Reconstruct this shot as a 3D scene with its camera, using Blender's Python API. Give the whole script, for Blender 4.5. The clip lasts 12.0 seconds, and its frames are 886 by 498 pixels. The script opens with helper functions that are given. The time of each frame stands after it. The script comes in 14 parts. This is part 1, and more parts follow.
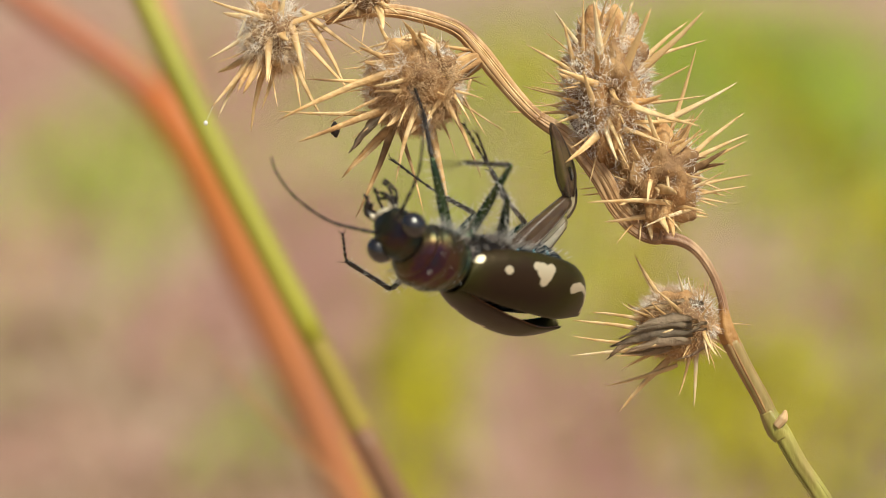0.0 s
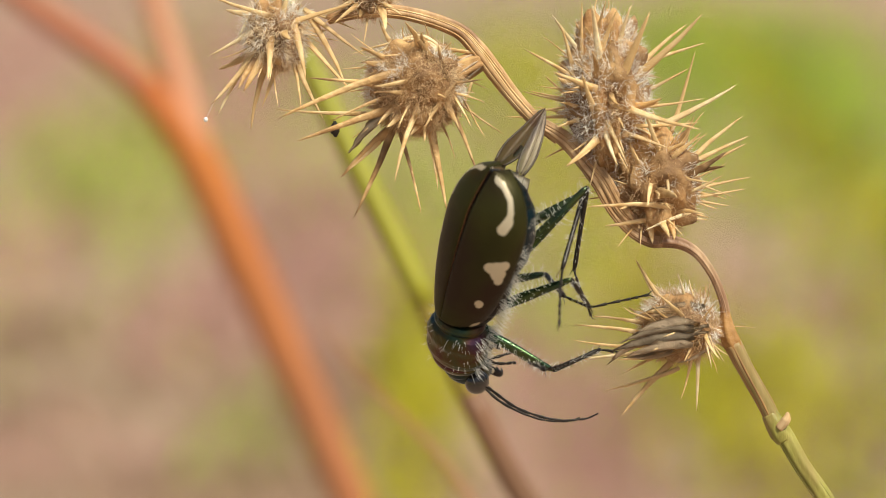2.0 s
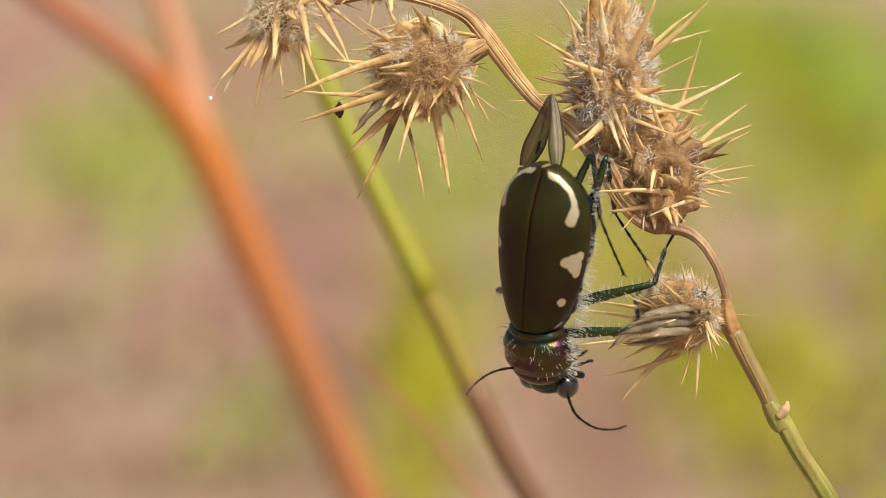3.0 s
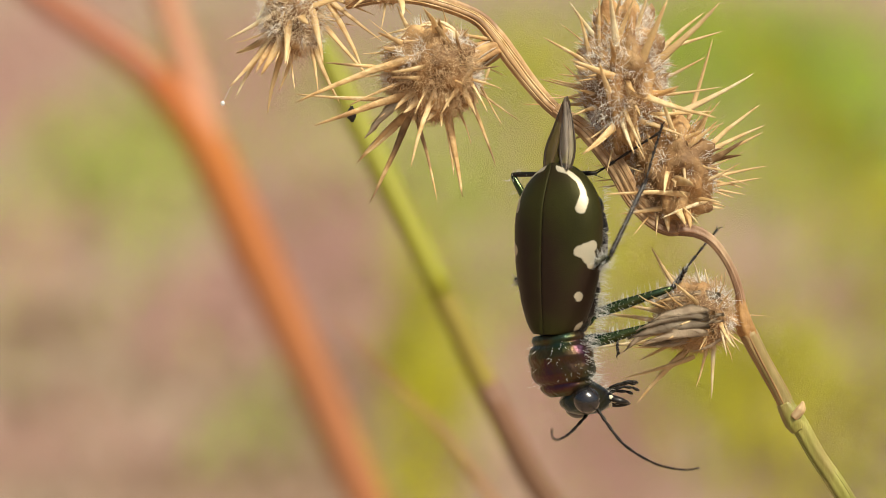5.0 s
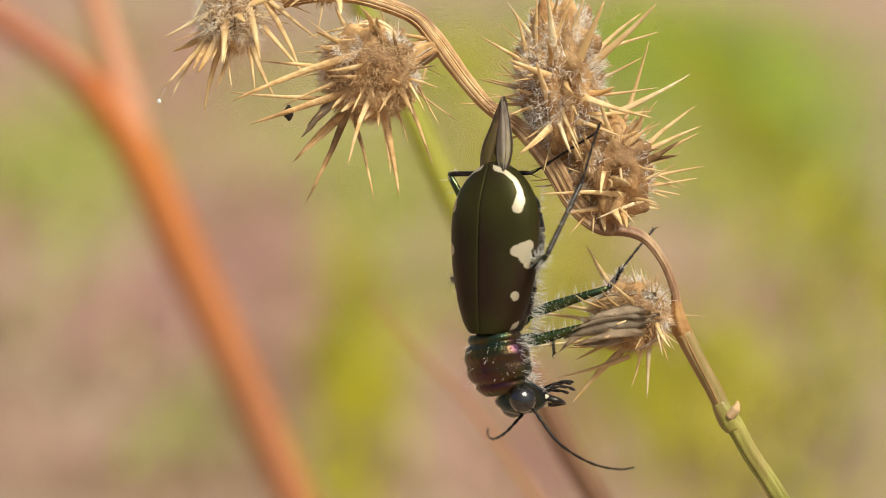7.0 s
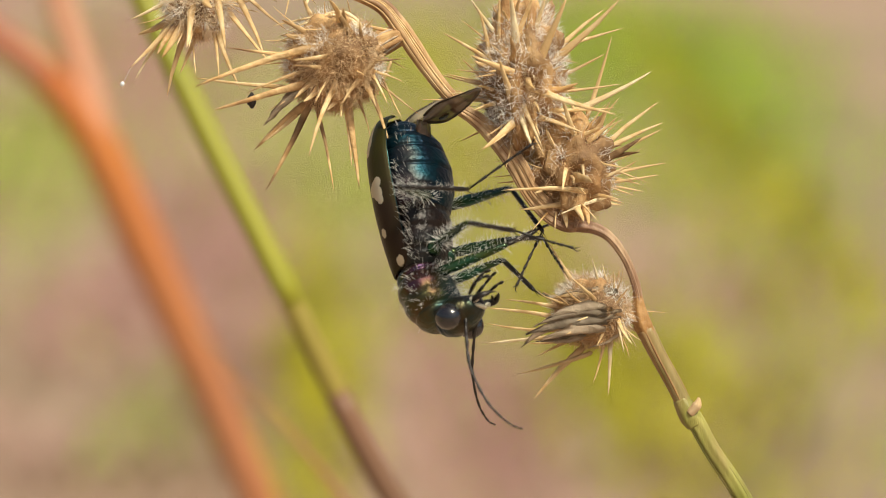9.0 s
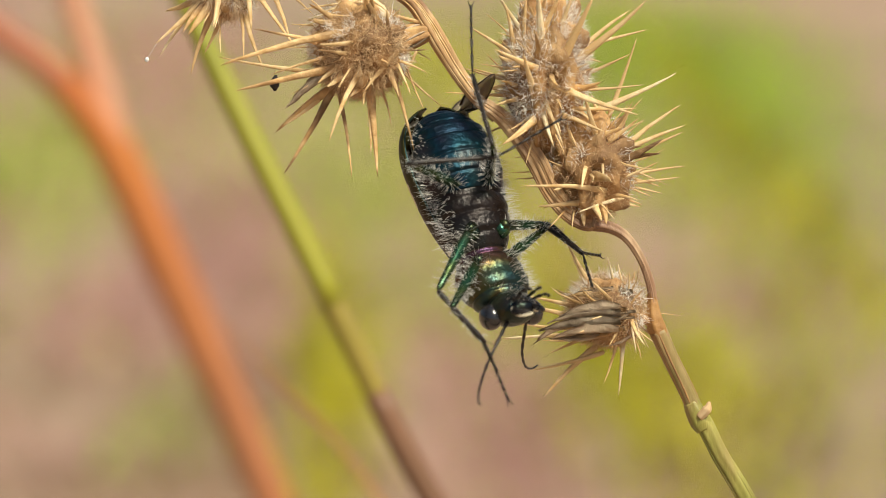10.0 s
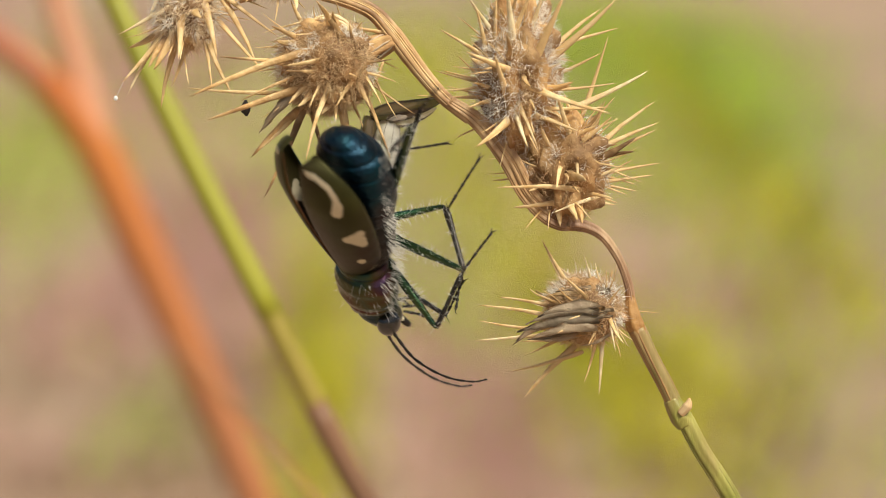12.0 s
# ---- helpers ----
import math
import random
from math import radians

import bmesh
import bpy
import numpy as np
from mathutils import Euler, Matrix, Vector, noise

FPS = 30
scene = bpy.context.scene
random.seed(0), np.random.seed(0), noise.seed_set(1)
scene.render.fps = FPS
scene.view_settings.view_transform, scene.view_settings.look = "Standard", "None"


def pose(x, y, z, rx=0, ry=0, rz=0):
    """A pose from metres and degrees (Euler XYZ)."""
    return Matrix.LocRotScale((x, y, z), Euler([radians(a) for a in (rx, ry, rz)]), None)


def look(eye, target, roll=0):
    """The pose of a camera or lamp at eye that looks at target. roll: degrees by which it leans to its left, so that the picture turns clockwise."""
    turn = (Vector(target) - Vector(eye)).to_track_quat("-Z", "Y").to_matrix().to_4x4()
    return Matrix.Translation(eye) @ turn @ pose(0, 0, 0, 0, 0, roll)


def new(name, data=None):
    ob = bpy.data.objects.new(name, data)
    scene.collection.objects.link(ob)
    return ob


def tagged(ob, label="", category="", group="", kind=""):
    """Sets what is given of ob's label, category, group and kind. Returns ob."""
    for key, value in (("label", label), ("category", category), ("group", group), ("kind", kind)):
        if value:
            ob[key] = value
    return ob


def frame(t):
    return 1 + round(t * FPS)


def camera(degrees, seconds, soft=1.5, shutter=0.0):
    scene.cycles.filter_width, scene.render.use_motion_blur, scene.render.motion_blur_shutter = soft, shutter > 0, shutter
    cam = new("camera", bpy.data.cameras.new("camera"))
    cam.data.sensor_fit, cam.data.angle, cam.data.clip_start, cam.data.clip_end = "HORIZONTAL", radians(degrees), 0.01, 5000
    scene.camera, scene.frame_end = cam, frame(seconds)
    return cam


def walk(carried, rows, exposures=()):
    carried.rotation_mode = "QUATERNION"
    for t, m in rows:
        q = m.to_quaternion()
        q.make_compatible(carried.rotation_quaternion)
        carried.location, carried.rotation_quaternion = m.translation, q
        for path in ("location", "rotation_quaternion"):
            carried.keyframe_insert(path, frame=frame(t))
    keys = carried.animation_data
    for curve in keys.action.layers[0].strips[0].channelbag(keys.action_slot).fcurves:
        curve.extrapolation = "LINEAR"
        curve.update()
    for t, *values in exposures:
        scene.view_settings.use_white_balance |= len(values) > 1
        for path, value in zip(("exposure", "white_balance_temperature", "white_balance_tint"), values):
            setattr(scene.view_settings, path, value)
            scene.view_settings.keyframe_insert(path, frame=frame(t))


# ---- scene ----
# ---- camera ----
TILT = -12.0
RIG = pose(0, 0, 0.38, TILT)          # upright plane of focus, facing the camera
REACH = 0.1482                        # distance of that plane from the lens
cam = camera(20.0, 12.0, soft=0.55, shutter=0.3)
cam.data.dof.use_dof = True
cam.data.dof.focus_distance = REACH
cam.data.dof.aperture_fstop = 27.0
cam.data.dof.aperture_blades = 0
walk(cam, [(0, pose(0.000000, -0.144961, 0.410813, 78.194, -0.075, -0.353)),
           (0.5, pose(0.000000, -0.144961, 0.410813, 78.091, -0.110, -0.517)),
           (0.8, pose(0.000000, -0.144961, 0.410813, 78.103, -0.099, -0.466)),
           (1, pose(0.000000, -0.144961, 0.410813, 78.193, -0.070, -0.328)),
           (1.5, pose(0.000000, -0.144961, 0.410813, 78.142, -0.102, -0.479)),
           (2, pose(0.000000, -0.144961, 0.410813, 78.129, -0.083, -0.391)),
           (2.5, pose(0.000000, -0.144961, 0.410813, 78.052, -0.027, -0.126)),
           (2.7, pose(0.000000, -0.144961, 0.410813, 77.910, -0.040, -0.189)),
           (4.3, pose(0.000000, -0.144961, 0.410813, 77.781, -0.070, -0.328)),
           (4.5, pose(0.000000, -0.144961, 0.410813, 77.884, -0.054, -0.252)),
           (5, pose(0.000000, -0.144961, 0.410813, 77.961, -0.029, -0.139)),
           (5.5, pose(0.000000, -0.144961, 0.410813, 78.000, -0.000, 0.000)),
           (6, pose(0.000000, -0.144961, 0.410813, 78.052, -0.043, -0.202)),
           (6.5, pose(0.000000, -0.144961, 0.410813, 77.924, -0.153, -0.718)),
           (7, pose(0.000000, -0.144961, 0.410813, 78.005, -0.362, -1.701)),
           (7.5, pose(0.000000, -0.144961, 0.410813, 78.035, -0.479, -2.255)),
           (7.7, pose(0.000000, -0.144961, 0.410813, 78.064, -0.543, -2.557)),
           (9.3, pose(0.000000, -0.144961, 0.410813, 77.883, -0.535, -2.519)),
           (9.5, pose(0.000000, -0.144961, 0.410813, 77.881, -0.490, -2.305)),
           (10, pose(0.000000, -0.144961, 0.410813, 78.035, -0.466, -2.192)),
           (10.5, pose(0.000000, -0.144961, 0.410813, 78.035, -0.477, -2.242)),
           (11, pose(0.000000, -0.144961, 0.410813, 77.947, -0.522, -2.456)),
           (11.5, pose(0.000000, -0.144961, 0.410813, 78.064, -0.541, -2.544)),
           (12, pose(0.000000, -0.144961, 0.410813, 77.999, -0.543, -2.557))],
     exposures=((0, 0.08, 6850, 2), (12.0, 0.08, 6850, 2)))


# ---- light ----
world = bpy.data.worlds.new("overcast_sky")
scene.world = world
world.use_nodes = True
wn = world.node_tree
sky = wn.nodes.new("ShaderNodeTexSky")
sky.sky_type = "NISHITA"
sky.sun_disc = False
sky.sun_elevation = radians(58)
sky.sun_rotation = radians(142)
sky.air_density, sky.dust_density = 1.0, 4.0
wn.links.new(sky.outputs[0], wn.nodes["Background"].inputs[0])
wn.nodes["Background"].inputs[1].default_value = 0.08
sun_data = bpy.data.lights.new("sun", "SUN")
sun_data.energy, sun_data.angle, sun_data.color = 4.05, radians(12), (1.0, 0.93, 0.82)
sun = new("sun", sun_data)
sun.matrix_world = look((0.35, -0.45, 0.91), (0, 0, 0))

# ---- materials ----


def mat(name, c1, c2=None, rough=0.6, metal=0.0, scale=400.0, detail=4.0, bump=0.0, bump_scale=None, coat=0.0,
        stretch=None, c3=None, scale2=None, spread=(0.35, 0.65), random=0.0, spec=0.5, sheen=0.0):
    """A principled surface whose colour varies at two scales, with fine relief."""
    m = bpy.data.materials.new(name)
    m.use_nodes = True
    nt = m.node_tree
    n, l = nt.nodes, nt.links
    p = n["Principled BSDF"]
    p.inputs["Roughness"].default_value, p.inputs["Metallic"].default_value = rough, metal
    p.inputs["Coat Weight"].default_value = coat
    p.inputs["Coat Roughness"].default_value = 0.15
    p.inputs["Specular IOR Level"].default_value = spec
    p.inputs["Sheen Weight"].default_value = sheen
    tc, mp = n.new("ShaderNodeTexCoord"), n.new("ShaderNodeMapping")
    l.new(tc.outputs["Object"], mp.inputs[0])
    if stretch:
        mp.inputs["Scale"].default_value = stretch

    def noise_at(s, d):
        t = n.new("ShaderNodeTexNoise")
        t.inputs["Scale"].default_value, t.inputs["Detail"].default_value = s, d
        l.new(mp.outputs[0], t.inputs["Vector"])
        return t

    t1 = noise_at(scale, detail)
    ramp = n.new("ShaderNodeValToRGB")
    ramp.color_ramp.elements[0].position, ramp.color_ramp.elements[1].position = spread
    ramp.color_ramp.elements[0].color, ramp.color_ramp.elements[1].color = (*c1, 1), (*(c2 or c1), 1)
    l.new(t1.outputs["Fac"], ramp.inputs[0])
    out = ramp.outputs[0]
    if c3:
        t2 = noise_at(scale2 or scale / 5, 3)
        r2 = n.new("ShaderNodeValToRGB")
        r2.color_ramp.elements[0].position, r2.color_ramp.elements[1].position = 0.42, 0.62
        mix = n.new("ShaderNodeMix")
        mix.data_type = "RGBA"
        l.new(t2.outputs["Fac"], r2.inputs[0])
        l.new(r2.outputs[0], mix.inputs[0])
        l.new(out, mix.inputs[6])
        mix.inputs[7].default_value = (*c3, 1)
        out = mix.outputs[2]
    if random:
        oi, hsv, mr = n.new("ShaderNodeObjectInfo"), n.new("ShaderNodeHueSaturation"), n.new("ShaderNodeMapRange")
        mr.inputs["To Min"].default_value, mr.inputs["To Max"].default_value = 1 - random, 1 + random
        l.new(oi.outputs["Random"], mr.inputs["Value"])
        l.new(mr.outputs[0], hsv.inputs["Value"])
        l.new(out, hsv.inputs["Color"])
        out = hsv.outputs[0]
    l.new(out, p.inputs["Base Color"])
    if bump:
        tb = noise_at(bump_scale or scale * 3, 5)
        b = n.new("ShaderNodeBump")
        b.inputs["Strength"].default_value, b.inputs["Distance"].default_value = bump, 0.0002
        l.new(tb.outputs["Fac"], b.inputs["Height"])
        l.new(b.outputs[0], p.inputs["Normal"])
    return m


def marked(m, name, colour):
    """Adds a pale marking to m where the mesh attribute 'marking' is above zero."""
    m = m.copy()
    m.name = name
    n, l = m.node_tree.nodes, m.node_tree.links
    p = n["Principled BSDF"]
    at, ramp, mix = n.new("ShaderNodeAttribute"), n.new("ShaderNodeValToRGB"), n.new("ShaderNodeMix")
    at.attribute_name = "marking"
    ramp.color_ramp.elements[0].position, ramp.color_ramp.elements[1].position = 0.48, 0.53
    grain, add = n.new("ShaderNodeTexNoise"), n.new("ShaderNodeMath")
    grain.inputs["Scale"].default_value = 9000
    tc = n.new("ShaderNodeTexCoord")
    l.new(tc.outputs["Object"], grain.inputs["Vector"])
    add.operation = "MULTIPLY_ADD"
    add.inputs[1].default_value, add.inputs[2].default_value = 0.10, -0.05
    l.new(grain.outputs["Fac"], add.inputs[0])
    add2 = n.new("ShaderNodeMath")
    l.new(at.outputs["Fac"], add2.inputs[0])
    l.new(add.outputs[0], add2.inputs[1])
    l.new(add2.outputs[0], ramp.inputs[0])
    mix.data_type = "RGBA"
    l.new(ramp.outputs[0], mix.inputs[0])
    l.new(p.inputs["Base Color"].links[0].from_socket, mix.inputs[6])
    mix.inputs[7].default_value = (*colour, 1)
    l.new(mix.outputs[2], p.inputs["Base Color"])
    return m


STRAW = mat("dry_straw", (0.62, 0.385, 0.155), (0.93, 0.71, 0.40), 0.5, scale=1300, bump=0.3, bump_scale=6500,
            c3=(0.62, 0.41, 0.19), scale2=330, random=0.15)
STRAW_GREY = mat("weathered_husk", (0.28, 0.20, 0.135), (0.57, 0.44, 0.31), 0.7, scale=900, bump=0.5, c3=(0.42, 0.33, 0.23), scale2=260, random=0.3)
BUR_SKIN = mat("bur_husk", (0.36, 0.185, 0.07), (0.68, 0.43, 0.195), 0.75, scale=800, bump=0.6, bump_scale=4000, c3=(0.22, 0.12, 0.055), scale2=330)
WOOL = mat("pale_bristles", (0.66, 0.47, 0.27), (0.93, 0.77, 0.55), 0.6, scale=300)
WOOL_BROWN = mat("tawny_bristles", (0.50, 0.31, 0.15), (0.78, 0.575, 0.35), 0.6, scale=500)
WOOL_WHITE = mat("white_wool", (0.82, 0.77, 0.69), (0.92, 0.88, 0.82), 0.6, scale=300)
STEM_DRY = mat("dry_stem", (0.45, 0.235, 0.10), (0.76, 0.51, 0.27), 0.45, scale=900, bump=0.6, bump_scale=3000, stretch=(1, 1, 0.35), c3=(0.24, 0.12, 0.055), scale2=420)
STEM_GREEN = mat("living_stem", (0.18, 0.19, 0.025), (0.38, 0.34, 0.09), 0.45, scale=900, bump=0.6, stretch=(1, 1, 0.3), c3=(0.33, 0.23, 0.085), scale2=330)
STEM_MIXED = mat("mottled_stem", (0.22, 0.20, 0.05), (0.42, 0.33, 0.15), 0.45, scale=900, bump=0.5, stretch=(1, 1, 0.3), c3=(0.34, 0.20, 0.09), scale2=300)
STRAW_PALE = mat("pale_straw", (0.74, 0.56, 0.30), (0.94, 0.82, 0.56), 0.5, scale=1300, bump=0.35, bump_scale=6500, c3=(0.62, 0.40, 0.17), scale2=330, random=0.15)
HUSK = mat("orange_husk", (0.56, 0.32, 0.12), (0.80, 0.55, 0.27), 0.5, scale=900, bump=0.6, bump_scale=3500, c3=(0.22, 0.12, 0.05), scale2=380, random=0.25)
STEM_PINK = mat("dry_pinkish_stem", (0.36, 0.205, 0.12), (0.60, 0.42, 0.25), 0.5, scale=900, bump=0.7, bump_scale=3200, stretch=(1, 1, 0.3), c3=(0.25, 0.125, 0.07), scale2=360)
JOINT = mat("orange_joint", (0.30, 0.14, 0.04), (0.46, 0.25, 0.085), 0.5, scale=800, bump=0.5, bump_scale=3000, c3=(0.26, 0.13, 0.05), scale2=420)
RIB_GREEN = mat("stem_fibre", (0.24, 0.23, 0.04), (0.44, 0.38, 0.13), 0.45, scale=900, bump=0.3, c3=(0.22, 0.23, 0.04), scale2=160, random=0.25)
NODE_SKIN = mat("stem_node_scar", (0.52, 0.27, 0.10), (0.70, 0.50, 0.28), 0.6, scale=900)
RED_STEM = mat("red_stem", (0.40, 0.085, 0.010), (0.52, 0.16, 0.018), 0.5, scale=25, c3=(0.40, 0.15, 0.06), scale2=14)
PINK_STEM = mat("pink_stem", (0.52, 0.22, 0.12), (0.60, 0.29, 0.17), 0.5, scale=40)
BROWN_STEM = mat("brownish_pink_stem", (0.34, 0.095, 0.04), (0.44, 0.15, 0.065), 0.5, scale=30)
BACK_STEM = mat("green_stem", (0.27, 0.27, 0.02), (0.36, 0.33, 0.035), 0.45, scale=60)
BACK_STEM_OLIVE = mat("browning_stem", (0.26, 0.21, 0.03), (0.34, 0.25, 0.05), 0.45, scale=60)
BACK_STEM_RED = mat("reddened_stem", (0.17, 0.085, 0.045), (0.25, 0.12, 0.065), 0.5, scale=60)
SHOOT = mat("dry_shoot", (0.34, 0.145, 0.05), (0.42, 0.20, 0.075), 0.5, scale=60)
HUSK_BLACK = mat("black_seed", (0.012, 0.009, 0.008), (0.03, 0.022, 0.018), 0.6, scale=900, bump=0.4)

ELYTRA = mat("elytra_bronze", (0.034, 0.032, 0.010), (0.052, 0.049, 0.014), 0.42, 0.35, scale=260, bump=0.12, bump_scale=12000,
             c3=(0.036, 0.022, 0.014), scale2=190, spec=0.12)
ELYTRA_MARKED = marked(ELYTRA, "elytra_with_cream_marks", (0.56, 0.49, 0.36))
CUTICLE = mat("dark_cuticle", (0.009, 0.016, 0.007), (0.024, 0.015, 0.011), 0.32, 0.3, scale=700, bump=0.45, bump_scale=2600, c3=(0.024, 0.013, 0.011), scale2=300, spec=0.38)
HEAD_SKIN = mat("head_cuticle", (0.008, 0.006, 0.006), (0.019, 0.010, 0.013), 0.30, 0.3, scale=700, bump=0.45, bump_scale=2600, c3=(0.008, 0.015, 0.009), scale2=300, spec=0.38)
BELLY = mat("blue_green_belly", (0.004, 0.007, 0.018), (0.004, 0.028, 0.036), 0.36, 0.7, scale=450, bump=0.45, bump_scale=3000, c3=(0.030, 0.014, 0.030), scale2=260, spec=0.4)
BREAST = mat("brown_breast", (0.010, 0.006, 0.005), (0.024, 0.013, 0.010), 0.32, 0.4, scale=500, bump=0.5, bump_scale=3200, c3=(0.014, 0.016, 0.016), scale2=400)
LEG_METAL = mat("green_bronze_leg", (0.010, 0.066, 0.036), (0.100, 0.100, 0.016), 0.26, 0.7, scale=900, bump=0.3, c3=(0.012, 0.018, 0.014), scale2=700, stretch=(1, 0.3, 1))
LEG_DARK = mat("black_leg", (0.010, 0.008, 0.007), (0.026, 0.019, 0.016), 0.38, 0.25, scale=900, bump=0.2)
EYE = mat("compound_eye", (0.008, 0.008, 0.011), (0.018, 0.015, 0.017), 0.12, 0.0, scale=700, bump=0.1, bump_scale=16000, coat=1.0)
CREAM = mat("cream_labrum", (0.62, 0.56, 0.42), (0.72, 0.66, 0.52), 0.45, scale=500)
VEIN = mat("wing_vein", (0.035, 0.022, 0.012), (0.06, 0.036, 0.02), 0.4, scale=600)
SUTURE = mat("suture_brown", (0.14, 0.06, 0.025), (0.19, 0.08, 0.03), 0.4, 0.3, scale=600)
RIM = mat("side_rim_blue", (0.010, 0.035, 0.045), (0.02, 0.06, 0.06), 0.3, 0.8, scale=600)
SETAE = mat("white_setae", (0.58, 0.56, 0.53), (0.72, 0.70, 0.66), 0.45, scale=400)


def film(m, low, high, scale, ior=1.75):
    """The thin clear layer of an insect's skin, of uneven thickness in nanometres, which gives its play of colours."""
    n, l = m.node_tree.nodes, m.node_tree.links
    p, tc, t, mr = n["Principled BSDF"], n.new("ShaderNodeTexCoord"), n.new("ShaderNodeTexNoise"), n.new("ShaderNodeMapRange")
    t.inputs["Scale"].default_value = scale
    l.new(tc.outputs["Object"], t.inputs["Vector"])
    mr.inputs["From Min"].default_value, mr.inputs["From Max"].default_value = 0.3, 0.7
    mr.inputs["To Min"].default_value, mr.inputs["To Max"].default_value = low, high
    l.new(t.outputs["Fac"], mr.inputs["Value"])
    l.new(mr.outputs[0], p.inputs["Thin Film Thickness"])
    p.inputs["Thin Film IOR"].default_value = ior


film(CUTICLE, 230, 360, 420, 1.6)
film(HEAD_SKIN, 240, 350, 520, 1.55)
film(BELLY, 180, 330, 260, 1.6)
film(LEG_METAL, 205, 255, 500)


def membrane(name, colour, clear):
    m = mat(name, colour, tuple(min(1, c * 1.5) for c in colour), 0.28, scale=600, bump=0.15)
    n, l = m.node_tree.nodes, m.node_tree.links
    tr, mix = n.new("ShaderNodeBsdfTransparent"), n.new("ShaderNodeMixShader")
    mix.inputs[0].default_value = clear
    l.new(n["Principled BSDF"].outputs[0], mix.inputs[1])
    l.new(tr.outputs[0], mix.inputs[2])
    l.new(mix.outputs[0], n["Material Output"].inputs[0])
    return m


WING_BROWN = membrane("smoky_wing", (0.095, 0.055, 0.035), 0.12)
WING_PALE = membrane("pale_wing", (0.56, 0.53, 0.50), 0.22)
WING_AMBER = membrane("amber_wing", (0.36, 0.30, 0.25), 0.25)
WING_LILAC = membrane("lilac_wing_membrane", (0.40, 0.37, 0.42), 0.25)
DROP = membrane("water_drop", (0.9, 0.9, 0.92), 0.2)

SOIL = mat("pale_sandy_soil", (0.27, 0.19, 0.125), (0.36, 0.26, 0.18), 0.9, scale=26, detail=12, bump=0.6, bump_scale=120, c3=(0.39, 0.255, 0.185), scale2=1.6, spread=(0.2, 0.8))
GRASS = mat("fresh_grass", (0.26, 0.39, 0.02), (0.38, 0.50, 0.035), 0.55, scale=12)
GRASS_OLIVE = mat("yellowing_grass", (0.38, 0.36, 0.012), (0.48, 0.43, 0.02), 0.55, scale=12)
GRASS_PALE = mat("pale_grass", (0.36, 0.42, 0.07), (0.45, 0.49, 0.11), 0.55, scale=12)
LITTER = mat("dry_litter", (0.20, 0.13, 0.07), (0.30, 0.20, 0.12), 0.8, scale=12)
PINK_LITTER = mat("pinkish_litter", (0.45, 0.255, 0.22), (0.55, 0.34, 0.295), 0.8, scale=12)

# ---- mesh helpers (millimetres) ----
MM = 0.001


def part(name, bm, material, parent=None, label="", m=None, smooth=True, scale=MM):
    bmesh.ops.scale(bm, vec=(scale,) * 3, verts=bm.verts)
    me = bpy.data.meshes.new(name)
    bm.to_mesh(me)
    bm.free()
    me.materials.append(material)
    if smooth:
        me.polygons.foreach_set("use_smooth", [True] * len(me.polygons))
    ob = new(name, me)
    if parent:
        ob.parent = parent
    if m is not None:
        ob.matrix_basis = m
    if label:
        ob["label"] = label
    return ob


def soup(name, verts, faces, material, parent=None, label="", kind="", scale=MM):
    """A mesh of very many small pieces."""
    me = bpy.data.meshes.new(name)
    me.from_pydata([tuple(c * scale for c in v) for v in verts], [], faces)
    me.materials.append(material)
    ob = new(name, me)
    if parent:
        ob.parent = parent
    return tagged(ob, label, kind=kind)


def smooth_line(points, steps=6):
    """Catmull-Rom line through points."""
    p = [np.array(q, float) for q in points]
    p = [2 * p[0] - p[1], *p, 2 * p[-1] - p[-2]]
    out = []
    for i in range(1, len(p) - 2):
        for k in range(steps):
            t = k / steps
            out.append(0.5 * (2 * p[i] + (p[i + 1] - p[i - 1]) * t + (2 * p[i - 1] - 5 * p[i] + 4 * p[i + 1] - p[i + 2]) * t * t
                              + (3 * p[i] - p[i - 1] - 3 * p[i + 1] + p[i + 2]) * t ** 3))
    out.append(p[-2])
    return out


def tube_into(bm, line, radii, sides=8, ridge=0.0, ridges=6, flat=1.0, twist=0.0):
    """A capped tube along line; ridge: depth of the lengthwise grooves; flat: thickness against width."""
    line = [Vector(q) for q in line]
    n = len(line)
    radii = np.interp(np.linspace(0, 1, n), np.linspace(0, 1, len(radii)), radii)
    side, rings = None, []
    for i in range(n):
        d = (line[min(i + 1, n - 1)] - line[max(i - 1, 0)]).normalized()
        if side is None:
            side = d.cross(Vector((0, 1, 0.01))).normalized()
        side = (side - d * side.dot(d)).normalized()
        up = d.cross(side)
        ring = []
        for k in range(sides):
            a = 2 * math.pi * k / sides + twist * i
            r = radii[i] * (1 + ridge * math.cos(ridges * a))
            ring.append(bm.verts.new(line[i] + side * (math.cos(a) * r) + up * (math.sin(a) * r * flat)))
        rings.append(ring)
    for a, b in zip(rings, rings[1:]):
        for k in range(sides):
            bm.faces.new((a[k], a[(k + 1) % sides], b[(k + 1) % sides], b[k]))
    bm.faces.new(rings[0][::-1])
    bm.faces.new(rings[-1])
    return bm


def tube(line, radii, sides=8, **more):
    return tube_into(bmesh.new(), line, radii, sides, **more)


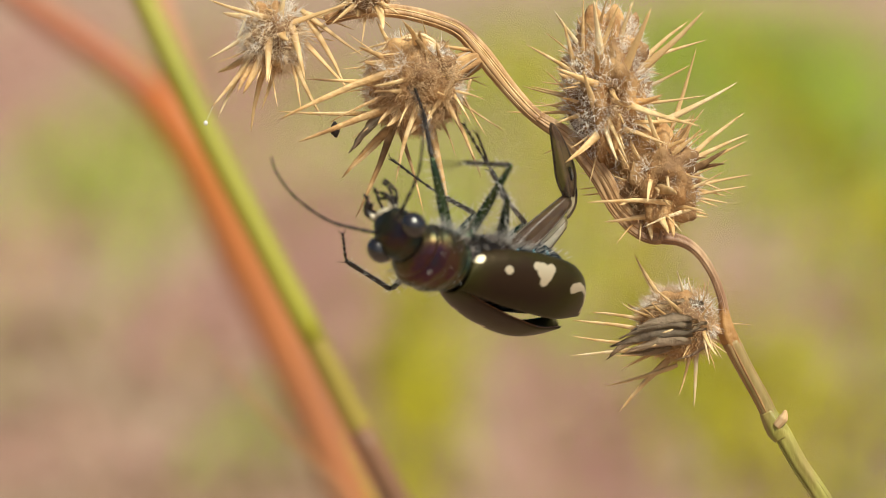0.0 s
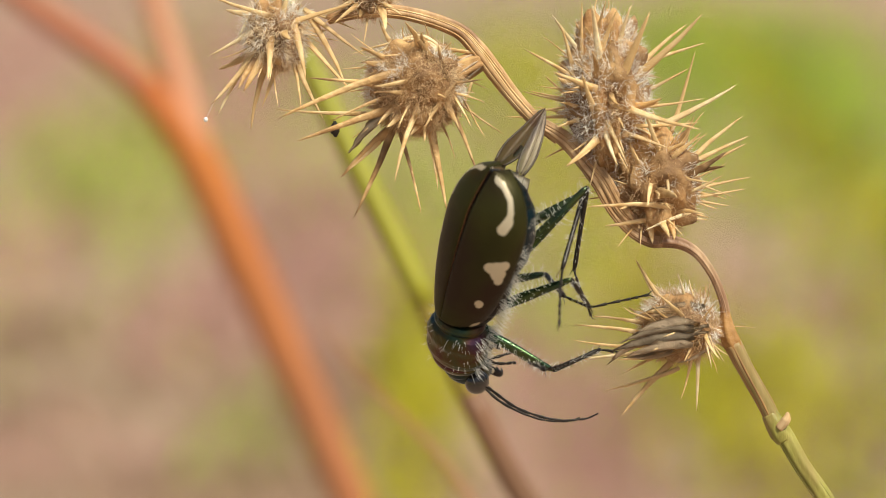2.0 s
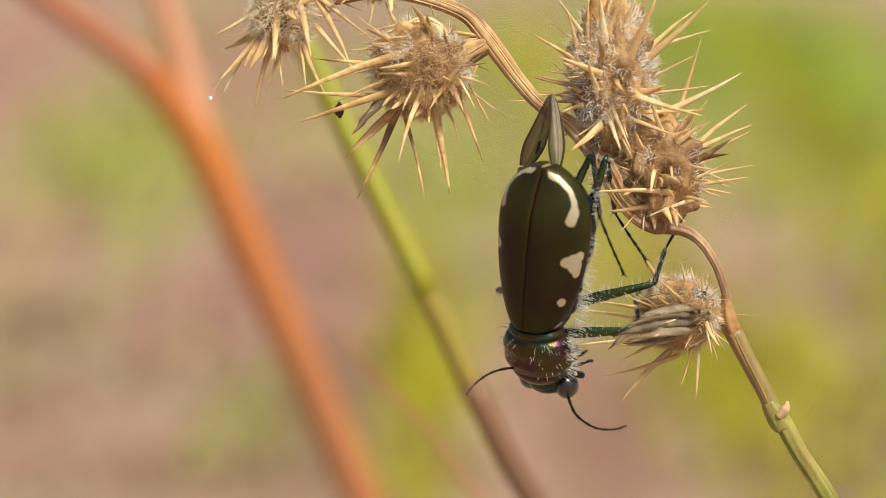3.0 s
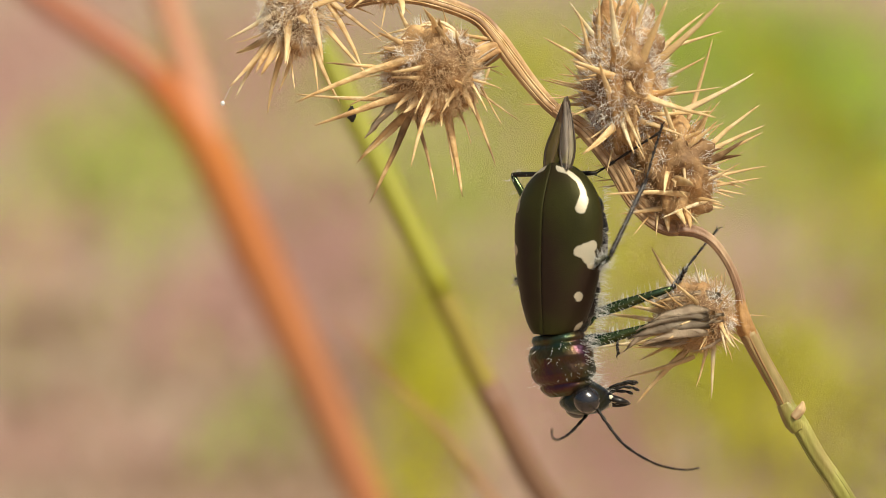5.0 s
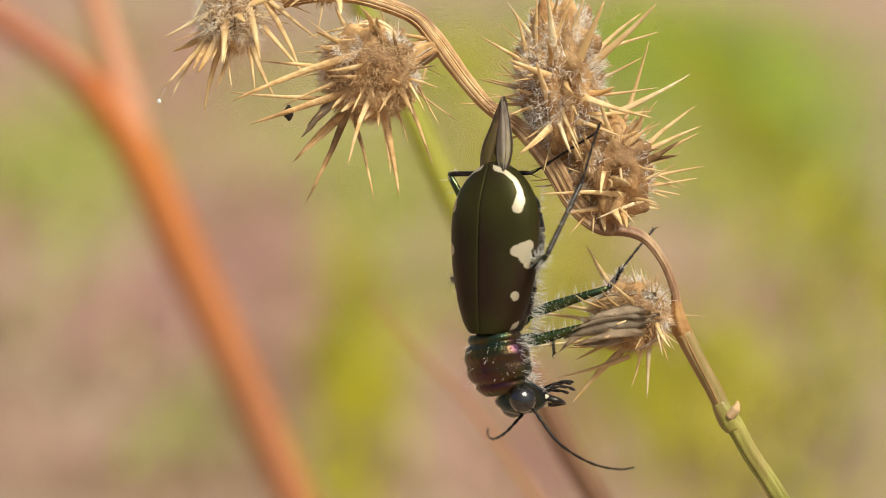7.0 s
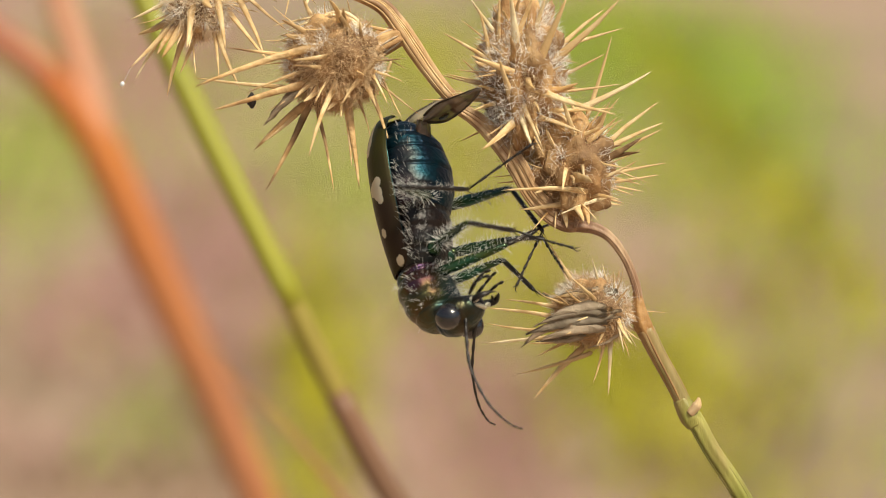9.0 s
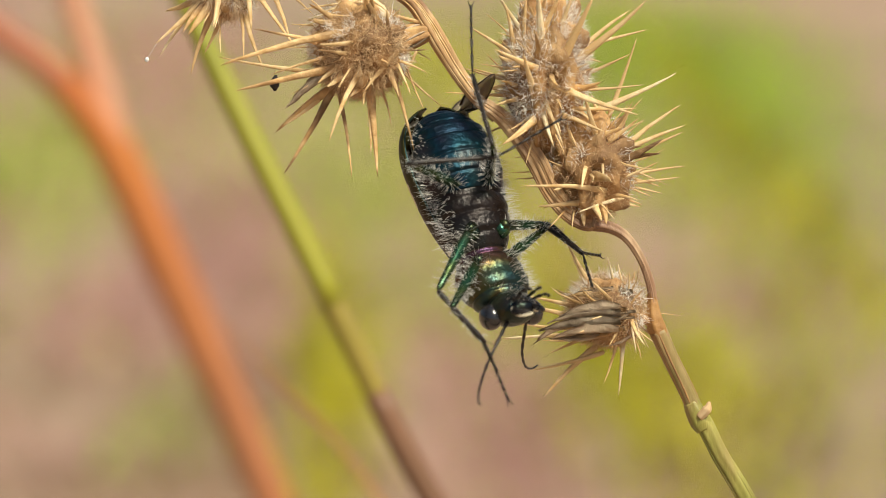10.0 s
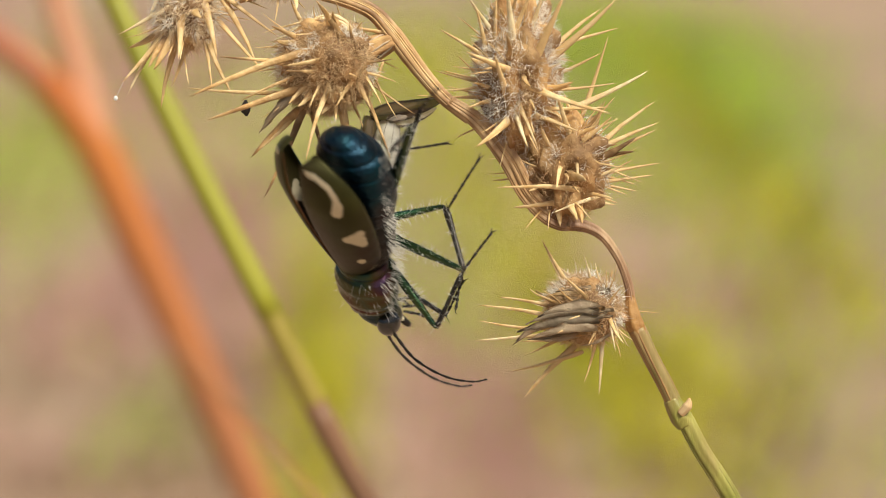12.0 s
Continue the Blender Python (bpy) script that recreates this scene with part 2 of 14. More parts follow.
def blob(centre, radii, rough=0.0, freq=1.0, seg=24, rings=16, squash=None):
    bm = bmesh.new()
    bmesh.ops.create_uvsphere(bm, u_segments=seg, v_segments=rings, radius=1)
    c = Vector(centre)
    for v in bm.verts:
        q = Vector(v.co)
        s = 1 + rough * noise.noise(q * freq + c)
        v.co = Vector((q.x * radii[0] * s, q.y * radii[1] * s, q.z * radii[2] * s))
        if squash:
            v.co = squash(v.co)
        v.co += c
    return bm


def hairs(roots, material, parent, name="setae", width=0.02, bend=0.25, label="", seed=1):
    """Tapered three-sided hairs; roots: (place, way with the hair's length)."""
    rng = random.Random(seed)
    verts, faces = [], []
    for p, w in roots:
        p, w = Vector(p), Vector(w)
        ln = w.length
        if ln < 1e-6:
            continue
        d = w / ln
        s = d.orthogonal().normalized()
        s.rotate(Matrix.Rotation(rng.uniform(0, 6.3), 3, d))
        u = d.cross(s)
        off = s * (ln * bend * rng.uniform(-1, 1)) + u * (ln * bend * rng.uniform(-1, 1))
        base = len(verts)
        for t, r in ((0, width), (0.5, width * 0.75)):
            q = p + w * t + off * t * t
            for a in (0, 2.094, 4.189):
                verts.append(q + s * (math.cos(a) * r) + u * (math.sin(a) * r))
        verts.append(p + w + off)
        for k in range(3):
            j = (k + 1) % 3
            faces.append((base + k, base + j, base + 3 + j, base + 3 + k))
            faces.append((base + 3 + k, base + 3 + j, base + 6))
    return soup(name, verts, faces, material, parent, label, "stuff")


# ---- ground and distance ----
def ground():
    bm = bmesh.new()
    rng = random.Random(4)
    rings = [0.0, 0.3, 0.6, 0.9, 1.2, 1.5, 1.8, 2.1, 2.5, 3, 3.6, 4.5, 6, 9, 15, 30, 80, 250, 1200]
    last = None
    for r in rings:
        ring = []
        for k in range(72):
            a = 2 * math.pi * k / 72
            p = Vector((r * math.cos(a), r * math.sin(a), 0))
            if r > 0.5:
                p.z = 0.012 * noise.noise(p * 2.2) * min(1, r) + min(r, 20) * 0.01 * noise.noise(p * 0.3)
            ring.append(p)
        if last is None:
            last = [bm.verts.new((0, 0, 0))] * 72
            centre = last[0]
            continue
        ring = [bm.verts.new(p) for p in ring]
        for k in range(72):
            j = (k + 1) % 72
            if last[0] is centre:
                bm.faces.new((centre, ring[k], ring[j]))
            else:
                bm.faces.new((last[k], ring[k], ring[j], last[j]))
        last = ring
    return tagged(part("ground", bm, SOIL, scale=1.0), "pale pinkish sandy soil with dry litter", "ground", kind="structure")


def blades_into(verts, faces, px, py, h, lean, thick, rng):
    lx, ly = lean * h * rng.uniform(-1, 1), lean * h * rng.uniform(-1, 1)
    yaw = rng.uniform(0, 3.14)
    sx, sy = math.cos(yaw), math.sin(yaw)
    b = len(verts)
    for t in (0, 0.35, 0.7):
        w = thick * (1 - 0.5 * t)
        cx, cy, cz = px + lx * t * t, py + ly * t * t, h * t - 0.006
        verts += [(cx - sx * w, cy - sy * w, cz), (cx + sx * w, cy + sy * w, cz), (cx + sy * w * 0.3, cy - sx * w * 0.3, cz)]
    verts.append((px + lx, py + ly, h))
    for i in (0, 3):
        for k, j in ((0, 2), (2, 1), (1, 0)):
            faces.append((b + i + k, b + i + j, b + i + 3 + j, b + i + 3 + k))
    for k, j in ((0, 2), (2, 1), (1, 0)):
        faces.append((b + 6 + k, b + 6 + j, b + 9))


def grass_cover(name, patches, tall, thick, material, label, category, seed, lean=0.8):
    """Low growth or litter in loose patches (x, y, half width, half depth, blades), one sheet of countless blades."""
    rng = random.Random(seed)
    verts, faces = [], []
    for x, y, rx, ry, n in patches:
        for _ in range(n):
            blades_into(verts, faces, x + rng.gauss(0, 0.62) * rx, y + rng.gauss(0, 0.62) * ry, tall * rng.uniform(0.4, 1.15), lean, thick, rng)
    return tagged(soup(name, verts, faces, material, scale=1.0), label, category, kind="stuff")


ground()
grass_cover('low_grass', ((0.327, 2.709, 0.104, 0.738, 511),
    (0.453, 2.858, 0.138, 0.823, 713),
    (0.244, 2.201, 0.048, 0.345, 59),
    (0.445, 2.375, 0.087, 0.699, 260),
    (-1.56, 3.43, 0.12, 0.26, 559),
    (-1.83, 1.61, 0.29, 0.13, 444),
    (-1.42, 3.89, 0.39, 0.24, 336),
    (-1.11, -0.96, 0.26, 0.38, 552),
    (-1.91, 2.39, 0.34, 0.37, 399),
    (-1.26, -0.30, 0.34, 0.37, 645),
    (-0.97, -0.38, 0.20, 0.35, 352),
    (1.06, -1.57, 0.24, 0.37, 683),
    (0.06, -1.46, 0.24, 0.37, 307)), 0.034, 0.0032, GRASS, 'dense fresh green low grass', 'grass', 3)
grass_cover('pale_grass', ((0.308, 3.302, 0.172, 0.399, 496),
    (0.536, 3.269, 0.141, 0.398, 486),
    (-0.314, 2.257, 0.088, 0.430, 466),
    (-0.222, 1.988, 0.049, 0.313, 159),
    (-0.101, 1.281, 0.037, 0.121, 45),
    (0.065, 2.325, 0.124, 0.756, 846),
    (-0.012, 1.988, 0.044, 0.439, 178),
    (0.355, 2.192, 0.081, 0.410, 347),
    (-0.101, 2.556, 0.092, 0.532, 225),
    (0.086, 1.576, 0.064, 0.275, 124),
    (0.303, 1.613, 0.049, 0.367, 149),
    (-0.328, 3.051, 0.087, 0.460, 124),
    (2.23, -1.58, 0.33, 0.18, 686),
    (-1.27, -1.55, 0.14, 0.27, 258),
    (0.27, -0.45, 0.14, 0.17, 641),
    (-1.77, 1.76, 0.17, 0.29, 271),
    (-1.95, 1.62, 0.29, 0.16, 387),
    (1.19, 1.74, 0.13, 0.36, 456),
    (2.17, -0.23, 0.29, 0.13, 437),
    (1.69, 1.43, 0.28, 0.31, 694),
    (0.44, -1.49, 0.34, 0.21, 471),
    (-1.69, -0.31, 0.20, 0.35, 407),
    (0.70, -1.00, 0.34, 0.13, 649),
    (0.40, -1.22, 0.30, 0.15, 639)), 0.026, 0.003, GRASS_PALE, 'sparse pale green low grass', 'grass', 4)
grass_cover('yellow_grass', ((-0.007, 1.354, 0.021, 0.344, 283),
    (0.381, 2.046, 0.028, 1.176, 640),
    (0.224, 1.369, 0.050, 0.151, 128),
    (0.144, 1.556, 0.043, 0.253, 122),
    (0.177, 1.327, 0.038, 0.194, 211),
    (0.154, 1.989, 0.064, 0.338, 169),
    (0.310, 1.629, 0.037, 0.560, 166),
    (0.114, 2.701, 0.078, 0.544, 215),
    (0.206, 1.172, 0.038, 0.085, 22),
    (1.76, 0.54, 0.31, 0.17, 681),
    (1.83, -1.43, 0.38, 0.35, 384),
    (2.15, 4.12, 0.29, 0.12, 281),
    (-0.85, -1.51, 0.34, 0.20, 496),
    (0.38, -0.80, 0.14, 0.28, 606),
    (-1.66, 0.84, 0.16, 0.28, 656),
    (-1.42, 2.55, 0.34, 0.37, 503),
    (-0.93, -0.86, 0.34, 0.35, 333),
    (1.39, -0.31, 0.12, 0.17, 483),
    (-1.82, 1.58, 0.29, 0.19, 284),
    (2.13, -1.43, 0.40, 0.37, 528),
    (-0.78, 1.46, 0.30, 0.34, 699)), 0.036, 0.0032, GRASS_OLIVE, 'yellow-green low grass on pale soil', 'grass', 5)
grass_cover('pink_litter', ((-0.086, 1.783, 0.058, 0.256, 1100),
    (0.094, 1.269, 0.040, 0.155, 1300),
    (-0.202, 2.784, 0.100, 0.529, 1641),
    (0.074, 1.473, 0.030, 0.122, 121),
    (-0.332, 1.850, 0.065, 0.210, 303),
    (-0.150, 1.642, 0.046, 0.204, 278),
    (0.265, 1.606, 0.053, 0.109, 233),
    (-0.513, 2.991, 0.130, 0.787, 2343),
    (-0.237, 1.257, 0.047, 0.108, 156),
    (-0.154, 1.211, 0.038, 0.067, 66),
    (-0.059, 1.413, 0.033, 0.171, 190),
    (-0.177, 1.537, 0.035, 0.149, 111),
    (-0.267, 3.105, 0.111, 0.355, 440),
    (0.360, 2.480, 0.060, 0.260, 420),
    (0.76, 1.54, 0.20, 0.32, 618),
    (-1.57, -1.02, 0.26, 0.14, 576),
    (1.15, 2.34, 0.13, 0.19, 484),
    (-1.14, 3.17, 0.32, 0.29, 698),
    (-1.08, 2.01, 0.14, 0.13, 459),
    (-0.33, -1.20, 0.17, 0.29, 342),
    (-1.81, -1.43, 0.29, 0.27, 493),
    (-2.08, 2.90, 0.21, 0.34, 254)), 0.012, 0.004, PINK_LITTER, 'pinkish dry leaf litter', 'litter', 6)
grass_cover('brown_litter', ((-0.278, 1.512, 0.051, 0.098, 158),
    (-0.235, 1.331, 0.049, 0.079, 60),
    (0.225, 1.158, 0.040, 0.084, 331),
    (0.156, 1.143, 0.040, 0.035, 38),
    (-0.175, 1.413, 0.044, 0.086, 49),
    (-0.102, 1.158, 0.102, 0.046, 260),
    (0.111, 1.143, 0.049, 0.040, 44),
    (-0.046, 1.234, 0.029, 0.057, 28),
    (0.011, 1.158, 0.037, 0.046, 45),
    (-0.076, 1.305, 0.054, 0.112, 240),
    (0.196, 1.211, 0.039, 0.067, 55),
    (0.250, 1.250, 0.040, 0.090, 260),
    (-1.52, 0.64, 0.25, 0.16, 428),
    (0.89, 1.02, 0.16, 0.39, 305),
    (-1.69, -0.90, 0.38, 0.39, 440),
    (-1.72, -1.46, 0.30, 0.18, 697),
    (0.72, -0.23, 0.19, 0.26, 351),
    (-2.13, -0.13, 0.29, 0.39, 515),
    (1.48, -1.26, 0.19, 0.36, 559),
    (1.82, 2.11, 0.31, 0.16, 269),
    (1.48, 4.06, 0.34, 0.37, 253),
    (1.83, 3.74, 0.39, 0.15, 412)), 0.012, 0.004, LITTER, 'brown dry leaf litter', 'litter', 7)



# ---- stems behind the subject ----
def at_base(m_base):
    """Turns places in the focus plane's frame (millimetres) into places round a thing's base."""
    inv = m_base.inverted() @ RIG
    return lambda p: (inv @ (Vector(p) * MM)) / MM


def red_stem():
    m = pose(0.125, 0.0, 0.0)
    f = at_base(m)
    thing = new("red_forked_stem")
    thing.matrix_basis = m
    low = tuple(m.inverted() @ Vector(m.translation))
    main = smooth_line([f((-56.0, 160.0, 36.5)), f((-48.2, 160.0, 30.6)), f((-41.2, 160.0, 25.7)), f((-34.6, 160.0, 20.6)), f((-28.4, 160.0, 12.6)), f((-23.7, 160.0, 2.6)), f((-16.9, 160.0, -12.4)),
                        f((-9.3, 160.0, -29.7)), f((20.1, 156.0, -100.7)), (-30, 5, 130), (-6, 2, 50), (0, 0, -4)], 8)
    part("upper_branch", tube(main[:26], (1.3, 1.5, 1.65, 2.1), 14, ridge=0.04), BROWN_STEM, thing, "brownish pink upper branch")
    part("stem", tube(main[24:], (2.05, 2.55, 2.7, 2.55, 2.3, 2.0, 1.9, 1.9), 14, ridge=0.04), RED_STEM, thing)
    branch = smooth_line([f((-36.7, 161.0, 43.2)), f((-33.1, 161.0, 30.2)), f((-30.1, 160.6, 20.8)), f((-27.8, 160.0, 13.0)), f((-25.9, 160.0, 7.1))], 8)
    part("side_branch", tube(branch, (1.4, 1.65, 1.8, 1.85, 1.4), 12), PINK_STEM, thing, "pale pink side branch")
    return tagged(thing, "forked orange-red stem rising from the soil", "plant stem")


def green_stem():
    m = pose(0.105, -0.01, 0.0)
    f = at_base(m)
    thing = new("green_stem")
    line = smooth_line([f((-11.9, 56.0, 45.3)), f((-6.6, 54.0, 31.0)), f((-1.2, 52.0, 17.9)), f((7.1, 50.0, 0.0)), f((13.7, 50.0, -14.3)), f((22.7, 50.0, -32.2)),
                        f((46.0, 49.0, -95.4)), (-38, 6, 200), (-12, 2, 80), (0, 0, -4)], 8)
    part("stem", tube(line[:26], (0.9, 0.95, 1.0, 1.0), 16), BACK_STEM, thing)
    part("middle_stem", tube(line[24:31], (0.985, 0.99, 0.985), 16), BACK_STEM_OLIVE, thing, "olive-brown middle of the stem")
    part("lower_stem", tube(line[29:], (1.0, 1.0, 0.95, 0.95), 16), BACK_STEM_RED, thing, "brownish red lower stem")
    shoot = smooth_line([f((-1.6, 72.0, -3.6)), f((2.8, 70.0, -8.9)), f((8.0, 68.0, -14.3)), f((13.9, 66.0, -22.7)), f((22.6, 62.0, -35.7)), f((46.0, 49.0, -95.4))], 8)
    part("side_shoot", tube(shoot, (0.09, 0.23, 0.30, 0.34, 0.40), 10), SHOOT, thing, "thin dry reddish side shoot")
    return tagged(thing, "thin yellow-green grass stem swaying behind the burs", "plant stem"), m


red_stem()
swaying_stem = green_stem()[0]


# ---- the bur grass ----
BASE = RIG @ Matrix.Translation((0.070, -0.012, -0.3885))
BASE.translation.z = 0.0


PLANT_IN = at_base(BASE)
plant = new("bur_grass")
plant.matrix_basis = BASE
tagged(plant, "dry bur grass spike with straw-coloured spiny burs on a curved stem", "plant")
TURN = (BASE.inverted() @ RIG).to_3x3()


def spine(bur, root, way, width, material=STRAW, flat=0.5, curve=0.06, rng=random):
    """A stiff tapering spine, broad at its foot and flattened."""
    ln = Vector(way).length
    s = Vector(way).orthogonal().normalized()
    s.rotate(Matrix.Rotation(rng.uniform(0, 6.28), 3, Vector(way).normalized()))
    line = []
    for t in (0, 0.1, 0.25, 0.45, 0.7, 0.9, 1.0):
        line.append(TURN @ (Vector(root) + Vector(way) * t + s * (ln * curve * 4 * t * (1 - t) * rng.uniform(0.6, 1))))
    return part("spine", tube(line, (width * 0.9, width * 1.15, width * 1.05, width * 0.85, width * 0.58, width * 0.32, width * 0.05), 10, flat=flat, ridge=0.2, ridges=3, twist=0.1),
                material, bur)


def bur(centre, size, spines, extra, seed, wool=900, white=0.4, lean=(0, 0, 0), label="", wool_out=0.7, fur=None, scale_y=0.9, thin=1.0, lumps=0.42, tones=(STRAW, STRAW, STRAW_PALE)):
    """A spiny bur. centre, size: millimetres; spines: foot and tip of the long ones from the centre, across and up, and their breadth
    in thirtieths of a millimetre; extra: more, short ones on all sides; lean: way in which those point."""
    rng = random.Random(seed)
    c = Vector(centre)
    rx, rz = size
    ry = (rx + rz) / 2 * scale_y
    m = Matrix.Translation(PLANT_IN(c) * MM)
    body = blob((0, 0, 0), (rx * 0.93, ry * 0.93, rz * 0.93), lumps, 3.1, 48, 34)
    bmesh.ops.transform(body, matrix=TURN.to_4x4(), verts=body.verts)
    ob = part("bur", body, BUR_SKIN, plant, label, m)
    for ax, az, bx, bz, wide in spines:
        inside = min(1.0, (ax / rx) ** 2 + (az / rz) ** 2)
        y = -ry * (0.68 * math.sqrt(1 - inside) + 0.05)
        foot = Vector((ax, y, az))
        foot -= (Vector((bx, y, bz)) - foot).normalized() * min(1.3, 0.6 * math.hypot(ax, az))
        spine(ob, foot, Vector((bx, y - ry * 0.6 * math.sqrt(1 - inside) - 0.2 * rng.random(), bz)) - foot, wide / 54.0, tones[rng.randrange(3)], rng.uniform(0.45, 0.75), 0.035, rng)
    for i in range(extra):
        a, s = rng.uniform(0, 6.283), rng.uniform(-1, 1)
        d = Vector((math.cos(a) * math.sqrt(1 - s * s), s, math.sin(a) * math.sqrt(1 - s * s)))
        if abs(d.y) < 0.35:
            d.y = 0.6 if rng.random() < 0.5 else -0.6
        d.normalize()
        root = Vector((d.x * rx, d.y * ry, d.z * rz)) * 0.8
        way = (d + Vector(lean) * 1.1 + Vector((rng.gauss(0, 0.3), rng.gauss(0, 0.2), rng.gauss(0, 0.3)))).normalized() * rng.uniform(1.2, 2.9)
        spine(ob, root, way, rng.uniform(0.10, 0.28) * thin, (STRAW, HUSK)[i % 2], rng=rng)
    for i in range(extra + 8):
        d = Vector((rng.gauss(0, 1), rng.gauss(-0.2, 0.8), rng.gauss(0, 1))).normalized()
        root = Vector((d.x * rx, d.y * ry, d.z * rz)) * 0.85
        way = (d + Vector(lean) * 0.6 + Vector((rng.gauss(0, 1), rng.gauss(0, 1), rng.gauss(0, 1))) * 0.3).normalized() * rng.uniform(1.2, 2.8)
        spine(ob, root, way, rng.uniform(0.045, 0.085), rng=rng)
    fuzz, pale = [], []
    for i in range(int(wool * 3.8)):
        d = Vector((rng.gauss(0, 1), rng.gauss(0, 1), rng.gauss(0, 1))).normalized()
        p = Vector((d.x * rx, d.y * ry, d.z * rz)) * rng.uniform(0.85, 1.08)
        way = (d * 0.6 + Vector(lean) * 0.5 + Vector((rng.gauss(0, 1), rng.gauss(0, 1), rng.gauss(0, 1))) * 0.6).normalized()
        patch = noise.noise(d * 2.3 + Vector((seed, 0, 0))) + 0.35 * d.z + 0.55 * abs(d.x) - 0.35
        (pale if patch > 0.6 - 1.2 * white else fuzz).append((TURN @ p, TURN @ (way * rng.uniform(0.35, 1.2) * wool_out * 1.25)))
    hairs(fuzz, fur or WOOL, ob, "bristle_wool", 0.013, 0.35, "fine straw-coloured bristles", seed)
    hairs(pale, WOOL_WHITE, ob, "white_wool", 0.014, 0.45, "white cottony wool", seed + 50)
    return ob


def stem_tube(name, pts, radii, material, label="", sides=36, ridge=0.06, ridges=7, flat=0.85, ribs=0, rib=None, seed=3):
    """A grooved stem; ribs: how many raised fibres run along it."""
    line = [PLANT_IN(Vector(q)) for q in smooth_line(pts, 8)]
    ob = part(name, tube(line, radii, sides, ridge=ridge, ridges=ridges, flat=flat), material, plant, label)
    rng = random.Random(seed)
    rr = np.interp(np.linspace(0, 1, len(line)), np.linspace(0, 1, len(radii)), radii)
    for k in range(ribs):
        a, drift, side, path = 2 * math.pi * (k + rng.uniform(-0.25, 0.25)) / ribs, rng.uniform(-0.9, 0.9), None, []
        n0, n1 = (0, len(line)) if rng.random() < 0.5 else (int(len(line) * rng.uniform(0, 0.3)), int(len(line) * rng.uniform(0.7, 1)))
        for i in range(len(line)):
            d = (line[min(i + 1, len(line) - 1)] - line[max(i - 1, 0)]).normalized()
            side = d.cross(Vector((0, 1, 0.01))).normalized() if side is None else (side - d * side.dot(d)).normalized()
            b = a + drift * i / len(line)
            path.append(line[i] + (side * math.cos(b) + d.cross(side) * (math.sin(b) * flat)) * rr[i] * 0.97)
        w = float(np.mean(rr[-12:])) * rng.uniform(0.07, 0.15)
        part("stem_rib", tube(path[n0:n1], (w * 0.3, w, w * 0.9, w, w * 0.25), 6), rib or STRAW, ob)
    return ob


stem_tube("lower_stem", [(70, -12, -388.5), (62, -8, -250), (45, -3, -90), (33.5, 0, -33), (27.7, 0.3, -20.4), (24.35, 0.2, -14.3), (22.6, 0.2, -11.6), (21.6, 0.2, -9.8), (21.1, 0.2, -9.1)],
          (1.0, 0.85, 0.75, 0.62, 0.56, 0.53, 0.50, 0.52, 0.50), STEM_GREEN, "green ridged lower stem", ribs=5, rib=RIB_GREEN, seed=5)
stem_tube("stem_node", [(21.6, 0.2, -10.1), (21.2, 0.2, -9.4), (20.7, 0.2, -8.5)], (0.50, 0.64, 0.60, 0.48), STEM_GREEN, "swollen green stem node", ridge=0.03)
bud = [(21.2, -0.25, -9.35), (21.6, -0.45, -8.85), (21.7, -0.5, -8.4)]
stem_tube("bud_scar", bud, (0.24, 0.28, 0.08), NODE_SKIN, "small orange bud scar", ridge=0.05)
stem_tube("middle_stem", [(20.95, 0.2, -8.9), (20.35, 0.2, -7.7), (19.4, 0.2, -5.97), (18.6, 0.2, -4.4)], (0.46, 0.46, 0.47, 0.52), STEM_MIXED, "green-brown mottled middle stem", ridges=6, ribs=4, rib=JOINT, seed=6)
stem_tube("arched_stem", [(18.8, 0.2, -4.8), (18.45, 0.2, -4.0), (18.25, 0.2, -3.0), (18.08, 0.1, -1.9), (17.5, 0, -0.35), (16.6, 0, 0.98), (15.6, 0, 1.63), (14.3, -0.1, 1.85)],
          (0.46, 0.46, 0.30, 0.24, 0.24, 0.28, 0.34, 0.40), STEM_PINK, "pinkish brown ridged arched stem", ridges=5, ridge=0.12, ribs=6, rib=STEM_PINK, seed=7)
stem_tube("stem_joint", [(18.8, 0.2, -4.8), (18.5, 0.2, -4.15), (18.3, 0.15, -3.5), (18.16, 0.15, -2.5), (18.07, 0.1, -1.8)], (0.44, 0.54, 0.46, 0.28, 0.2), JOINT, "swollen orange-brown stem joint", ridge=0.1, ridges=5)
for k, off in enumerate((0.28, 0.0, -0.3)):
    stem_tube("stem_strand", [(14.9 + off * 0.3, -0.1 + 0.2 * k, 1.75 + off * 0.3), (13.9 + off * 0.3, -0.2 - 0.2 * k, 1.95 + off), (12.9 + off * 0.6, -0.5, 2.55 + off), (11.85 + off * 0.8, -0.6 + 0.15 * k, 3.7 + off * 0.7),
                              (10.75 + off, -0.6, 5.6 + off * 0.6), (9.0 + off * 0.7, -0.35, 7.7 + off * 0.5), (7.3 + off * 0.4, 0.0, 8.9 + off * 0.3)],
              (0.20, 0.23, 0.25, 0.25, 0.25, 0.24, 0.23), STEM_DRY, "flattened straw-brown stem strand", flat=0.7, ridge=0.14, ridges=5, ribs=8, rib=(STEM_DRY, HUSK)[k % 2], seed=8 + k)
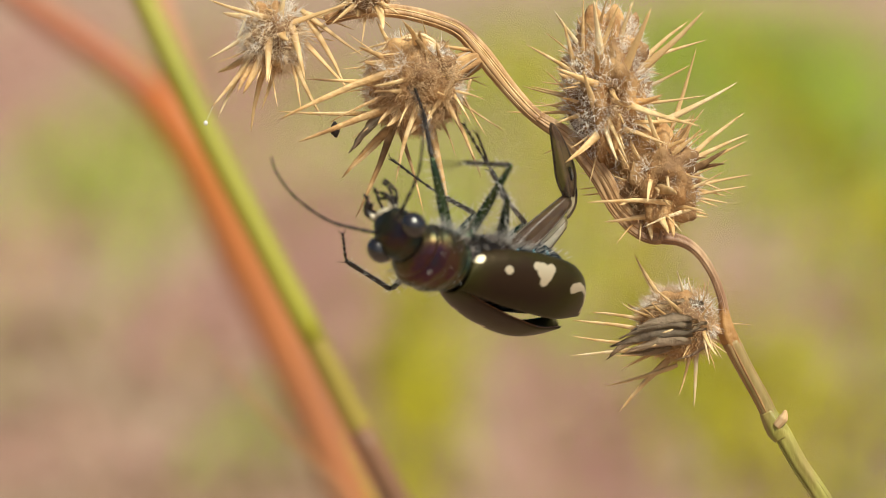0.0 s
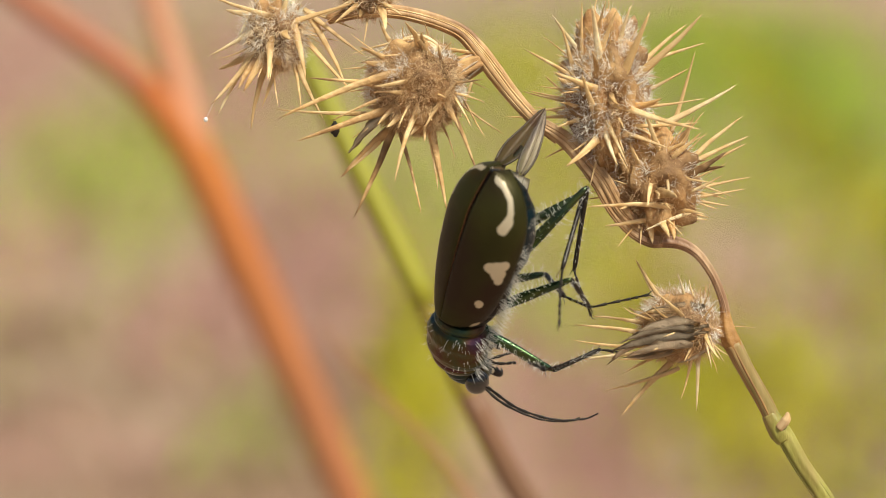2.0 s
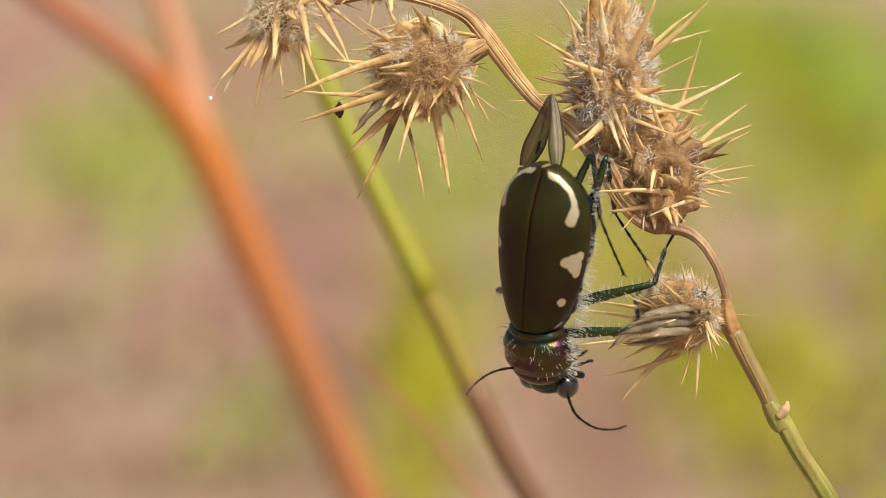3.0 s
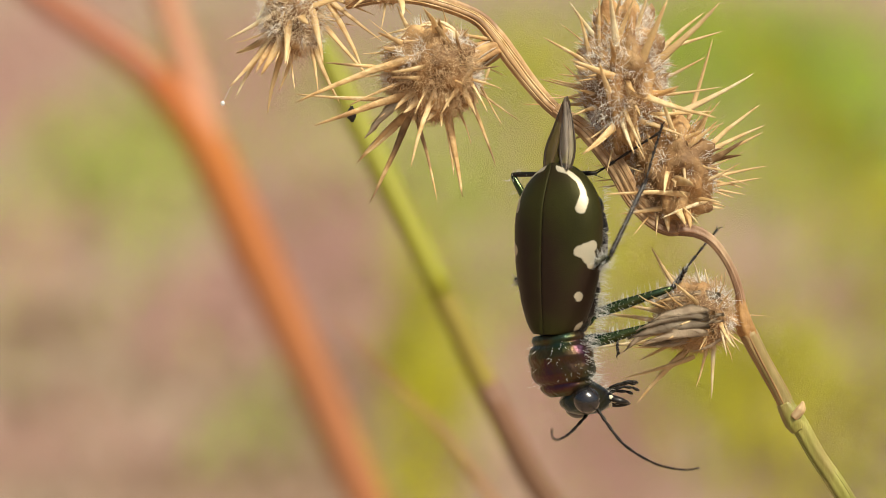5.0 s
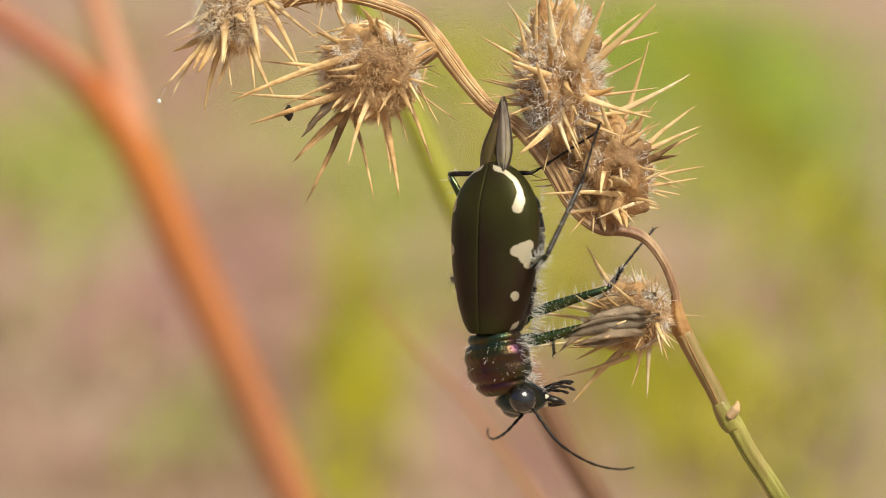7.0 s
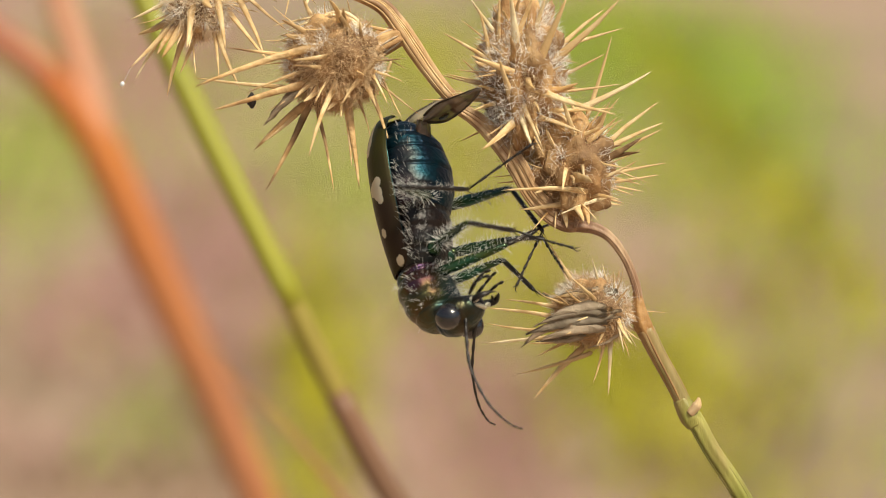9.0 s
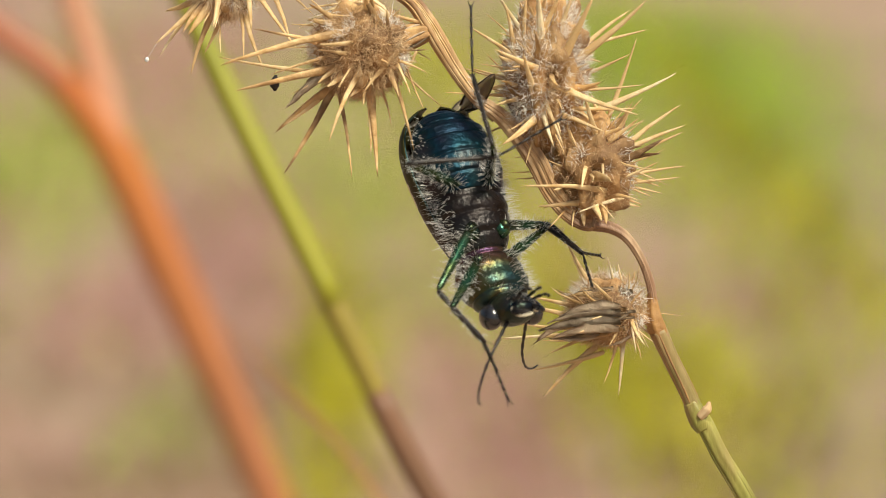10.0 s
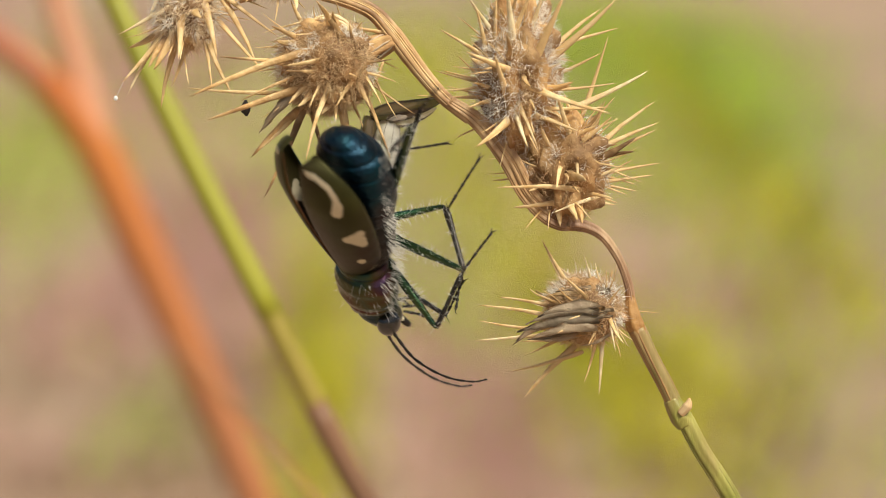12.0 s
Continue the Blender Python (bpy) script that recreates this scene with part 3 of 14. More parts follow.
branch = stem_tube("curved_branch", [(8.5, 0, 7.9), (7.0, 0.2, 9.2), (5.8, 0.2, 10.6), (4.85, 0.1, 11.9), (3.9, 0, 13.2), (2.6, 0, 14.5), (-0.2, 0, 15.5), (-2.6, 0, 15.7),
                                     (-5.0, 0.2, 15.3)],
                   (0.36, 0.40, 0.44, 0.50, 0.50, 0.44, 0.40, 0.36, 0.3), STEM_DRY, "curved dry straw-coloured branch", flat=0.7, ridges=5, ridge=0.13, ribs=13, rib=STRAW, seed=12)

bur_left = bur((-8.1, 0.3, 14.4), (1.75, 1.95), [(-1.6, 0.2, -3.9, -1.2, 8), (-1.3, -1.2, -3.8, -4, 10), (-1.9, -1.9, -3.5, -4.6, 9), (-0.3, 0.2, -0.4, -2.8, 13), (-0.8, -2.4, -1.6, -5.5, 10), (-0.3, -2.6, -0.9, -4.2, 8), (1.1, 0.2, 1.8, -2.8, 12), (1.5, -2.1, 2.7, -5, 9), (1.1, -2.4, 1.4, -4.4, 6), (2.4, 0.2, 4.1, -3.2, 10), (2.2, -0.8, 4.5, -3.5, 8), (2.7, 0.7, 5.3, -1.4, 8), (3.1, 0.9, 4.8, 0.2, 5), (-1.8, 0.6, -2.4, -0.6, 6)] + [(0, 1, -3.6, 2.2, 9), (0.5, 1, 1.2, 4.4, 9), (1, 0.6, 4.6, 1.6, 9)],
               8, 11, 1300, 0.42, (0, 0, -0.5), "hanging dry bur with spines pointing down")
bur_hang = bur((0.05, 0.0, 11.2), (2.75, 2.75), [(-0.2, 0.9, -7.9, -1.9, 13), (-2.4, 0, -6.3, 0.5, 8), (-3.7, -1.5, -8.2, -1.2, 7), (-1.4, -1.4, -6.9, -3.2, 13), (0.9, 1.5, -0.5, 3.6, 12), (-1.3, 2.6, -2, 3.9, 10), (1.7, 1.2, 1.4, 2.3, 9), (2.4, 0.1, 4.1, 0.2, 5), (1.8, -0.7, 0.4, -2.8, 9), (0.1, -1.6, -1.3, -5.7, 9), (-0.7, -3.9, 0.2, -7.6, 6), (0.9, -3, 1.7, -7.4, 12), (0.8, -3.1, 1.2, -6.1, 8), (2.4, -2.4, 3.7, -5.7, 7), (2.3, -0.9, 3.2, -2.5, 6), (3.1, -1.2, 4.1, -3.2, 4), (3.5, -1.7, 5.2, -3, 4), (-1.7, -3.1, -3.8, -7.7, 11), (-2.4, -3.3, -4.5, -5.3, 13), (-2.8, 1.2, -4.2, 1.1, 5)] + [(-0.7, 2.6, -3.7, 1.9, 5), (2.3, 2.1, -1.6, 2.8, 5), (-0.1, -0.5, -2.4, -0.5, 8), (-2.1, -0.9, -5, -2.1, 6), (2.2, 1.7, -0.5, 3, 5), (0.3, 0.4, -2.4, -0.2, 9), (2.9, -0.9, 2.2, -2.6, 4), (-3, -3.9, -4.1, -4.9, 7)],
               14, 12, 3400, 0.3, (-0.3, 0, -0.4), "matted brown bur with long tan spines", 0.5, WOOL_BROWN, lumps=0.3, tones=(STRAW, HUSK, HUSK))
bur_top = bur((-2.6, 0.4, 16.6), (1.5, 1.2), [(-1, -0.3, -3, -1.3, 8), (-0.6, -0.6, -2, -1.7, 8), (0.8, -0.5, 2, -1.3, 8), (-1, 0.3, -3.3, 0.7, 8), (0.8, 0.5, 2.7, 1.7, 8), (0, 0.8, 0, 3.3, 8)],
              8, 13, 400, 0.1, (0, 0, 0.3), "small dry bur on the branch top")
bur((11.3, 0.3, 10.75), (2.45, 4.4), [(-1.7, 2.4, -3.2, 4.3, 9), (-2.1, 1, -2.7, 3.7, 9), (-1.5, 2.2, -1.5, 5, 7), (-0.5, 1.8, -1, 4.7, 13), (-0.3, 2.1, 0.5, 4.5, 10), (0.8, 2.8, 1.3, 4.7, 9), (0.5, -0.2, 2.3, 4.2, 15), (2, 1, 5.5, 4.2, 13), (2.3, 1.5, 4.8, 3.8, 9), (2.9, 1.8, 5.9, 2.7, 7), (2.5, 0, 4.9, 1.2, 7), (2.1, -1, 5.6, -0.7, 6), (1.7, -2.2, 5.3, -2.1, 7), (0.3, -0.9, 5.1, -2.6, 11), (3.8, -1.8, 7.7, 0.2, 10), (4.2, -1.4, 5.3, 2.2, 7), (1.4, -2.9, 3.5, -3.6, 9), (1.7, -2.4, 2.5, -2.8, 5)] + [(-2.2, 0.7, -4.8, 2.3, 8), (-0.3, -0.2, -3.3, 0.8, 12), (-2.8, 0.1, -3.6, 0.9, 5), (-2.7, -0.4, -4.5, -0, 6), (-2.8, -0.5, -5, -0, 5), (-3.2, -1.1, -4.3, -0.9, 4), (-3.1, -1.5, -6, -1.5, 5), (-0.7, -2.8, -2.6, -4.6, 15), (-0.1, -3, 0.4, -4.6, 10), (0.2, -2.8, 0.9, -4.5, 7), (-0.9, -1.1, -1.6, 0.6, 12), (-1.8, -1.8, -3.1, -2.3, 9)],
              30, 14, 2300, 0.95, (0, 0, 0.3), "large pale bur with white wool between its spines", 0.55)
bur((14.2, 0.5, 5.2), (2.5, 3.1), [(2.8, 1.9, 5.2, 3.9, 8), (2.4, 1.2, 5.5, 2.7, 9), (2.6, 0.9, 5.4, 2.3, 8), (2.9, -0.3, 5.7, 0.3, 6), (2.8, -0.8, 5.3, -0.4, 6), (2.9, -0.7, 4.2, -1, 5), (2.6, -1, 4.3, -1.4, 6), (2.4, -1.1, 3.7, -1.6, 5), (2.1, -0.4, 3.8, 0.4, 6), (-0, -1.4, -4.3, -1.4, 8), (0.7, -2.2, -0.9, -2.8, 6), (-1.2, -2.2, -3.2, -2.5, 9), (0.1, 2.1, -0.8, 4.2, 11), (0.4, 3, -0.2, 4.3, 9), (0.2, 1.4, 0.5, -1, 9), (-0.4, 0.4, -0.8, -1.4, 9), (1.2, 1.8, 2.5, 2.9, 8)],
               26, 15, 1200, 0.5, (0.3, 0, 0.1), "orange-brown bur pressed against its neighbour", 0.45, WOOL_BROWN)
bur_low = bur((15.5, 0.6, -3.3), (2.25, 2.05), [(-1.6, 2.5, -2.6, 4.1, 7), (0.2, 1.8, -0.2, 3.2, 6), (0.8, 1.8, 0.5, 2.8, 5), (-1.4, -3, -3.5, -5.2, 10), (-1.3, -2.8, -4.4, -3.7, 7), (0.4, -2.8, -0, -4.3, 5), (1, -1.9, 0.9, -5, 8), (1.4, -1, 1.7, -2.4, 5), (1.7, -0.7, 2, -1.8, 4), (1.8, -1, 2.5, -2.1, 4), (0.2, -0.4, -1.8, -1.3, 12), (-1.4, -1.6, -3.8, -1.9, 7), (-2.2, -2.1, -3.4, -2.7, 6), (-2.8, -0.3, -6.3, 0.2, 7), (-2.8, -1, -6.4, -0.7, 6), (-2.5, -1.5, -6.5, -1.9, 7), (-3.2, 0.4, -5.2, 0.7, 6), (0.2, 0.5, -1.5, 2, 7)] + [(1.1, 1.4, 1.1, 2.4, 5), (1.3, 1.2, 1.6, 2, 5), (1.4, 0.7, 1.9, 1.4, 5), (0.5, -0.1, -1.2, -0.5, 8)],
              6, 16, 1900, 0.35, (-0.6, 0, 0), "ragged grey-brown bur with open bracts", 0.55, WOOL_BROWN, thin=0.72, lumps=0.25)
stem_tube("bur_stalk", [(18.3, 0.2, -3.9), (17.7, 0.2, -3.6), (17.0, 0.3, -3.4)], (0.36, 0.3, 0.4), JOINT, ridge=0.12, ridges=5)
stem_tube("bur_stalk", [(14.6, 0, 1.9), (14.7, 0.1, 2.7), (14.7, 0.2, 3.6)], (0.42, 0.5, 0.8), STEM_DRY, ridge=0.05)
stalk = stem_tube("bur_stalk", [(4.0, 0.1, 12.6), (3.3, 0.1, 12.35), (2.4, 0.1, 11.9)], (0.5, 0.62, 0.68, 0.7), BUR_SKIN, ridge=0.14, ridges=6, ribs=7, rib=STRAW_GREY)


rngb = random.Random(31)


def bract(ob, root, tip, width, bow, material=STRAW_GREY):
    """A curved husk scale, hollow on one side."""
    bm = bmesh.new()
    root, tip = Vector(root), Vector(tip)
    d = (tip - root).normalized()
    s = d.cross(Vector((0, -1, 0))).normalized()
    rows = []
    for i in range(9):
        t = i / 8
        w = width * (math.sin(math.pi * min(1, t * 0.88 + 0.12)) ** 0.7) * (1 - 0.4 * t)
        c = root.lerp(tip, t) + s * bow * 4 * t * (1 - t)
        rows.append([bm.verts.new(TURN @ (c + s * w * k + Vector((0, -1, 0)) * (0.45 * w * (1 - k * k)))) for k in (-1, -0.5, 0, 0.5, 1)])
        for v in rows[-1]:
            v.co += Vector((rngb.gauss(0, 0.10), rngb.gauss(0, 0.16), rngb.gauss(0, 0.10))) * width
    for a, b in zip(rows, rows[1:]):
        for k in range(4):
            bm.faces.new((a[k], a[k + 1], b[k + 1], b[k]))
    bmesh.ops.solidify(bm, geom=bm.faces[:], thickness=0.06)
    return part("bract", bm, material, ob)


for i in range(22):
    up = -1.5 + 3.0 * i / 21
    x, ln = 1.6 - 1.8 * rngb.random(), rngb.uniform(1.8, 3.4)
    bract(bur_low, (x, -2.0 + 0.5 * abs(up) + rngb.uniform(-0.15, 0.25), up * 0.8), (x - ln, -2.1 + 0.5 * abs(up) + rngb.uniform(-0.3, 0.3), up * 1.05 - 0.14 * ln + rngb.uniform(-0.35, 0.3)),
          rngb.uniform(0.10, 0.24), rngb.uniform(-0.35, 0.35), (STRAW_GREY, STRAW_GREY, HUSK, STRAW_GREY, STRAW)[i % 5])
for up, ln in ((0.35, 3.6), (-0.1, 4.3), (-0.55, 4.8), (-0.95, 4.0)):
    bract(bur_low, (0.6, -2.2, up), (0.6 - ln, -2.5, up - 0.75), 0.36, rngb.uniform(0.2, 0.5))
bract(bur_low, (-0.8, -1.7, -0.7), (-4.4, -1.9, -2.1), 0.28, 0.5)
for dx, dz, w in ((-119, -117, 0.3), (-100, -95, 0.3)):
    bract(bur_hang, (dx / 75, -1.4, dz / 75), (dx / 30, -1.2, dz / 30), w, 0.15)
for dx, dz, bow in ((-108, 26, 0.5), (-96, 40, 0.6), (-84, 50, 0.7), (-60, 62, 0.8), (-36, 70, 0.9), (-20, 78, 0.7), (-100, 8, 0.4)):
    arc = [Vector((1.6, -1.2, 2.0)).lerp(Vector((dx / 30, -1.0, dz / 30)), t) + Vector((0.2, 0, 1)) * bow * 4 * t * (1 - t) * 0.8 for t in (0, 0.2, 0.4, 0.6, 0.8, 1.0)]
    part("husk_fibre", tube([TURN @ p for p in arc], (0.09, 0.085, 0.07, 0.02), 8, flat=0.6), STRAW_PALE, bur_hang)
seed_bm = blob((-4.75, -0.6, -2.45), (0.26, 0.22, 0.42), 0.5, 2.0, 12, 10)
bmesh.ops.transform(seed_bm, matrix=TURN.to_4x4(), verts=seed_bm.verts)
part("black_seed", seed_bm, HUSK_BLACK, bur_hang, "tiny black seed husk")
drop_bm = blob((-4.2, -0.5, -4.9), (0.13, 0.13, 0.15), 0.1, 2, 10, 8)
tube_into(drop_bm, [(-3.7, -0.6, -3.9), (-3.95, -0.55, -4.4), (-4.2, -0.5, -4.9)], (0.008, 0.008), 4)
bmesh.ops.transform(drop_bm, matrix=TURN.to_4x4(), verts=drop_bm.verts)
part("drop", drop_bm, DROP, bur_left, "white speck on a fine thread")

# ---- the tiger beetle (its own space: y to the head, z to the back) ----
beetle = tagged(new("tiger_beetle"), "dark bronze tiger beetle with cream-marked wing cases clinging head down", "beetle")
LONG = 9.7
HINGE = {1: (0.9, -0.25, 1.15), -1: (-0.9, -0.25, 1.15)}


def elytron(side):
    """One wing case: a domed shell from the shoulder to the rounded tip, with pale marks."""
    bm = bmesh.new()
    hx, hy, hz = HINGE[side]
    us, ws = (0, 0.02, 0.06, 0.12, 0.2, 0.3, 0.4, 0.5, 0.6), (1.3, 1.56, 1.82, 2.06, 2.32, 2.54, 2.7, 2.8, 2.83)
    n, k = 110, 44
    layer = bm.verts.layers.float.new("marking")

    def seg(u, v, a, b, r):
        p, a, b = np.array((u * LONG, v * 3.6)), np.array((a[0] * LONG, a[1] * 3.6)), np.array((b[0] * LONG, b[1] * 3.6))
        t = np.clip(np.dot(p - a, b - a) / max(1e-9, np.dot(b - a, b - a)), 0, 1)
        return r - np.linalg.norm(p - a - t * (b - a))

    def mark(u, v):
        d = max(seg(u, v, (0.968, 0.22), (0.948, 0.45), 0.17), seg(u, v, (0.948, 0.45), (0.90, 0.58), 0.22), seg(u, v, (0.90, 0.58), (0.84, 0.60), 0.21),
                seg(u, v, (0.84, 0.60), (0.79, 0.58), 0.21), seg(u, v, (0.79, 0.58), (0.735, 0.51), 0.29), seg(u, v, (0.485, 0.50), (0.515, 0.70), 0.32),
                seg(u, v, (0.49, 0.59), (0.45, 0.66), 0.42), seg(u, v, (0.47, 0.67), (0.405, 0.70), 0.26), seg(u, v, (0.225, 0.55), (0.215, 0.57), 0.24), seg(u, v, (0.035, 0.72), (0.04, 0.78), 0.24))
        return 0.5 + d * 0.9

    rows = []
    for i in range(n + 1):
        u = 1 - (1 - i / n) ** 1.0
        w = np.interp(u, us, ws) if u < 0.6 else 2.83 * max(0.004, 1 - ((u - 0.6) / 0.4) ** 2.3) ** 0.56
        h = 1.75 * (0.55 + 0.45 * math.sin(math.pi * min(1, 0.18 + 0.62 * u))) * (1 - 0.75 * max(0, u - 0.72) ** 1.6 / 0.28 ** 1.6 * 0.55)
        row = []
        for j in range(k + 1):
            v = j / k
            a = radians(104) * v
            x = side * (0.012 + w * math.sin(a) ** 0.95)
            z = 0.1 + h * (math.cos(a) if a < 1.2 else math.cos(a)) - 0.05 * math.exp(-(v / 0.02) ** 2)
            y = -u * LONG + 0.25 * math.cos(a) * (1 - u) - 0.0
            if v > 0.94:
                z += 0.05
            q = bm.verts.new((x - hx, y - hy, z - hz))
            q[layer] = mark(u, v)
            row.append(q)
        rows.append(row)
    for a, b in zip(rows, rows[1:]):
        for j in range(k):
            f = (a[j], a[j + 1], b[j + 1], b[j])
            bm.faces.new(f if side > 0 else f[::-1])
    inner, outer = [tuple(r[0].co) for r in rows[::4]], [tuple(r[-1].co) for r in rows[::4]]
    ob = part("elytron", bm, ELYTRA_MARKED, beetle, "bronze-brown wing case with cream spots and tip crescent", Matrix.Translation(Vector((hx, hy, hz)) * MM))
    part("suture_rim", tube(inner, (0.035, 0.045, 0.045, 0.03), 6), SUTURE, ob, "reddish brown suture edge")
    part("side_rim", tube(outer, (0.03, 0.05, 0.05, 0.03), 6), RIM, ob, "dark blue-green side edge")
    sol = ob.modifiers.new("shell", "SOLIDIFY")
    sol.thickness, sol.offset = 0.00009, -1
    return ob


def lathe(ys, rx, rz, zc, seg=28, groove=None, steps=40):
    """A body form along y with half widths rx, half heights rz and centre heights zc."""
    bm = bmesh.new()
    yy = np.linspace(ys[0], ys[-1], steps)
    rows = []
    for y in yy:
        a, b, c = np.interp(y, ys, rx), np.interp(y, ys, rz), np.interp(y, ys, zc)
        g = groove(y) if groove else 1.0
        rows.append([bm.verts.new((a * g * math.cos(t), y, c + b * g * math.sin(t))) for t in np.linspace(0, 2 * math.pi, seg, endpoint=False)])
    for p, q in zip(rows, rows[1:]):
        for k in range(seg):
            bm.faces.new((p[k], q[k], q[(k + 1) % seg], p[(k + 1) % seg]))
    bm.faces.new(rows[0])
    bm.faces.new(rows[-1][::-1])
    bmesh.ops.recalc_face_normals(bm, faces=bm.faces[:])
    return bm


def dent(*at):
    return lambda y: 1 - sum(d * math.exp(-((y - c) / w) ** 2) for c, w, d in at)


rngh = random.Random(77)


def scatter(n, box, way, ln, jitter=0.45):
    """Hair roots within a box, leaning along way."""
    out = []
    for _ in range(n):
        p = [rngh.uniform(a, b) for a, b in box]
        w = Vector(way) + Vector((rngh.gauss(0, jitter), rngh.gauss(0, jitter), rngh.gauss(0, jitter)))
        out.append((p, w.normalized() * ln * rngh.uniform(0.5, 1.15)))
    return out


elytra = {1: elytron(1), -1: elytron(-1)}
thorax = part("thorax", lathe((-4.2, -3.6, -2.4, -1.0, 0.0, 0.45), (1.7, 2.15, 2.3, 2.1, 1.6, 1.1), (1.2, 1.55, 1.6, 1.5, 1.25, 0.9),
                              (-0.5, -0.55, -0.6, -0.5, -0.25, -0.1), groove=dent((-2.0, 0.1, 0.07), (-0.7, 0.1, 0.08), (-3.1, 0.08, 0.05))), BREAST, beetle)
abdomen = part("abdomen", lathe((-9.3, -9.1, -8.6, -7.6, -6.0, -4.6, -3.4), (0.35, 0.95, 1.65, 2.35, 2.66, 2.64, 2.3), (0.3, 0.8, 1.3, 1.75, 2.0, 1.95, 1.65),
                                (0.0, -0.1, -0.25, -0.5, -0.65, -0.65, -0.55), groove=dent((-4.4, 0.07, 0.05), (-5.7, 0.07, 0.05), (-7.0, 0.07, 0.05), (-8.0, 0.07, 0.06), (-8.8, 0.06, 0.07)), steps=80), BELLY, beetle,
               "metallic blue-green banded abdomen")
pronotum = part("pronotum", lathe((0.2, 0.4, 0.8, 1.5, 2.5, 3.2, 3.55, 3.85), (1.55, 1.72, 1.9, 2.2, 2.18, 1.88, 1.58, 1.2), (1.3, 1.4, 1.52, 1.66, 1.64, 1.46, 1.28, 1.0),
                                  (0.05, 0.05, 0.05, 0.05, 0.02, -0.02, -0.05, -0.05), groove=dent((0.72, 0.16, 0.10), (3.12, 0.16, 0.10), (1.95, 0.3, 0.03)), steps=90), CUTICLE, beetle, "grooved dark bronze-green pronotum")
NECK = (0.0, 2.55, -0.1)
NECK_AT = (0.0, 3.5, -0.1)


def shifted(bm):
    bmesh.ops.translate(bm, vec=(-NECK[0], -NECK[1], -NECK[2]), verts=bm.verts)
    return bm


head = part("head", shifted(lathe((2.6, 2.9, 3.4, 4.0, 4.5, 4.9, 5.1), (1.0, 1.3, 1.5, 1.45, 1.15, 0.8, 0.4), (0.9, 1.1, 1.15, 1.05, 0.9, 0.65, 0.3),
                          (-0.05, -0.1, -0.15, -0.3, -0.5, -0.7, -0.8), groove=dent((3.0, 0.1, 0.04), (4.55, 0.07, 0.05)))), HEAD_SKIN, beetle, "dark bronze head with purple sheen", Matrix.Translation(Vector(NECK_AT) * MM))
for s in (1, -1):
    part("eye", shifted(blob((s * 1.36, 3.70, 0.10), (0.66, 0.80, 0.76), 0, 1, 32, 22)), EYE, head, "large bulging glossy dark eye")
    jaw = tube(smooth_line([(s * 0.55, 4.7, -0.95), (s * 0.85, 5.4, -1.15), (s * 0.6, 5.8, -1.35), (s * 0.15, 6.1, -1.5)], 5), (0.26, 0.22, 0.14, 0.03), 9, flat=0.7)
    tube_into(jaw, [(s * 0.62, 5.45, -1.2), (s * 0.35, 5.6, -1.3), (s * 0.15, 5.65, -1.35)], (0.12, 0.09, 0.02), 6)
    part("mandible", shifted(jaw), LEG_DARK, head, "curved toothed black mandible")
    part("mandible_base", shifted(blob((s * 0.70, 4.98, -0.98), (0.17, 0.34, 0.19), 0, 1, 14, 10)), CREAM, head, "cream mandible base")
    for k, (a, b, c, d) in enumerate((((s * 0.6, 4.6, -1.35), (s * 1.0, 5.1, -1.9), (s * 0.9, 5.6, -2.2), (s * 0.8, 6.0, -2.3)),
                                      ((s * 0.35, 4.5, -1.5), (s * 0.5, 5.0, -2.2), (s * 0.45, 5.4, -2.6), (s * 0.3, 5.75, -2.75)))):
        palp = bmesh.new()
        for p, q in ((a, b), (b, c), (c, d)):
            tube_into(palp, [p, Vector(p).lerp(Vector(q), 0.6), q], (0.07, 0.10, 0.11, 0.06), 7)
        part("palp", shifted(palp), LEG_DARK, head)
part("labrum", shifted(blob((0, 4.98, -0.72), (0.62, 0.32, 0.16), 0.1, 2, 16, 10)), CREAM, head, "cream upper lip")

# pale hair fringes
def fringe(n, ys, rx, rz, zc, angles, ln, sweep=0.25):
    """Hair roots on both flanks of a body form, standing out from it."""
    out = []
    for _ in range(n):
        s, a, y = rngh.choice((1, -1)), radians(rngh.uniform(*angles)), rngh.uniform(*ys)
        d = Vector((s * math.cos(a), rngh.gauss(sweep, 0.25), math.sin(a))).normalized()
        out.append(((s * rx * math.cos(a), y, zc + rz * math.sin(a)), d * ln * rngh.uniform(0.5, 1.15)))
    return out


hairs(fringe(300, (0.6, 3.2), 2.0, 1.55, 0.03, (-75, 12), 0.85) + fringe(46, (0.6, 3.2), 1.98, 1.55, 0.03, (18, 80), 0.55), SETAE, pronotum, "setae", 0.013, 0.12, "white bristly hairs", 2)
hairs(fringe(230, (-3.9, 0.2), 2.1, 1.5, -0.5, (-40, -2), 0.95) + fringe(170, (-5.6, -0.3), 2.2, 1.55, -0.5, (-14, 2), 1.3, 0.05) + fringe(12, (-2.6, 0.2), 1.9, 1.45, -0.5, (-88, -60), 0.45), SETAE, thorax, "setae", 0.013, 0.12, "dense white hairs", 3)
hairs(fringe(110, (-8.4, -4.2), 2.4, 1.75, -0.6, (-34, -4), 0.5, -0.3) + fringe(80, (-6.2, -3.6), 2.45, 1.8, -0.6, (-4, 8), 0.85, -0.1), SETAE, abdomen, "setae", 0.013, 0.15, "white side hairs", 4)
hairs(scatter(110, ((-0.9, 0.9), (0.6, 2.2), (-1.5, -0.9)), (0, 0.5, -1), 0.5), SETAE, head, "setae", 0.010, 0.2, "white hairs", 5)

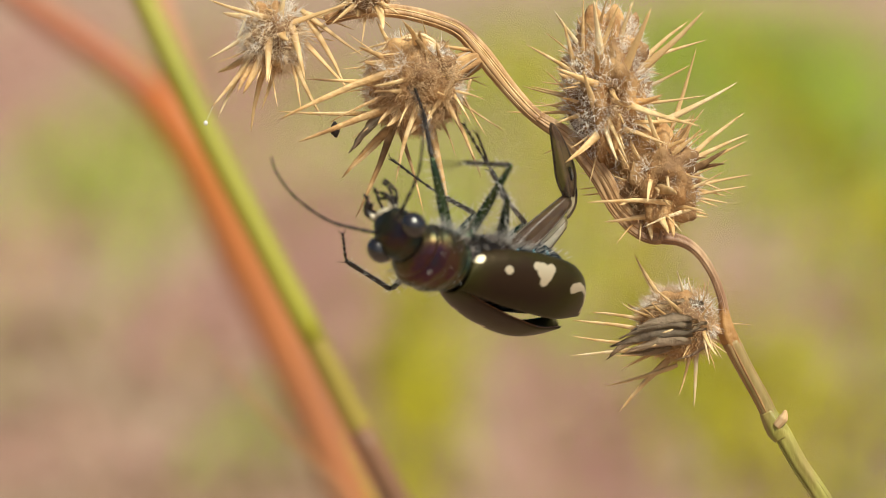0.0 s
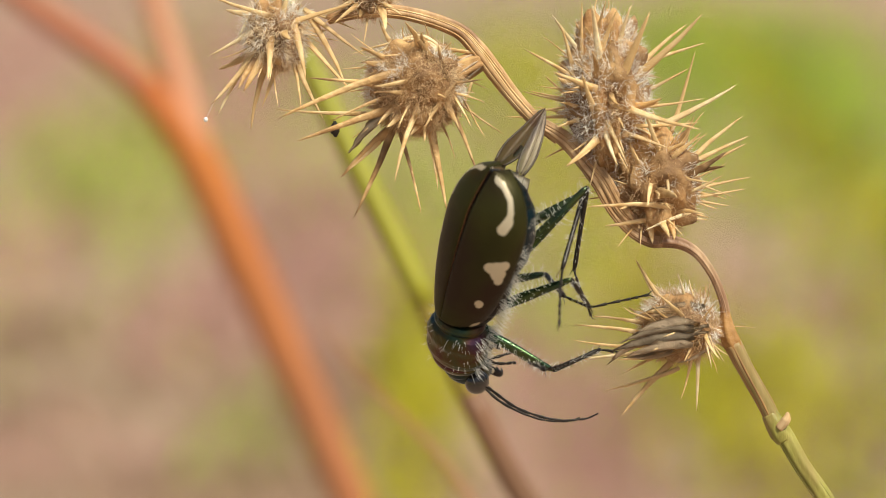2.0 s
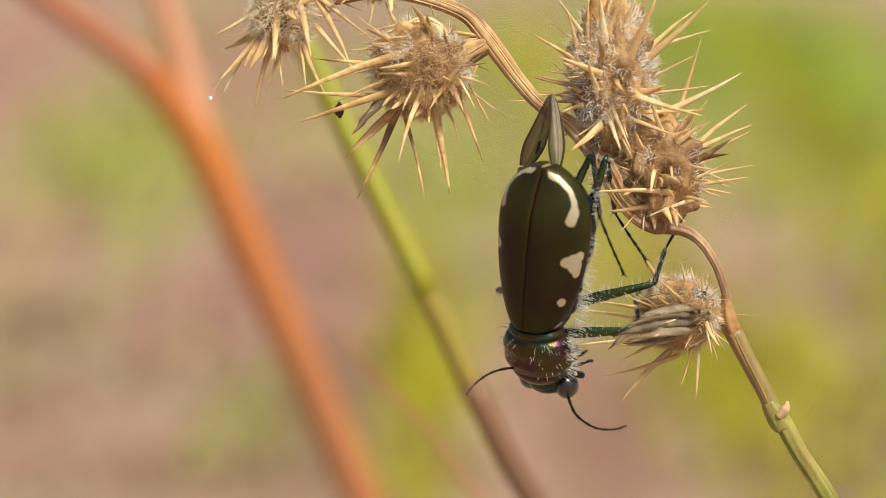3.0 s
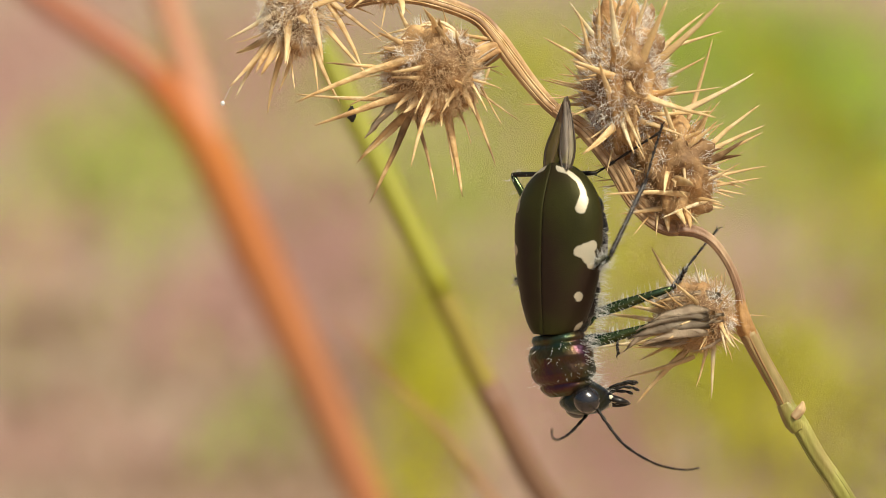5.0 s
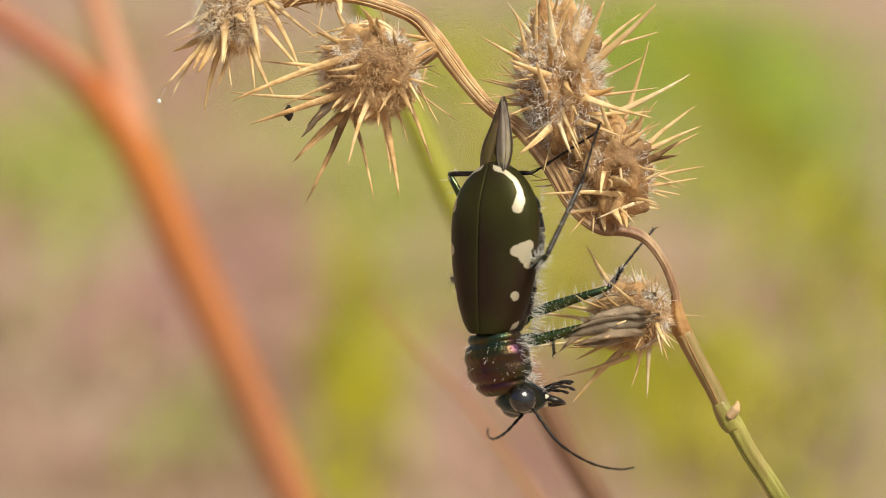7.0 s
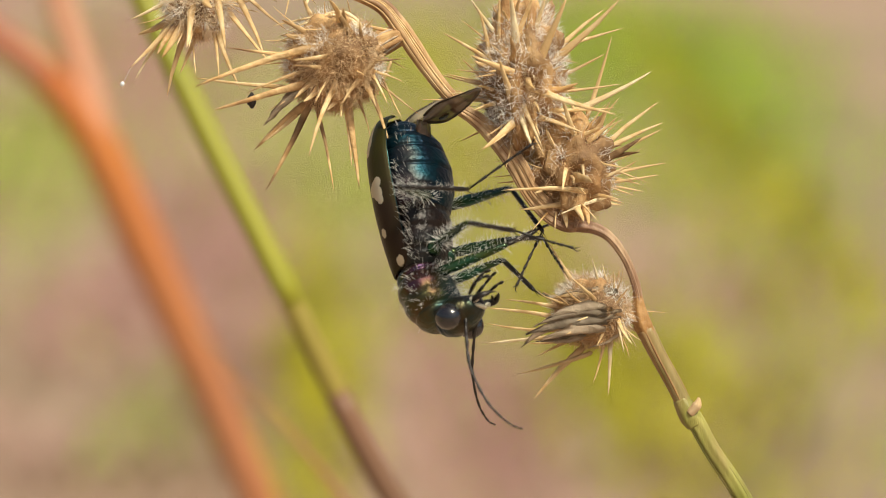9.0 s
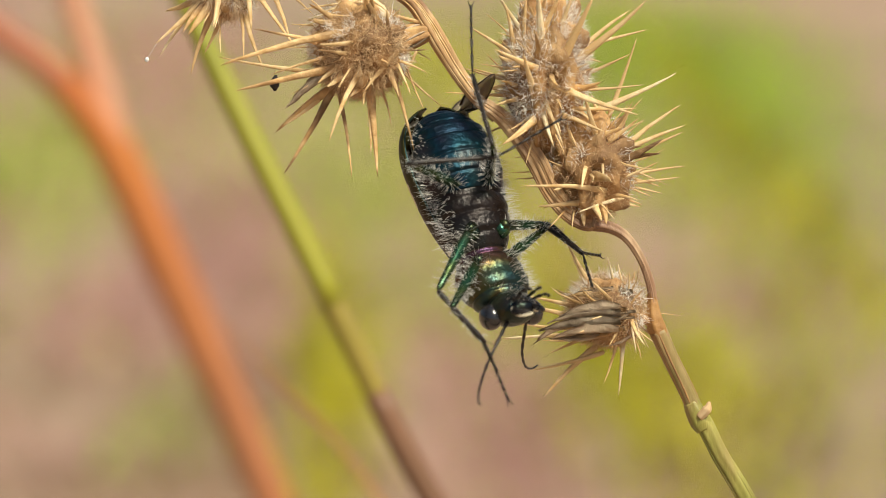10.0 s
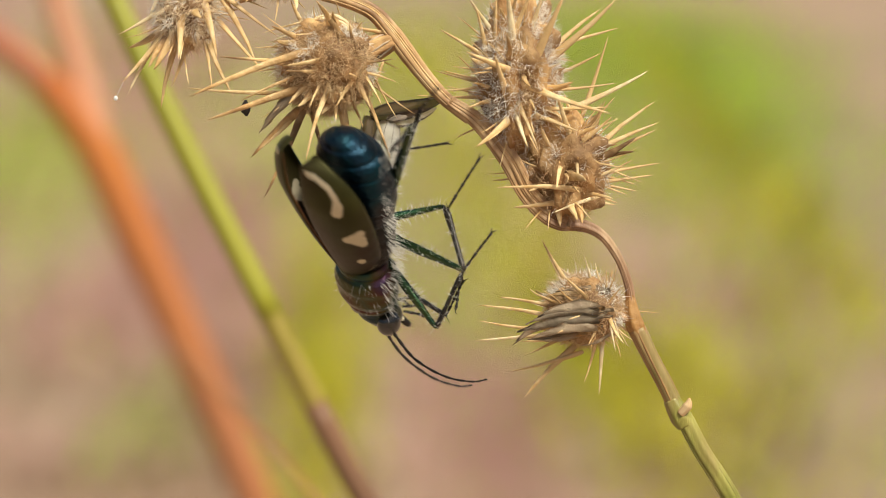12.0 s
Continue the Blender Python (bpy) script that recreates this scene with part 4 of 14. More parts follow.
LIMB = {"front": (4.7, 3.5, 3.0), "middle": (5.0, 4.0, 3.5), "hind": (6.2, 5.4, 4.5)}
HIP = {"front": (0.95, 0.9, -1.2), "middle": (1.15, -0.9, -1.75), "hind": (1.05, -3.8, -1.75)}
limbs = {}


def bristles(n, ln, r0, r1, out, seed):
    rng = random.Random(seed)
    rows = []
    for _ in range(n):
        t, a = rng.random(), rng.uniform(0, 6.283)
        r = r0 + (r1 - r0) * t
        rows.append(((r * math.cos(a), t * ln, r * math.sin(a)), Vector((math.cos(a), rng.uniform(0.1, 0.5), math.sin(a))).normalized() * out * rng.uniform(0.6, 1.2)))
    return rows


def leg(pair, side):
    a, b, c = LIMB[pair]
    fat = 0.36 if pair == "hind" else 0.33
    femur = tube([(0, 0, 0), (0, a * 0.1, 0), (0, a * 0.35, 0), (0, a * 0.7, 0), (0, a * 0.95, 0), (0, a, 0)], (fat * 0.6, fat * 0.95, fat, fat * 0.75, fat * 0.55, fat * 0.25), 12, flat=0.8)
    tube_into(femur, [(0, -0.35, 0), (0, 0, 0), (0, 0.3, 0)], (0.3, 0.36, 0.28), 10)
    femur = part("femur", femur, LEG_METAL, beetle, "metallic green-bronze thigh fringed with white hairs")
    hairs(bristles(170, a, fat * 0.95, fat * 0.6, 0.55, 7), SETAE, femur, "setae", 0.013, 0.12, "white hairs", 8)
    shin = tube([(0, 0, 0), (0, b * 0.08, 0), (0, b * 0.5, 0), (0, b * 0.9, 0), (0, b, 0)], (0.12, 0.165, 0.135, 0.15, 0.10), 9)
    for k, s in enumerate((0.09, -0.09)):
        tube_into(shin, [(s, b * 0.97, 0), (s * 3, b * 1.06, 0.05), (s * 4, b * 1.12, 0.1)], (0.03, 0.02, 0.004), 5)
    shin = part("tibia", shin, LEG_DARK, beetle, "slender black shin with bristles")
    hairs(bristles(70, b, 0.13, 0.13, 0.38, 9), SETAE, shin, "setae", 0.012, 0.12, "short bristles", 10)
    foot, y = bmesh.new(), 0.0
    for k, w in enumerate((0.30, 0.22, 0.18, 0.13, 0.17)):
        ln = c * w
        bow = -0.05 * k
        tube_into(foot, [(0, y, bow), (0, y + ln * 0.5, bow - 0.02), (0, y + ln * 0.92, bow - 0.04), (0, y + ln, bow - 0.05)], (0.05, 0.075, 0.1, 0.045), 7)
        for s in (1, -1):
            tube_into(foot, [(s * 0.06, y + ln * 0.9, bow), (s * 0.16, y + ln * 1.05, bow - 0.12)], (0.016, 0.004), 4)
        y += ln
    for s in (1, -1):
        tube_into(foot, smooth_line([(0, y - 0.03, -0.22), (s * 0.14, y + 0.2, -0.22), (s * 0.2, y + 0.36, -0.38)], 3), (0.045, 0.03, 0.006), 5)
    foot = part("tarsus", foot, LEG_DARK, beetle, "jointed black foot with two claws")
    limbs[pair, side] = (femur, shin, foot)
    hx, hy, hz = HIP[pair]
    part("coxa", blob((side * hx * 0.85, hy + 0.1, hz + 0.25), (0.5, 0.62, 0.45), 0.1, 2, 14, 10), LEG_METAL, beetle, "metallic hip joint")


for pair in LIMB:
    for side in (1, -1):
        leg(pair, side)

antennae = {}
for side in (1, -1):
    radii = []
    for i in range(11):
        r = 0.105 - 0.0055 * i
        radii += [r * 0.72, r, r * 1.1, r * 1.15]
    ant = tube(smooth_line([(0, 0, 0), (0, 1.2, 0.45), (0, 3.0, 0.95), (0, 5.2, 0.85), (0, 6.8, 0.25), (0, 7.5, -0.35)], 11), radii, 8)
    antennae[side] = part("antenna", ant, LEG_DARK, beetle, "long thin segmented black antenna")


def wing(name, material, label, wide, ln, tip):
    """A folded strip of hind wing along y with veins; a tip narrows to a point."""
    def half(t):
        return wide * ((0.30 + 0.70 * math.sin(math.pi * min(0.5, 1.25 * t))) * (1 - t) ** 0.55 + 0.03) if tip else wide * (0.45 + 0.55 * min(1, t * 1.6)) * (1 - 0.45 * t ** 3)

    def at(k, t):
        w = half(t)
        fold = 0.16 * math.cos(k * 4 + t * 3) * (1 - 0.6 * t) - 0.45 * wide * k * k * (0.4 + t)
        return (k * w + 0.22 * wide * math.sin(3.0 * t), t * ln, fold)

    bm = bmesh.new()
    ks = np.linspace(-1, 1, 13)
    rows = [[bm.verts.new(at(k, i / 24)) for k in ks] for i in range(25)]
    for a, b in zip(rows, rows[1:]):
        for k in range(12):
            bm.faces.new((a[k], a[k + 1], b[k + 1], b[k]))
    bmesh.ops.solidify(bm, geom=bm.faces[:], thickness=0.012)
    ob = part(name, bm, material, beetle, label)
    for k in (-0.98, 0.15, 0.97) if tip else (-0.98, -0.3, 0.4, 0.97):
        part("vein", tube([at(k, i / 16) for i in range(17)], (0.024, 0.02, 0.012) if abs(k) < 0.9 else (0.075, 0.07, 0.03), 6), VEIN, ob, "dark wing vein")
    if tip and material is WING_BROWN:
        spot = bmesh.new()
        rim = [spot.verts.new((at(0.45, 0.3)[0] + 0.17 * math.cos(a), at(0.45, 0.3)[1] + 0.42 * math.sin(a), at(0.45, 0.3)[2] + 0.05)) for a in np.linspace(0, 6.283, 15)[:-1]]
        spot.faces.new(rim)
        bmesh.ops.solidify(spot, geom=spot.faces[:], thickness=0.10)
        part("window_spot", spot, WING_PALE, ob, "pale clear window in the membrane")
    return ob


veil = bmesh.new()
veil_rows = []
for i in range(21):
    t = i / 20
    w = 1.75 * (1 - 0.75 * t ** 2.4)
    veil_rows.append([veil.verts.new((k * w, -1.0 - 7.2 * t, 1.34 - 0.55 * t ** 2 - 0.75 * k * k + 0.05 * math.sin(9 * k + 5 * t))) for k in np.linspace(-1, 1, 13)])
for a, b in zip(veil_rows, veil_rows[1:]):
    for k in range(12):
        veil.faces.new((a[k], a[k + 1], b[k + 1], b[k]))
bmesh.ops.solidify(veil, geom=veil.faces[:], thickness=0.02)
veil = part("folded_membrane", veil, WING_LILAC, beetle, "pale lilac folded wing membrane over the abdomen")

WING = (8.3, 4.5)
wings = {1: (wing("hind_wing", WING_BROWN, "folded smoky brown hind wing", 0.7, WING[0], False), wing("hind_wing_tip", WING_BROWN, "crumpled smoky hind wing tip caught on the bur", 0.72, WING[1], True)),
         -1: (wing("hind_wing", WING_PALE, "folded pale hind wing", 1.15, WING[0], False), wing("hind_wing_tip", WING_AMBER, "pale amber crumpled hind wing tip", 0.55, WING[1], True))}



def motions():
    walk(plant, [(0, pose(0.070651, -0.092598, -0.000408, -12.000, -0.187, 0.040)), (0.5, pose(0.070000, -0.092505, 0.000031, -12.000, -0.075, 0.016)), (1, pose(0.071645, -0.092489, 0.000104, -12.000, -0.421, 0.089)), (1.5, pose(0.075691, -0.092299, 0.001000, -12.001, -0.817, 0.174)), (2, pose(0.074782, -0.092551, -0.000185, -12.001, -0.757, 0.161)), (2.5, pose(0.070982, -0.092564, -0.000249, -12.000, -0.202, 0.043)), (2.7, pose(0.067035, -0.092744, -0.001094, -12.000, 0.322, -0.068)), (4.3, pose(0.074881, -0.092592, -0.000378, -12.001, -0.836, 0.178)), (4.5, pose(0.072251, -0.092485, 0.000127, -12.000, -0.420, 0.089)), (5, pose(0.072570, -0.092576, -0.000303, -12.000, -0.402, 0.085)), (5.5, pose(0.070000, -0.092511, -0.000000, -12.000, -0.000, 0.000)), (6, pose(0.072753, -0.092503, 0.000038, -12.000, -0.498, 0.106)), (6.5, pose(0.069893, -0.092631, -0.000563, -12.000, -0.002, 0.000)), (7, pose(0.071480, -0.092600, -0.000415, -12.000, -0.190, 0.040)), (7.5, pose(0.072956, -0.092572, -0.000283, -12.000, -0.413, 0.088)), (7.7, pose(0.072231, -0.092607, -0.000448, -12.000, -0.273, 0.058)), (9.3, pose(0.069258, -0.092664, -0.000718, -12.000, 0.100, -0.021)), (9.5, pose(0.060509, -0.092862, -0.001651, -12.003, 1.356, -0.288)), (10, pose(0.054231, -0.092969, -0.002152, -12.010, 2.279, -0.485)), (10.5, pose(0.072003, -0.092480, 0.000146, -12.000, -0.409, 0.087)), (11, pose(0.069810, -0.092622, -0.000521, -12.000, 0.046, -0.010)), (11.5, pose(0.081301, -0.092299, 0.000998, -12.005, -1.577, 0.335)), (12, pose(0.063813, -0.092749, -0.001119, -12.001, 0.853, -0.181))])
    walk(branch, [(0, pose(0.017323, 0.000000, 0.003082, 0.000, -2.498, -0.000)), (0.5, pose(0.011185, 0.000000, 0.001901, 0.000, -1.611, -0.000)), (1, pose(0.005955, 0.000000, 0.000972, 0.000, -0.857, -0.000)), (1.5, pose(0.001534, 0.000000, 0.000242, 0.000, -0.220, -0.000)), (2, pose(0.004131, 0.000000, 0.000664, 0.000, -0.594, -0.000)), (2.5, pose(-0.002537, 0.000000, -0.000386, 0.000, 0.364, 0.000)), (2.7, pose(0.005009, 0.000000, 0.000811, 0.000, -0.721, -0.000)), (4.3, pose(-0.000142, 0.000000, -0.000022, 0.000, 0.020, 0.000)), (4.5, pose(-0.000090, 0.000000, -0.000014, 0.000, 0.013, 0.000)), (5, pose(0.002062, 0.000000, 0.000326, 0.000, -0.296, -0.000)), (5.5, pose(0.000000, 0.000000, 0.000000, 0.000, -0.000, 0.000)), (6, pose(0.000123, 0.000000, 0.000019, 0.000, -0.018, -0.000)), (6.5, pose(0.002868, 0.000000, 0.000457, 0.000, -0.412, -0.000)), (7, pose(0.002351, 0.000000, 0.000373, 0.000, -0.338, -0.000)), (7.5, pose(0.002154, 0.000000, 0.000341, 0.000, -0.310, -0.000)), (7.7, pose(0.004004, 0.000000, 0.000643, 0.000, -0.576, -0.000)), (9.3, pose(-0.025329, 0.000000, -0.003122, 0.000, 3.624, 0.000)), (9.5, pose(-0.049000, 0.000000, -0.004582, 0.000, 6.992, 0.000)), (10, pose(-0.017464, 0.000000, -0.002326, 0.000, 2.502, 0.000)), (10.5, pose(-0.016595, 0.000000, -0.002229, 0.000, 2.378, 0.000)), (11, pose(-0.007597, 0.000000, -0.001107, 0.000, 1.090, 0.000)), (11.5, pose(-0.019512, 0.000000, -0.002548, 0.000, 2.794, 0.000)), (12, pose(0.014771, 0.000000, 0.002579, 0.000, -2.129, -0.000))])
    walk(stalk, [(0, pose(0.017323, 0.000000, 0.003082, 0.000, -2.498, -0.000)), (0.5, pose(0.011185, 0.000000, 0.001901, 0.000, -1.611, -0.000)), (1, pose(0.005955, 0.000000, 0.000972, 0.000, -0.857, -0.000)), (1.5, pose(0.001534, 0.000000, 0.000242, 0.000, -0.220, -0.000)), (2, pose(0.004131, 0.000000, 0.000664, 0.000, -0.594, -0.000)), (2.5, pose(-0.002537, 0.000000, -0.000386, 0.000, 0.364, 0.000)), (2.7, pose(0.005009, 0.000000, 0.000811, 0.000, -0.721, -0.000)), (4.3, pose(-0.000142, 0.000000, -0.000022, 0.000, 0.020, 0.000)), (4.5, pose(-0.000090, 0.000000, -0.000014, 0.000, 0.013, 0.000)), (5, pose(0.002062, 0.000000, 0.000326, 0.000, -0.296, -0.000)), (5.5, pose(0.000000, 0.000000, 0.000000, 0.000, -0.000, 0.000)), (6, pose(0.000123, 0.000000, 0.000019, 0.000, -0.018, -0.000)), (6.5, pose(0.002868, 0.000000, 0.000457, 0.000, -0.412, -0.000)), (7, pose(0.002351, 0.000000, 0.000373, 0.000, -0.338, -0.000)), (7.5, pose(0.002154, 0.000000, 0.000341, 0.000, -0.310, -0.000)), (7.7, pose(0.004004, 0.000000, 0.000643, 0.000, -0.576, -0.000)), (9.3, pose(-0.025329, 0.000000, -0.003122, 0.000, 3.624, 0.000)), (9.5, pose(-0.049000, 0.000000, -0.004582, 0.000, 6.992, 0.000)), (10, pose(-0.017464, 0.000000, -0.002326, 0.000, 2.502, 0.000)), (10.5, pose(-0.016595, 0.000000, -0.002229, 0.000, 2.378, 0.000)), (11, pose(-0.007597, 0.000000, -0.001107, 0.000, 1.090, 0.000)), (11.5, pose(-0.019512, 0.000000, -0.002548, 0.000, 2.794, 0.000)), (12, pose(0.014771, 0.000000, 0.002579, 0.000, -2.129, -0.000))])
    walk(bur_left, [(0, pose(-0.078372, 0.011783, 0.404622, 0.000, -2.498, -0.000)), (0.5, pose(-0.078279, 0.011783, 0.404875, 0.000, -1.611, -0.000)), (1, pose(-0.078197, 0.011783, 0.405089, 0.000, -0.857, -0.000)), (1.5, pose(-0.078125, 0.011783, 0.405268, 0.000, -0.220, -0.000)), (2, pose(-0.078168, 0.011783, 0.405163, 0.000, -0.594, -0.000)), (2.5, pose(-0.078058, 0.011783, 0.405433, 0.000, 0.364, 0.000)), (2.7, pose(-0.078182, 0.011783, 0.405127, 0.000, -0.721, -0.000)), (4.3, pose(-0.078098, 0.011783, 0.405336, 0.000, 0.020, 0.000)), (4.5, pose(-0.078099, 0.011783, 0.405334, 0.000, 0.013, 0.000)), (5, pose(-0.078134, 0.011783, 0.405247, 0.000, -0.296, -0.000)), (5.5, pose(-0.078100, 0.011783, 0.405330, 0.000, -0.000, 0.000)), (6, pose(-0.078102, 0.011783, 0.405325, 0.000, -0.018, -0.000)), (6.5, pose(-0.078147, 0.011783, 0.405214, 0.000, -0.412, -0.000)), (7, pose(-0.078139, 0.011783, 0.405235, 0.000, -0.338, -0.000)), (7.5, pose(-0.078135, 0.011783, 0.405243, 0.000, -0.310, -0.000)), (7.7, pose(-0.078166, 0.011783, 0.405168, 0.000, -0.576, -0.000)), (9.3, pose(-0.077651, 0.011783, 0.406335, 0.000, 3.624, 0.000)), (9.5, pose(-0.077177, 0.011783, 0.407241, 0.000, 6.992, 0.000)), (10, pose(-0.077797, 0.011783, 0.406027, 0.000, 2.502, 0.000)), (10.5, pose(-0.077812, 0.011783, 0.405993, 0.000, 2.378, 0.000)), (11, pose(-0.077972, 0.011783, 0.405635, 0.000, 1.090, 0.000)), (11.5, pose(-0.077759, 0.011783, 0.406107, 0.000, 2.794, 0.000)), (12, pose(-0.078334, 0.011783, 0.404728, 0.000, -2.129, -0.000))])
    walk(bur_hang, [(0, pose(-0.070091, 0.011483, 0.401781, 0.000, -2.498, -0.000)), (0.5, pose(-0.070042, 0.011483, 0.401905, 0.000, -1.611, -0.000)), (1, pose(-0.070000, 0.011483, 0.402011, 0.000, -0.857, -0.000)), (1.5, pose(-0.069963, 0.011483, 0.402100, 0.000, -0.220, -0.000)), (2, pose(-0.069985, 0.011483, 0.402048, 0.000, -0.594, -0.000)), (2.5, pose(-0.069928, 0.011483, 0.402181, 0.000, 0.364, 0.000)), (2.7, pose(-0.069992, 0.011483, 0.402030, 0.000, -0.721, -0.000)), (4.3, pose(-0.069949, 0.011483, 0.402133, 0.000, 0.020, 0.000)), (4.5, pose(-0.069949, 0.011483, 0.402132, 0.000, 0.013, 0.000)), (5, pose(-0.069967, 0.011483, 0.402089, 0.000, -0.296, -0.000)), (5.5, pose(-0.069950, 0.011483, 0.402130, 0.000, -0.000, 0.000)), (6, pose(-0.069951, 0.011483, 0.402128, 0.000, -0.018, -0.000)), (6.5, pose(-0.069974, 0.011483, 0.402073, 0.000, -0.412, -0.000)), (7, pose(-0.069970, 0.011483, 0.402083, 0.000, -0.338, -0.000)), (7.5, pose(-0.069968, 0.011483, 0.402087, 0.000, -0.310, -0.000)), (7.7, pose(-0.069984, 0.011483, 0.402050, 0.000, -0.576, -0.000)), (9.3, pose(-0.069719, 0.011483, 0.402626, 0.000, 3.624, 0.000)), (9.5, pose(-0.069477, 0.011483, 0.403073, 0.000, 6.992, 0.000)), (10, pose(-0.069794, 0.011483, 0.402474, 0.000, 2.502, 0.000)), (10.5, pose(-0.069802, 0.011483, 0.402457, 0.000, 2.378, 0.000)), (11, pose(-0.069884, 0.011483, 0.402281, 0.000, 1.090, 0.000)), (11.5, pose(-0.069775, 0.011483, 0.402514, 0.000, 2.794, 0.000)), (12, pose(-0.070071, 0.011483, 0.401833, 0.000, -2.129, -0.000))])
    walk(bur_top, [(0, pose(-0.072974, 0.011883, 0.407060, 0.000, -2.498, -0.000)), (0.5, pose(-0.072843, 0.011883, 0.407229, 0.000, -1.611, -0.000)), (1, pose(-0.072730, 0.011883, 0.407371, 0.000, -0.857, -0.000)), (1.5, pose(-0.072634, 0.011883, 0.407489, 0.000, -0.220, -0.000)), (2, pose(-0.072691, 0.011883, 0.407420, 0.000, -0.594, -0.000)), (2.5, pose(-0.072544, 0.011883, 0.407598, 0.000, 0.364, 0.000)), (2.7, pose(-0.072710, 0.011883, 0.407396, 0.000, -0.721, -0.000)), (4.3, pose(-0.072597, 0.011883, 0.407534, 0.000, 0.020, 0.000)), (4.5, pose(-0.072598, 0.011883, 0.407533, 0.000, 0.013, 0.000)), (5, pose(-0.072645, 0.011883, 0.407475, 0.000, -0.296, -0.000)), (5.5, pose(-0.072600, 0.011883, 0.407530, 0.000, -0.000, 0.000)), (6, pose(-0.072603, 0.011883, 0.407527, 0.000, -0.018, -0.000)), (6.5, pose(-0.072663, 0.011883, 0.407454, 0.000, -0.412, -0.000)), (7, pose(-0.072652, 0.011883, 0.407468, 0.000, -0.338, -0.000)), (7.5, pose(-0.072647, 0.011883, 0.407473, 0.000, -0.310, -0.000)), (7.7, pose(-0.072688, 0.011883, 0.407423, 0.000, -0.576, -0.000)), (9.3, pose(-0.072023, 0.011883, 0.408183, 0.000, 3.624, 0.000)), (9.5, pose(-0.071450, 0.011883, 0.408755, 0.000, 6.992, 0.000)), (10, pose(-0.072206, 0.011883, 0.407985, 0.000, 2.502, 0.000)), (10.5, pose(-0.072226, 0.011883, 0.407962, 0.000, 2.378, 0.000)), (11, pose(-0.072431, 0.011883, 0.407730, 0.000, 1.090, 0.000)), (11.5, pose(-0.072158, 0.011883, 0.408037, 0.000, 2.794, 0.000)), (12, pose(-0.072920, 0.011883, 0.407130, 0.000, -2.129, -0.000))])
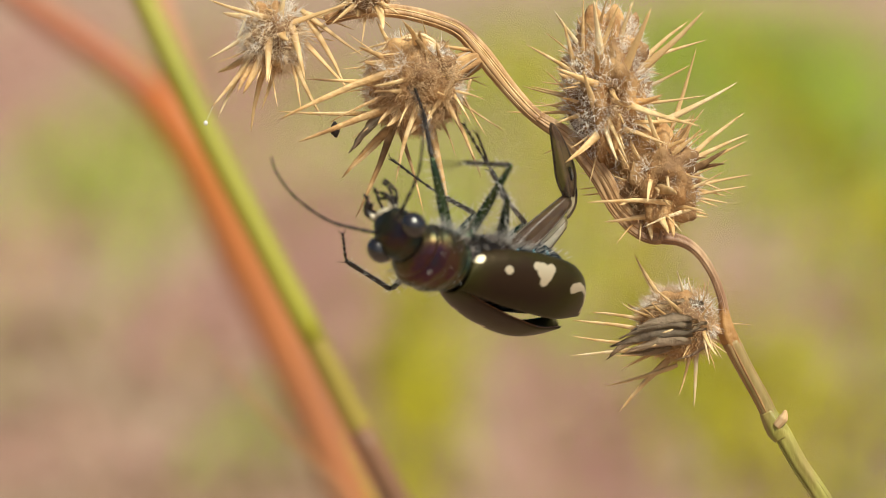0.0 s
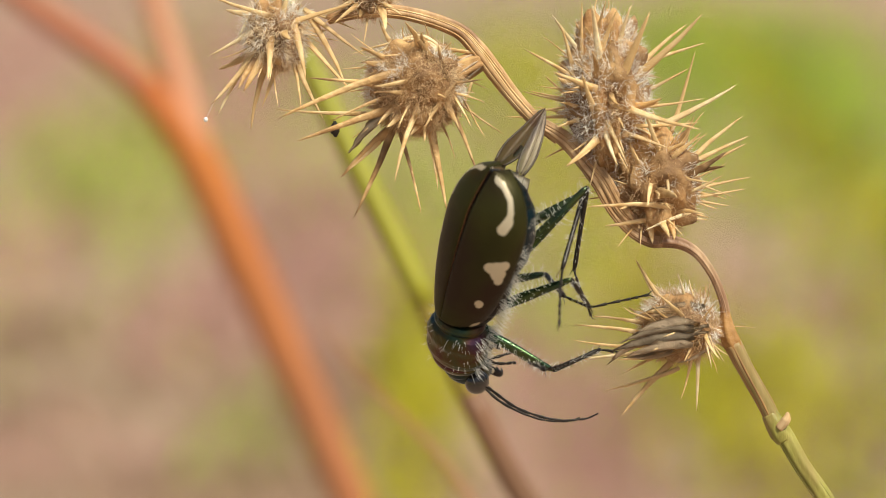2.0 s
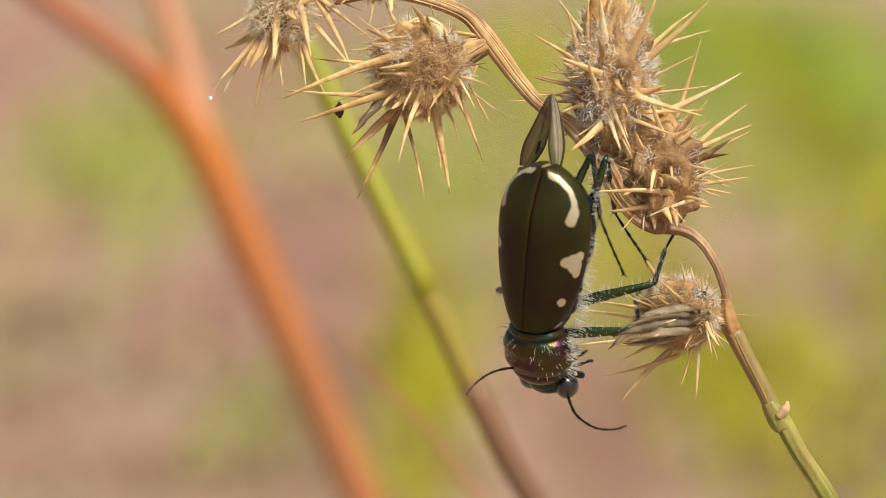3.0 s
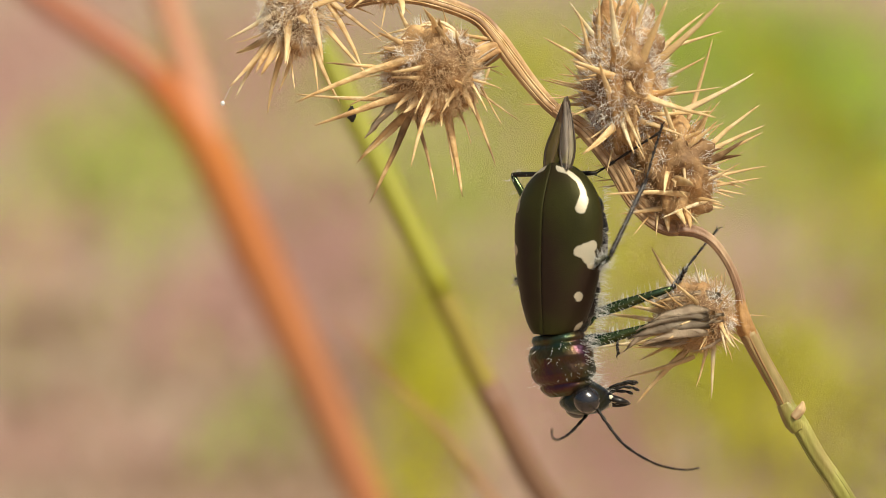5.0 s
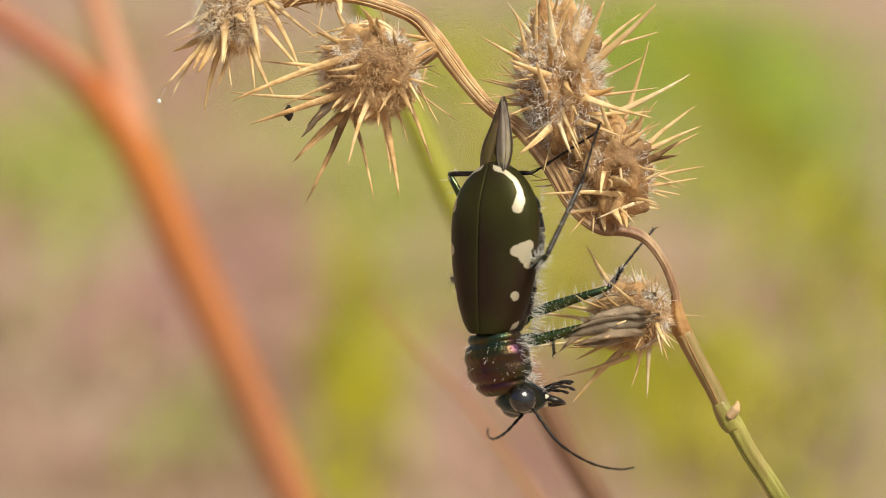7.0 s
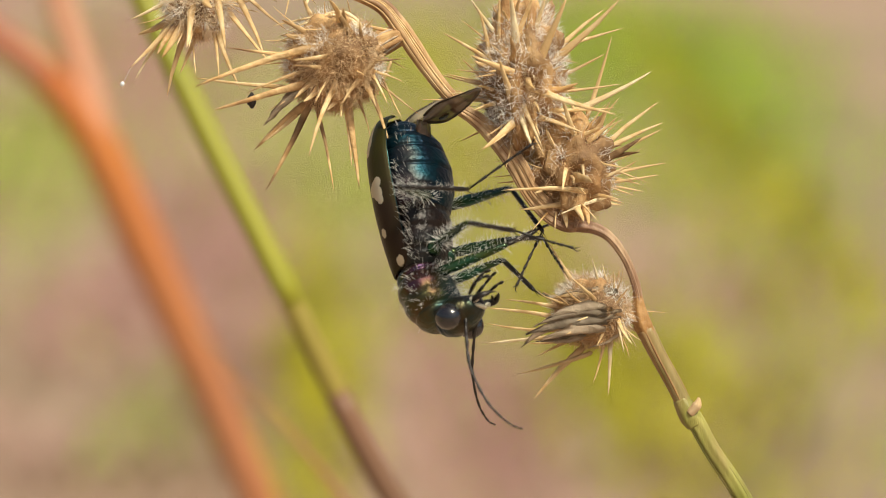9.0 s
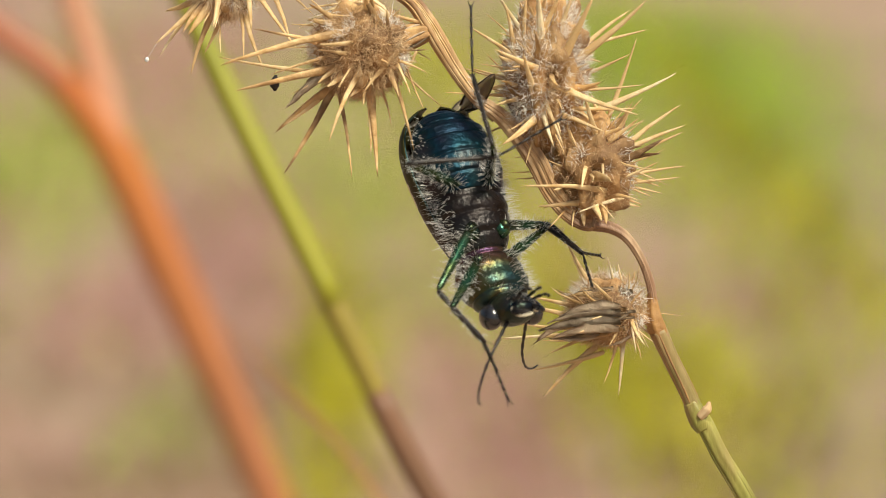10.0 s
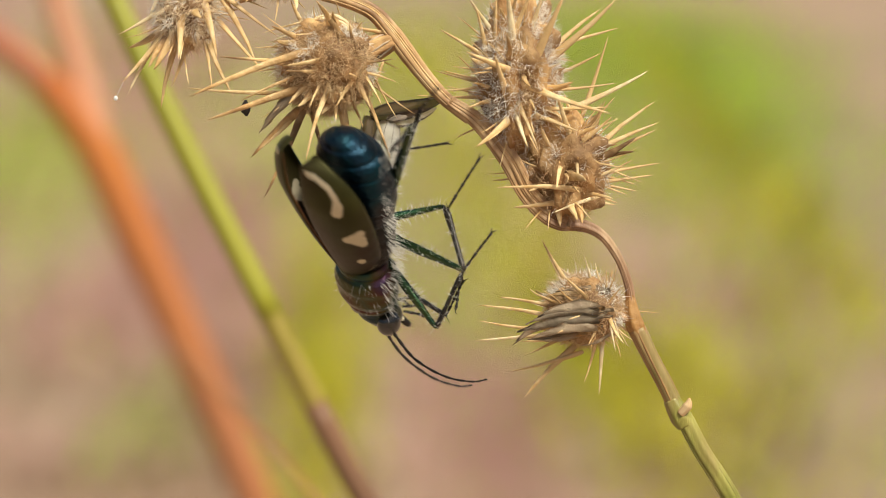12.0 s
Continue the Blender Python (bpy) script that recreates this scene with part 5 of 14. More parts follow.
    walk(swaying_stem, [(0, pose(0.105000, -0.010000, -0.000000, -0.012, -2.544, 0.541)), (0.2, pose(0.105000, -0.010000, -0.000000, -0.003, -1.188, 0.253)), (0.3, pose(0.105000, -0.010000, -0.000000, -0.001, -0.798, 0.170)), (0.5, pose(0.105000, -0.010000, -0.000000, -0.001, -0.851, 0.181)), (0.6, pose(0.105000, -0.010000, -0.000000, -0.004, -1.537, 0.327)), (0.7, pose(0.105000, -0.010000, -0.000000, -0.009, -2.232, 0.475)), (0.8, pose(0.105000, -0.010000, 0.000000, -0.012, -2.514, 0.535)), (0.9, pose(0.105000, -0.010000, -0.000000, -0.011, -2.412, 0.513)), (1, pose(0.105000, -0.010000, -0.000000, -0.007, -1.958, 0.416)), (1.2, pose(0.105000, -0.010000, -0.000000, -0.007, -1.886, 0.401)), (1.3, pose(0.105000, -0.010000, -0.000000, -0.008, -2.032, 0.432)), (1.5, pose(0.105000, -0.010000, -0.000000, -0.014, -2.733, 0.581)), (1.6, pose(0.105000, -0.010000, 0.000000, -0.010, -2.345, 0.499)), (1.7, pose(0.105000, -0.010000, -0.000000, -0.006, -1.812, 0.385)), (2, pose(0.105000, -0.010000, -0.000000, -0.003, -1.187, 0.252)), (2.5, pose(0.105000, -0.010000, -0.000000, -0.002, 0.951, -0.202)), (2.7, pose(0.105000, -0.010000, -0.000000, -0.001, -0.596, 0.127)), (4.3, pose(0.105000, -0.010000, -0.000000, -0.007, -1.999, 0.425)), (4.6, pose(0.105000, -0.010000, -0.000000, -0.003, -1.242, 0.264)), (4.9, pose(0.105000, -0.010000, -0.000000, -0.003, -1.366, 0.290)), (5.2, pose(0.105000, -0.010000, -0.000000, -0.000, -0.191, 0.041)), (5.5, pose(0.105000, -0.010000, -0.000000, -0.000, 0.065, -0.014)), (5.8, pose(0.105000, -0.010000, -0.000000, -0.001, -0.675, 0.143)), (6.1, pose(0.105000, -0.010000, -0.000000, -0.000, 0.239, -0.051)), (6.4, pose(0.105000, -0.010000, 0.000000, -0.000, 0.189, -0.040)), (6.5, pose(0.105000, -0.010000, -0.000000, -0.000, 0.068, -0.014)), (6.7, pose(0.105000, -0.010000, -0.000000, -0.000, 0.128, -0.027)), (7, pose(0.105000, -0.010000, -0.000000, -0.000, 0.191, -0.041)), (7.3, pose(0.105000, -0.010000, -0.000000, -0.001, -0.884, 0.188)), (7.5, pose(0.105000, -0.010000, -0.000000, -0.000, -0.157, 0.033)), (7.7, pose(0.105000, -0.010000, -0.000000, -0.000, -0.204, 0.043)), (9.3, pose(0.105000, -0.010000, -0.000000, -0.006, -1.744, 0.371)), (9.5, pose(0.105000, -0.010000, -0.000000, -0.002, -1.024, 0.218)), (9.6, pose(0.105000, -0.010000, -0.000000, -0.001, -0.711, 0.151)), (9.9, pose(0.105000, -0.010000, 0.000000, -0.003, -1.187, 0.252)), (10, pose(0.105000, -0.010000, -0.000000, -0.003, -1.336, 0.284)), (10.2, pose(0.105000, -0.010000, -0.000000, -0.002, -1.112, 0.236)), (10.5, pose(0.105000, -0.010000, -0.000000, -0.003, -1.311, 0.279)), (10.8, pose(0.105000, -0.010000, 0.000000, -0.006, -1.871, 0.398)), (11, pose(0.105000, -0.010000, -0.000000, -0.004, -1.508, 0.321)), (11.1, pose(0.105000, -0.010000, -0.000000, -0.005, -1.640, 0.349)), (11.4, pose(0.105000, -0.010000, -0.000000, -0.008, -2.104, 0.448)), (11.5, pose(0.105000, -0.010000, -0.000000, -0.009, -2.170, 0.461)), (11.7, pose(0.105000, -0.010000, -0.000000, -0.006, -1.795, 0.382)), (12, pose(0.105000, -0.010000, -0.000000, -0.007, -1.887, 0.401))])
    walk(beetle, [(0, pose(0.001537, -0.005840, 0.380685, 156.4, -36.4, -28.9)), (0.1, pose(0.002478, -0.005418, 0.380362, 163.8, -37.4, -38.2)), (0.2, pose(0.003418, -0.004996, 0.380038, 171.4, -37.4, -47.7)), (0.3, pose(0.003387, -0.004443, 0.379439, 175.2, -36.7, -49.4)), (0.4, pose(0.003355, -0.003889, 0.378840, 179.0, -35.8, -50.9)), (0.5, pose(0.003323, -0.003336, 0.378241, -177.4, -34.9, -52.4)), (0.6, pose(0.004699, -0.003233, 0.376588, -126.3, -39.6, -91.4)), (0.7, pose(0.006079, -0.003129, 0.374939, -85.0, -20.0, -119.6)), (0.8, pose(0.006034, -0.002678, 0.375466, -88.2, -18.4, -109.6)), (0.9, pose(0.005987, -0.002226, 0.375993, -91.1, -16.3, -99.8)), (1, pose(0.005939, -0.001774, 0.376519, -93.5, -13.8, -90.2)), (1.1, pose(0.005714, -0.001946, 0.375750, -81.6, -13.2, -155.2)), (1.2, pose(0.005491, -0.002118, 0.374978, -77.1, -2.6, 142.0)), (1.3, pose(0.004745, -0.001961, 0.375840, -79.8, -6.6, 127.9)), (1.4, pose(0.003998, -0.001804, 0.376697, -81.5, -11.3, 113.7)), (1.5, pose(0.003248, -0.001648, 0.377551, -82.0, -16.2, 99.5)), (1.6, pose(0.003026, -0.001672, 0.377427, -83.0, -17.5, 105.0)), (1.7, pose(0.002803, -0.001697, 0.377303, -84.1, -18.7, 110.6)), (1.8, pose(0.002581, -0.001722, 0.377178, -85.4, -19.7, 116.3)), (1.9, pose(0.002358, -0.001746, 0.377054, -86.8, -20.6, 122.0)), (2, pose(0.002136, -0.001771, 0.376930, -88.3, -21.4, 127.8)), (2.1, pose(0.003012, -0.001798, 0.376793, -90.0, -19.3, 131.6)), (2.2, pose(0.003887, -0.001826, 0.376652, -91.6, -17.1, 135.2)), (2.3, pose(0.004761, -0.001856, 0.376505, -93.0, -14.8, 138.8)), (2.4, pose(0.005634, -0.001886, 0.376354, -94.3, -12.5, 142.3)), (2.5, pose(0.006507, -0.001917, 0.376198, -95.4, -10.0, 145.7)), (2.6, pose(0.006343, -0.001946, 0.376066, -95.3, -10.3, 145.6)), (2.7, pose(0.006181, -0.001977, 0.375926, -95.1, -10.5, 145.5)), (3, pose(0.006188, -0.001999, 0.375786, -93.7, -8.8, 145.1)), (3.3, pose(0.006249, -0.002023, 0.375582, -90.3, -5.0, 144.1)), (3.6, pose(0.006333, -0.002049, 0.375349, -86.0, -0.3, 143.2)), (3.9, pose(0.006408, -0.002075, 0.375123, -82.3, 4.0, 142.7)), (4.1, pose(0.006437, -0.002093, 0.374993, -80.7, 6.0, 142.6)), (4.3, pose(0.006439, -0.002111, 0.374892, -80.1, 6.8, 142.5)), (4.5, pose(0.006676, -0.001900, 0.375884, -79.8, 6.5, 142.5)), (5, pose(0.007119, -0.001986, 0.375475, -79.8, 6.5, 142.5)), (5.5, pose(0.007322, -0.001824, 0.376227, -79.6, 6.2, 142.4)), (6, pose(0.006639, -0.001938, 0.375706, -79.9, 6.6, 142.5)), (6.5, pose(0.007202, -0.001944, 0.375661, -79.6, 6.2, 142.4)), (7, pose(0.007491, -0.001958, 0.375602, -79.7, 6.3, 142.4)), (7.5, pose(0.007428, -0.001986, 0.375482, -79.8, 6.5, 142.5)), (7.7, pose(0.007669, -0.001985, 0.375476, -79.7, 6.4, 142.4)), (8, pose(0.007385, -0.001912, 0.375821, -81.2, 10.0, 134.9)), (8.3, pose(0.006805, -0.001744, 0.376621, -86.8, 17.8, 115.6)), (8.6, pose(0.006107, -0.001536, 0.377603, -97.5, 24.1, 89.6)), (8.9, pose(0.005472, -0.001348, 0.378495, -109.1, 25.4, 64.7)), (9.1, pose(0.005170, -0.001262, 0.378905, -114.3, 24.4, 53.5)), (9.3, pose(0.005027, -0.001226, 0.379072, -116.2, 23.9, 49.3)), (9.4, pose(0.005032, -0.001182, 0.379286, -115.7, 24.3, 49.4)), (9.5, pose(0.005045, -0.001148, 0.379452, -115.1, 24.7, 49.4)), (9.6, pose(0.005624, -0.001145, 0.379581, -118.4, 20.0, 44.2)), (9.7, pose(0.006204, -0.001144, 0.379703, -121.1, 15.1, 39.4)), (9.8, pose(0.006786, -0.001144, 0.379817, -123.4, 10.0, 34.9)), (9.9, pose(0.007368, -0.001146, 0.379924, -125.2, 4.8, 30.6)), (10, pose(0.007951, -0.001150, 0.380023, -126.7, -0.5, 26.5)), (10.1, pose(0.007470, -0.001121, 0.380068, -125.7, 3.1, 29.9)), (10.2, pose(0.006993, -0.001101, 0.380073, -124.5, 6.7, 33.3)), (10.3, pose(0.006521, -0.001090, 0.380038, -123.1, 10.2, 36.9)), (10.4, pose(0.006053, -0.001087, 0.379962, -121.5, 13.7, 40.5)), (10.5, pose(0.005590, -0.001093, 0.379846, -119.7, 17.1, 44.3)), (10.6, pose(0.005786, -0.001098, 0.379817, -119.6, 17.1, 44.3)), (10.7, pose(0.005981, -0.001104, 0.379788, -119.5, 17.2, 44.3)), (10.8, pose(0.006177, -0.001110, 0.379757, -119.5, 17.3, 44.3)), (10.9, pose(0.006209, -0.000199, 0.379860, -94.6, -10.8, 52.5)), (11, pose(0.006243, 0.000712, 0.379963, -67.8, -39.7, 47.2)), (11.1, pose(0.004222, -0.000601, 0.377757, -76.0, -17.5, 83.5)), (11.2, pose(0.002231, -0.001922, 0.375516, -69.7, 5.1, 114.9)), (11.3, pose(0.003551, -0.001957, 0.375858, -84.5, -7.2, 133.0)), (11.4, pose(0.004868, -0.001992, 0.376201, -102.7, -13.8, 154.2)), (11.5, pose(0.006183, -0.002027, 0.376546, -122.3, -13.2, 176.8)), (11.6, pose(0.005318, -0.001646, 0.377185, -121.3, -14.7, 167.2)), (11.7, pose(0.004468, -0.001270, 0.377807, -120.0, -16.1, 157.5)), (11.8, pose(0.003632, -0.000896, 0.378412, -118.4, -17.1, 147.7)), (11.9, pose(0.002809, -0.000527, 0.379001, -116.6, -17.9, 137.9)), (12, pose(0.002000, -0.000160, 0.379573, -114.6, -18.3, 127.9))])
    walk(pronotum, [(0, pose(0.00000, 0.00000, 0.00004, -8.0, 0.0, 0.0)), (0.1, pose(0.00000, 0.00000, 0.00005, -9.0, 0.0, 0.0)), (0.2, pose(0.00000, 0.00000, 0.00005, -10.0, 0.0, 0.0)), (0.3, pose(0.00000, 0.00001, 0.00006, -10.7, 0.0, 0.0)), (0.4, pose(0.00000, 0.00001, 0.00006, -11.3, 0.0, 0.0)), (0.5, pose(0.00000, 0.00001, 0.00006, -12.0, 0.0, 0.0)), (0.6, pose(0.00000, 0.00000, 0.00004, -8.5, 0.0, 0.0)), (0.7, pose(0.00000, 0.00000, 0.00003, -5.0, 0.0, 0.0)), (0.8, pose(0.00000, 0.00000, 0.00003, -5.3, 0.0, 0.0)), (0.9, pose(0.00000, 0.00000, 0.00003, -5.7, 0.0, 0.0)), (1, pose(0.00000, 0.00000, 0.00003, -6.0, 0.0, 0.0)), (1.1, pose(0.00000, 0.00000, 0.00002, -4.5, 0.0, 0.0)), (1.2, pose(0.00000, 0.00000, 0.00002, -3.0, 0.0, 0.0)), (1.3, pose(0.00000, 0.00000, 0.00004, -7.3, 0.0, 0.0)), (1.4, pose(0.00000, 0.00001, 0.00006, -11.7, 0.0, 0.0)), (1.5, pose(0.00000, 0.00001, 0.00008, -16.0, 0.0, 0.0)), (1.6, pose(0.00000, 0.00001, 0.00008, -15.2, 0.0, 0.0)), (1.7, pose(0.00000, 0.00001, 0.00007, -14.4, 0.0, 0.0)), (1.8, pose(0.00000, 0.00001, 0.00007, -13.6, 0.0, 0.0)), (1.9, pose(0.00000, 0.00001, 0.00007, -12.8, 0.0, 0.0)), (2, pose(0.00000, 0.00001, 0.00006, -12.0, 0.0, 0.0)), (2.1, pose(0.00000, 0.00001, 0.00006, -12.0, 0.0, 0.6)), (2.2, pose(0.00001, 0.00001, 0.00006, -12.0, 0.0, 1.2)), (2.3, pose(0.00001, 0.00001, 0.00006, -12.0, 0.0, 1.8)), (2.4, pose(0.00001, 0.00001, 0.00006, -12.0, 0.0, 2.4)), (2.5, pose(0.00002, 0.00001, 0.00006, -12.0, 0.0, 3.0)), (2.6, pose(0.00002, 0.00001, 0.00006, -12.0, 0.0, 3.0)), (2.7, pose(0.00002, 0.00001, 0.00006, -12.0, 0.0, 3.0)), (3, pose(0.00002, 0.00001, 0.00006, -11.5, 0.9, 3.3)), (3.3, pose(0.00002, 0.00001, 0.00005, -10.2, 3.2, 4.1)), (3.6, pose(0.00003, 0.00000, 0.00004, -8.5, 6.0, 5.2)), (3.9, pose(0.00004, 0.00000, 0.00004, -7.0, 8.5, 6.3)), (4.1, pose(0.00004, 0.00000, 0.00003, -6.3, 9.6, 6.8)), (4.3, pose(0.00004, 0.00000, 0.00003, -6.0, 10.0, 7.0)), (4.5, pose(0.00004, 0.00000, 0.00003, -6.0, 10.0, 7.0)), (5.5, pose(0.00004, 0.00000, 0.00003, -6.0, 10.0, 7.0)), (7.5, pose(0.00004, 0.00000, 0.00003, -6.0, 10.0, 7.0)), (7.7, pose(0.00004, 0.00000, 0.00003, -6.0, 10.0, 7.0)), (8, pose(0.00004, 0.00000, 0.00004, -7.2, 9.1, 6.3)), (8.3, pose(0.00003, 0.00001, 0.00005, -10.0, 7.0, 4.5)), (8.6, pose(0.00002, 0.00001, 0.00007, -13.3, 4.2, 2.6)), (8.9, pose(0.00001, 0.00001, 0.00008, -16.2, 1.7, 0.9)), (9.1, pose(0.00000, 0.00001, 0.00009, -17.5, 0.5, 0.3)), (9.3, pose(0.00000, 0.00001, 0.00009, -18.0, 0.0, 0.0)), (9.4, pose(0.00000, 0.00001, 0.00009, -18.0, 0.0, 0.0)), (9.5, pose(0.00000, 0.00001, 0.00009, -18.0, 0.0, 0.0)), (9.6, pose(0.00000, 0.00001, 0.00008, -16.4, 0.0, 0.0)), (9.7, pose(0.00000, 0.00001, 0.00008, -14.8, 0.0, 0.0)), (9.8, pose(0.00000, 0.00001, 0.00007, -13.2, 0.0, 0.0)), (9.9, pose(0.00000, 0.00001, 0.00006, -11.6, 0.0, 0.0)), (10, pose(0.00000, 0.00000, 0.00005, -10.0, 0.0, 0.0)), (10.1, pose(0.00000, 0.00001, 0.00006, -12.0, 0.0, 0.0)), (10.2, pose(0.00000, 0.00001, 0.00007, -14.0, 0.0, 0.0)), (10.3, pose(0.00000, 0.00001, 0.00008, -16.0, 0.0, 0.0)), (10.4, pose(0.00000, 0.00001, 0.00009, -18.0, 0.0, 0.0)), (10.5, pose(0.00000, 0.00002, 0.00010, -20.0, 0.0, 0.0)), (10.6, pose(0.00000, 0.00002, 0.00010, -20.0, 0.0, 0.0)), (10.7, pose(0.00000, 0.00002, 0.00010, -20.0, 0.0, 0.0)), (10.8, pose(0.00000, 0.00002, 0.00010, -20.0, 0.0, 0.0)), (10.9, pose(0.00000, 0.00000, 0.00005, -9.0, 0.0, 0.0)), (11, pose(0.00000, 0.00000, -0.00001, 2.0, -0.0, 0.0)), (11.1, pose(0.00000, 0.00000, 0.00001, -2.0, 0.0, 0.0)), (11.2, pose(0.00000, 0.00000, 0.00003, -6.0, 0.0, 0.0)), (11.3, pose(0.00001, 0.00000, 0.00003, -6.7, -0.0, 1.3)), (11.4, pose(0.00001, 0.00000, 0.00004, -7.3, -0.0, 2.7)), (11.5, pose(0.00002, 0.00000, 0.00004, -8.0, -0.0, 4.0)), (11.6, pose(0.00002, 0.00000, 0.00003, -6.4, -0.0, 3.2)), (11.7, pose(0.00001, 0.00000, 0.00003, -4.8, -0.1, 2.4)), (11.8, pose(0.00001, 0.00000, 0.00002, -3.2, -0.1, 1.6)), (11.9, pose(0.00000, 0.00000, 0.00001, -1.6, -0.0, 0.8)), (12, pose(0.00000, 0.00000, 0.00000, 0.0, -0.0, 0.0))])
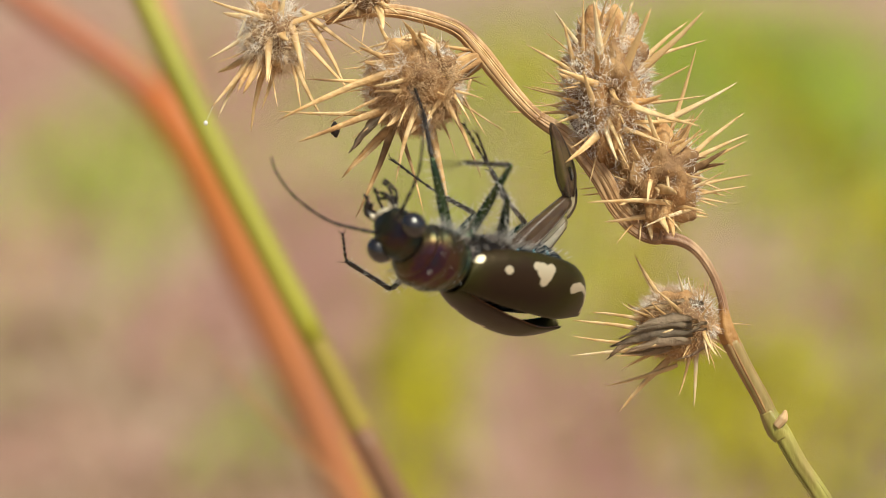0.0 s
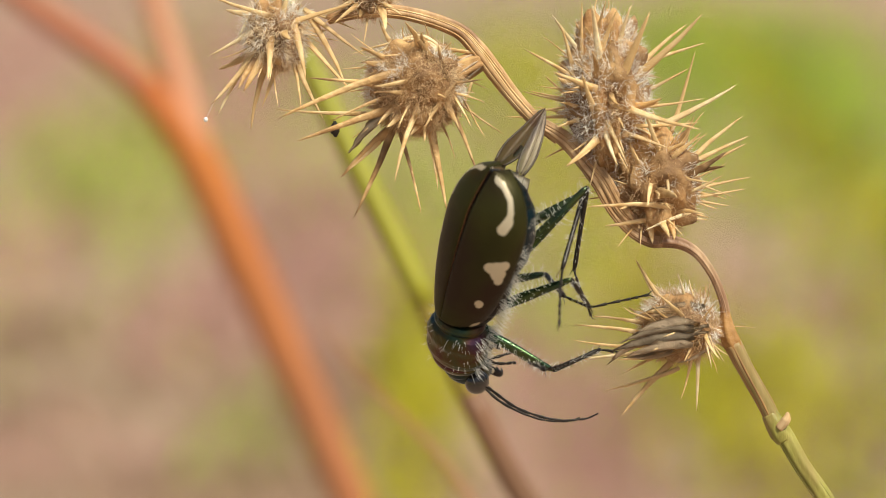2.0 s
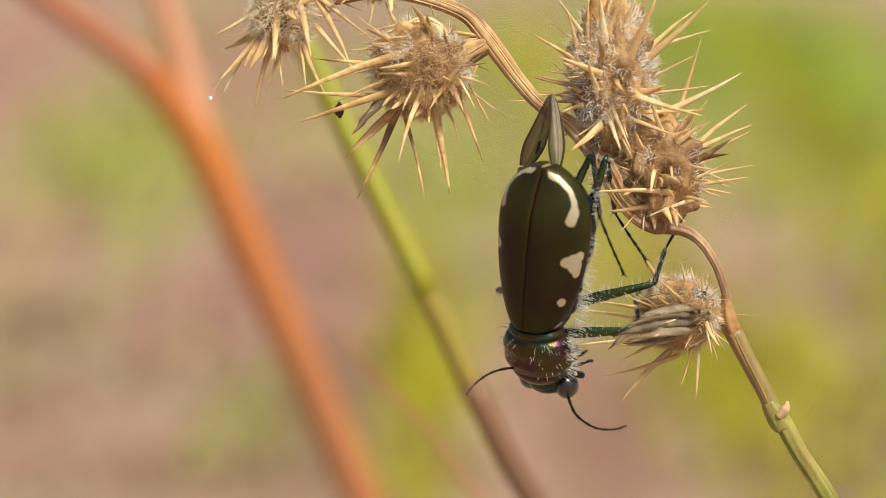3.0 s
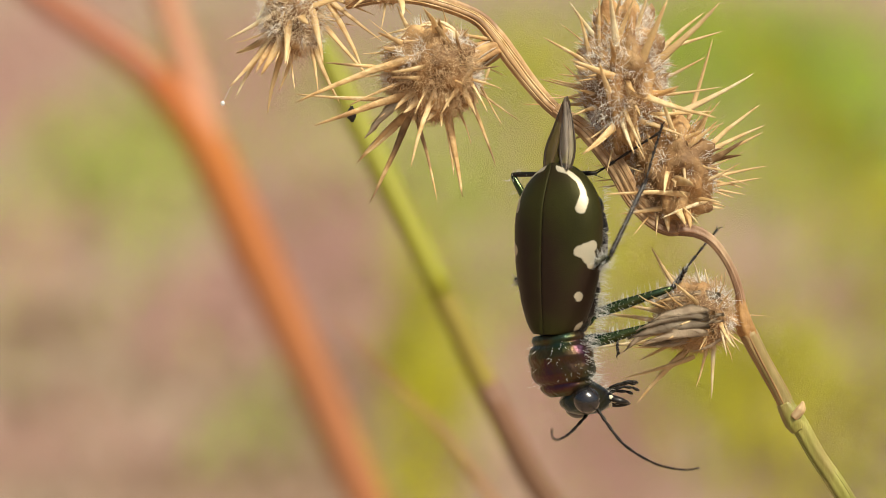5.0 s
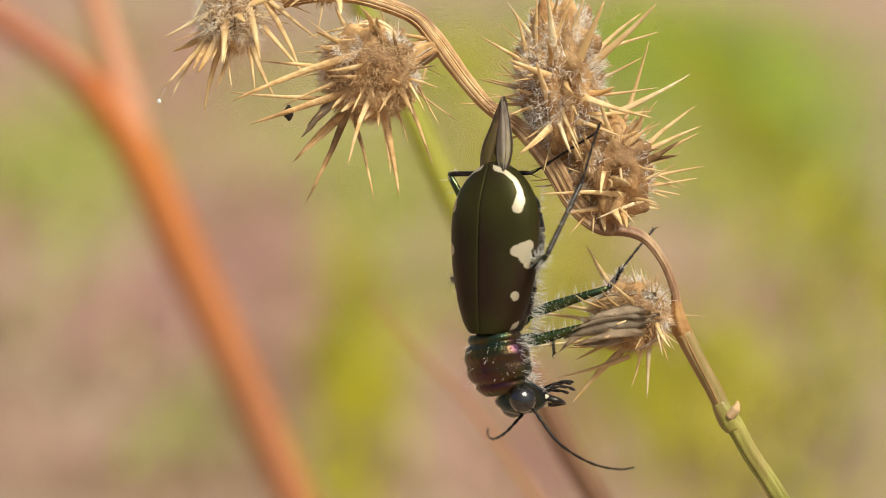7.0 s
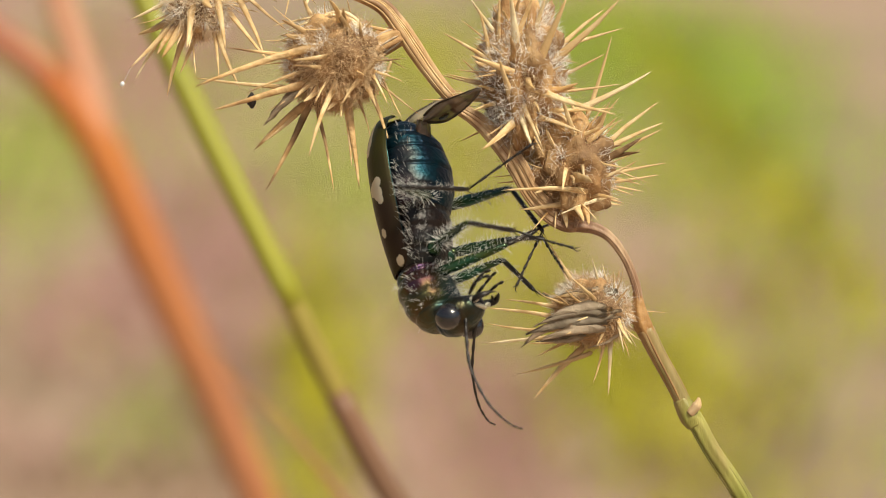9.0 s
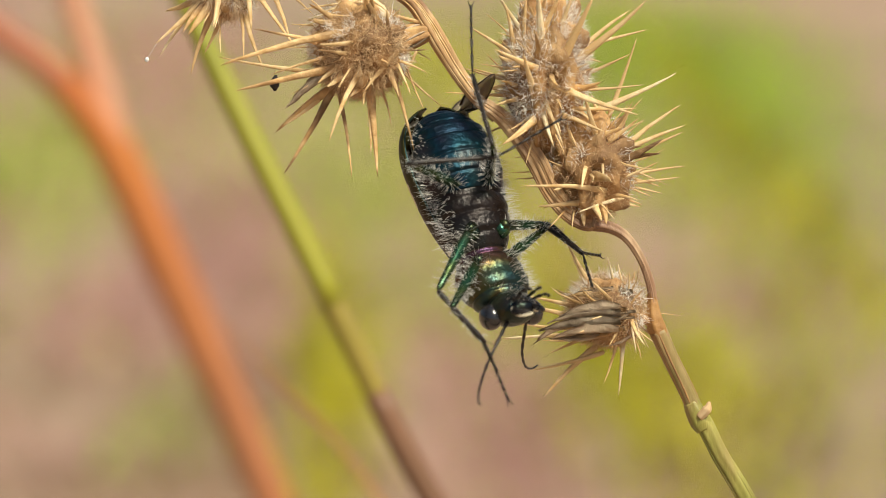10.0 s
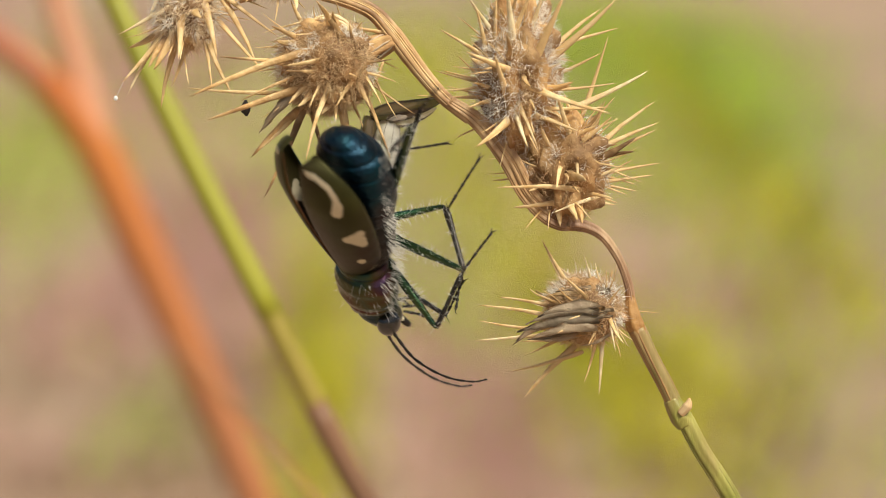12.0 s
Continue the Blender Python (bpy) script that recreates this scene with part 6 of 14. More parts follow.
    walk(head, [(0, pose(0.00000, 0.00345, -0.00054, -34.0, -0.0, 0.0)), (0.1, pose(0.00000, 0.00344, -0.00060, -44.5, -0.0, 0.0)), (0.2, pose(0.00000, 0.00343, -0.00065, -55.0, -0.0, 0.0)), (0.3, pose(0.00000, 0.00343, -0.00069, -58.0, -0.0, 0.0)), (0.4, pose(0.00000, 0.00342, -0.00073, -61.0, -0.0, 0.0)), (0.5, pose(0.00000, 0.00341, -0.00076, -64.0, -0.0, 0.0)), (0.6, pose(0.00000, 0.00345, -0.00057, -54.5, -0.0, 0.0)), (0.7, pose(0.00000, 0.00348, -0.00038, -45.0, -0.0, 0.0)), (0.8, pose(0.00000, 0.00348, -0.00040, -47.3, -0.0, 0.0)), (0.9, pose(0.00000, 0.00347, -0.00042, -49.7, -0.0, 0.0)), (1, pose(0.00000, 0.00347, -0.00043, -52.0, -0.0, 0.0)), (1.1, pose(0.00000, 0.00348, -0.00035, -40.0, -0.0, 0.0)), (1.2, pose(0.00000, 0.00349, -0.00027, -28.0, -0.0, 0.0)), (1.3, pose(0.00000, 0.00346, -0.00051, -37.3, -0.0, 0.0)), (1.4, pose(0.00000, 0.00341, -0.00075, -46.7, -0.0, 0.0)), (1.5, pose(0.00000, 0.00335, -0.00098, -56.0, -0.0, 0.0)), (1.6, pose(0.00000, 0.00336, -0.00094, -55.2, -0.0, 0.0)), (1.7, pose(0.00000, 0.00337, -0.00089, -54.4, -0.0, 0.0)), (1.8, pose(0.00000, 0.00339, -0.00085, -53.6, -0.0, 0.0)), (1.9, pose(0.00000, 0.00340, -0.00081, -52.8, -0.0, 0.0)), (2, pose(0.00000, 0.00341, -0.00076, -52.0, -0.0, 0.0)), (2.1, pose(-0.00003, 0.00341, -0.00076, -52.4, 0.1, 1.2)), (2.2, pose(-0.00007, 0.00341, -0.00076, -52.8, 0.2, 2.4)), (2.3, pose(-0.00010, 0.00341, -0.00076, -53.2, 0.4, 3.6)), (2.4, pose(-0.00013, 0.00341, -0.00076, -53.6, 0.5, 4.7)), (2.5, pose(-0.00016, 0.00341, -0.00076, -54.0, 0.6, 5.9)), (2.6, pose(-0.00016, 0.00341, -0.00076, -54.0, 0.6, 5.9)), (2.7, pose(-0.00016, 0.00341, -0.00076, -54.0, 0.6, 5.9)), (3, pose(-0.00019, 0.00341, -0.00073, -53.4, 4.6, 6.2)), (3.3, pose(-0.00026, 0.00342, -0.00066, -52.0, 14.1, 7.3)), (3.6, pose(-0.00035, 0.00343, -0.00057, -49.9, 25.8, 9.3)), (3.9, pose(-0.00042, 0.00344, -0.00048, -47.5, 36.3, 11.9)), (4.1, pose(-0.00045, 0.00344, -0.00044, -46.2, 41.0, 13.5)), (4.3, pose(-0.00046, 0.00344, -0.00043, -45.6, 42.8, 14.1)), (4.5, pose(-0.00046, 0.00344, -0.00043, -45.6, 42.8, 14.1)), (5.5, pose(-0.00046, 0.00344, -0.00043, -45.6, 42.8, 14.1)), (7.5, pose(-0.00046, 0.00344, -0.00043, -45.6, 42.8, 14.1)), (7.7, pose(-0.00046, 0.00344, -0.00043, -45.6, 42.8, 14.1)), (8, pose(-0.00042, 0.00344, -0.00049, -49.9, 39.1, 11.1)), (8.3, pose(-0.00033, 0.00342, -0.00065, -58.7, 29.8, 5.6)), (8.6, pose(-0.00020, 0.00339, -0.00083, -67.9, 17.8, 1.7)), (8.9, pose(-0.00008, 0.00334, -0.00099, -75.4, 6.8, 0.1)), (9.1, pose(-0.00002, 0.00332, -0.00106, -78.7, 1.9, -0.0)), (9.3, pose(0.00000, 0.00331, -0.00108, -80.0, -0.0, 0.0)), (9.4, pose(0.00000, 0.00331, -0.00108, -80.0, -0.0, 0.0)), (9.5, pose(0.00000, 0.00331, -0.00108, -80.0, -0.0, 0.0)), (9.6, pose(0.00000, 0.00334, -0.00100, -71.2, -0.0, 0.0)), (9.7, pose(0.00000, 0.00337, -0.00091, -62.4, -0.0, 0.0)), (9.8, pose(0.00000, 0.00339, -0.00083, -53.6, -0.0, 0.0)), (9.9, pose(0.00000, 0.00341, -0.00074, -44.8, -0.0, 0.0)), (10, pose(0.00000, 0.00343, -0.00065, -36.0, -0.0, 0.0)), (10.1, pose(0.00000, 0.00341, -0.00076, -43.2, -0.0, 0.0)), (10.2, pose(0.00000, 0.00338, -0.00087, -50.4, -0.0, 0.0)), (10.3, pose(0.00000, 0.00335, -0.00098, -57.6, -0.0, 0.0)), (10.4, pose(0.00000, 0.00331, -0.00108, -64.8, -0.0, 0.0)), (10.5, pose(0.00000, 0.00327, -0.00119, -72.0, -0.0, 0.0)), (10.6, pose(0.00000, 0.00327, -0.00119, -72.0, -0.0, 0.0)), (10.7, pose(0.00000, 0.00327, -0.00119, -72.0, -0.0, 0.0)), (10.8, pose(0.00000, 0.00327, -0.00119, -72.0, -0.0, 0.0)), (10.9, pose(0.00000, 0.00344, -0.00060, -41.0, -0.0, 0.0)), (11, pose(0.00000, 0.00350, 0.00001, -10.0, -0.0, 0.0)), (11.1, pose(0.00000, 0.00349, -0.00021, -24.0, -0.0, 0.0)), (11.2, pose(0.00000, 0.00347, -0.00043, -38.0, -0.0, 0.0)), (11.3, pose(-0.00007, 0.00347, -0.00047, -36.0, 0.1, 2.0)), (11.4, pose(-0.00015, 0.00346, -0.00051, -34.0, 0.2, 4.0)), (11.5, pose(-0.00022, 0.00345, -0.00054, -32.0, 0.3, 6.0)), (11.6, pose(-0.00018, 0.00346, -0.00046, -28.0, 0.1, 4.8)), (11.7, pose(-0.00013, 0.00348, -0.00037, -24.0, -0.0, 3.6)), (11.8, pose(-0.00009, 0.00349, -0.00028, -20.0, -0.1, 2.4)), (11.9, pose(-0.00004, 0.00350, -0.00019, -16.0, -0.1, 1.2)), (12, pose(0.00000, 0.00350, -0.00010, -12.0, -0.0, 0.0))])
    walk(elytra[1], [(0, pose(0.00090, -0.00025, 0.00115, -5.0, 3.0, 4.0)), (0.1, pose(0.00090, -0.00025, 0.00115, -4.5, 2.5, 3.5)), (0.2, pose(0.00090, -0.00025, 0.00115, -4.0, 2.0, 3.0)), (0.3, pose(0.00090, -0.00025, 0.00115, -8.0, 2.3, 3.7)), (0.4, pose(0.00090, -0.00025, 0.00115, -12.0, 2.6, 4.4)), (0.5, pose(0.00090, -0.00025, 0.00115, -16.0, 3.0, 5.0)), (0.6, pose(0.00090, -0.00025, 0.00115, -9.5, 2.4, 4.0)), (0.7, pose(0.00090, -0.00025, 0.00115, -3.0, 2.0, 3.0)), (0.8, pose(0.00090, -0.00025, 0.00115, -2.7, 1.3, 2.0)), (0.9, pose(0.00090, -0.00025, 0.00115, -2.3, 0.7, 1.0)), (1, pose(0.00090, -0.00025, 0.00115, -2.0, 0.0, 0.0)), (1.1, pose(0.00090, -0.00025, 0.00115, -1.5, 0.5, 0.5)), (1.2, pose(0.00090, -0.00025, 0.00115, -1.0, 1.0, 1.0)), (1.3, pose(0.00090, -0.00025, 0.00115, -1.0, 1.0, 1.0)), (1.4, pose(0.00090, -0.00025, 0.00115, -1.0, 1.0, 1.0)), (1.5, pose(0.00090, -0.00025, 0.00115, -1.0, 1.0, 1.0)), (1.6, pose(0.00090, -0.00025, 0.00115, -0.8, 1.0, 1.0)), (1.7, pose(0.00090, -0.00025, 0.00115, -0.6, 1.0, 1.0)), (1.8, pose(0.00090, -0.00025, 0.00115, -0.4, 1.0, 1.0)), (1.9, pose(0.00090, -0.00025, 0.00115, -0.2, 1.0, 1.0)), (2, pose(0.00090, -0.00025, 0.00115, -0.0, 1.0, 1.0)), (2.1, pose(0.00090, -0.00025, 0.00115, -0.4, 1.0, 0.9)), (2.2, pose(0.00090, -0.00025, 0.00115, -0.8, 1.0, 0.8)), (2.3, pose(0.00090, -0.00025, 0.00115, -1.2, 1.0, 0.8)), (2.4, pose(0.00090, -0.00025, 0.00115, -1.6, 1.0, 0.7)), (2.5, pose(0.00090, -0.00025, 0.00115, -2.0, 1.0, 0.6)), (2.6, pose(0.00090, -0.00025, 0.00115, -2.0, 1.0, 0.6)), (2.7, pose(0.00090, -0.00025, 0.00115, -2.0, 1.0, 0.6)), (3, pose(0.00090, -0.00025, 0.00115, -1.8, 0.9, 0.5)), (3.3, pose(0.00090, -0.00025, 0.00115, -1.4, 0.7, 0.4)), (3.6, pose(0.00090, -0.00025, 0.00115, -0.8, 0.4, 0.2)), (3.9, pose(0.00090, -0.00025, 0.00115, -0.3, 0.2, 0.1)), (4.1, pose(0.00090, -0.00025, 0.00115, -0.1, 0.0, 0.0)), (4.3, pose(0.00090, -0.00025, 0.00115, 0.0, -0.0, 0.0)), (4.5, pose(0.00090, -0.00025, 0.00115, 0.0, -0.0, 0.0)), (5.5, pose(0.00090, -0.00025, 0.00115, 0.0, -0.0, 0.0)), (7.5, pose(0.00090, -0.00025, 0.00115, 0.0, -0.0, 0.0)), (7.7, pose(0.00090, -0.00025, 0.00115, 0.0, -0.0, 0.0)), (8, pose(0.00090, -0.00025, 0.00115, -0.1, 0.1, 0.1)), (8.3, pose(0.00090, -0.00025, 0.00115, -0.3, 0.3, 0.3)), (8.6, pose(0.00090, -0.00025, 0.00115, -0.6, 0.6, 0.6)), (8.9, pose(0.00090, -0.00025, 0.00115, -0.8, 0.8, 0.8)), (9.1, pose(0.00090, -0.00025, 0.00115, -1.0, 1.0, 1.0)), (9.3, pose(0.00090, -0.00025, 0.00115, -1.0, 1.0, 1.0)), (9.4, pose(0.00090, -0.00025, 0.00115, -1.0, 1.0, 1.0)), (9.5, pose(0.00090, -0.00025, 0.00115, -1.0, 1.0, 1.0)), (9.6, pose(0.00090, -0.00025, 0.00115, -0.8, 1.0, 1.2)), (9.7, pose(0.00090, -0.00025, 0.00115, -0.6, 1.0, 1.4)), (9.8, pose(0.00090, -0.00025, 0.00115, -0.4, 1.0, 1.6)), (9.9, pose(0.00090, -0.00025, 0.00115, -0.2, 1.0, 1.8)), (10, pose(0.00090, -0.00025, 0.00115, 0.0, 1.0, 2.0)), (10.1, pose(0.00090, -0.00025, 0.00115, -0.2, 1.0, 2.0)), (10.2, pose(0.00090, -0.00025, 0.00115, -0.4, 1.0, 2.0)), (10.3, pose(0.00090, -0.00025, 0.00115, -0.6, 1.0, 2.0)), (10.4, pose(0.00090, -0.00025, 0.00115, -0.8, 1.0, 2.0)), (10.5, pose(0.00090, -0.00025, 0.00115, -1.0, 1.0, 2.0)), (10.6, pose(0.00090, -0.00025, 0.00115, -1.0, 1.0, 2.0)), (10.7, pose(0.00090, -0.00025, 0.00115, -1.0, 1.0, 2.0)), (10.8, pose(0.00090, -0.00025, 0.00115, -1.0, 1.0, 2.0)), (10.9, pose(0.00090, -0.00025, 0.00115, -2.0, 1.5, 3.0)), (11, pose(0.00090, -0.00025, 0.00115, -3.0, 2.0, 4.0)), (11.1, pose(0.00090, -0.00025, 0.00115, -3.5, 2.0, 3.5)), (11.2, pose(0.00090, -0.00025, 0.00115, -4.0, 2.0, 3.0)), (11.3, pose(0.00090, -0.00025, 0.00115, -4.9, -2.0, 4.6)), (11.4, pose(0.00090, -0.00025, 0.00115, -5.9, -6.0, 6.3)), (11.5, pose(0.00090, -0.00025, 0.00115, -7.0, -10.0, 8.0)), (11.6, pose(0.00090, -0.00025, 0.00115, -8.4, -7.4, 7.5)), (11.7, pose(0.00090, -0.00025, 0.00115, -9.7, -4.8, 7.0)), (11.8, pose(0.00090, -0.00025, 0.00115, -11.1, -2.2, 6.4)), (11.9, pose(0.00090, -0.00025, 0.00115, -12.5, 0.4, 5.7)), (12, pose(0.00090, -0.00025, 0.00115, -14.0, 3.0, 5.0))])
    walk(antennae[1], [(0, pose(0.00062, 0.00506, -0.00157, -55.6, 21.0, -105.8)), (0.1, pose(0.00062, 0.00484, -0.00190, -58.0, -10.5, -47.0)), (0.2, pose(0.00062, 0.00456, -0.00218, -79.0, -27.8, 23.5)), (0.3, pose(0.00062, 0.00448, -0.00228, -67.0, -20.3, 19.8)), (0.4, pose(0.00062, 0.00438, -0.00236, -56.7, -13.0, 21.4)), (0.5, pose(0.00062, 0.00429, -0.00245, -47.5, -7.7, 26.1)), (0.6, pose(0.00062, 0.00459, -0.00209, -67.7, 11.2, 6.6)), (0.7, pose(0.00062, 0.00486, -0.00169, -93.5, 11.7, -22.2)), (0.8, pose(0.00062, 0.00480, -0.00176, -90.0, 20.8, -20.3)), (0.9, pose(0.00062, 0.00474, -0.00183, -84.8, 29.7, -16.1)), (1, pose(0.00062, 0.00468, -0.00190, -77.1, 37.5, -9.4)), (1.1, pose(0.00062, 0.00497, -0.00153, 51.6, 71.6, 118.9)), (1.2, pose(0.00062, 0.00519, -0.00112, 86.2, 11.1, 167.9)), (1.3, pose(0.00062, 0.00500, -0.00162, 80.8, 36.0, 164.7)), (1.4, pose(0.00062, 0.00475, -0.00209, -56.2, 35.5, 44.6)), (1.5, pose(0.00062, 0.00445, -0.00253, -73.0, 14.3, 43.6)), (1.6, pose(0.00062, 0.00449, -0.00247, -68.1, 18.2, 44.3)), (1.7, pose(0.00062, 0.00452, -0.00241, -63.0, 22.1, 45.6)), (1.8, pose(0.00062, 0.00455, -0.00235, -57.4, 26.0, 47.5)), (1.9, pose(0.00062, 0.00459, -0.00229, -51.6, 29.5, 49.9)), (2, pose(0.00062, 0.00462, -0.00223, -45.6, 32.7, 52.9)), (2.1, pose(0.00056, 0.00462, -0.00224, -30.1, 30.2, 69.0)), (2.2, pose(0.00050, 0.00462, -0.00225, 3.4, 6.9, 92.7)), (2.3, pose(0.00044, 0.00462, -0.00226, 89.1, -34.1, 22.4)), (2.4, pose(0.00038, 0.00462, -0.00227, 102.4, -3.2, 6.0)), (2.5, pose(0.00032, 0.00462, -0.00228, 103.7, 8.0, 9.4)), (2.6, pose(0.00032, 0.00462, -0.00228, 103.7, 8.0, 9.4)), (2.7, pose(0.00032, 0.00462, -0.00228, 103.7, 8.0, 9.4)), (3, pose(0.00018, 0.00463, -0.00227, 101.8, 5.5, 11.2)), (3.3, pose(-0.00017, 0.00465, -0.00224, 96.2, -0.8, 23.2)), (3.6, pose(-0.00061, 0.00467, -0.00212, 84.7, 2.1, 114.1)), (3.9, pose(-0.00099, 0.00466, -0.00195, 88.3, 13.0, 150.7)), (4.1, pose(-0.00116, 0.00466, -0.00186, 89.9, 16.7, 154.4)), (4.3, pose(-0.00122, 0.00466, -0.00182, 90.5, 18.0, 155.3)), (4.5, pose(-0.00122, 0.00466, -0.00182, 90.5, 18.0, 155.3)), (5.5, pose(-0.00122, 0.00466, -0.00182, 90.5, 18.0, 155.3)), (7.5, pose(-0.00122, 0.00466, -0.00182, 90.5, 18.0, 155.3)), (7.7, pose(-0.00122, 0.00466, -0.00182, 90.5, 18.0, 155.3)), (8, pose(-0.00107, 0.00459, -0.00199, 96.8, 15.0, 159.6)), (8.3, pose(-0.00068, 0.00442, -0.00234, 112.9, -1.8, 176.2)), (8.6, pose(-0.00017, 0.00415, -0.00268, 97.3, -46.7, -135.9)), (8.9, pose(0.00032, 0.00387, -0.00288, 44.5, -58.4, -85.0)), (9.1, pose(0.00054, 0.00374, -0.00293, 28.0, -58.6, -71.9)), (9.3, pose(0.00062, 0.00369, -0.00295, 22.9, -58.6, -68.1)), (9.4, pose(0.00062, 0.00369, -0.00295, 22.9, -58.6, -68.1)), (9.5, pose(0.00062, 0.00369, -0.00295, 22.9, -58.6, -68.1)), (9.6, pose(0.00062, 0.00400, -0.00278, 44.0, -58.4, -90.5)), (9.7, pose(0.00062, 0.00429, -0.00257, 60.7, -52.5, -109.4)), (9.8, pose(0.00062, 0.00456, -0.00233, 69.4, -43.1, -120.7)), (9.9, pose(0.00062, 0.00480, -0.00204, 72.8, -32.7, -126.3)), (10, pose(0.00062, 0.00500, -0.00173, 73.7, -22.8, -128.4)), (10.1, pose(0.00062, 0.00483, -0.00203, 70.3, -23.9, -129.8)), (10.2, pose(0.00062, 0.00463, -0.00230, 66.8, -25.1, -131.0)), (10.3, pose(0.00062, 0.00441, -0.00256, 63.3, -26.5, -132.1)), (10.4, pose(0.00062, 0.00417, -0.00278, 59.7, -28.0, -133.1)), (10.5, pose(0.00062, 0.00391, -0.00298, 56.2, -29.5, -133.8)), (10.6, pose(0.00062, 0.00391, -0.00298, 56.2, -29.5, -133.8)), (10.7, pose(0.00062, 0.00391, -0.00298, 56.2, -29.5, -133.8)), (10.8, pose(0.00062, 0.00391, -0.00298, 56.2, -29.5, -133.8)), (10.9, pose(0.00062, 0.00491, -0.00181, 16.9, -54.4, -99.4)), (11, pose(0.00062, 0.00538, -0.00027, -142.4, -41.7, 76.6)), (11.1, pose(0.00062, 0.00525, -0.00094, 89.9, -62.0, -114.3)), (11.2, pose(0.00062, 0.00500, -0.00156, 93.1, 44.6, 165.7)), (11.3, pose(0.00049, 0.00505, -0.00155, 73.1, 15.7, 151.6)), (11.4, pose(0.00036, 0.00510, -0.00153, 55.1, -50.9, 168.6)), (11.5, pose(0.00022, 0.00514, -0.00151, 7.2, -60.5, -138.0)), (11.6, pose(0.00030, 0.00521, -0.00131, -3.3, -47.6, -128.1)), (11.7, pose(0.00038, 0.00527, -0.00109, -30.2, -31.6, -107.9)), (11.8, pose(0.00046, 0.00532, -0.00088, -54.4, 20.2, 7.7)), (11.9, pose(0.00054, 0.00535, -0.00066, -27.8, 13.7, 35.2)), (12, pose(0.00062, 0.00537, -0.00045, -21.4, 5.6, 41.7))])
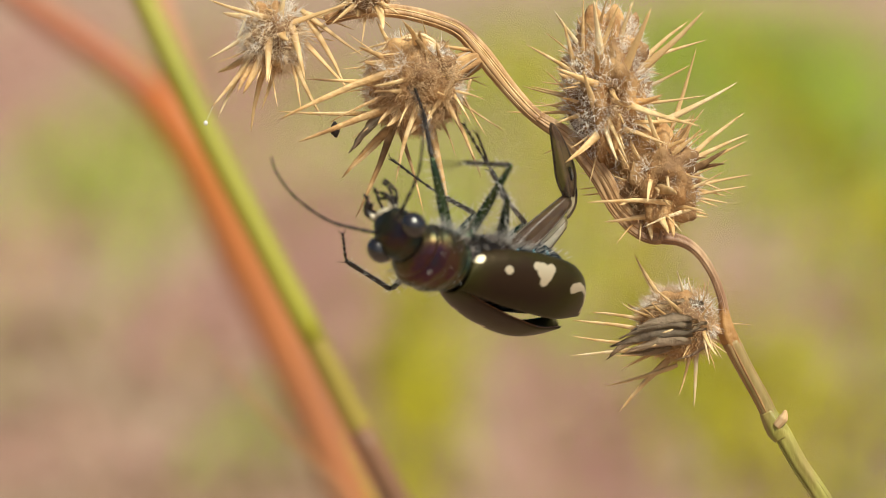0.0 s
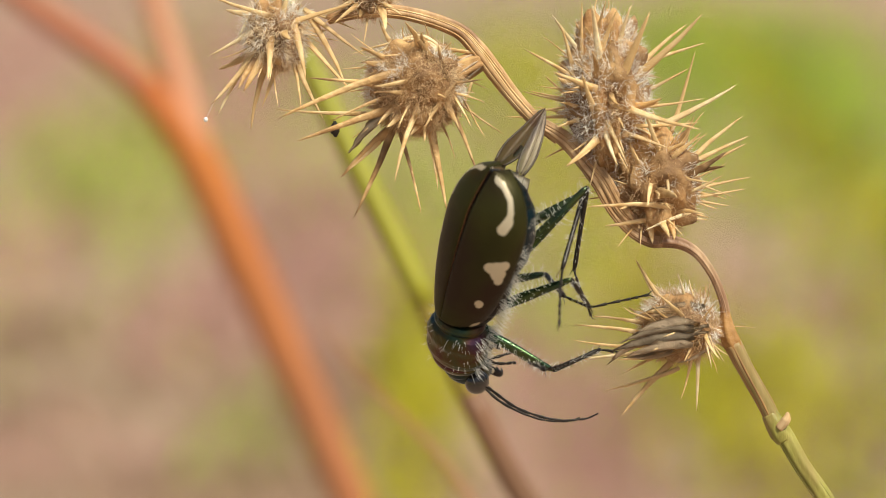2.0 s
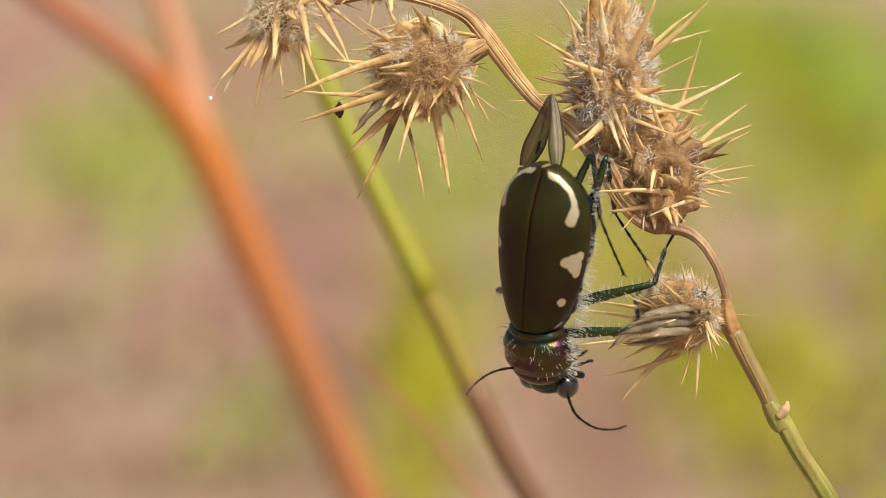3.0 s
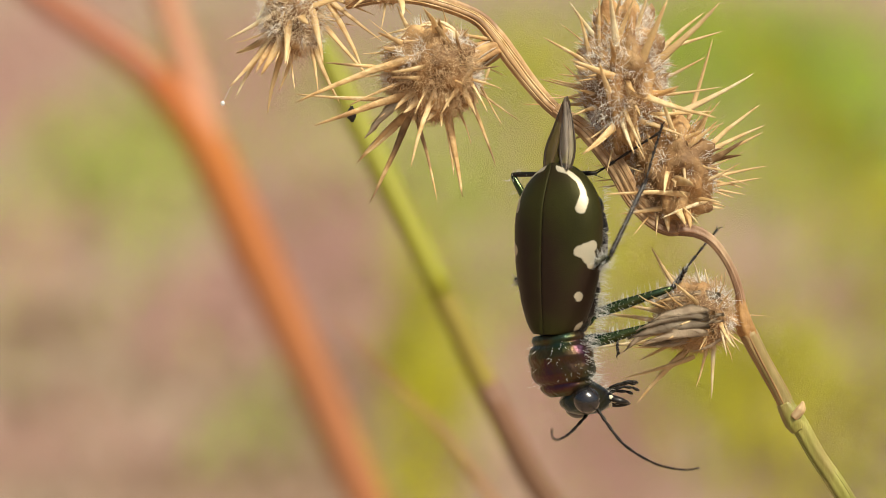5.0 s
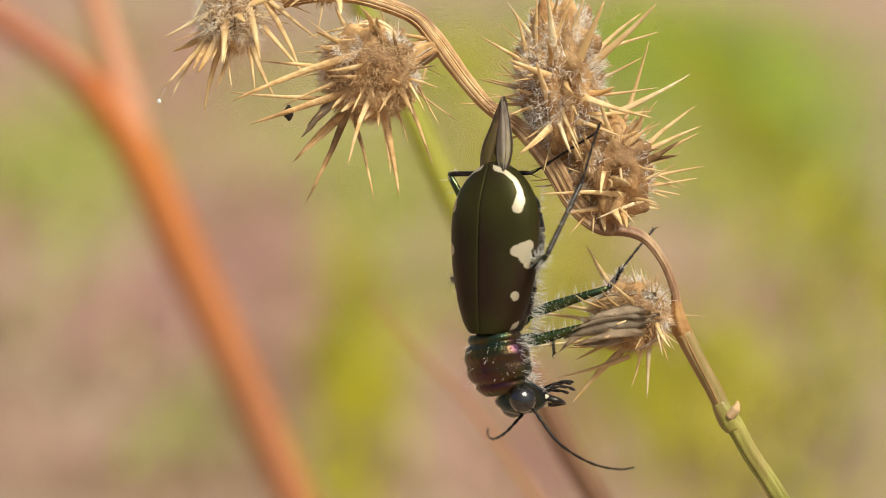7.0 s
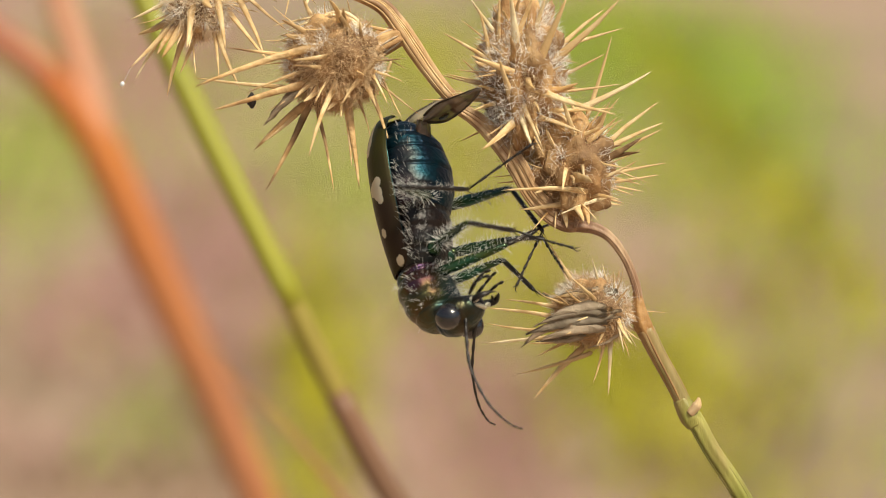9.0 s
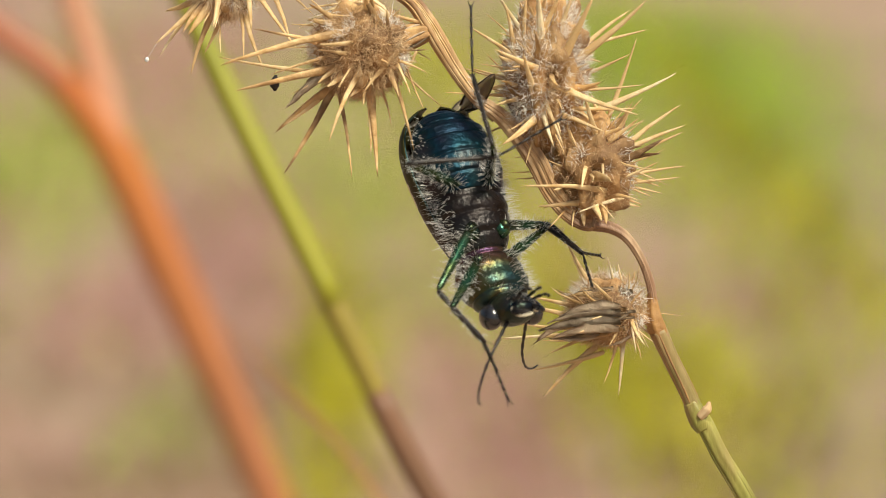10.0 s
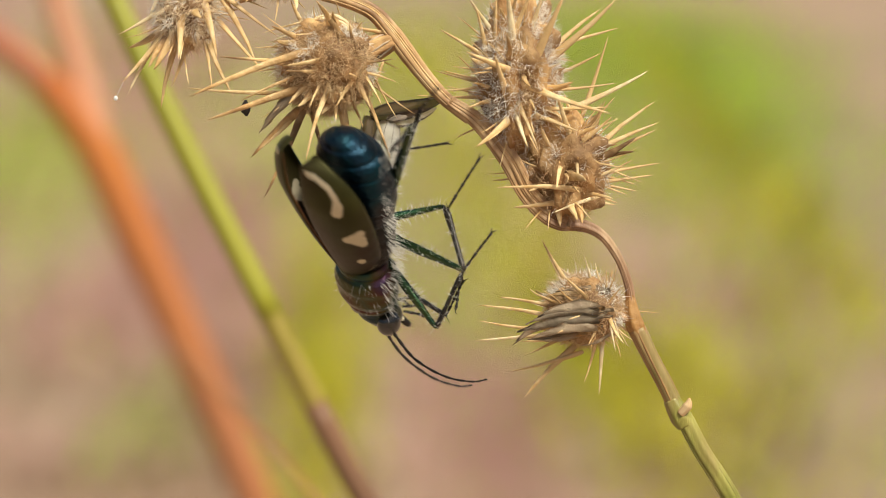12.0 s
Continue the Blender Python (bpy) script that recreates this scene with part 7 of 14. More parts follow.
    walk(wings[1][0], [(0, pose(0.00030, -0.00100, 0.00100, -64.1, -55.7, -80.9)), (0.1, pose(0.00030, -0.00100, 0.00100, -72.1, -53.8, -79.5)), (0.2, pose(0.00030, -0.00100, 0.00100, -79.3, -51.8, -78.9)), (0.3, pose(0.00030, -0.00100, 0.00100, -84.5, -48.7, -72.6)), (0.4, pose(0.00030, -0.00100, 0.00100, -88.3, -45.3, -67.5)), (0.5, pose(0.00030, -0.00100, 0.00100, -90.9, -41.7, -63.5)), (0.6, pose(0.00030, -0.00100, 0.00100, -71.1, -59.6, -107.4)), (0.7, pose(0.00030, -0.00100, 0.00100, -14.9, -62.2, -176.3)), (0.8, pose(0.00030, -0.00100, 0.00100, -15.5, -71.2, -165.1)), (0.9, pose(0.00030, -0.00100, 0.00100, -16.5, -80.1, -153.7)), (1, pose(0.00030, -0.00100, 0.00100, -72.4, -89.3, -88.0)), (1.1, pose(0.00030, -0.00100, 0.00100, -5.9, -25.5, -161.7)), (1.2, pose(0.00030, -0.00100, 0.00100, -12.4, 36.1, -175.5)), (1.3, pose(0.00030, -0.00100, 0.00100, -15.1, 48.3, -176.3)), (1.4, pose(0.00030, -0.00100, 0.00100, -21.0, 61.2, 179.7)), (1.5, pose(0.00030, -0.00100, 0.00100, -35.4, 72.8, 167.3)), (1.6, pose(0.00030, -0.00100, 0.00100, -32.0, 67.2, 170.4)), (1.7, pose(0.00030, -0.00100, 0.00100, -30.0, 61.4, 172.4)), (1.8, pose(0.00030, -0.00100, 0.00100, -28.8, 55.6, 173.7)), (1.9, pose(0.00030, -0.00100, 0.00100, -28.2, 49.8, 174.6)), (2, pose(0.00030, -0.00100, 0.00100, -28.0, 44.2, 175.3)), (2.1, pose(0.00030, -0.00100, 0.00100, -27.9, 42.4, 177.6)), (2.2, pose(0.00030, -0.00100, 0.00100, -27.9, 40.7, 180.0)), (2.3, pose(0.00030, -0.00100, 0.00100, -27.8, 38.9, -177.6)), (2.4, pose(0.00030, -0.00100, 0.00100, -27.7, 37.0, -175.2)), (2.5, pose(0.00030, -0.00100, 0.00100, -27.6, 35.2, -172.7)), (2.6, pose(0.00030, -0.00100, 0.00100, -27.6, 35.2, -172.7)), (2.7, pose(0.00030, -0.00100, 0.00100, -27.6, 35.2, -172.7)), (3, pose(0.00030, -0.00100, 0.00100, -25.3, 35.2, -173.6)), (3.3, pose(0.00030, -0.00100, 0.00100, -19.6, 35.5, -175.6)), (3.6, pose(0.00030, -0.00100, 0.00100, -12.1, 36.3, -178.0)), (3.9, pose(0.00030, -0.00100, 0.00100, -5.3, 37.3, -179.8)), (4.1, pose(0.00030, -0.00100, 0.00100, -2.2, 37.8, 179.5)), (4.3, pose(0.00030, -0.00100, 0.00100, -1.1, 38.0, 179.3)), (4.5, pose(0.00030, -0.00100, 0.00100, -1.1, 38.0, 179.3)), (5.5, pose(0.00030, -0.00100, 0.00100, -1.1, 38.0, 179.3)), (7.5, pose(0.00030, -0.00100, 0.00100, -1.1, 38.0, 179.3)), (7.7, pose(0.00030, -0.00100, 0.00100, -1.1, 38.0, 179.3)), (8, pose(0.00030, -0.00100, 0.00100, -4.1, 43.3, 175.9)), (8.3, pose(0.00030, -0.00100, 0.00100, -17.1, 60.3, 160.7)), (8.6, pose(0.00030, -0.00100, 0.00100, -90.7, 74.9, 81.0)), (8.9, pose(0.00030, -0.00100, 0.00100, -134.1, 59.9, 29.7)), (9.1, pose(0.00030, -0.00100, 0.00100, -137.7, 53.3, 22.2)), (9.3, pose(0.00030, -0.00100, 0.00100, -138.3, 51.1, 20.2)), (9.4, pose(0.00030, -0.00100, 0.00100, -138.3, 51.1, 20.2)), (9.5, pose(0.00030, -0.00100, 0.00100, -138.3, 51.1, 20.2)), (9.6, pose(0.00030, -0.00100, 0.00100, -145.8, 46.8, 16.3)), (9.7, pose(0.00030, -0.00100, 0.00100, -152.0, 41.8, 13.8)), (9.8, pose(0.00030, -0.00100, 0.00100, -157.2, 36.4, 12.6)), (9.9, pose(0.00030, -0.00100, 0.00100, -161.6, 30.7, 12.4)), (10, pose(0.00030, -0.00100, 0.00100, -165.3, 25.0, 13.1)), (10.1, pose(0.00030, -0.00100, 0.00100, -161.5, 29.4, 13.2)), (10.2, pose(0.00030, -0.00100, 0.00100, -157.3, 33.6, 14.0)), (10.3, pose(0.00030, -0.00100, 0.00100, -152.5, 37.6, 15.5)), (10.4, pose(0.00030, -0.00100, 0.00100, -147.1, 41.3, 17.8)), (10.5, pose(0.00030, -0.00100, 0.00100, -141.0, 44.5, 21.0)), (10.6, pose(0.00030, -0.00100, 0.00100, -141.0, 44.5, 21.0)), (10.7, pose(0.00030, -0.00100, 0.00100, -141.0, 44.5, 21.0)), (10.8, pose(0.00030, -0.00100, 0.00100, -141.0, 44.5, 21.0)), (10.9, pose(0.00030, -0.00100, 0.00100, -173.7, 51.3, 48.2)), (11, pose(0.00030, -0.00100, 0.00100, 114.1, 66.2, 28.4)), (11.1, pose(0.00030, -0.00100, 0.00100, 47.8, 77.0, -79.6)), (11.2, pose(0.00030, -0.00100, 0.00100, -13.6, 61.8, -174.8)), (11.3, pose(0.00030, -0.00100, 0.00100, -39.3, 44.5, 172.4)), (11.4, pose(0.00030, -0.00100, 0.00100, -57.2, 23.1, -179.8)), (11.5, pose(0.00030, -0.00100, 0.00100, -73.4, 12.4, -163.8)), (11.6, pose(0.00030, -0.00100, 0.00100, -70.6, 17.0, -171.3)), (11.7, pose(0.00030, -0.00100, 0.00100, -68.8, 22.7, -178.9)), (11.8, pose(0.00030, -0.00100, 0.00100, -68.1, 29.1, 173.7)), (11.9, pose(0.00030, -0.00100, 0.00100, -68.7, 35.8, 166.4)), (12, pose(0.00030, -0.00100, 0.00100, -70.5, 42.5, 159.3))])
    walk(wings[1][1], [(0, pose(0.00485, -0.00652, -0.00321, -60.7, -4.1, -35.8)), (0.1, pose(0.00398, -0.00680, -0.00366, -63.1, -3.1, -42.7)), (0.2, pose(0.00304, -0.00699, -0.00404, -65.4, -2.7, -49.6)), (0.3, pose(0.00292, -0.00669, -0.00445, -67.5, -8.5, -52.2)), (0.4, pose(0.00279, -0.00635, -0.00483, -69.5, -14.5, -54.3)), (0.5, pose(0.00265, -0.00600, -0.00519, -71.4, -20.5, -56.0)), (0.6, pose(0.00085, -0.00826, -0.00298, -64.2, -45.7, -89.0)), (0.7, pose(-0.00106, -0.00913, 0.00000, -17.1, -60.4, -148.3)), (0.8, pose(0.00032, -0.00927, 0.00028, -31.5, -69.1, -145.1)), (0.9, pose(0.00174, -0.00916, 0.00060, -63.1, -75.7, -125.0)), (1, pose(0.00308, -0.00882, 0.00091, -110.7, -74.9, -88.0)), (1.1, pose(0.00255, -0.00895, 0.00023, -7.1, -27.0, 174.5)), (1.2, pose(0.00199, -0.00900, -0.00044, 2.0, 36.1, -177.3)), (1.3, pose(0.00243, -0.00889, -0.00044, -14.3, 47.3, 176.6)), (1.4, pose(0.00287, -0.00876, -0.00043, -39.7, 55.4, 159.2)), (1.5, pose(0.00330, -0.00861, -0.00042, -68.1, 55.0, 136.8)), (1.6, pose(0.00313, -0.00861, -0.00070, -64.4, 50.5, 141.9)), (1.7, pose(0.00296, -0.00861, -0.00098, -61.9, 45.8, 146.2)), (1.8, pose(0.00277, -0.00859, -0.00126, -60.4, 41.2, 149.7)), (1.9, pose(0.00259, -0.00857, -0.00153, -59.6, 36.7, 152.7)), (2, pose(0.00240, -0.00853, -0.00179, -59.4, 32.4, 155.3)), (2.1, pose(0.00261, -0.00844, -0.00187, -52.3, 31.9, 157.9)), (2.2, pose(0.00282, -0.00834, -0.00194, -45.2, 31.0, 160.3)), (2.3, pose(0.00303, -0.00824, -0.00201, -38.2, 29.8, 162.2)), (2.4, pose(0.00323, -0.00813, -0.00208, -31.6, 28.3, 163.8)), (2.5, pose(0.00343, -0.00801, -0.00214, -25.3, 26.6, 164.9)), (2.6, pose(0.00343, -0.00801, -0.00214, -25.3, 26.6, 164.9)), (2.7, pose(0.00343, -0.00801, -0.00214, -25.3, 26.6, 164.9)), (3, pose(0.00318, -0.00822, -0.00190, -24.0, 27.5, 164.5)), (3.3, pose(0.00251, -0.00867, -0.00126, -20.9, 29.8, 163.8)), (3.6, pose(0.00162, -0.00907, -0.00040, -16.8, 32.7, 163.4)), (3.9, pose(0.00079, -0.00926, 0.00040, -12.9, 35.3, 163.5)), (4.1, pose(0.00043, -0.00930, 0.00075, -11.1, 36.4, 163.6)), (4.3, pose(0.00029, -0.00930, 0.00088, -10.4, 36.9, 163.7)), (4.5, pose(0.00029, -0.00930, 0.00088, -10.4, 36.9, 163.7)), (5.5, pose(0.00029, -0.00930, 0.00088, -10.4, 36.9, 163.7)), (7.5, pose(0.00029, -0.00930, 0.00088, -10.4, 36.9, 163.7)), (7.7, pose(0.00029, -0.00930, 0.00088, -10.4, 36.9, 163.7)), (8, pose(0.00012, -0.00929, 0.00057, -18.4, 41.4, 155.7)), (8.3, pose(-0.00032, -0.00919, -0.00021, -49.7, 48.6, 119.6)), (8.6, pose(-0.00086, -0.00893, -0.00117, -78.1, 33.5, 74.2)), (8.9, pose(-0.00132, -0.00857, -0.00199, -75.2, 14.9, 62.0)), (9.1, pose(-0.00152, -0.00838, -0.00234, -72.3, 7.8, 61.3)), (9.3, pose(-0.00159, -0.00830, -0.00247, -71.3, 5.3, 61.5)), (9.4, pose(-0.00159, -0.00830, -0.00247, -71.3, 5.3, 61.5)), (9.5, pose(-0.00159, -0.00830, -0.00247, -71.3, 5.3, 61.5)), (9.6, pose(-0.00104, -0.00854, -0.00220, -74.4, 3.9, 60.3)), (9.7, pose(-0.00047, -0.00874, -0.00190, -77.6, 2.5, 59.2)), (9.8, pose(0.00011, -0.00889, -0.00158, -80.7, 0.9, 58.4)), (9.9, pose(0.00069, -0.00898, -0.00125, -83.7, -0.8, 57.8)), (10, pose(0.00125, -0.00902, -0.00091, -86.7, -2.5, 57.5)), (10.1, pose(0.00084, -0.00896, -0.00130, -81.4, -1.6, 58.9)), (10.2, pose(0.00043, -0.00886, -0.00167, -76.0, -1.0, 60.5)), (10.3, pose(0.00001, -0.00872, -0.00204, -70.5, -0.7, 62.3)), (10.4, pose(-0.00041, -0.00854, -0.00239, -65.1, -0.9, 64.2)), (10.5, pose(-0.00081, -0.00833, -0.00272, -59.7, -1.5, 66.3)), (10.6, pose(-0.00081, -0.00833, -0.00272, -59.7, -1.5, 66.3)), (10.7, pose(-0.00081, -0.00833, -0.00272, -59.7, -1.5, 66.3)), (10.8, pose(-0.00081, -0.00833, -0.00272, -59.7, -1.5, 66.3)), (10.9, pose(0.00597, -0.00703, 0.00043, -70.6, 20.1, 97.1)), (11, pose(0.00801, -0.00068, 0.00405, -58.2, 46.9, 129.0)), (11.1, pose(0.00686, -0.00589, 0.00238, -49.7, 53.7, 127.3)), (11.2, pose(0.00274, -0.00888, 0.00008, -32.0, 55.0, 137.1)), (11.3, pose(0.00311, -0.00785, -0.00275, -30.4, 33.6, 146.6)), (11.4, pose(0.00305, -0.00548, -0.00542, -32.7, 8.5, 159.7)), (11.5, pose(0.00261, -0.00281, -0.00677, -40.2, -9.2, 173.4)), (11.6, pose(0.00298, -0.00337, -0.00649, -46.4, -7.2, 165.1)), (11.7, pose(0.00334, -0.00394, -0.00614, -52.5, -6.9, 155.4)), (11.8, pose(0.00368, -0.00448, -0.00573, -57.8, -8.6, 145.3)), (11.9, pose(0.00399, -0.00499, -0.00527, -61.7, -12.0, 136.0)), (12, pose(0.00427, -0.00546, -0.00477, -64.3, -16.6, 128.2))])
    walk(limbs['front', 1][0], [(0, pose(0.00095, 0.00090, -0.00120, -60.3, -0.0, -46.2)), (0.1, pose(0.00095, 0.00090, -0.00120, -63.0, -0.0, -41.6)), (0.2, pose(0.00095, 0.00090, -0.00120, -65.5, -0.0, -36.1)), (0.3, pose(0.00095, 0.00090, -0.00120, -57.8, -0.0, -40.2)), (0.4, pose(0.00095, 0.00090, -0.00120, -49.8, -0.0, -42.9)), (0.5, pose(0.00095, 0.00090, -0.00120, -41.9, -0.0, -44.7)), (0.6, pose(0.00095, 0.00090, -0.00120, -35.6, -0.0, -56.4)), (0.7, pose(0.00095, 0.00090, -0.00120, -28.3, -0.0, -66.2)), (0.8, pose(0.00095, 0.00090, -0.00120, -48.3, 0.0, -69.0)), (0.9, pose(0.00095, 0.00090, -0.00120, -71.3, -0.0, -77.9)), (1, pose(0.00095, 0.00090, -0.00120, -84.8, -0.0, -177.0)), (1.1, pose(0.00095, 0.00090, -0.00120, -84.8, -0.0, -177.0)), (1.2, pose(0.00095, 0.00090, -0.00120, -84.8, -0.0, -177.0)), (1.3, pose(0.00095, 0.00090, -0.00120, -84.8, -0.0, -94.9)), (1.4, pose(0.00095, 0.00090, -0.00120, -78.9, 0.0, -66.6)), (1.5, pose(0.00095, 0.00090, -0.00120, -72.4, -0.0, -58.6)), (1.6, pose(0.00095, 0.00090, -0.00120, -77.2, -0.0, -17.4)), (1.7, pose(0.00095, 0.00090, -0.00120, -72.0, -0.0, 31.8)), (1.8, pose(0.00095, 0.00090, -0.00120, -60.2, 0.0, 52.7)), (1.9, pose(0.00095, 0.00090, -0.00120, -47.7, -0.0, 61.6)), (2, pose(0.00095, 0.00090, -0.00120, -36.7, 0.0, 66.3)), (2.1, pose(0.00095, 0.00090, -0.00120, -41.2, 0.0, 59.7)), (2.2, pose(0.00095, 0.00090, -0.00120, -45.5, -0.0, 51.8)), (2.3, pose(0.00095, 0.00090, -0.00120, -49.2, -0.0, 42.6)), (2.4, pose(0.00095, 0.00090, -0.00120, -52.0, 0.0, 32.3)), (2.5, pose(0.00095, 0.00090, -0.00120, -53.7, -0.0, 21.4)), (2.6, pose(0.00095, 0.00090, -0.00120, -53.7, -0.0, 21.4)), (2.7, pose(0.00095, 0.00090, -0.00120, -53.7, -0.0, 21.4)), (3, pose(0.00095, 0.00090, -0.00120, -57.3, -0.0, 22.0)), (3.3, pose(0.00095, 0.00090, -0.00120, -66.4, -0.0, 24.4)), (3.6, pose(0.00095, 0.00090, -0.00120, -78.1, 0.0, 32.7)), (3.9, pose(0.00095, 0.00090, -0.00120, -86.6, -0.0, 92.3)), (4.1, pose(0.00095, 0.00090, -0.00120, -85.1, -0.0, 155.1)), (4.3, pose(0.00095, 0.00090, -0.00120, -83.8, -0.0, 165.3)), (4.5, pose(0.00095, 0.00090, -0.00120, -83.8, -0.0, 165.3)), (5.5, pose(0.00095, 0.00090, -0.00120, -83.8, -0.0, 165.3)), (7.5, pose(0.00095, 0.00090, -0.00120, -83.8, -0.0, 165.3)), (7.7, pose(0.00095, 0.00090, -0.00120, -83.8, -0.0, 165.3)), (8, pose(0.00095, 0.00090, -0.00120, -81.4, -0.0, -158.6)), (8.3, pose(0.00095, 0.00090, -0.00120, -68.5, -0.0, -129.1)), (8.6, pose(0.00095, 0.00090, -0.00120, -48.5, -0.0, -120.2)), (8.9, pose(0.00095, 0.00090, -0.00120, -31.4, -0.0, -117.0)), (9.1, pose(0.00095, 0.00090, -0.00120, -24.8, -0.0, -116.1)), (9.3, pose(0.00095, 0.00090, -0.00120, -22.5, -0.0, -115.8)), (9.4, pose(0.00095, 0.00090, -0.00120, -22.5, -0.0, -115.8)), (9.5, pose(0.00095, 0.00090, -0.00120, -22.5, -0.0, -115.8)), (9.6, pose(0.00095, 0.00090, -0.00120, -15.3, -0.0, -116.2)), (9.7, pose(0.00095, 0.00090, -0.00120, -7.7, 0.0, -116.6)), (9.8, pose(0.00095, 0.00090, -0.00120, -0.0, -0.0, -117.0)), (9.9, pose(0.00095, 0.00090, -0.00120, 7.5, 0.0, -117.4)), (10, pose(0.00095, 0.00090, -0.00120, 14.7, -0.0, -117.8)), (10.1, pose(0.00095, 0.00090, -0.00120, 14.2, -0.0, -117.3)), (10.2, pose(0.00095, 0.00090, -0.00120, 13.7, -0.0, -116.9)), (10.3, pose(0.00095, 0.00090, -0.00120, 13.2, -0.0, -116.4)), (10.4, pose(0.00095, 0.00090, -0.00120, 12.8, -0.0, -116.0)), (10.5, pose(0.00095, 0.00090, -0.00120, 12.3, -0.0, -115.5)), (10.6, pose(0.00095, 0.00090, -0.00120, 12.3, -0.0, -115.5)), (10.7, pose(0.00095, 0.00090, -0.00120, 12.3, -0.0, -115.5)), (10.8, pose(0.00095, 0.00090, -0.00120, 12.3, -0.0, -115.5)), (10.9, pose(0.00095, 0.00090, -0.00120, 5.2, -0.0, -67.8)), (11, pose(0.00095, 0.00090, -0.00120, -5.2, -0.0, -21.2)), (11.1, pose(0.00095, 0.00090, -0.00120, -5.2, -0.0, -21.2)), (11.2, pose(0.00095, 0.00090, -0.00120, -5.2, -0.0, -21.2)), (11.3, pose(0.00095, 0.00090, -0.00120, -10.9, -0.0, -12.3)), (11.4, pose(0.00095, 0.00090, -0.00120, -16.6, 0.0, -2.7)), (11.5, pose(0.00095, 0.00090, -0.00120, -21.6, -0.0, 7.0)), (11.6, pose(0.00095, 0.00090, -0.00120, -21.7, -0.0, 10.4)), (11.7, pose(0.00095, 0.00090, -0.00120, -21.8, 0.0, 13.8)), (11.8, pose(0.00095, 0.00090, -0.00120, -21.7, 0.0, 17.2)), (11.9, pose(0.00095, 0.00090, -0.00120, -21.6, 0.0, 20.7)), (12, pose(0.00095, 0.00090, -0.00120, -21.5, -0.0, 24.0))])
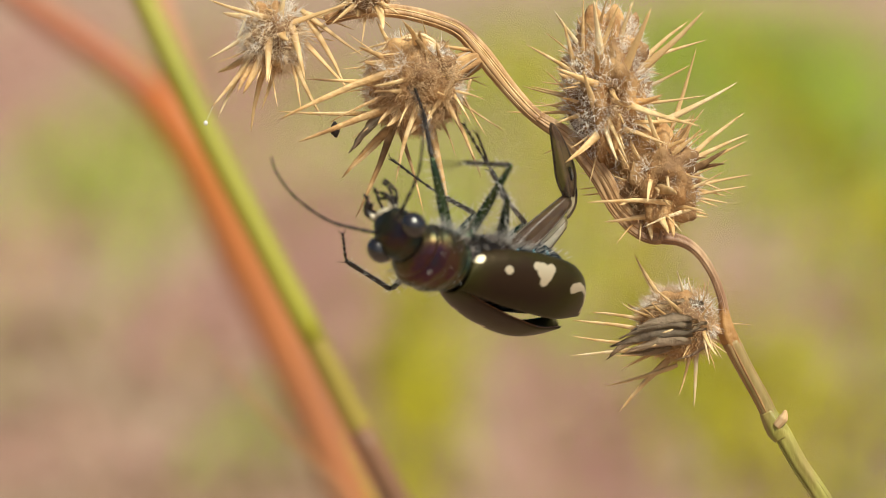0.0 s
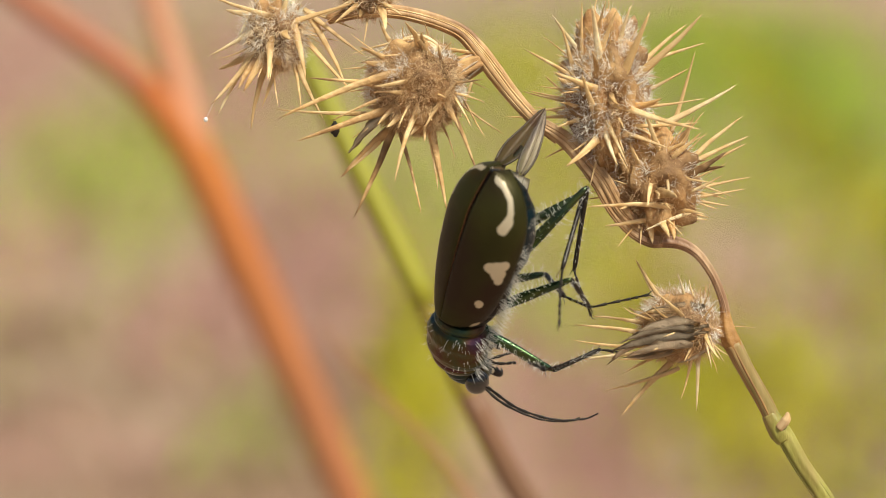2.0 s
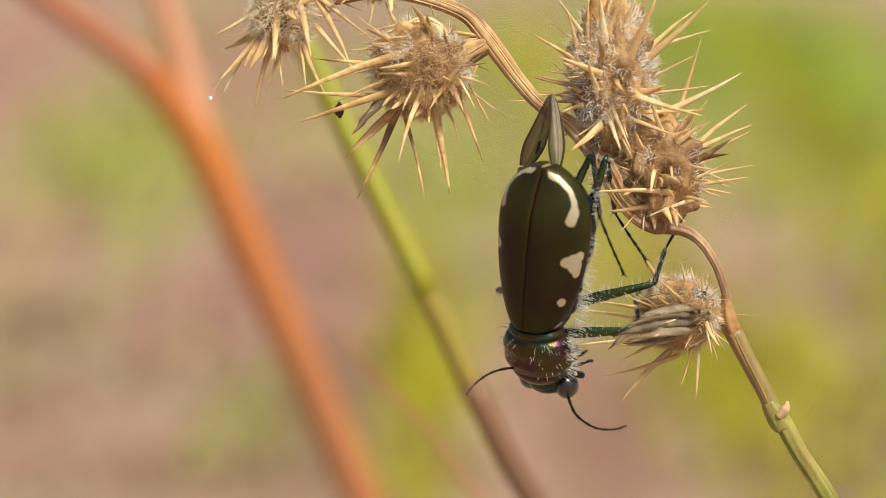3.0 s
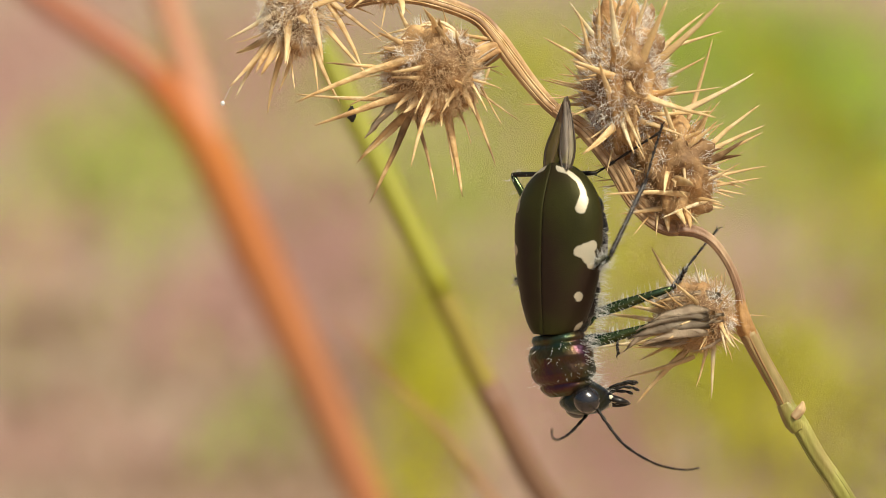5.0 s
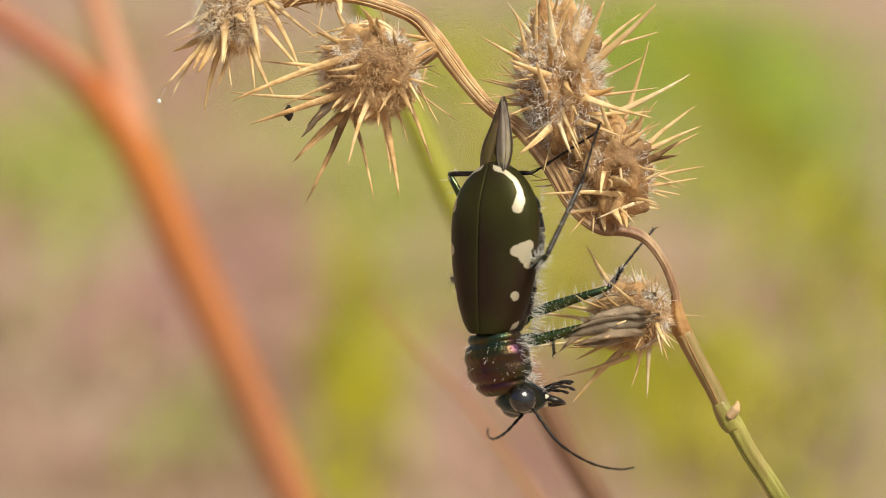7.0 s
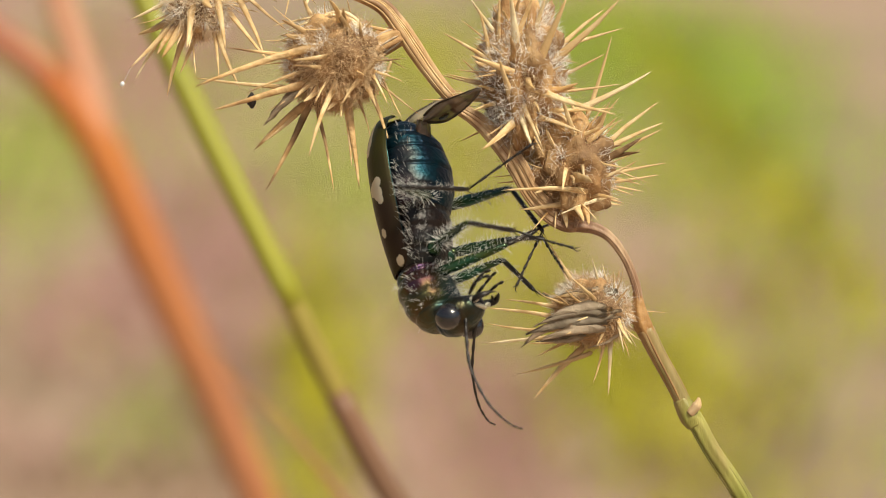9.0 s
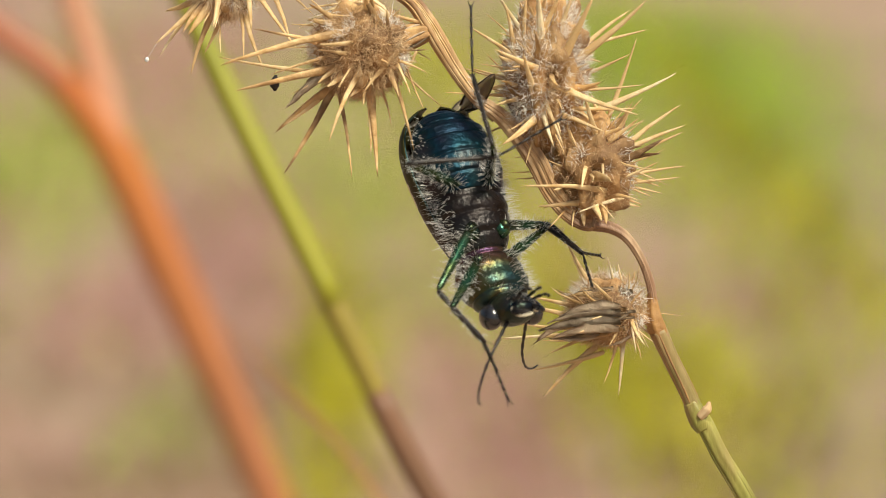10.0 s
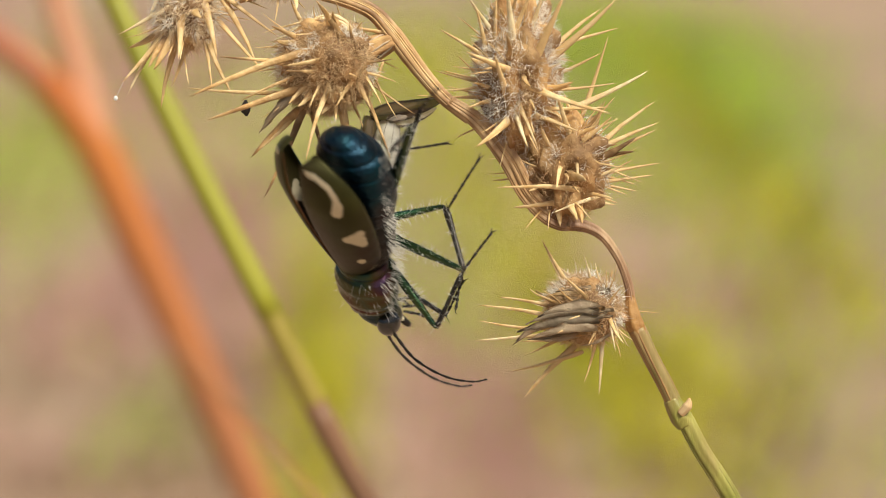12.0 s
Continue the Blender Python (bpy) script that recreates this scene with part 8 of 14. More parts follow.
    walk(limbs['front', 1][1], [(0, pose(0.00263, 0.00251, -0.00528, -77.6, -0.0, 176.1)), (0.1, pose(0.00237, 0.00250, -0.00539, -80.6, -0.0, -12.6)), (0.2, pose(0.00210, 0.00247, -0.00548, -59.0, 0.0, -9.0)), (0.3, pose(0.00257, 0.00281, -0.00518, -69.5, -0.0, 2.2)), (0.4, pose(0.00301, 0.00312, -0.00479, -78.4, -0.0, 33.7)), (0.5, pose(0.00341, 0.00338, -0.00434, -78.4, -0.0, 93.8)), (0.6, pose(0.00413, 0.00302, -0.00394, -50.0, -0.0, -112.2)), (0.7, pose(0.00474, 0.00257, -0.00343, 0.4, 0.0, -107.1)), (0.8, pose(0.00387, 0.00202, -0.00471, -22.7, 0.0, -116.6)), (0.9, pose(0.00242, 0.00121, -0.00565, -51.4, -0.0, -136.2)), (1, pose(0.00097, 0.00048, -0.00588, -67.5, -0.0, -175.5)), (1.1, pose(0.00097, 0.00048, -0.00588, -67.5, -0.0, -175.5)), (1.2, pose(0.00097, 0.00048, -0.00588, -67.5, -0.0, -175.5)), (1.3, pose(0.00137, 0.00086, -0.00588, -54.2, -0.0, 151.8)), (1.4, pose(0.00178, 0.00126, -0.00581, -33.6, -0.0, 135.1)), (1.5, pose(0.00216, 0.00164, -0.00568, -14.8, -0.0, 126.5)), (1.6, pose(0.00126, 0.00189, -0.00578, -7.3, 0.0, 124.6)), (1.7, pose(0.00019, 0.00213, -0.00567, 0.7, -0.0, 122.7)), (1.8, pose(-0.00091, 0.00231, -0.00528, 8.9, -0.0, 120.7)), (1.9, pose(-0.00183, 0.00240, -0.00468, 16.9, -0.0, 118.7)), (2, pose(-0.00250, 0.00242, -0.00401, 24.4, -0.0, 116.6)), (2.1, pose(-0.00210, 0.00268, -0.00430, 32.3, 0.0, 118.6)), (2.2, pose(-0.00164, 0.00294, -0.00455, 40.6, -0.0, 121.1)), (2.3, pose(-0.00113, 0.00316, -0.00476, 49.1, -0.0, 124.5)), (2.4, pose(-0.00060, 0.00335, -0.00490, 57.3, -0.0, 129.1)), (2.5, pose(-0.00006, 0.00349, -0.00499, 64.7, -0.0, 135.7)), (2.6, pose(-0.00006, 0.00349, -0.00499, 64.7, -0.0, 135.7)), (2.7, pose(-0.00006, 0.00349, -0.00499, 64.7, -0.0, 135.7)), (3, pose(-0.00000, 0.00326, -0.00515, 63.6, -0.0, 129.1)), (3.3, pose(0.00017, 0.00261, -0.00551, 59.6, -0.0, 114.9)), (3.6, pose(0.00043, 0.00171, -0.00580, 52.8, -0.0, 101.6)), (3.9, pose(0.00067, 0.00089, -0.00589, 45.8, -0.0, 93.1)), (4.1, pose(0.00078, 0.00054, -0.00588, 42.7, -0.0, 90.0)), (4.3, pose(0.00082, 0.00041, -0.00587, 41.5, -0.0, 89.0)), (4.5, pose(0.00082, 0.00041, -0.00587, 41.5, -0.0, 89.0)), (5.5, pose(0.00082, 0.00041, -0.00587, 41.5, -0.0, 89.0)), (7.5, pose(0.00082, 0.00041, -0.00587, 41.5, -0.0, 89.0)), (7.7, pose(0.00082, 0.00041, -0.00587, 41.5, -0.0, 89.0)), (8, pose(0.00121, 0.00024, -0.00585, 37.8, -0.0, 83.3)), (8.3, pose(0.00229, -0.00019, -0.00557, 22.2, -0.0, 66.3)), (8.6, pose(0.00364, -0.00067, -0.00472, -10.1, -0.0, 41.6)), (8.9, pose(0.00452, -0.00092, -0.00365, -32.2, 0.0, 21.8)), (9.1, pose(0.00478, -0.00098, -0.00317, -37.8, 0.0, 14.7)), (9.3, pose(0.00486, -0.00099, -0.00300, -39.4, -0.0, 12.3)), (9.4, pose(0.00486, -0.00099, -0.00300, -39.4, -0.0, 12.3)), (9.5, pose(0.00486, -0.00099, -0.00300, -39.4, -0.0, 12.3)), (9.6, pose(0.00502, -0.00110, -0.00244, -39.4, -0.0, 8.5)), (9.7, pose(0.00511, -0.00119, -0.00183, -39.2, 0.0, 4.8)), (9.8, pose(0.00514, -0.00123, -0.00120, -39.0, -0.0, 1.0)), (9.9, pose(0.00509, -0.00124, -0.00059, -38.6, -0.0, -2.7)), (10, pose(0.00497, -0.00122, -0.00001, -38.1, -0.0, -6.3)), (10.1, pose(0.00500, -0.00119, -0.00005, -39.7, -0.0, 0.7)), (10.2, pose(0.00502, -0.00116, -0.00008, -41.0, -0.0, 8.2)), (10.3, pose(0.00505, -0.00114, -0.00012, -41.7, -0.0, 16.0)), (10.4, pose(0.00507, -0.00111, -0.00016, -41.9, -0.0, 23.9)), (10.5, pose(0.00509, -0.00108, -0.00020, -41.6, 0.0, 31.5)), (10.6, pose(0.00509, -0.00108, -0.00020, -41.6, 0.0, 31.5)), (10.7, pose(0.00509, -0.00108, -0.00020, -41.6, -0.0, 31.5)), (10.8, pose(0.00509, -0.00108, -0.00020, -41.6, 0.0, 31.5)), (10.9, pose(0.00528, 0.00267, -0.00077, -48.1, -0.0, 91.3)), (11, pose(0.00264, 0.00526, -0.00163, -26.5, -0.0, 137.5)), (11.1, pose(0.00264, 0.00526, -0.00163, -26.5, -0.0, 137.5)), (11.2, pose(0.00264, 0.00526, -0.00163, -26.5, -0.0, 137.5)), (11.3, pose(0.00193, 0.00541, -0.00209, -8.4, -0.0, 150.6)), (11.4, pose(0.00117, 0.00540, -0.00254, 13.9, 0.0, 165.1)), (11.5, pose(0.00042, 0.00524, -0.00293, 31.8, -0.0, 179.1)), (11.6, pose(0.00016, 0.00519, -0.00294, 30.1, -0.0, 165.0)), (11.7, pose(-0.00009, 0.00514, -0.00294, 26.1, -0.0, 148.8)), (11.8, pose(-0.00034, 0.00507, -0.00294, 19.9, -0.0, 132.7)), (11.9, pose(-0.00059, 0.00499, -0.00293, 13.0, -0.0, 119.0)), (12, pose(-0.00083, 0.00489, -0.00292, 6.8, -0.0, 108.3))])
    walk(limbs['front', 1][2], [(0, pose(0.00258, 0.00176, -0.00870, -53.9, -0.0, 145.9)), (0.1, pose(0.00249, 0.00305, -0.00884, -64.4, -0.0, 140.4)), (0.2, pose(0.00238, 0.00426, -0.00848, -74.4, -0.0, 128.4)), (0.3, pose(0.00252, 0.00404, -0.00846, -76.3, 0.0, 150.9)), (0.4, pose(0.00262, 0.00371, -0.00822, -75.7, -0.0, 175.7)), (0.5, pose(0.00271, 0.00334, -0.00777, -73.0, -0.0, -164.6)), (0.6, pose(0.00621, 0.00217, -0.00662, -56.6, -0.0, 135.2)), (0.7, pose(0.00808, 0.00154, -0.00341, -30.6, -0.0, 118.1)), (0.8, pose(0.00675, 0.00058, -0.00606, -37.8, 0.0, 117.2)), (0.9, pose(0.00393, -0.00036, -0.00839, -45.0, 0.0, 116.1)), (1, pose(0.00108, -0.00086, -0.00911, -52.2, -0.0, 114.7)), (1.1, pose(0.00108, -0.00086, -0.00911, -52.2, -0.0, 114.7)), (1.2, pose(0.00108, -0.00086, -0.00911, -52.2, -0.0, 114.7)), (1.3, pose(0.00041, -0.00094, -0.00872, -32.2, -0.0, 125.0)), (1.4, pose(-0.00028, -0.00081, -0.00775, -8.0, -0.0, 132.4)), (1.5, pose(-0.00056, -0.00037, -0.00658, 12.5, -0.0, 137.9)), (1.6, pose(-0.00160, -0.00008, -0.00623, 13.5, -0.0, 136.7)), (1.7, pose(-0.00276, 0.00024, -0.00563, 14.5, -0.0, 135.5)), (1.8, pose(-0.00388, 0.00055, -0.00474, 15.4, -0.0, 134.3)), (1.9, pose(-0.00477, 0.00080, -0.00366, 16.4, 0.0, 133.0)), (2, pose(-0.00535, 0.00099, -0.00256, 17.3, -0.0, 131.8)), (2.1, pose(-0.00470, 0.00127, -0.00243, 24.5, -0.0, 133.8)), (2.2, pose(-0.00391, 0.00156, -0.00227, 32.1, -0.0, 136.2)), (2.3, pose(-0.00302, 0.00186, -0.00211, 39.8, 0.0, 139.1)), (2.4, pose(-0.00206, 0.00216, -0.00196, 47.3, -0.0, 142.6)), (2.5, pose(-0.00111, 0.00242, -0.00182, 54.3, -0.0, 147.0)), (2.6, pose(-0.00111, 0.00242, -0.00182, 54.3, -0.0, 147.0)), (2.7, pose(-0.00111, 0.00242, -0.00182, 54.3, -0.0, 147.0)), (3, pose(-0.00121, 0.00227, -0.00202, 56.5, 0.0, 141.6)), (3.3, pose(-0.00144, 0.00186, -0.00249, 61.1, -0.0, 124.6)), (3.6, pose(-0.00165, 0.00129, -0.00301, 62.9, -0.0, 97.1)), (3.9, pose(-0.00176, 0.00076, -0.00338, 60.0, -0.0, 74.0)), (4.1, pose(-0.00179, 0.00054, -0.00351, 57.7, -0.0, 65.9)), (4.3, pose(-0.00180, 0.00046, -0.00356, 56.8, 0.0, 63.2)), (4.5, pose(-0.00180, 0.00046, -0.00356, 56.8, 0.0, 63.2)), (5.5, pose(-0.00180, 0.00046, -0.00356, 56.8, 0.0, 63.2)), (7.5, pose(-0.00180, 0.00046, -0.00356, 56.8, 0.0, 63.2)), (7.7, pose(-0.00180, 0.00046, -0.00356, 56.8, 0.0, 63.2)), (8, pose(-0.00154, 0.00057, -0.00370, 61.5, -0.0, 58.4)), (8.3, pose(-0.00068, 0.00112, -0.00425, 76.0, 0.0, 7.6)), (8.6, pose(0.00135, 0.00191, -0.00533, 41.3, -0.0, -82.6)), (8.9, pose(0.00342, 0.00183, -0.00551, 10.5, 0.0, -92.4)), (9.1, pose(0.00408, 0.00170, -0.00531, 3.0, -0.0, -94.3)), (9.3, pose(0.00429, 0.00165, -0.00522, 0.8, -0.0, -94.8)), (9.4, pose(0.00429, 0.00165, -0.00522, 0.8, -0.0, -94.8)), (9.5, pose(0.00429, 0.00165, -0.00522, 0.8, -0.0, -94.8)), (9.6, pose(0.00462, 0.00157, -0.00466, 8.5, -0.0, -95.4)), (9.7, pose(0.00489, 0.00152, -0.00405, 16.8, 0.0, -96.0)), (9.8, pose(0.00509, 0.00149, -0.00340, 25.3, -0.0, -96.7)), (9.9, pose(0.00522, 0.00149, -0.00277, 33.5, -0.0, -97.5)), (10, pose(0.00528, 0.00152, -0.00217, 41.3, -0.0, -98.3)), (10.1, pose(0.00497, 0.00150, -0.00228, 35.4, -0.0, -92.2)), (10.2, pose(0.00465, 0.00145, -0.00238, 28.9, -0.0, -86.7)), (10.3, pose(0.00433, 0.00138, -0.00245, 22.0, 0.0, -81.7)), (10.4, pose(0.00402, 0.00127, -0.00250, 15.2, -0.0, -77.3)), (10.5, pose(0.00373, 0.00115, -0.00252, 8.7, -0.0, -73.3)), (10.6, pose(0.00373, 0.00115, -0.00252, 8.7, -0.0, -73.3)), (10.7, pose(0.00373, 0.00115, -0.00252, 8.7, -0.0, -73.3)), (10.8, pose(0.00373, 0.00115, -0.00252, 8.7, -0.0, -73.3)), (10.9, pose(0.00295, 0.00262, -0.00338, 5.6, -0.0, -142.5)), (11, pose(0.00053, 0.00295, -0.00319, -4.6, -0.0, 149.6)), (11.1, pose(0.00053, 0.00295, -0.00319, -4.6, -0.0, 149.6)), (11.2, pose(0.00053, 0.00295, -0.00319, -4.6, -0.0, 149.6)), (11.3, pose(0.00024, 0.00239, -0.00260, 7.1, -0.0, 158.3)), (11.4, pose(0.00029, 0.00212, -0.00170, 19.4, -0.0, 168.1)), (11.5, pose(0.00037, 0.00226, -0.00109, 30.3, -0.0, 178.7)), (11.6, pose(-0.00062, 0.00227, -0.00119, 21.7, -0.0, 175.2)), (11.7, pose(-0.00172, 0.00245, -0.00141, 12.3, -0.0, 171.8)), (11.8, pose(-0.00276, 0.00284, -0.00175, 2.5, -0.0, 168.5)), (11.9, pose(-0.00357, 0.00333, -0.00215, -6.9, -0.0, 165.4)), (12, pose(-0.00413, 0.00380, -0.00251, -15.6, -0.0, 162.5))])
    walk(limbs['middle', 1][0], [(0, pose(0.00115, -0.00090, -0.00175, -18.8, -0.0, -80.0)), (0.1, pose(0.00115, -0.00090, -0.00175, -44.1, -0.0, -66.5)), (0.2, pose(0.00115, -0.00090, -0.00175, -65.5, 0.0, -34.4)), (0.3, pose(0.00115, -0.00090, -0.00175, -45.9, -0.0, -40.4)), (0.4, pose(0.00115, -0.00090, -0.00175, -23.0, -0.0, -43.6)), (0.5, pose(0.00115, -0.00090, -0.00175, -3.2, -0.0, -45.5)), (0.6, pose(0.00115, -0.00090, -0.00175, -34.7, -0.0, -20.6)), (0.7, pose(0.00115, -0.00090, -0.00175, -56.0, 0.0, 27.9)), (0.8, pose(0.00115, -0.00090, -0.00175, -67.3, -0.0, 11.4)), (0.9, pose(0.00115, -0.00090, -0.00175, -74.7, -0.0, -28.3)), (1, pose(0.00115, -0.00090, -0.00175, -71.5, -0.0, -75.3)), (1.1, pose(0.00115, -0.00090, -0.00175, -40.3, -0.0, -88.1)), (1.2, pose(0.00115, -0.00090, -0.00175, -8.7, -0.0, -92.1)), (1.3, pose(0.00115, -0.00090, -0.00175, -24.6, -0.0, -110.2)), (1.4, pose(0.00115, -0.00090, -0.00175, -40.2, 0.0, -140.0)), (1.5, pose(0.00115, -0.00090, -0.00175, -45.4, -0.0, -171.4)), (1.6, pose(0.00115, -0.00090, -0.00175, -53.2, 0.0, -172.7)), (1.7, pose(0.00115, -0.00090, -0.00175, -61.5, -0.0, -174.6)), (1.8, pose(0.00115, -0.00090, -0.00175, -70.0, -0.0, -178.1)), (1.9, pose(0.00115, -0.00090, -0.00175, -78.1, -0.0, 174.1)), (2, pose(0.00115, -0.00090, -0.00175, -84.9, -0.0, 144.4)), (2.1, pose(0.00115, -0.00090, -0.00175, -82.0, -0.0, -80.9)), (2.2, pose(0.00115, -0.00090, -0.00175, -67.4, -0.0, -69.4)), (2.3, pose(0.00115, -0.00090, -0.00175, -51.6, -0.0, -66.6)), (2.4, pose(0.00115, -0.00090, -0.00175, -36.8, -0.0, -65.4)), (2.5, pose(0.00115, -0.00090, -0.00175, -24.6, 0.0, -64.7)), (2.6, pose(0.00115, -0.00090, -0.00175, -24.6, 0.0, -64.7)), (2.7, pose(0.00115, -0.00090, -0.00175, -24.6, 0.0, -64.7)), (3, pose(0.00115, -0.00090, -0.00175, -24.6, -0.0, -69.0)), (3.3, pose(0.00115, -0.00090, -0.00175, -24.0, -0.0, -80.3)), (3.6, pose(0.00115, -0.00090, -0.00175, -21.9, -0.0, -94.8)), (3.9, pose(0.00115, -0.00090, -0.00175, -19.0, -0.0, -107.1)), (4.1, pose(0.00115, -0.00090, -0.00175, -17.6, -0.0, -112.1)), (4.3, pose(0.00115, -0.00090, -0.00175, -17.1, -0.0, -113.9)), (4.5, pose(0.00115, -0.00090, -0.00175, -17.1, -0.0, -113.9)), (5.5, pose(0.00115, -0.00090, -0.00175, -17.1, -0.0, -113.9)), (7.5, pose(0.00115, -0.00090, -0.00175, -17.1, -0.0, -113.9)), (7.7, pose(0.00115, -0.00090, -0.00175, -17.1, -0.0, -113.9)), (8, pose(0.00115, -0.00090, -0.00175, -18.0, -0.0, -113.4)), (8.3, pose(0.00115, -0.00090, -0.00175, -20.3, -0.0, -112.2)), (8.6, pose(0.00115, -0.00090, -0.00175, -23.1, -0.0, -110.6)), (8.9, pose(0.00115, -0.00090, -0.00175, -25.6, -0.0, -109.1)), (9.1, pose(0.00115, -0.00090, -0.00175, -26.8, -0.0, -108.4)), (9.3, pose(0.00115, -0.00090, -0.00175, -27.2, -0.0, -108.2)), (9.4, pose(0.00115, -0.00090, -0.00175, -27.2, -0.0, -108.2)), (9.5, pose(0.00115, -0.00090, -0.00175, -27.2, -0.0, -108.2)), (9.6, pose(0.00115, -0.00090, -0.00175, -17.3, -0.0, -106.1)), (9.7, pose(0.00115, -0.00090, -0.00175, -6.3, -0.0, -104.1)), (9.8, pose(0.00115, -0.00090, -0.00175, 5.3, -0.0, -102.1)), (9.9, pose(0.00115, -0.00090, -0.00175, 16.4, -0.0, -100.1)), (10, pose(0.00115, -0.00090, -0.00175, 26.2, -0.0, -98.1)), (10.1, pose(0.00115, -0.00090, -0.00175, 22.1, 0.0, -111.1)), (10.2, pose(0.00115, -0.00090, -0.00175, 15.8, 0.0, -126.1)), (10.3, pose(0.00115, -0.00090, -0.00175, 7.8, -0.0, -141.2)), (10.4, pose(0.00115, -0.00090, -0.00175, 0.0, 0.0, -154.6)), (10.5, pose(0.00115, -0.00090, -0.00175, -6.3, -0.0, -165.4)), (10.6, pose(0.00115, -0.00090, -0.00175, -6.3, -0.0, -165.4)), (10.7, pose(0.00115, -0.00090, -0.00175, -6.3, -0.0, -165.4)), (10.8, pose(0.00115, -0.00090, -0.00175, -6.3, -0.0, -165.4)), (10.9, pose(0.00115, -0.00090, -0.00175, -24.7, -0.0, -163.5)), (11, pose(0.00115, -0.00090, -0.00175, -43.0, -0.0, -160.8)), (11.1, pose(0.00115, -0.00090, -0.00175, -43.0, -0.0, -160.8)), (11.2, pose(0.00115, -0.00090, -0.00175, -43.0, -0.0, -160.8)), (11.3, pose(0.00115, -0.00090, -0.00175, -63.8, -0.0, -127.1)), (11.4, pose(0.00115, -0.00090, -0.00175, -54.2, -0.0, -37.6)), (11.5, pose(0.00115, -0.00090, -0.00175, -30.1, 0.0, -16.9)), (11.6, pose(0.00115, -0.00090, -0.00175, -38.7, 0.0, -13.8)), (11.7, pose(0.00115, -0.00090, -0.00175, -47.9, 0.0, -9.3)), (11.8, pose(0.00115, -0.00090, -0.00175, -57.2, -0.0, -2.8)), (11.9, pose(0.00115, -0.00090, -0.00175, -65.6, 0.0, 7.6)), (12, pose(0.00115, -0.00090, -0.00175, -72.2, 0.0, 24.7))])
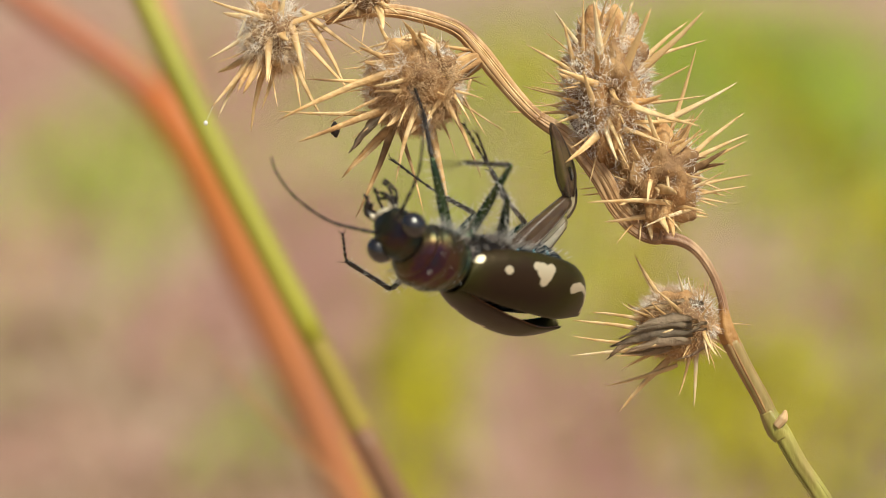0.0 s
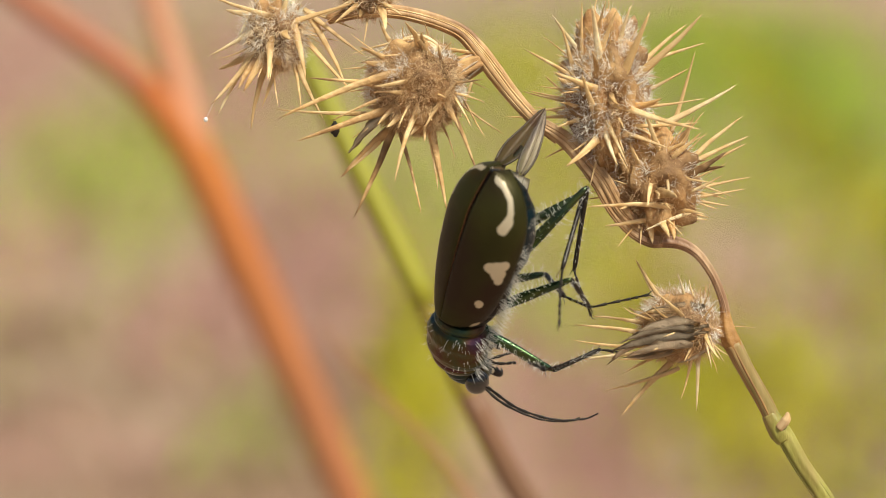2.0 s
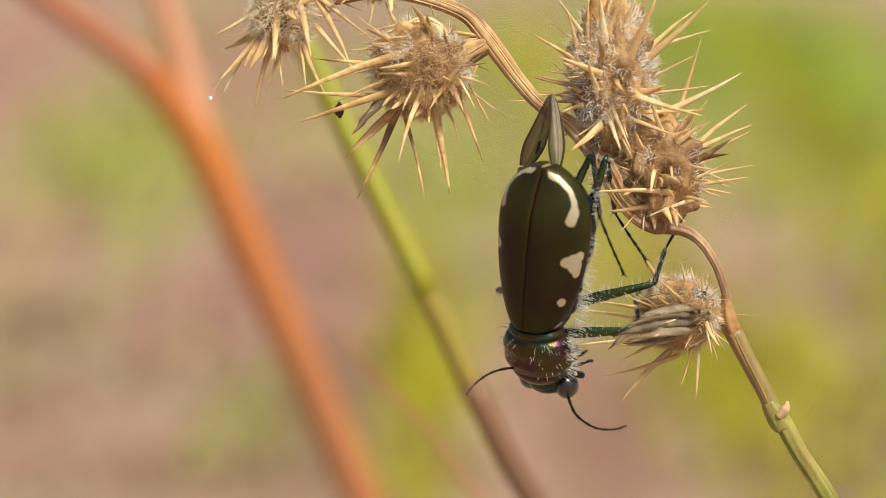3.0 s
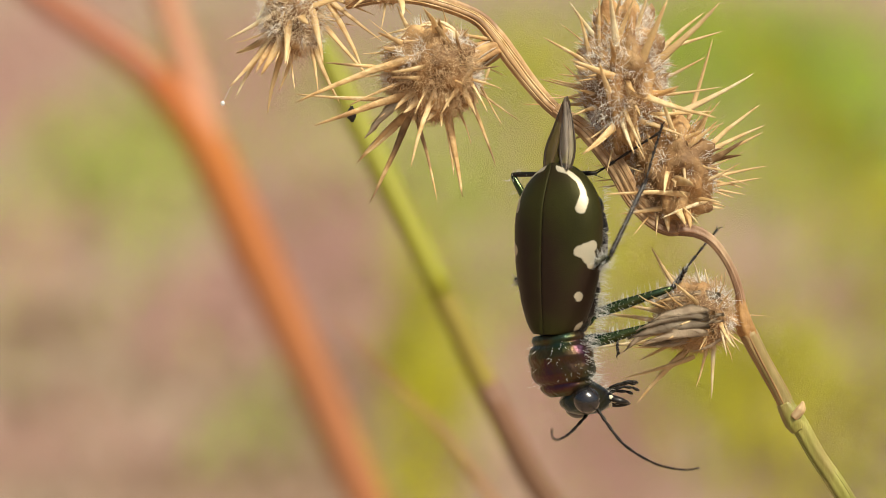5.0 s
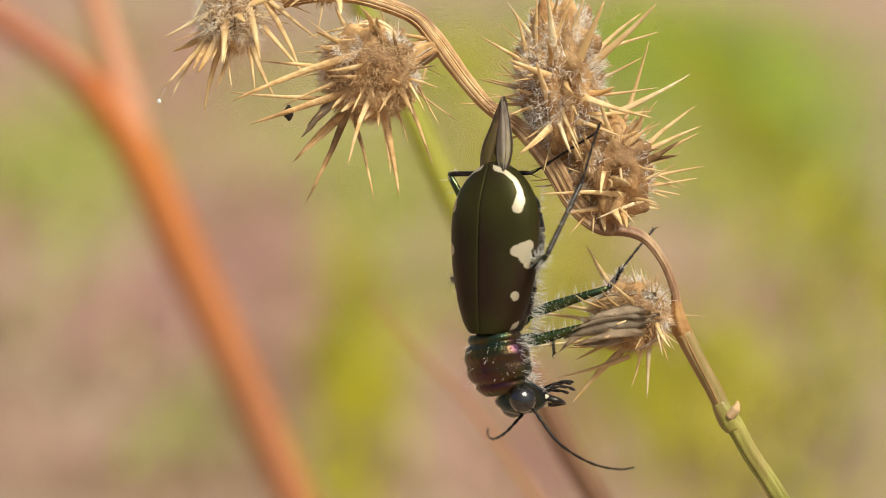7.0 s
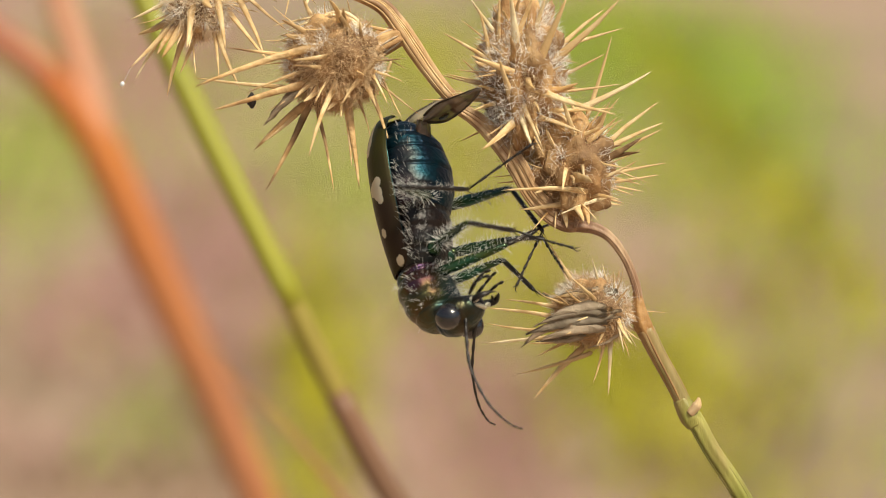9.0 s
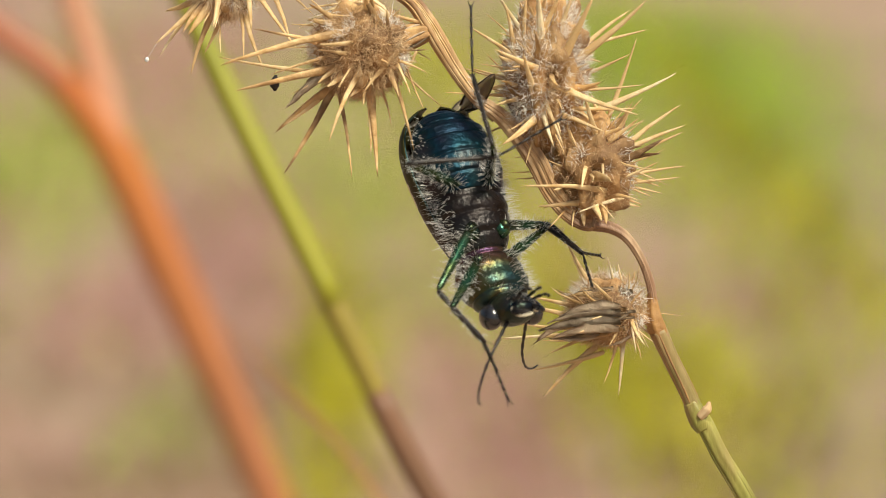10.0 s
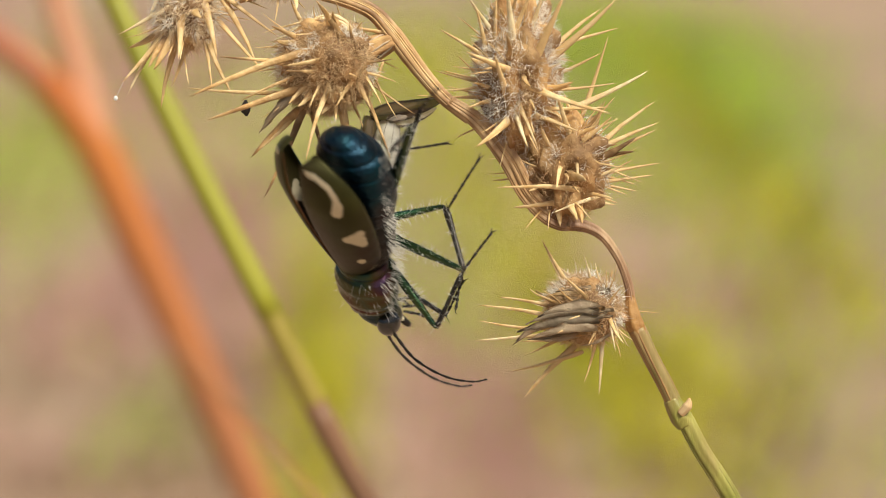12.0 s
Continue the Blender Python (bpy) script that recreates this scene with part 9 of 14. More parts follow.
    walk(limbs['middle', 1][1], [(0, pose(0.00581, -0.00007, -0.00336, -34.9, -0.0, 97.7)), (0.1, pose(0.00444, 0.00053, -0.00523, -49.6, -0.0, 86.9)), (0.2, pose(0.00232, 0.00081, -0.00630, -62.5, -0.0, 67.6)), (0.3, pose(0.00341, 0.00175, -0.00534, -66.6, -0.0, 94.2)), (0.4, pose(0.00432, 0.00244, -0.00370, -65.0, -0.0, 125.1)), (0.5, pose(0.00471, 0.00260, -0.00203, -58.7, -0.0, 147.2)), (0.6, pose(0.00260, 0.00295, -0.00460, 7.1, 0.0, -147.0)), (0.7, pose(-0.00016, 0.00157, -0.00589, 61.8, -0.0, -56.5)), (0.8, pose(0.00077, 0.00099, -0.00636, 72.5, -0.0, -13.9)), (0.9, pose(0.00177, 0.00026, -0.00657, -25.1, -0.0, 96.8)), (1, pose(0.00269, -0.00050, -0.00649, -42.9, -0.0, 105.1)), (1.1, pose(0.00496, -0.00077, -0.00498, -1.5, -0.0, 96.4)), (1.2, pose(0.00609, -0.00108, -0.00251, 39.9, -0.0, 88.0)), (1.3, pose(0.00542, -0.00247, -0.00383, 29.7, -0.0, 53.9)), (1.4, pose(0.00361, -0.00382, -0.00498, -13.2, -0.0, -3.1)), (1.5, pose(0.00167, -0.00437, -0.00531, -30.1, -0.0, -29.4)), (1.6, pose(0.00153, -0.00387, -0.00575, -28.6, 0.0, -16.0)), (1.7, pose(0.00137, -0.00327, -0.00614, -19.7, -0.0, 15.3)), (1.8, pose(0.00121, -0.00261, -0.00645, 6.1, -0.0, 63.6)), (1.9, pose(0.00104, -0.00193, -0.00664, 19.8, 0.0, 90.9)), (2, pose(0.00089, -0.00126, -0.00673, 24.0, -0.0, 102.7)), (2.1, pose(0.00184, -0.00079, -0.00670, 26.3, -0.0, 104.6)), (2.2, pose(0.00295, -0.00022, -0.00637, 28.6, -0.0, 106.6)), (2.3, pose(0.00400, 0.00033, -0.00567, 30.8, -0.0, 108.7)), (2.4, pose(0.00479, 0.00077, -0.00475, 33.0, 0.0, 110.9)), (2.5, pose(0.00526, 0.00104, -0.00384, 35.2, -0.0, 113.2)), (2.6, pose(0.00526, 0.00104, -0.00384, 35.2, -0.0, 113.2)), (2.7, pose(0.00526, 0.00104, -0.00384, 35.2, -0.0, 113.2)), (3, pose(0.00539, 0.00073, -0.00383, 35.8, -0.0, 110.8)), (3.3, pose(0.00565, -0.00013, -0.00378, 37.1, -0.0, 104.8)), (3.6, pose(0.00577, -0.00129, -0.00361, 38.3, 0.0, 97.0)), (3.9, pose(0.00567, -0.00229, -0.00338, 38.9, -0.0, 89.8)), (4.1, pose(0.00557, -0.00269, -0.00326, 39.1, -0.0, 86.6)), (4.3, pose(0.00552, -0.00284, -0.00322, 39.1, 0.0, 85.4)), (4.5, pose(0.00552, -0.00284, -0.00322, 39.1, 0.0, 85.4)), (5.5, pose(0.00552, -0.00284, -0.00322, 39.1, 0.0, 85.4)), (7.5, pose(0.00552, -0.00284, -0.00322, 39.1, 0.0, 85.4)), (7.7, pose(0.00552, -0.00284, -0.00322, 39.1, 0.0, 85.4)), (8, pose(0.00551, -0.00279, -0.00329, 33.5, 0.0, 83.2)), (8.3, pose(0.00549, -0.00267, -0.00348, 14.6, -0.0, 77.5)), (8.6, pose(0.00546, -0.00252, -0.00371, -17.1, -0.0, 69.5)), (8.9, pose(0.00541, -0.00238, -0.00391, -41.1, 0.0, 61.4)), (9.1, pose(0.00539, -0.00231, -0.00400, -48.6, -0.0, 57.6)), (9.3, pose(0.00538, -0.00229, -0.00403, -51.0, -0.0, 56.1)), (9.4, pose(0.00538, -0.00229, -0.00403, -51.0, -0.0, 56.1)), (9.5, pose(0.00538, -0.00229, -0.00403, -51.0, -0.0, 56.1)), (9.6, pose(0.00573, -0.00223, -0.00324, -50.7, -0.0, 44.0)), (9.7, pose(0.00597, -0.00211, -0.00229, -49.1, 0.0, 31.7)), (9.8, pose(0.00602, -0.00194, -0.00129, -46.2, 0.0, 20.2)), (9.9, pose(0.00587, -0.00174, -0.00034, -42.3, -0.0, 10.2)), (10, pose(0.00559, -0.00153, 0.00046, -38.0, 0.0, 2.0)), (10.1, pose(0.00547, -0.00257, 0.00013, -44.2, -0.0, 7.1)), (10.2, pose(0.00504, -0.00373, -0.00039, -50.4, 0.0, 13.7)), (10.3, pose(0.00425, -0.00476, -0.00107, -56.2, -0.0, 22.4)), (10.4, pose(0.00329, -0.00542, -0.00175, -61.1, -0.0, 33.7)), (10.5, pose(0.00240, -0.00571, -0.00230, -64.6, 0.0, 47.6)), (10.6, pose(0.00240, -0.00571, -0.00230, -64.6, 0.0, 47.6)), (10.7, pose(0.00240, -0.00571, -0.00230, -64.6, 0.0, 47.6)), (10.8, pose(0.00240, -0.00571, -0.00230, -64.6, 0.0, 47.6)), (10.9, pose(0.00244, -0.00526, -0.00384, -39.8, -0.0, 21.0)), (11, pose(0.00235, -0.00435, -0.00516, -12.4, -0.0, 9.6)), (11.1, pose(0.00235, -0.00435, -0.00516, -12.4, -0.0, 9.6)), (11.2, pose(0.00235, -0.00435, -0.00516, -12.4, -0.0, 9.6)), (11.3, pose(0.00291, -0.00223, -0.00624, 11.0, -0.0, 26.9)), (11.4, pose(0.00294, 0.00142, -0.00580, 54.1, -0.0, 106.3)), (11.5, pose(0.00241, 0.00324, -0.00426, 45.9, -0.0, 150.5)), (11.6, pose(0.00208, 0.00289, -0.00488, 48.7, 0.0, 130.9)), (11.7, pose(0.00169, 0.00241, -0.00546, 46.9, -0.0, 104.1)), (11.8, pose(0.00128, 0.00181, -0.00595, 38.5, 0.0, 79.0)), (11.9, pose(0.00088, 0.00115, -0.00630, 27.5, -0.0, 62.0)), (12, pose(0.00051, 0.00049, -0.00651, 18.0, -0.0, 51.4))])
    walk(limbs['middle', 1][2], [(0, pose(0.00256, -0.00051, -0.00565, 27.7, 0.0, -13.3)), (0.1, pose(0.00185, 0.00067, -0.00827, -37.5, 0.0, -6.0)), (0.2, pose(0.00061, 0.00152, -0.00985, -75.5, -0.0, 147.1)), (0.3, pose(0.00182, 0.00163, -0.00901, -62.4, -0.0, 143.0)), (0.4, pose(0.00294, 0.00146, -0.00733, -48.6, -0.0, 141.4)), (0.5, pose(0.00358, 0.00086, -0.00544, -35.4, -0.0, 140.5)), (0.6, pose(0.00476, -0.00038, -0.00410, 2.5, -0.0, -154.0)), (0.7, pose(0.00142, 0.00262, -0.00237, 37.4, -0.0, -85.2)), (0.8, pose(0.00106, 0.00216, -0.00255, 32.0, 0.0, -92.0)), (0.9, pose(-0.00182, -0.00017, -0.00827, -46.8, -0.0, 112.1)), (1, pose(-0.00014, -0.00126, -0.00922, -42.5, -0.0, 102.9)), (1.1, pose(0.00099, -0.00121, -0.00509, -75.1, -0.0, 96.0)), (1.2, pose(0.00302, -0.00098, 0.00006, -71.8, -0.0, -67.5)), (1.3, pose(0.00261, -0.00043, -0.00185, -59.4, 0.0, -41.2)), (1.4, pose(0.00382, 0.00006, -0.00589, -43.2, -0.0, -29.1)), (1.5, pose(0.00337, -0.00136, -0.00731, -27.8, -0.0, -22.8)), (1.6, pose(0.00250, -0.00050, -0.00767, -27.4, 0.0, -9.9)), (1.7, pose(0.00038, 0.00036, -0.00749, -21.1, -0.0, 22.3)), (1.8, pose(-0.00235, -0.00084, -0.00602, 2.4, 0.0, 74.0)), (1.9, pose(-0.00272, -0.00198, -0.00529, 15.5, -0.0, 101.3)), (2, pose(-0.00267, -0.00206, -0.00510, 19.8, 0.0, 112.5)), (2.1, pose(-0.00163, -0.00169, -0.00493, 6.2, 0.0, 110.0)), (2.2, pose(-0.00042, -0.00123, -0.00445, -20.7, -0.0, 105.1)), (2.3, pose(0.00075, -0.00077, -0.00362, -58.9, -0.0, 91.9)), (2.4, pose(0.00165, -0.00043, -0.00257, -79.7, 0.0, 31.8)), (2.5, pose(0.00225, -0.00024, -0.00153, -74.8, -0.0, -30.6)), (2.6, pose(0.00225, -0.00024, -0.00153, -74.8, -0.0, -30.6)), (2.7, pose(0.00225, -0.00024, -0.00153, -74.8, -0.0, -30.6)), (3, pose(0.00236, -0.00042, -0.00149, -75.1, -0.0, -11.3)), (3.3, pose(0.00257, -0.00094, -0.00137, -62.2, 0.0, 42.3)), (3.6, pose(0.00266, -0.00167, -0.00113, -9.8, -0.0, 69.7)), (3.9, pose(0.00256, -0.00228, -0.00087, 22.5, -0.0, 78.6)), (4.1, pose(0.00246, -0.00251, -0.00074, 29.6, -0.0, 81.0)), (4.3, pose(0.00242, -0.00259, -0.00069, 31.6, 0.0, 81.7)), (4.5, pose(0.00242, -0.00259, -0.00069, 31.6, 0.0, 81.7)), (5.5, pose(0.00242, -0.00259, -0.00069, 31.6, 0.0, 81.7)), (7.5, pose(0.00242, -0.00259, -0.00069, 31.6, 0.0, 81.7)), (7.7, pose(0.00242, -0.00259, -0.00069, 31.6, 0.0, 81.7)), (8, pose(0.00220, -0.00240, -0.00109, 27.9, -0.0, 77.0)), (8.3, pose(0.00171, -0.00183, -0.00247, 16.0, 0.0, 64.4)), (8.6, pose(0.00187, -0.00118, -0.00488, -2.8, 0.0, 48.0)), (8.9, pose(0.00276, -0.00093, -0.00654, -18.0, -0.0, 34.4)), (9.1, pose(0.00315, -0.00089, -0.00700, -23.3, -0.0, 29.0)), (9.3, pose(0.00329, -0.00088, -0.00714, -25.0, -0.0, 27.0)), (9.4, pose(0.00329, -0.00088, -0.00714, -25.0, -0.0, 27.0)), (9.5, pose(0.00329, -0.00088, -0.00714, -25.0, -0.0, 27.0)), (9.6, pose(0.00398, -0.00041, -0.00633, -25.3, -0.0, 26.6)), (9.7, pose(0.00459, 0.00012, -0.00532, -25.5, -0.0, 26.1)), (9.8, pose(0.00506, 0.00065, -0.00418, -25.8, -0.0, 25.6)), (9.9, pose(0.00535, 0.00117, -0.00304, -26.0, -0.0, 25.2)), (10, pose(0.00548, 0.00162, -0.00200, -26.2, -0.0, 24.7)), (10.1, pose(0.00512, 0.00028, -0.00265, -35.4, -0.0, 14.6)), (10.2, pose(0.00444, -0.00125, -0.00347, -51.3, -0.0, -19.7)), (10.3, pose(0.00341, -0.00270, -0.00439, -42.7, 0.0, -91.9)), (10.4, pose(0.00222, -0.00381, -0.00525, -22.2, -0.0, -116.9)), (10.5, pose(0.00113, -0.00455, -0.00591, -12.3, -0.0, -125.1)), (10.6, pose(0.00113, -0.00455, -0.00591, -12.3, -0.0, -125.1)), (10.7, pose(0.00113, -0.00455, -0.00591, -12.3, -0.0, -125.1)), (10.8, pose(0.00113, -0.00455, -0.00591, -12.3, -0.0, -125.1)), (10.9, pose(0.00134, -0.00239, -0.00640, -24.7, -0.0, -68.9)), (11, pose(0.00170, -0.00050, -0.00602, -16.0, 0.0, -11.3)), (11.1, pose(0.00170, -0.00050, -0.00602, -16.0, 0.0, -11.3)), (11.2, pose(0.00170, -0.00050, -0.00602, -16.0, 0.0, -11.3)), (11.3, pose(0.00114, 0.00127, -0.00547, -1.1, 0.0, -3.5)), (11.4, pose(0.00069, 0.00076, -0.00256, 45.4, -0.0, 145.8)), (11.5, pose(0.00104, 0.00081, -0.00139, 31.9, 0.0, 158.5)), (11.6, pose(0.00008, 0.00116, -0.00187, 37.9, -0.0, 149.2)), (11.7, pose(-0.00095, 0.00174, -0.00254, 43.6, -0.0, 136.9)), (11.8, pose(-0.00179, 0.00241, -0.00346, 47.8, -0.0, 122.0)), (11.9, pose(-0.00226, 0.00282, -0.00446, 49.8, 0.0, 105.8)), (12, pose(-0.00246, 0.00286, -0.00527, 49.5, -0.0, 90.8))])
    walk(limbs['hind', 1][0], [(0, pose(0.00105, -0.00380, -0.00175, 4.8, -0.0, -43.3)), (0.1, pose(0.00105, -0.00380, -0.00175, 0.9, -0.0, -42.2)), (0.2, pose(0.00105, -0.00380, -0.00175, -3.0, -0.0, -41.1)), (0.3, pose(0.00105, -0.00380, -0.00175, -2.0, -0.0, -48.5)), (0.4, pose(0.00105, -0.00380, -0.00175, -0.9, 0.0, -56.0)), (0.5, pose(0.00105, -0.00380, -0.00175, 0.1, -0.0, -63.4)), (0.6, pose(0.00105, -0.00380, -0.00175, -45.9, -0.0, -119.8)), (0.7, pose(0.00105, -0.00380, -0.00175, -33.5, -0.0, 148.9)), (0.8, pose(0.00105, -0.00380, -0.00175, -30.7, 0.0, 163.8)), (0.9, pose(0.00105, -0.00380, -0.00175, -26.0, 0.0, 178.4)), (1, pose(0.00105, -0.00380, -0.00175, -20.3, -0.0, -168.9)), (1.1, pose(0.00105, -0.00380, -0.00175, -20.3, -0.0, -168.9)), (1.2, pose(0.00105, -0.00380, -0.00175, -20.3, -0.0, -168.9)), (1.3, pose(0.00105, -0.00380, -0.00175, -28.1, -0.0, -159.4)), (1.4, pose(0.00105, -0.00380, -0.00175, -35.3, -0.0, -148.1)), (1.5, pose(0.00105, -0.00380, -0.00175, -41.1, -0.0, -135.3)), (1.6, pose(0.00105, -0.00380, -0.00175, -44.8, -0.0, -146.9)), (1.7, pose(0.00105, -0.00380, -0.00175, -47.3, 0.0, -161.1)), (1.8, pose(0.00105, -0.00380, -0.00175, -48.0, 0.0, -176.7)), (1.9, pose(0.00105, -0.00380, -0.00175, -46.5, -0.0, 168.5)), (2, pose(0.00105, -0.00380, -0.00175, -43.7, -0.0, 156.0)), (2.1, pose(0.00105, -0.00380, -0.00175, -40.6, -0.0, 158.4)), (2.2, pose(0.00105, -0.00380, -0.00175, -37.4, -0.0, 160.7)), (2.3, pose(0.00105, -0.00380, -0.00175, -34.1, -0.0, 162.9)), (2.4, pose(0.00105, -0.00380, -0.00175, -30.8, -0.0, 164.8)), (2.5, pose(0.00105, -0.00380, -0.00175, -27.6, -0.0, 166.6)), (2.6, pose(0.00105, -0.00380, -0.00175, -27.6, -0.0, 166.6)), (2.7, pose(0.00105, -0.00380, -0.00175, -27.6, -0.0, 166.6)), (3, pose(0.00105, -0.00380, -0.00175, -24.7, -0.0, 170.6)), (3.3, pose(0.00105, -0.00380, -0.00175, -16.4, 0.0, -179.4)), (3.6, pose(0.00105, -0.00380, -0.00175, -4.6, -0.0, -167.2)), (3.9, pose(0.00105, -0.00380, -0.00175, 5.8, -0.0, -157.0)), (4.1, pose(0.00105, -0.00380, -0.00175, 9.9, 0.0, -152.8)), (4.3, pose(0.00105, -0.00380, -0.00175, 11.4, -0.0, -151.3)), (4.5, pose(0.00105, -0.00380, -0.00175, 11.4, -0.0, -151.3)), (5.5, pose(0.00105, -0.00380, -0.00175, 11.4, -0.0, -151.3)), (7.5, pose(0.00105, -0.00380, -0.00175, 11.4, -0.0, -151.3)), (7.7, pose(0.00105, -0.00380, -0.00175, 11.4, -0.0, -151.3)), (8, pose(0.00105, -0.00380, -0.00175, 8.6, -0.0, -147.7)), (8.3, pose(0.00105, -0.00380, -0.00175, 0.8, -0.0, -138.4)), (8.6, pose(0.00105, -0.00380, -0.00175, -9.5, -0.0, -125.9)), (8.9, pose(0.00105, -0.00380, -0.00175, -18.1, -0.0, -114.4)), (9.1, pose(0.00105, -0.00380, -0.00175, -21.5, 0.0, -109.5)), (9.3, pose(0.00105, -0.00380, -0.00175, -22.6, -0.0, -107.6)), (9.4, pose(0.00105, -0.00380, -0.00175, -22.6, -0.0, -107.6)), (9.5, pose(0.00105, -0.00380, -0.00175, -22.6, -0.0, -107.6)), (9.6, pose(0.00105, -0.00380, -0.00175, -36.7, -0.0, -108.7)), (9.7, pose(0.00105, -0.00380, -0.00175, -56.6, 0.0, -111.2)), (9.8, pose(0.00105, -0.00380, -0.00175, -79.3, -0.0, -123.6)), (9.9, pose(0.00105, -0.00380, -0.00175, -79.7, 0.0, 91.7)), (10, pose(0.00105, -0.00380, -0.00175, -65.9, -0.0, 80.9)), (10.1, pose(0.00105, -0.00380, -0.00175, -61.2, 0.0, 82.6)), (10.2, pose(0.00105, -0.00380, -0.00175, -56.4, 0.0, 83.9)), (10.3, pose(0.00105, -0.00380, -0.00175, -51.6, -0.0, 84.9)), (10.4, pose(0.00105, -0.00380, -0.00175, -46.7, -0.0, 85.7)), (10.5, pose(0.00105, -0.00380, -0.00175, -42.0, -0.0, 86.3)), (10.6, pose(0.00105, -0.00380, -0.00175, -42.0, -0.0, 86.3)), (10.7, pose(0.00105, -0.00380, -0.00175, -42.0, -0.0, 86.3)), (10.8, pose(0.00105, -0.00380, -0.00175, -42.0, -0.0, 86.3)), (10.9, pose(0.00105, -0.00380, -0.00175, -27.5, -0.0, -19.2)), (11, pose(0.00105, -0.00380, -0.00175, 33.2, -0.0, -78.0)), (11.1, pose(0.00105, -0.00380, -0.00175, 33.2, -0.0, -78.0)), (11.2, pose(0.00105, -0.00380, -0.00175, 33.2, -0.0, -78.0)), (11.3, pose(0.00105, -0.00380, -0.00175, 13.1, -0.0, -62.8)), (11.4, pose(0.00105, -0.00380, -0.00175, -13.4, -0.0, -46.5)), (11.5, pose(0.00105, -0.00380, -0.00175, -33.4, -0.0, -31.3)), (11.6, pose(0.00105, -0.00380, -0.00175, -35.8, -0.0, -33.4)), (11.7, pose(0.00105, -0.00380, -0.00175, -38.1, -0.0, -35.8)), (11.8, pose(0.00105, -0.00380, -0.00175, -40.4, -0.0, -38.3)), (11.9, pose(0.00105, -0.00380, -0.00175, -42.6, -0.0, -40.9)), (12, pose(0.00105, -0.00380, -0.00175, -44.7, 0.0, -43.7))])
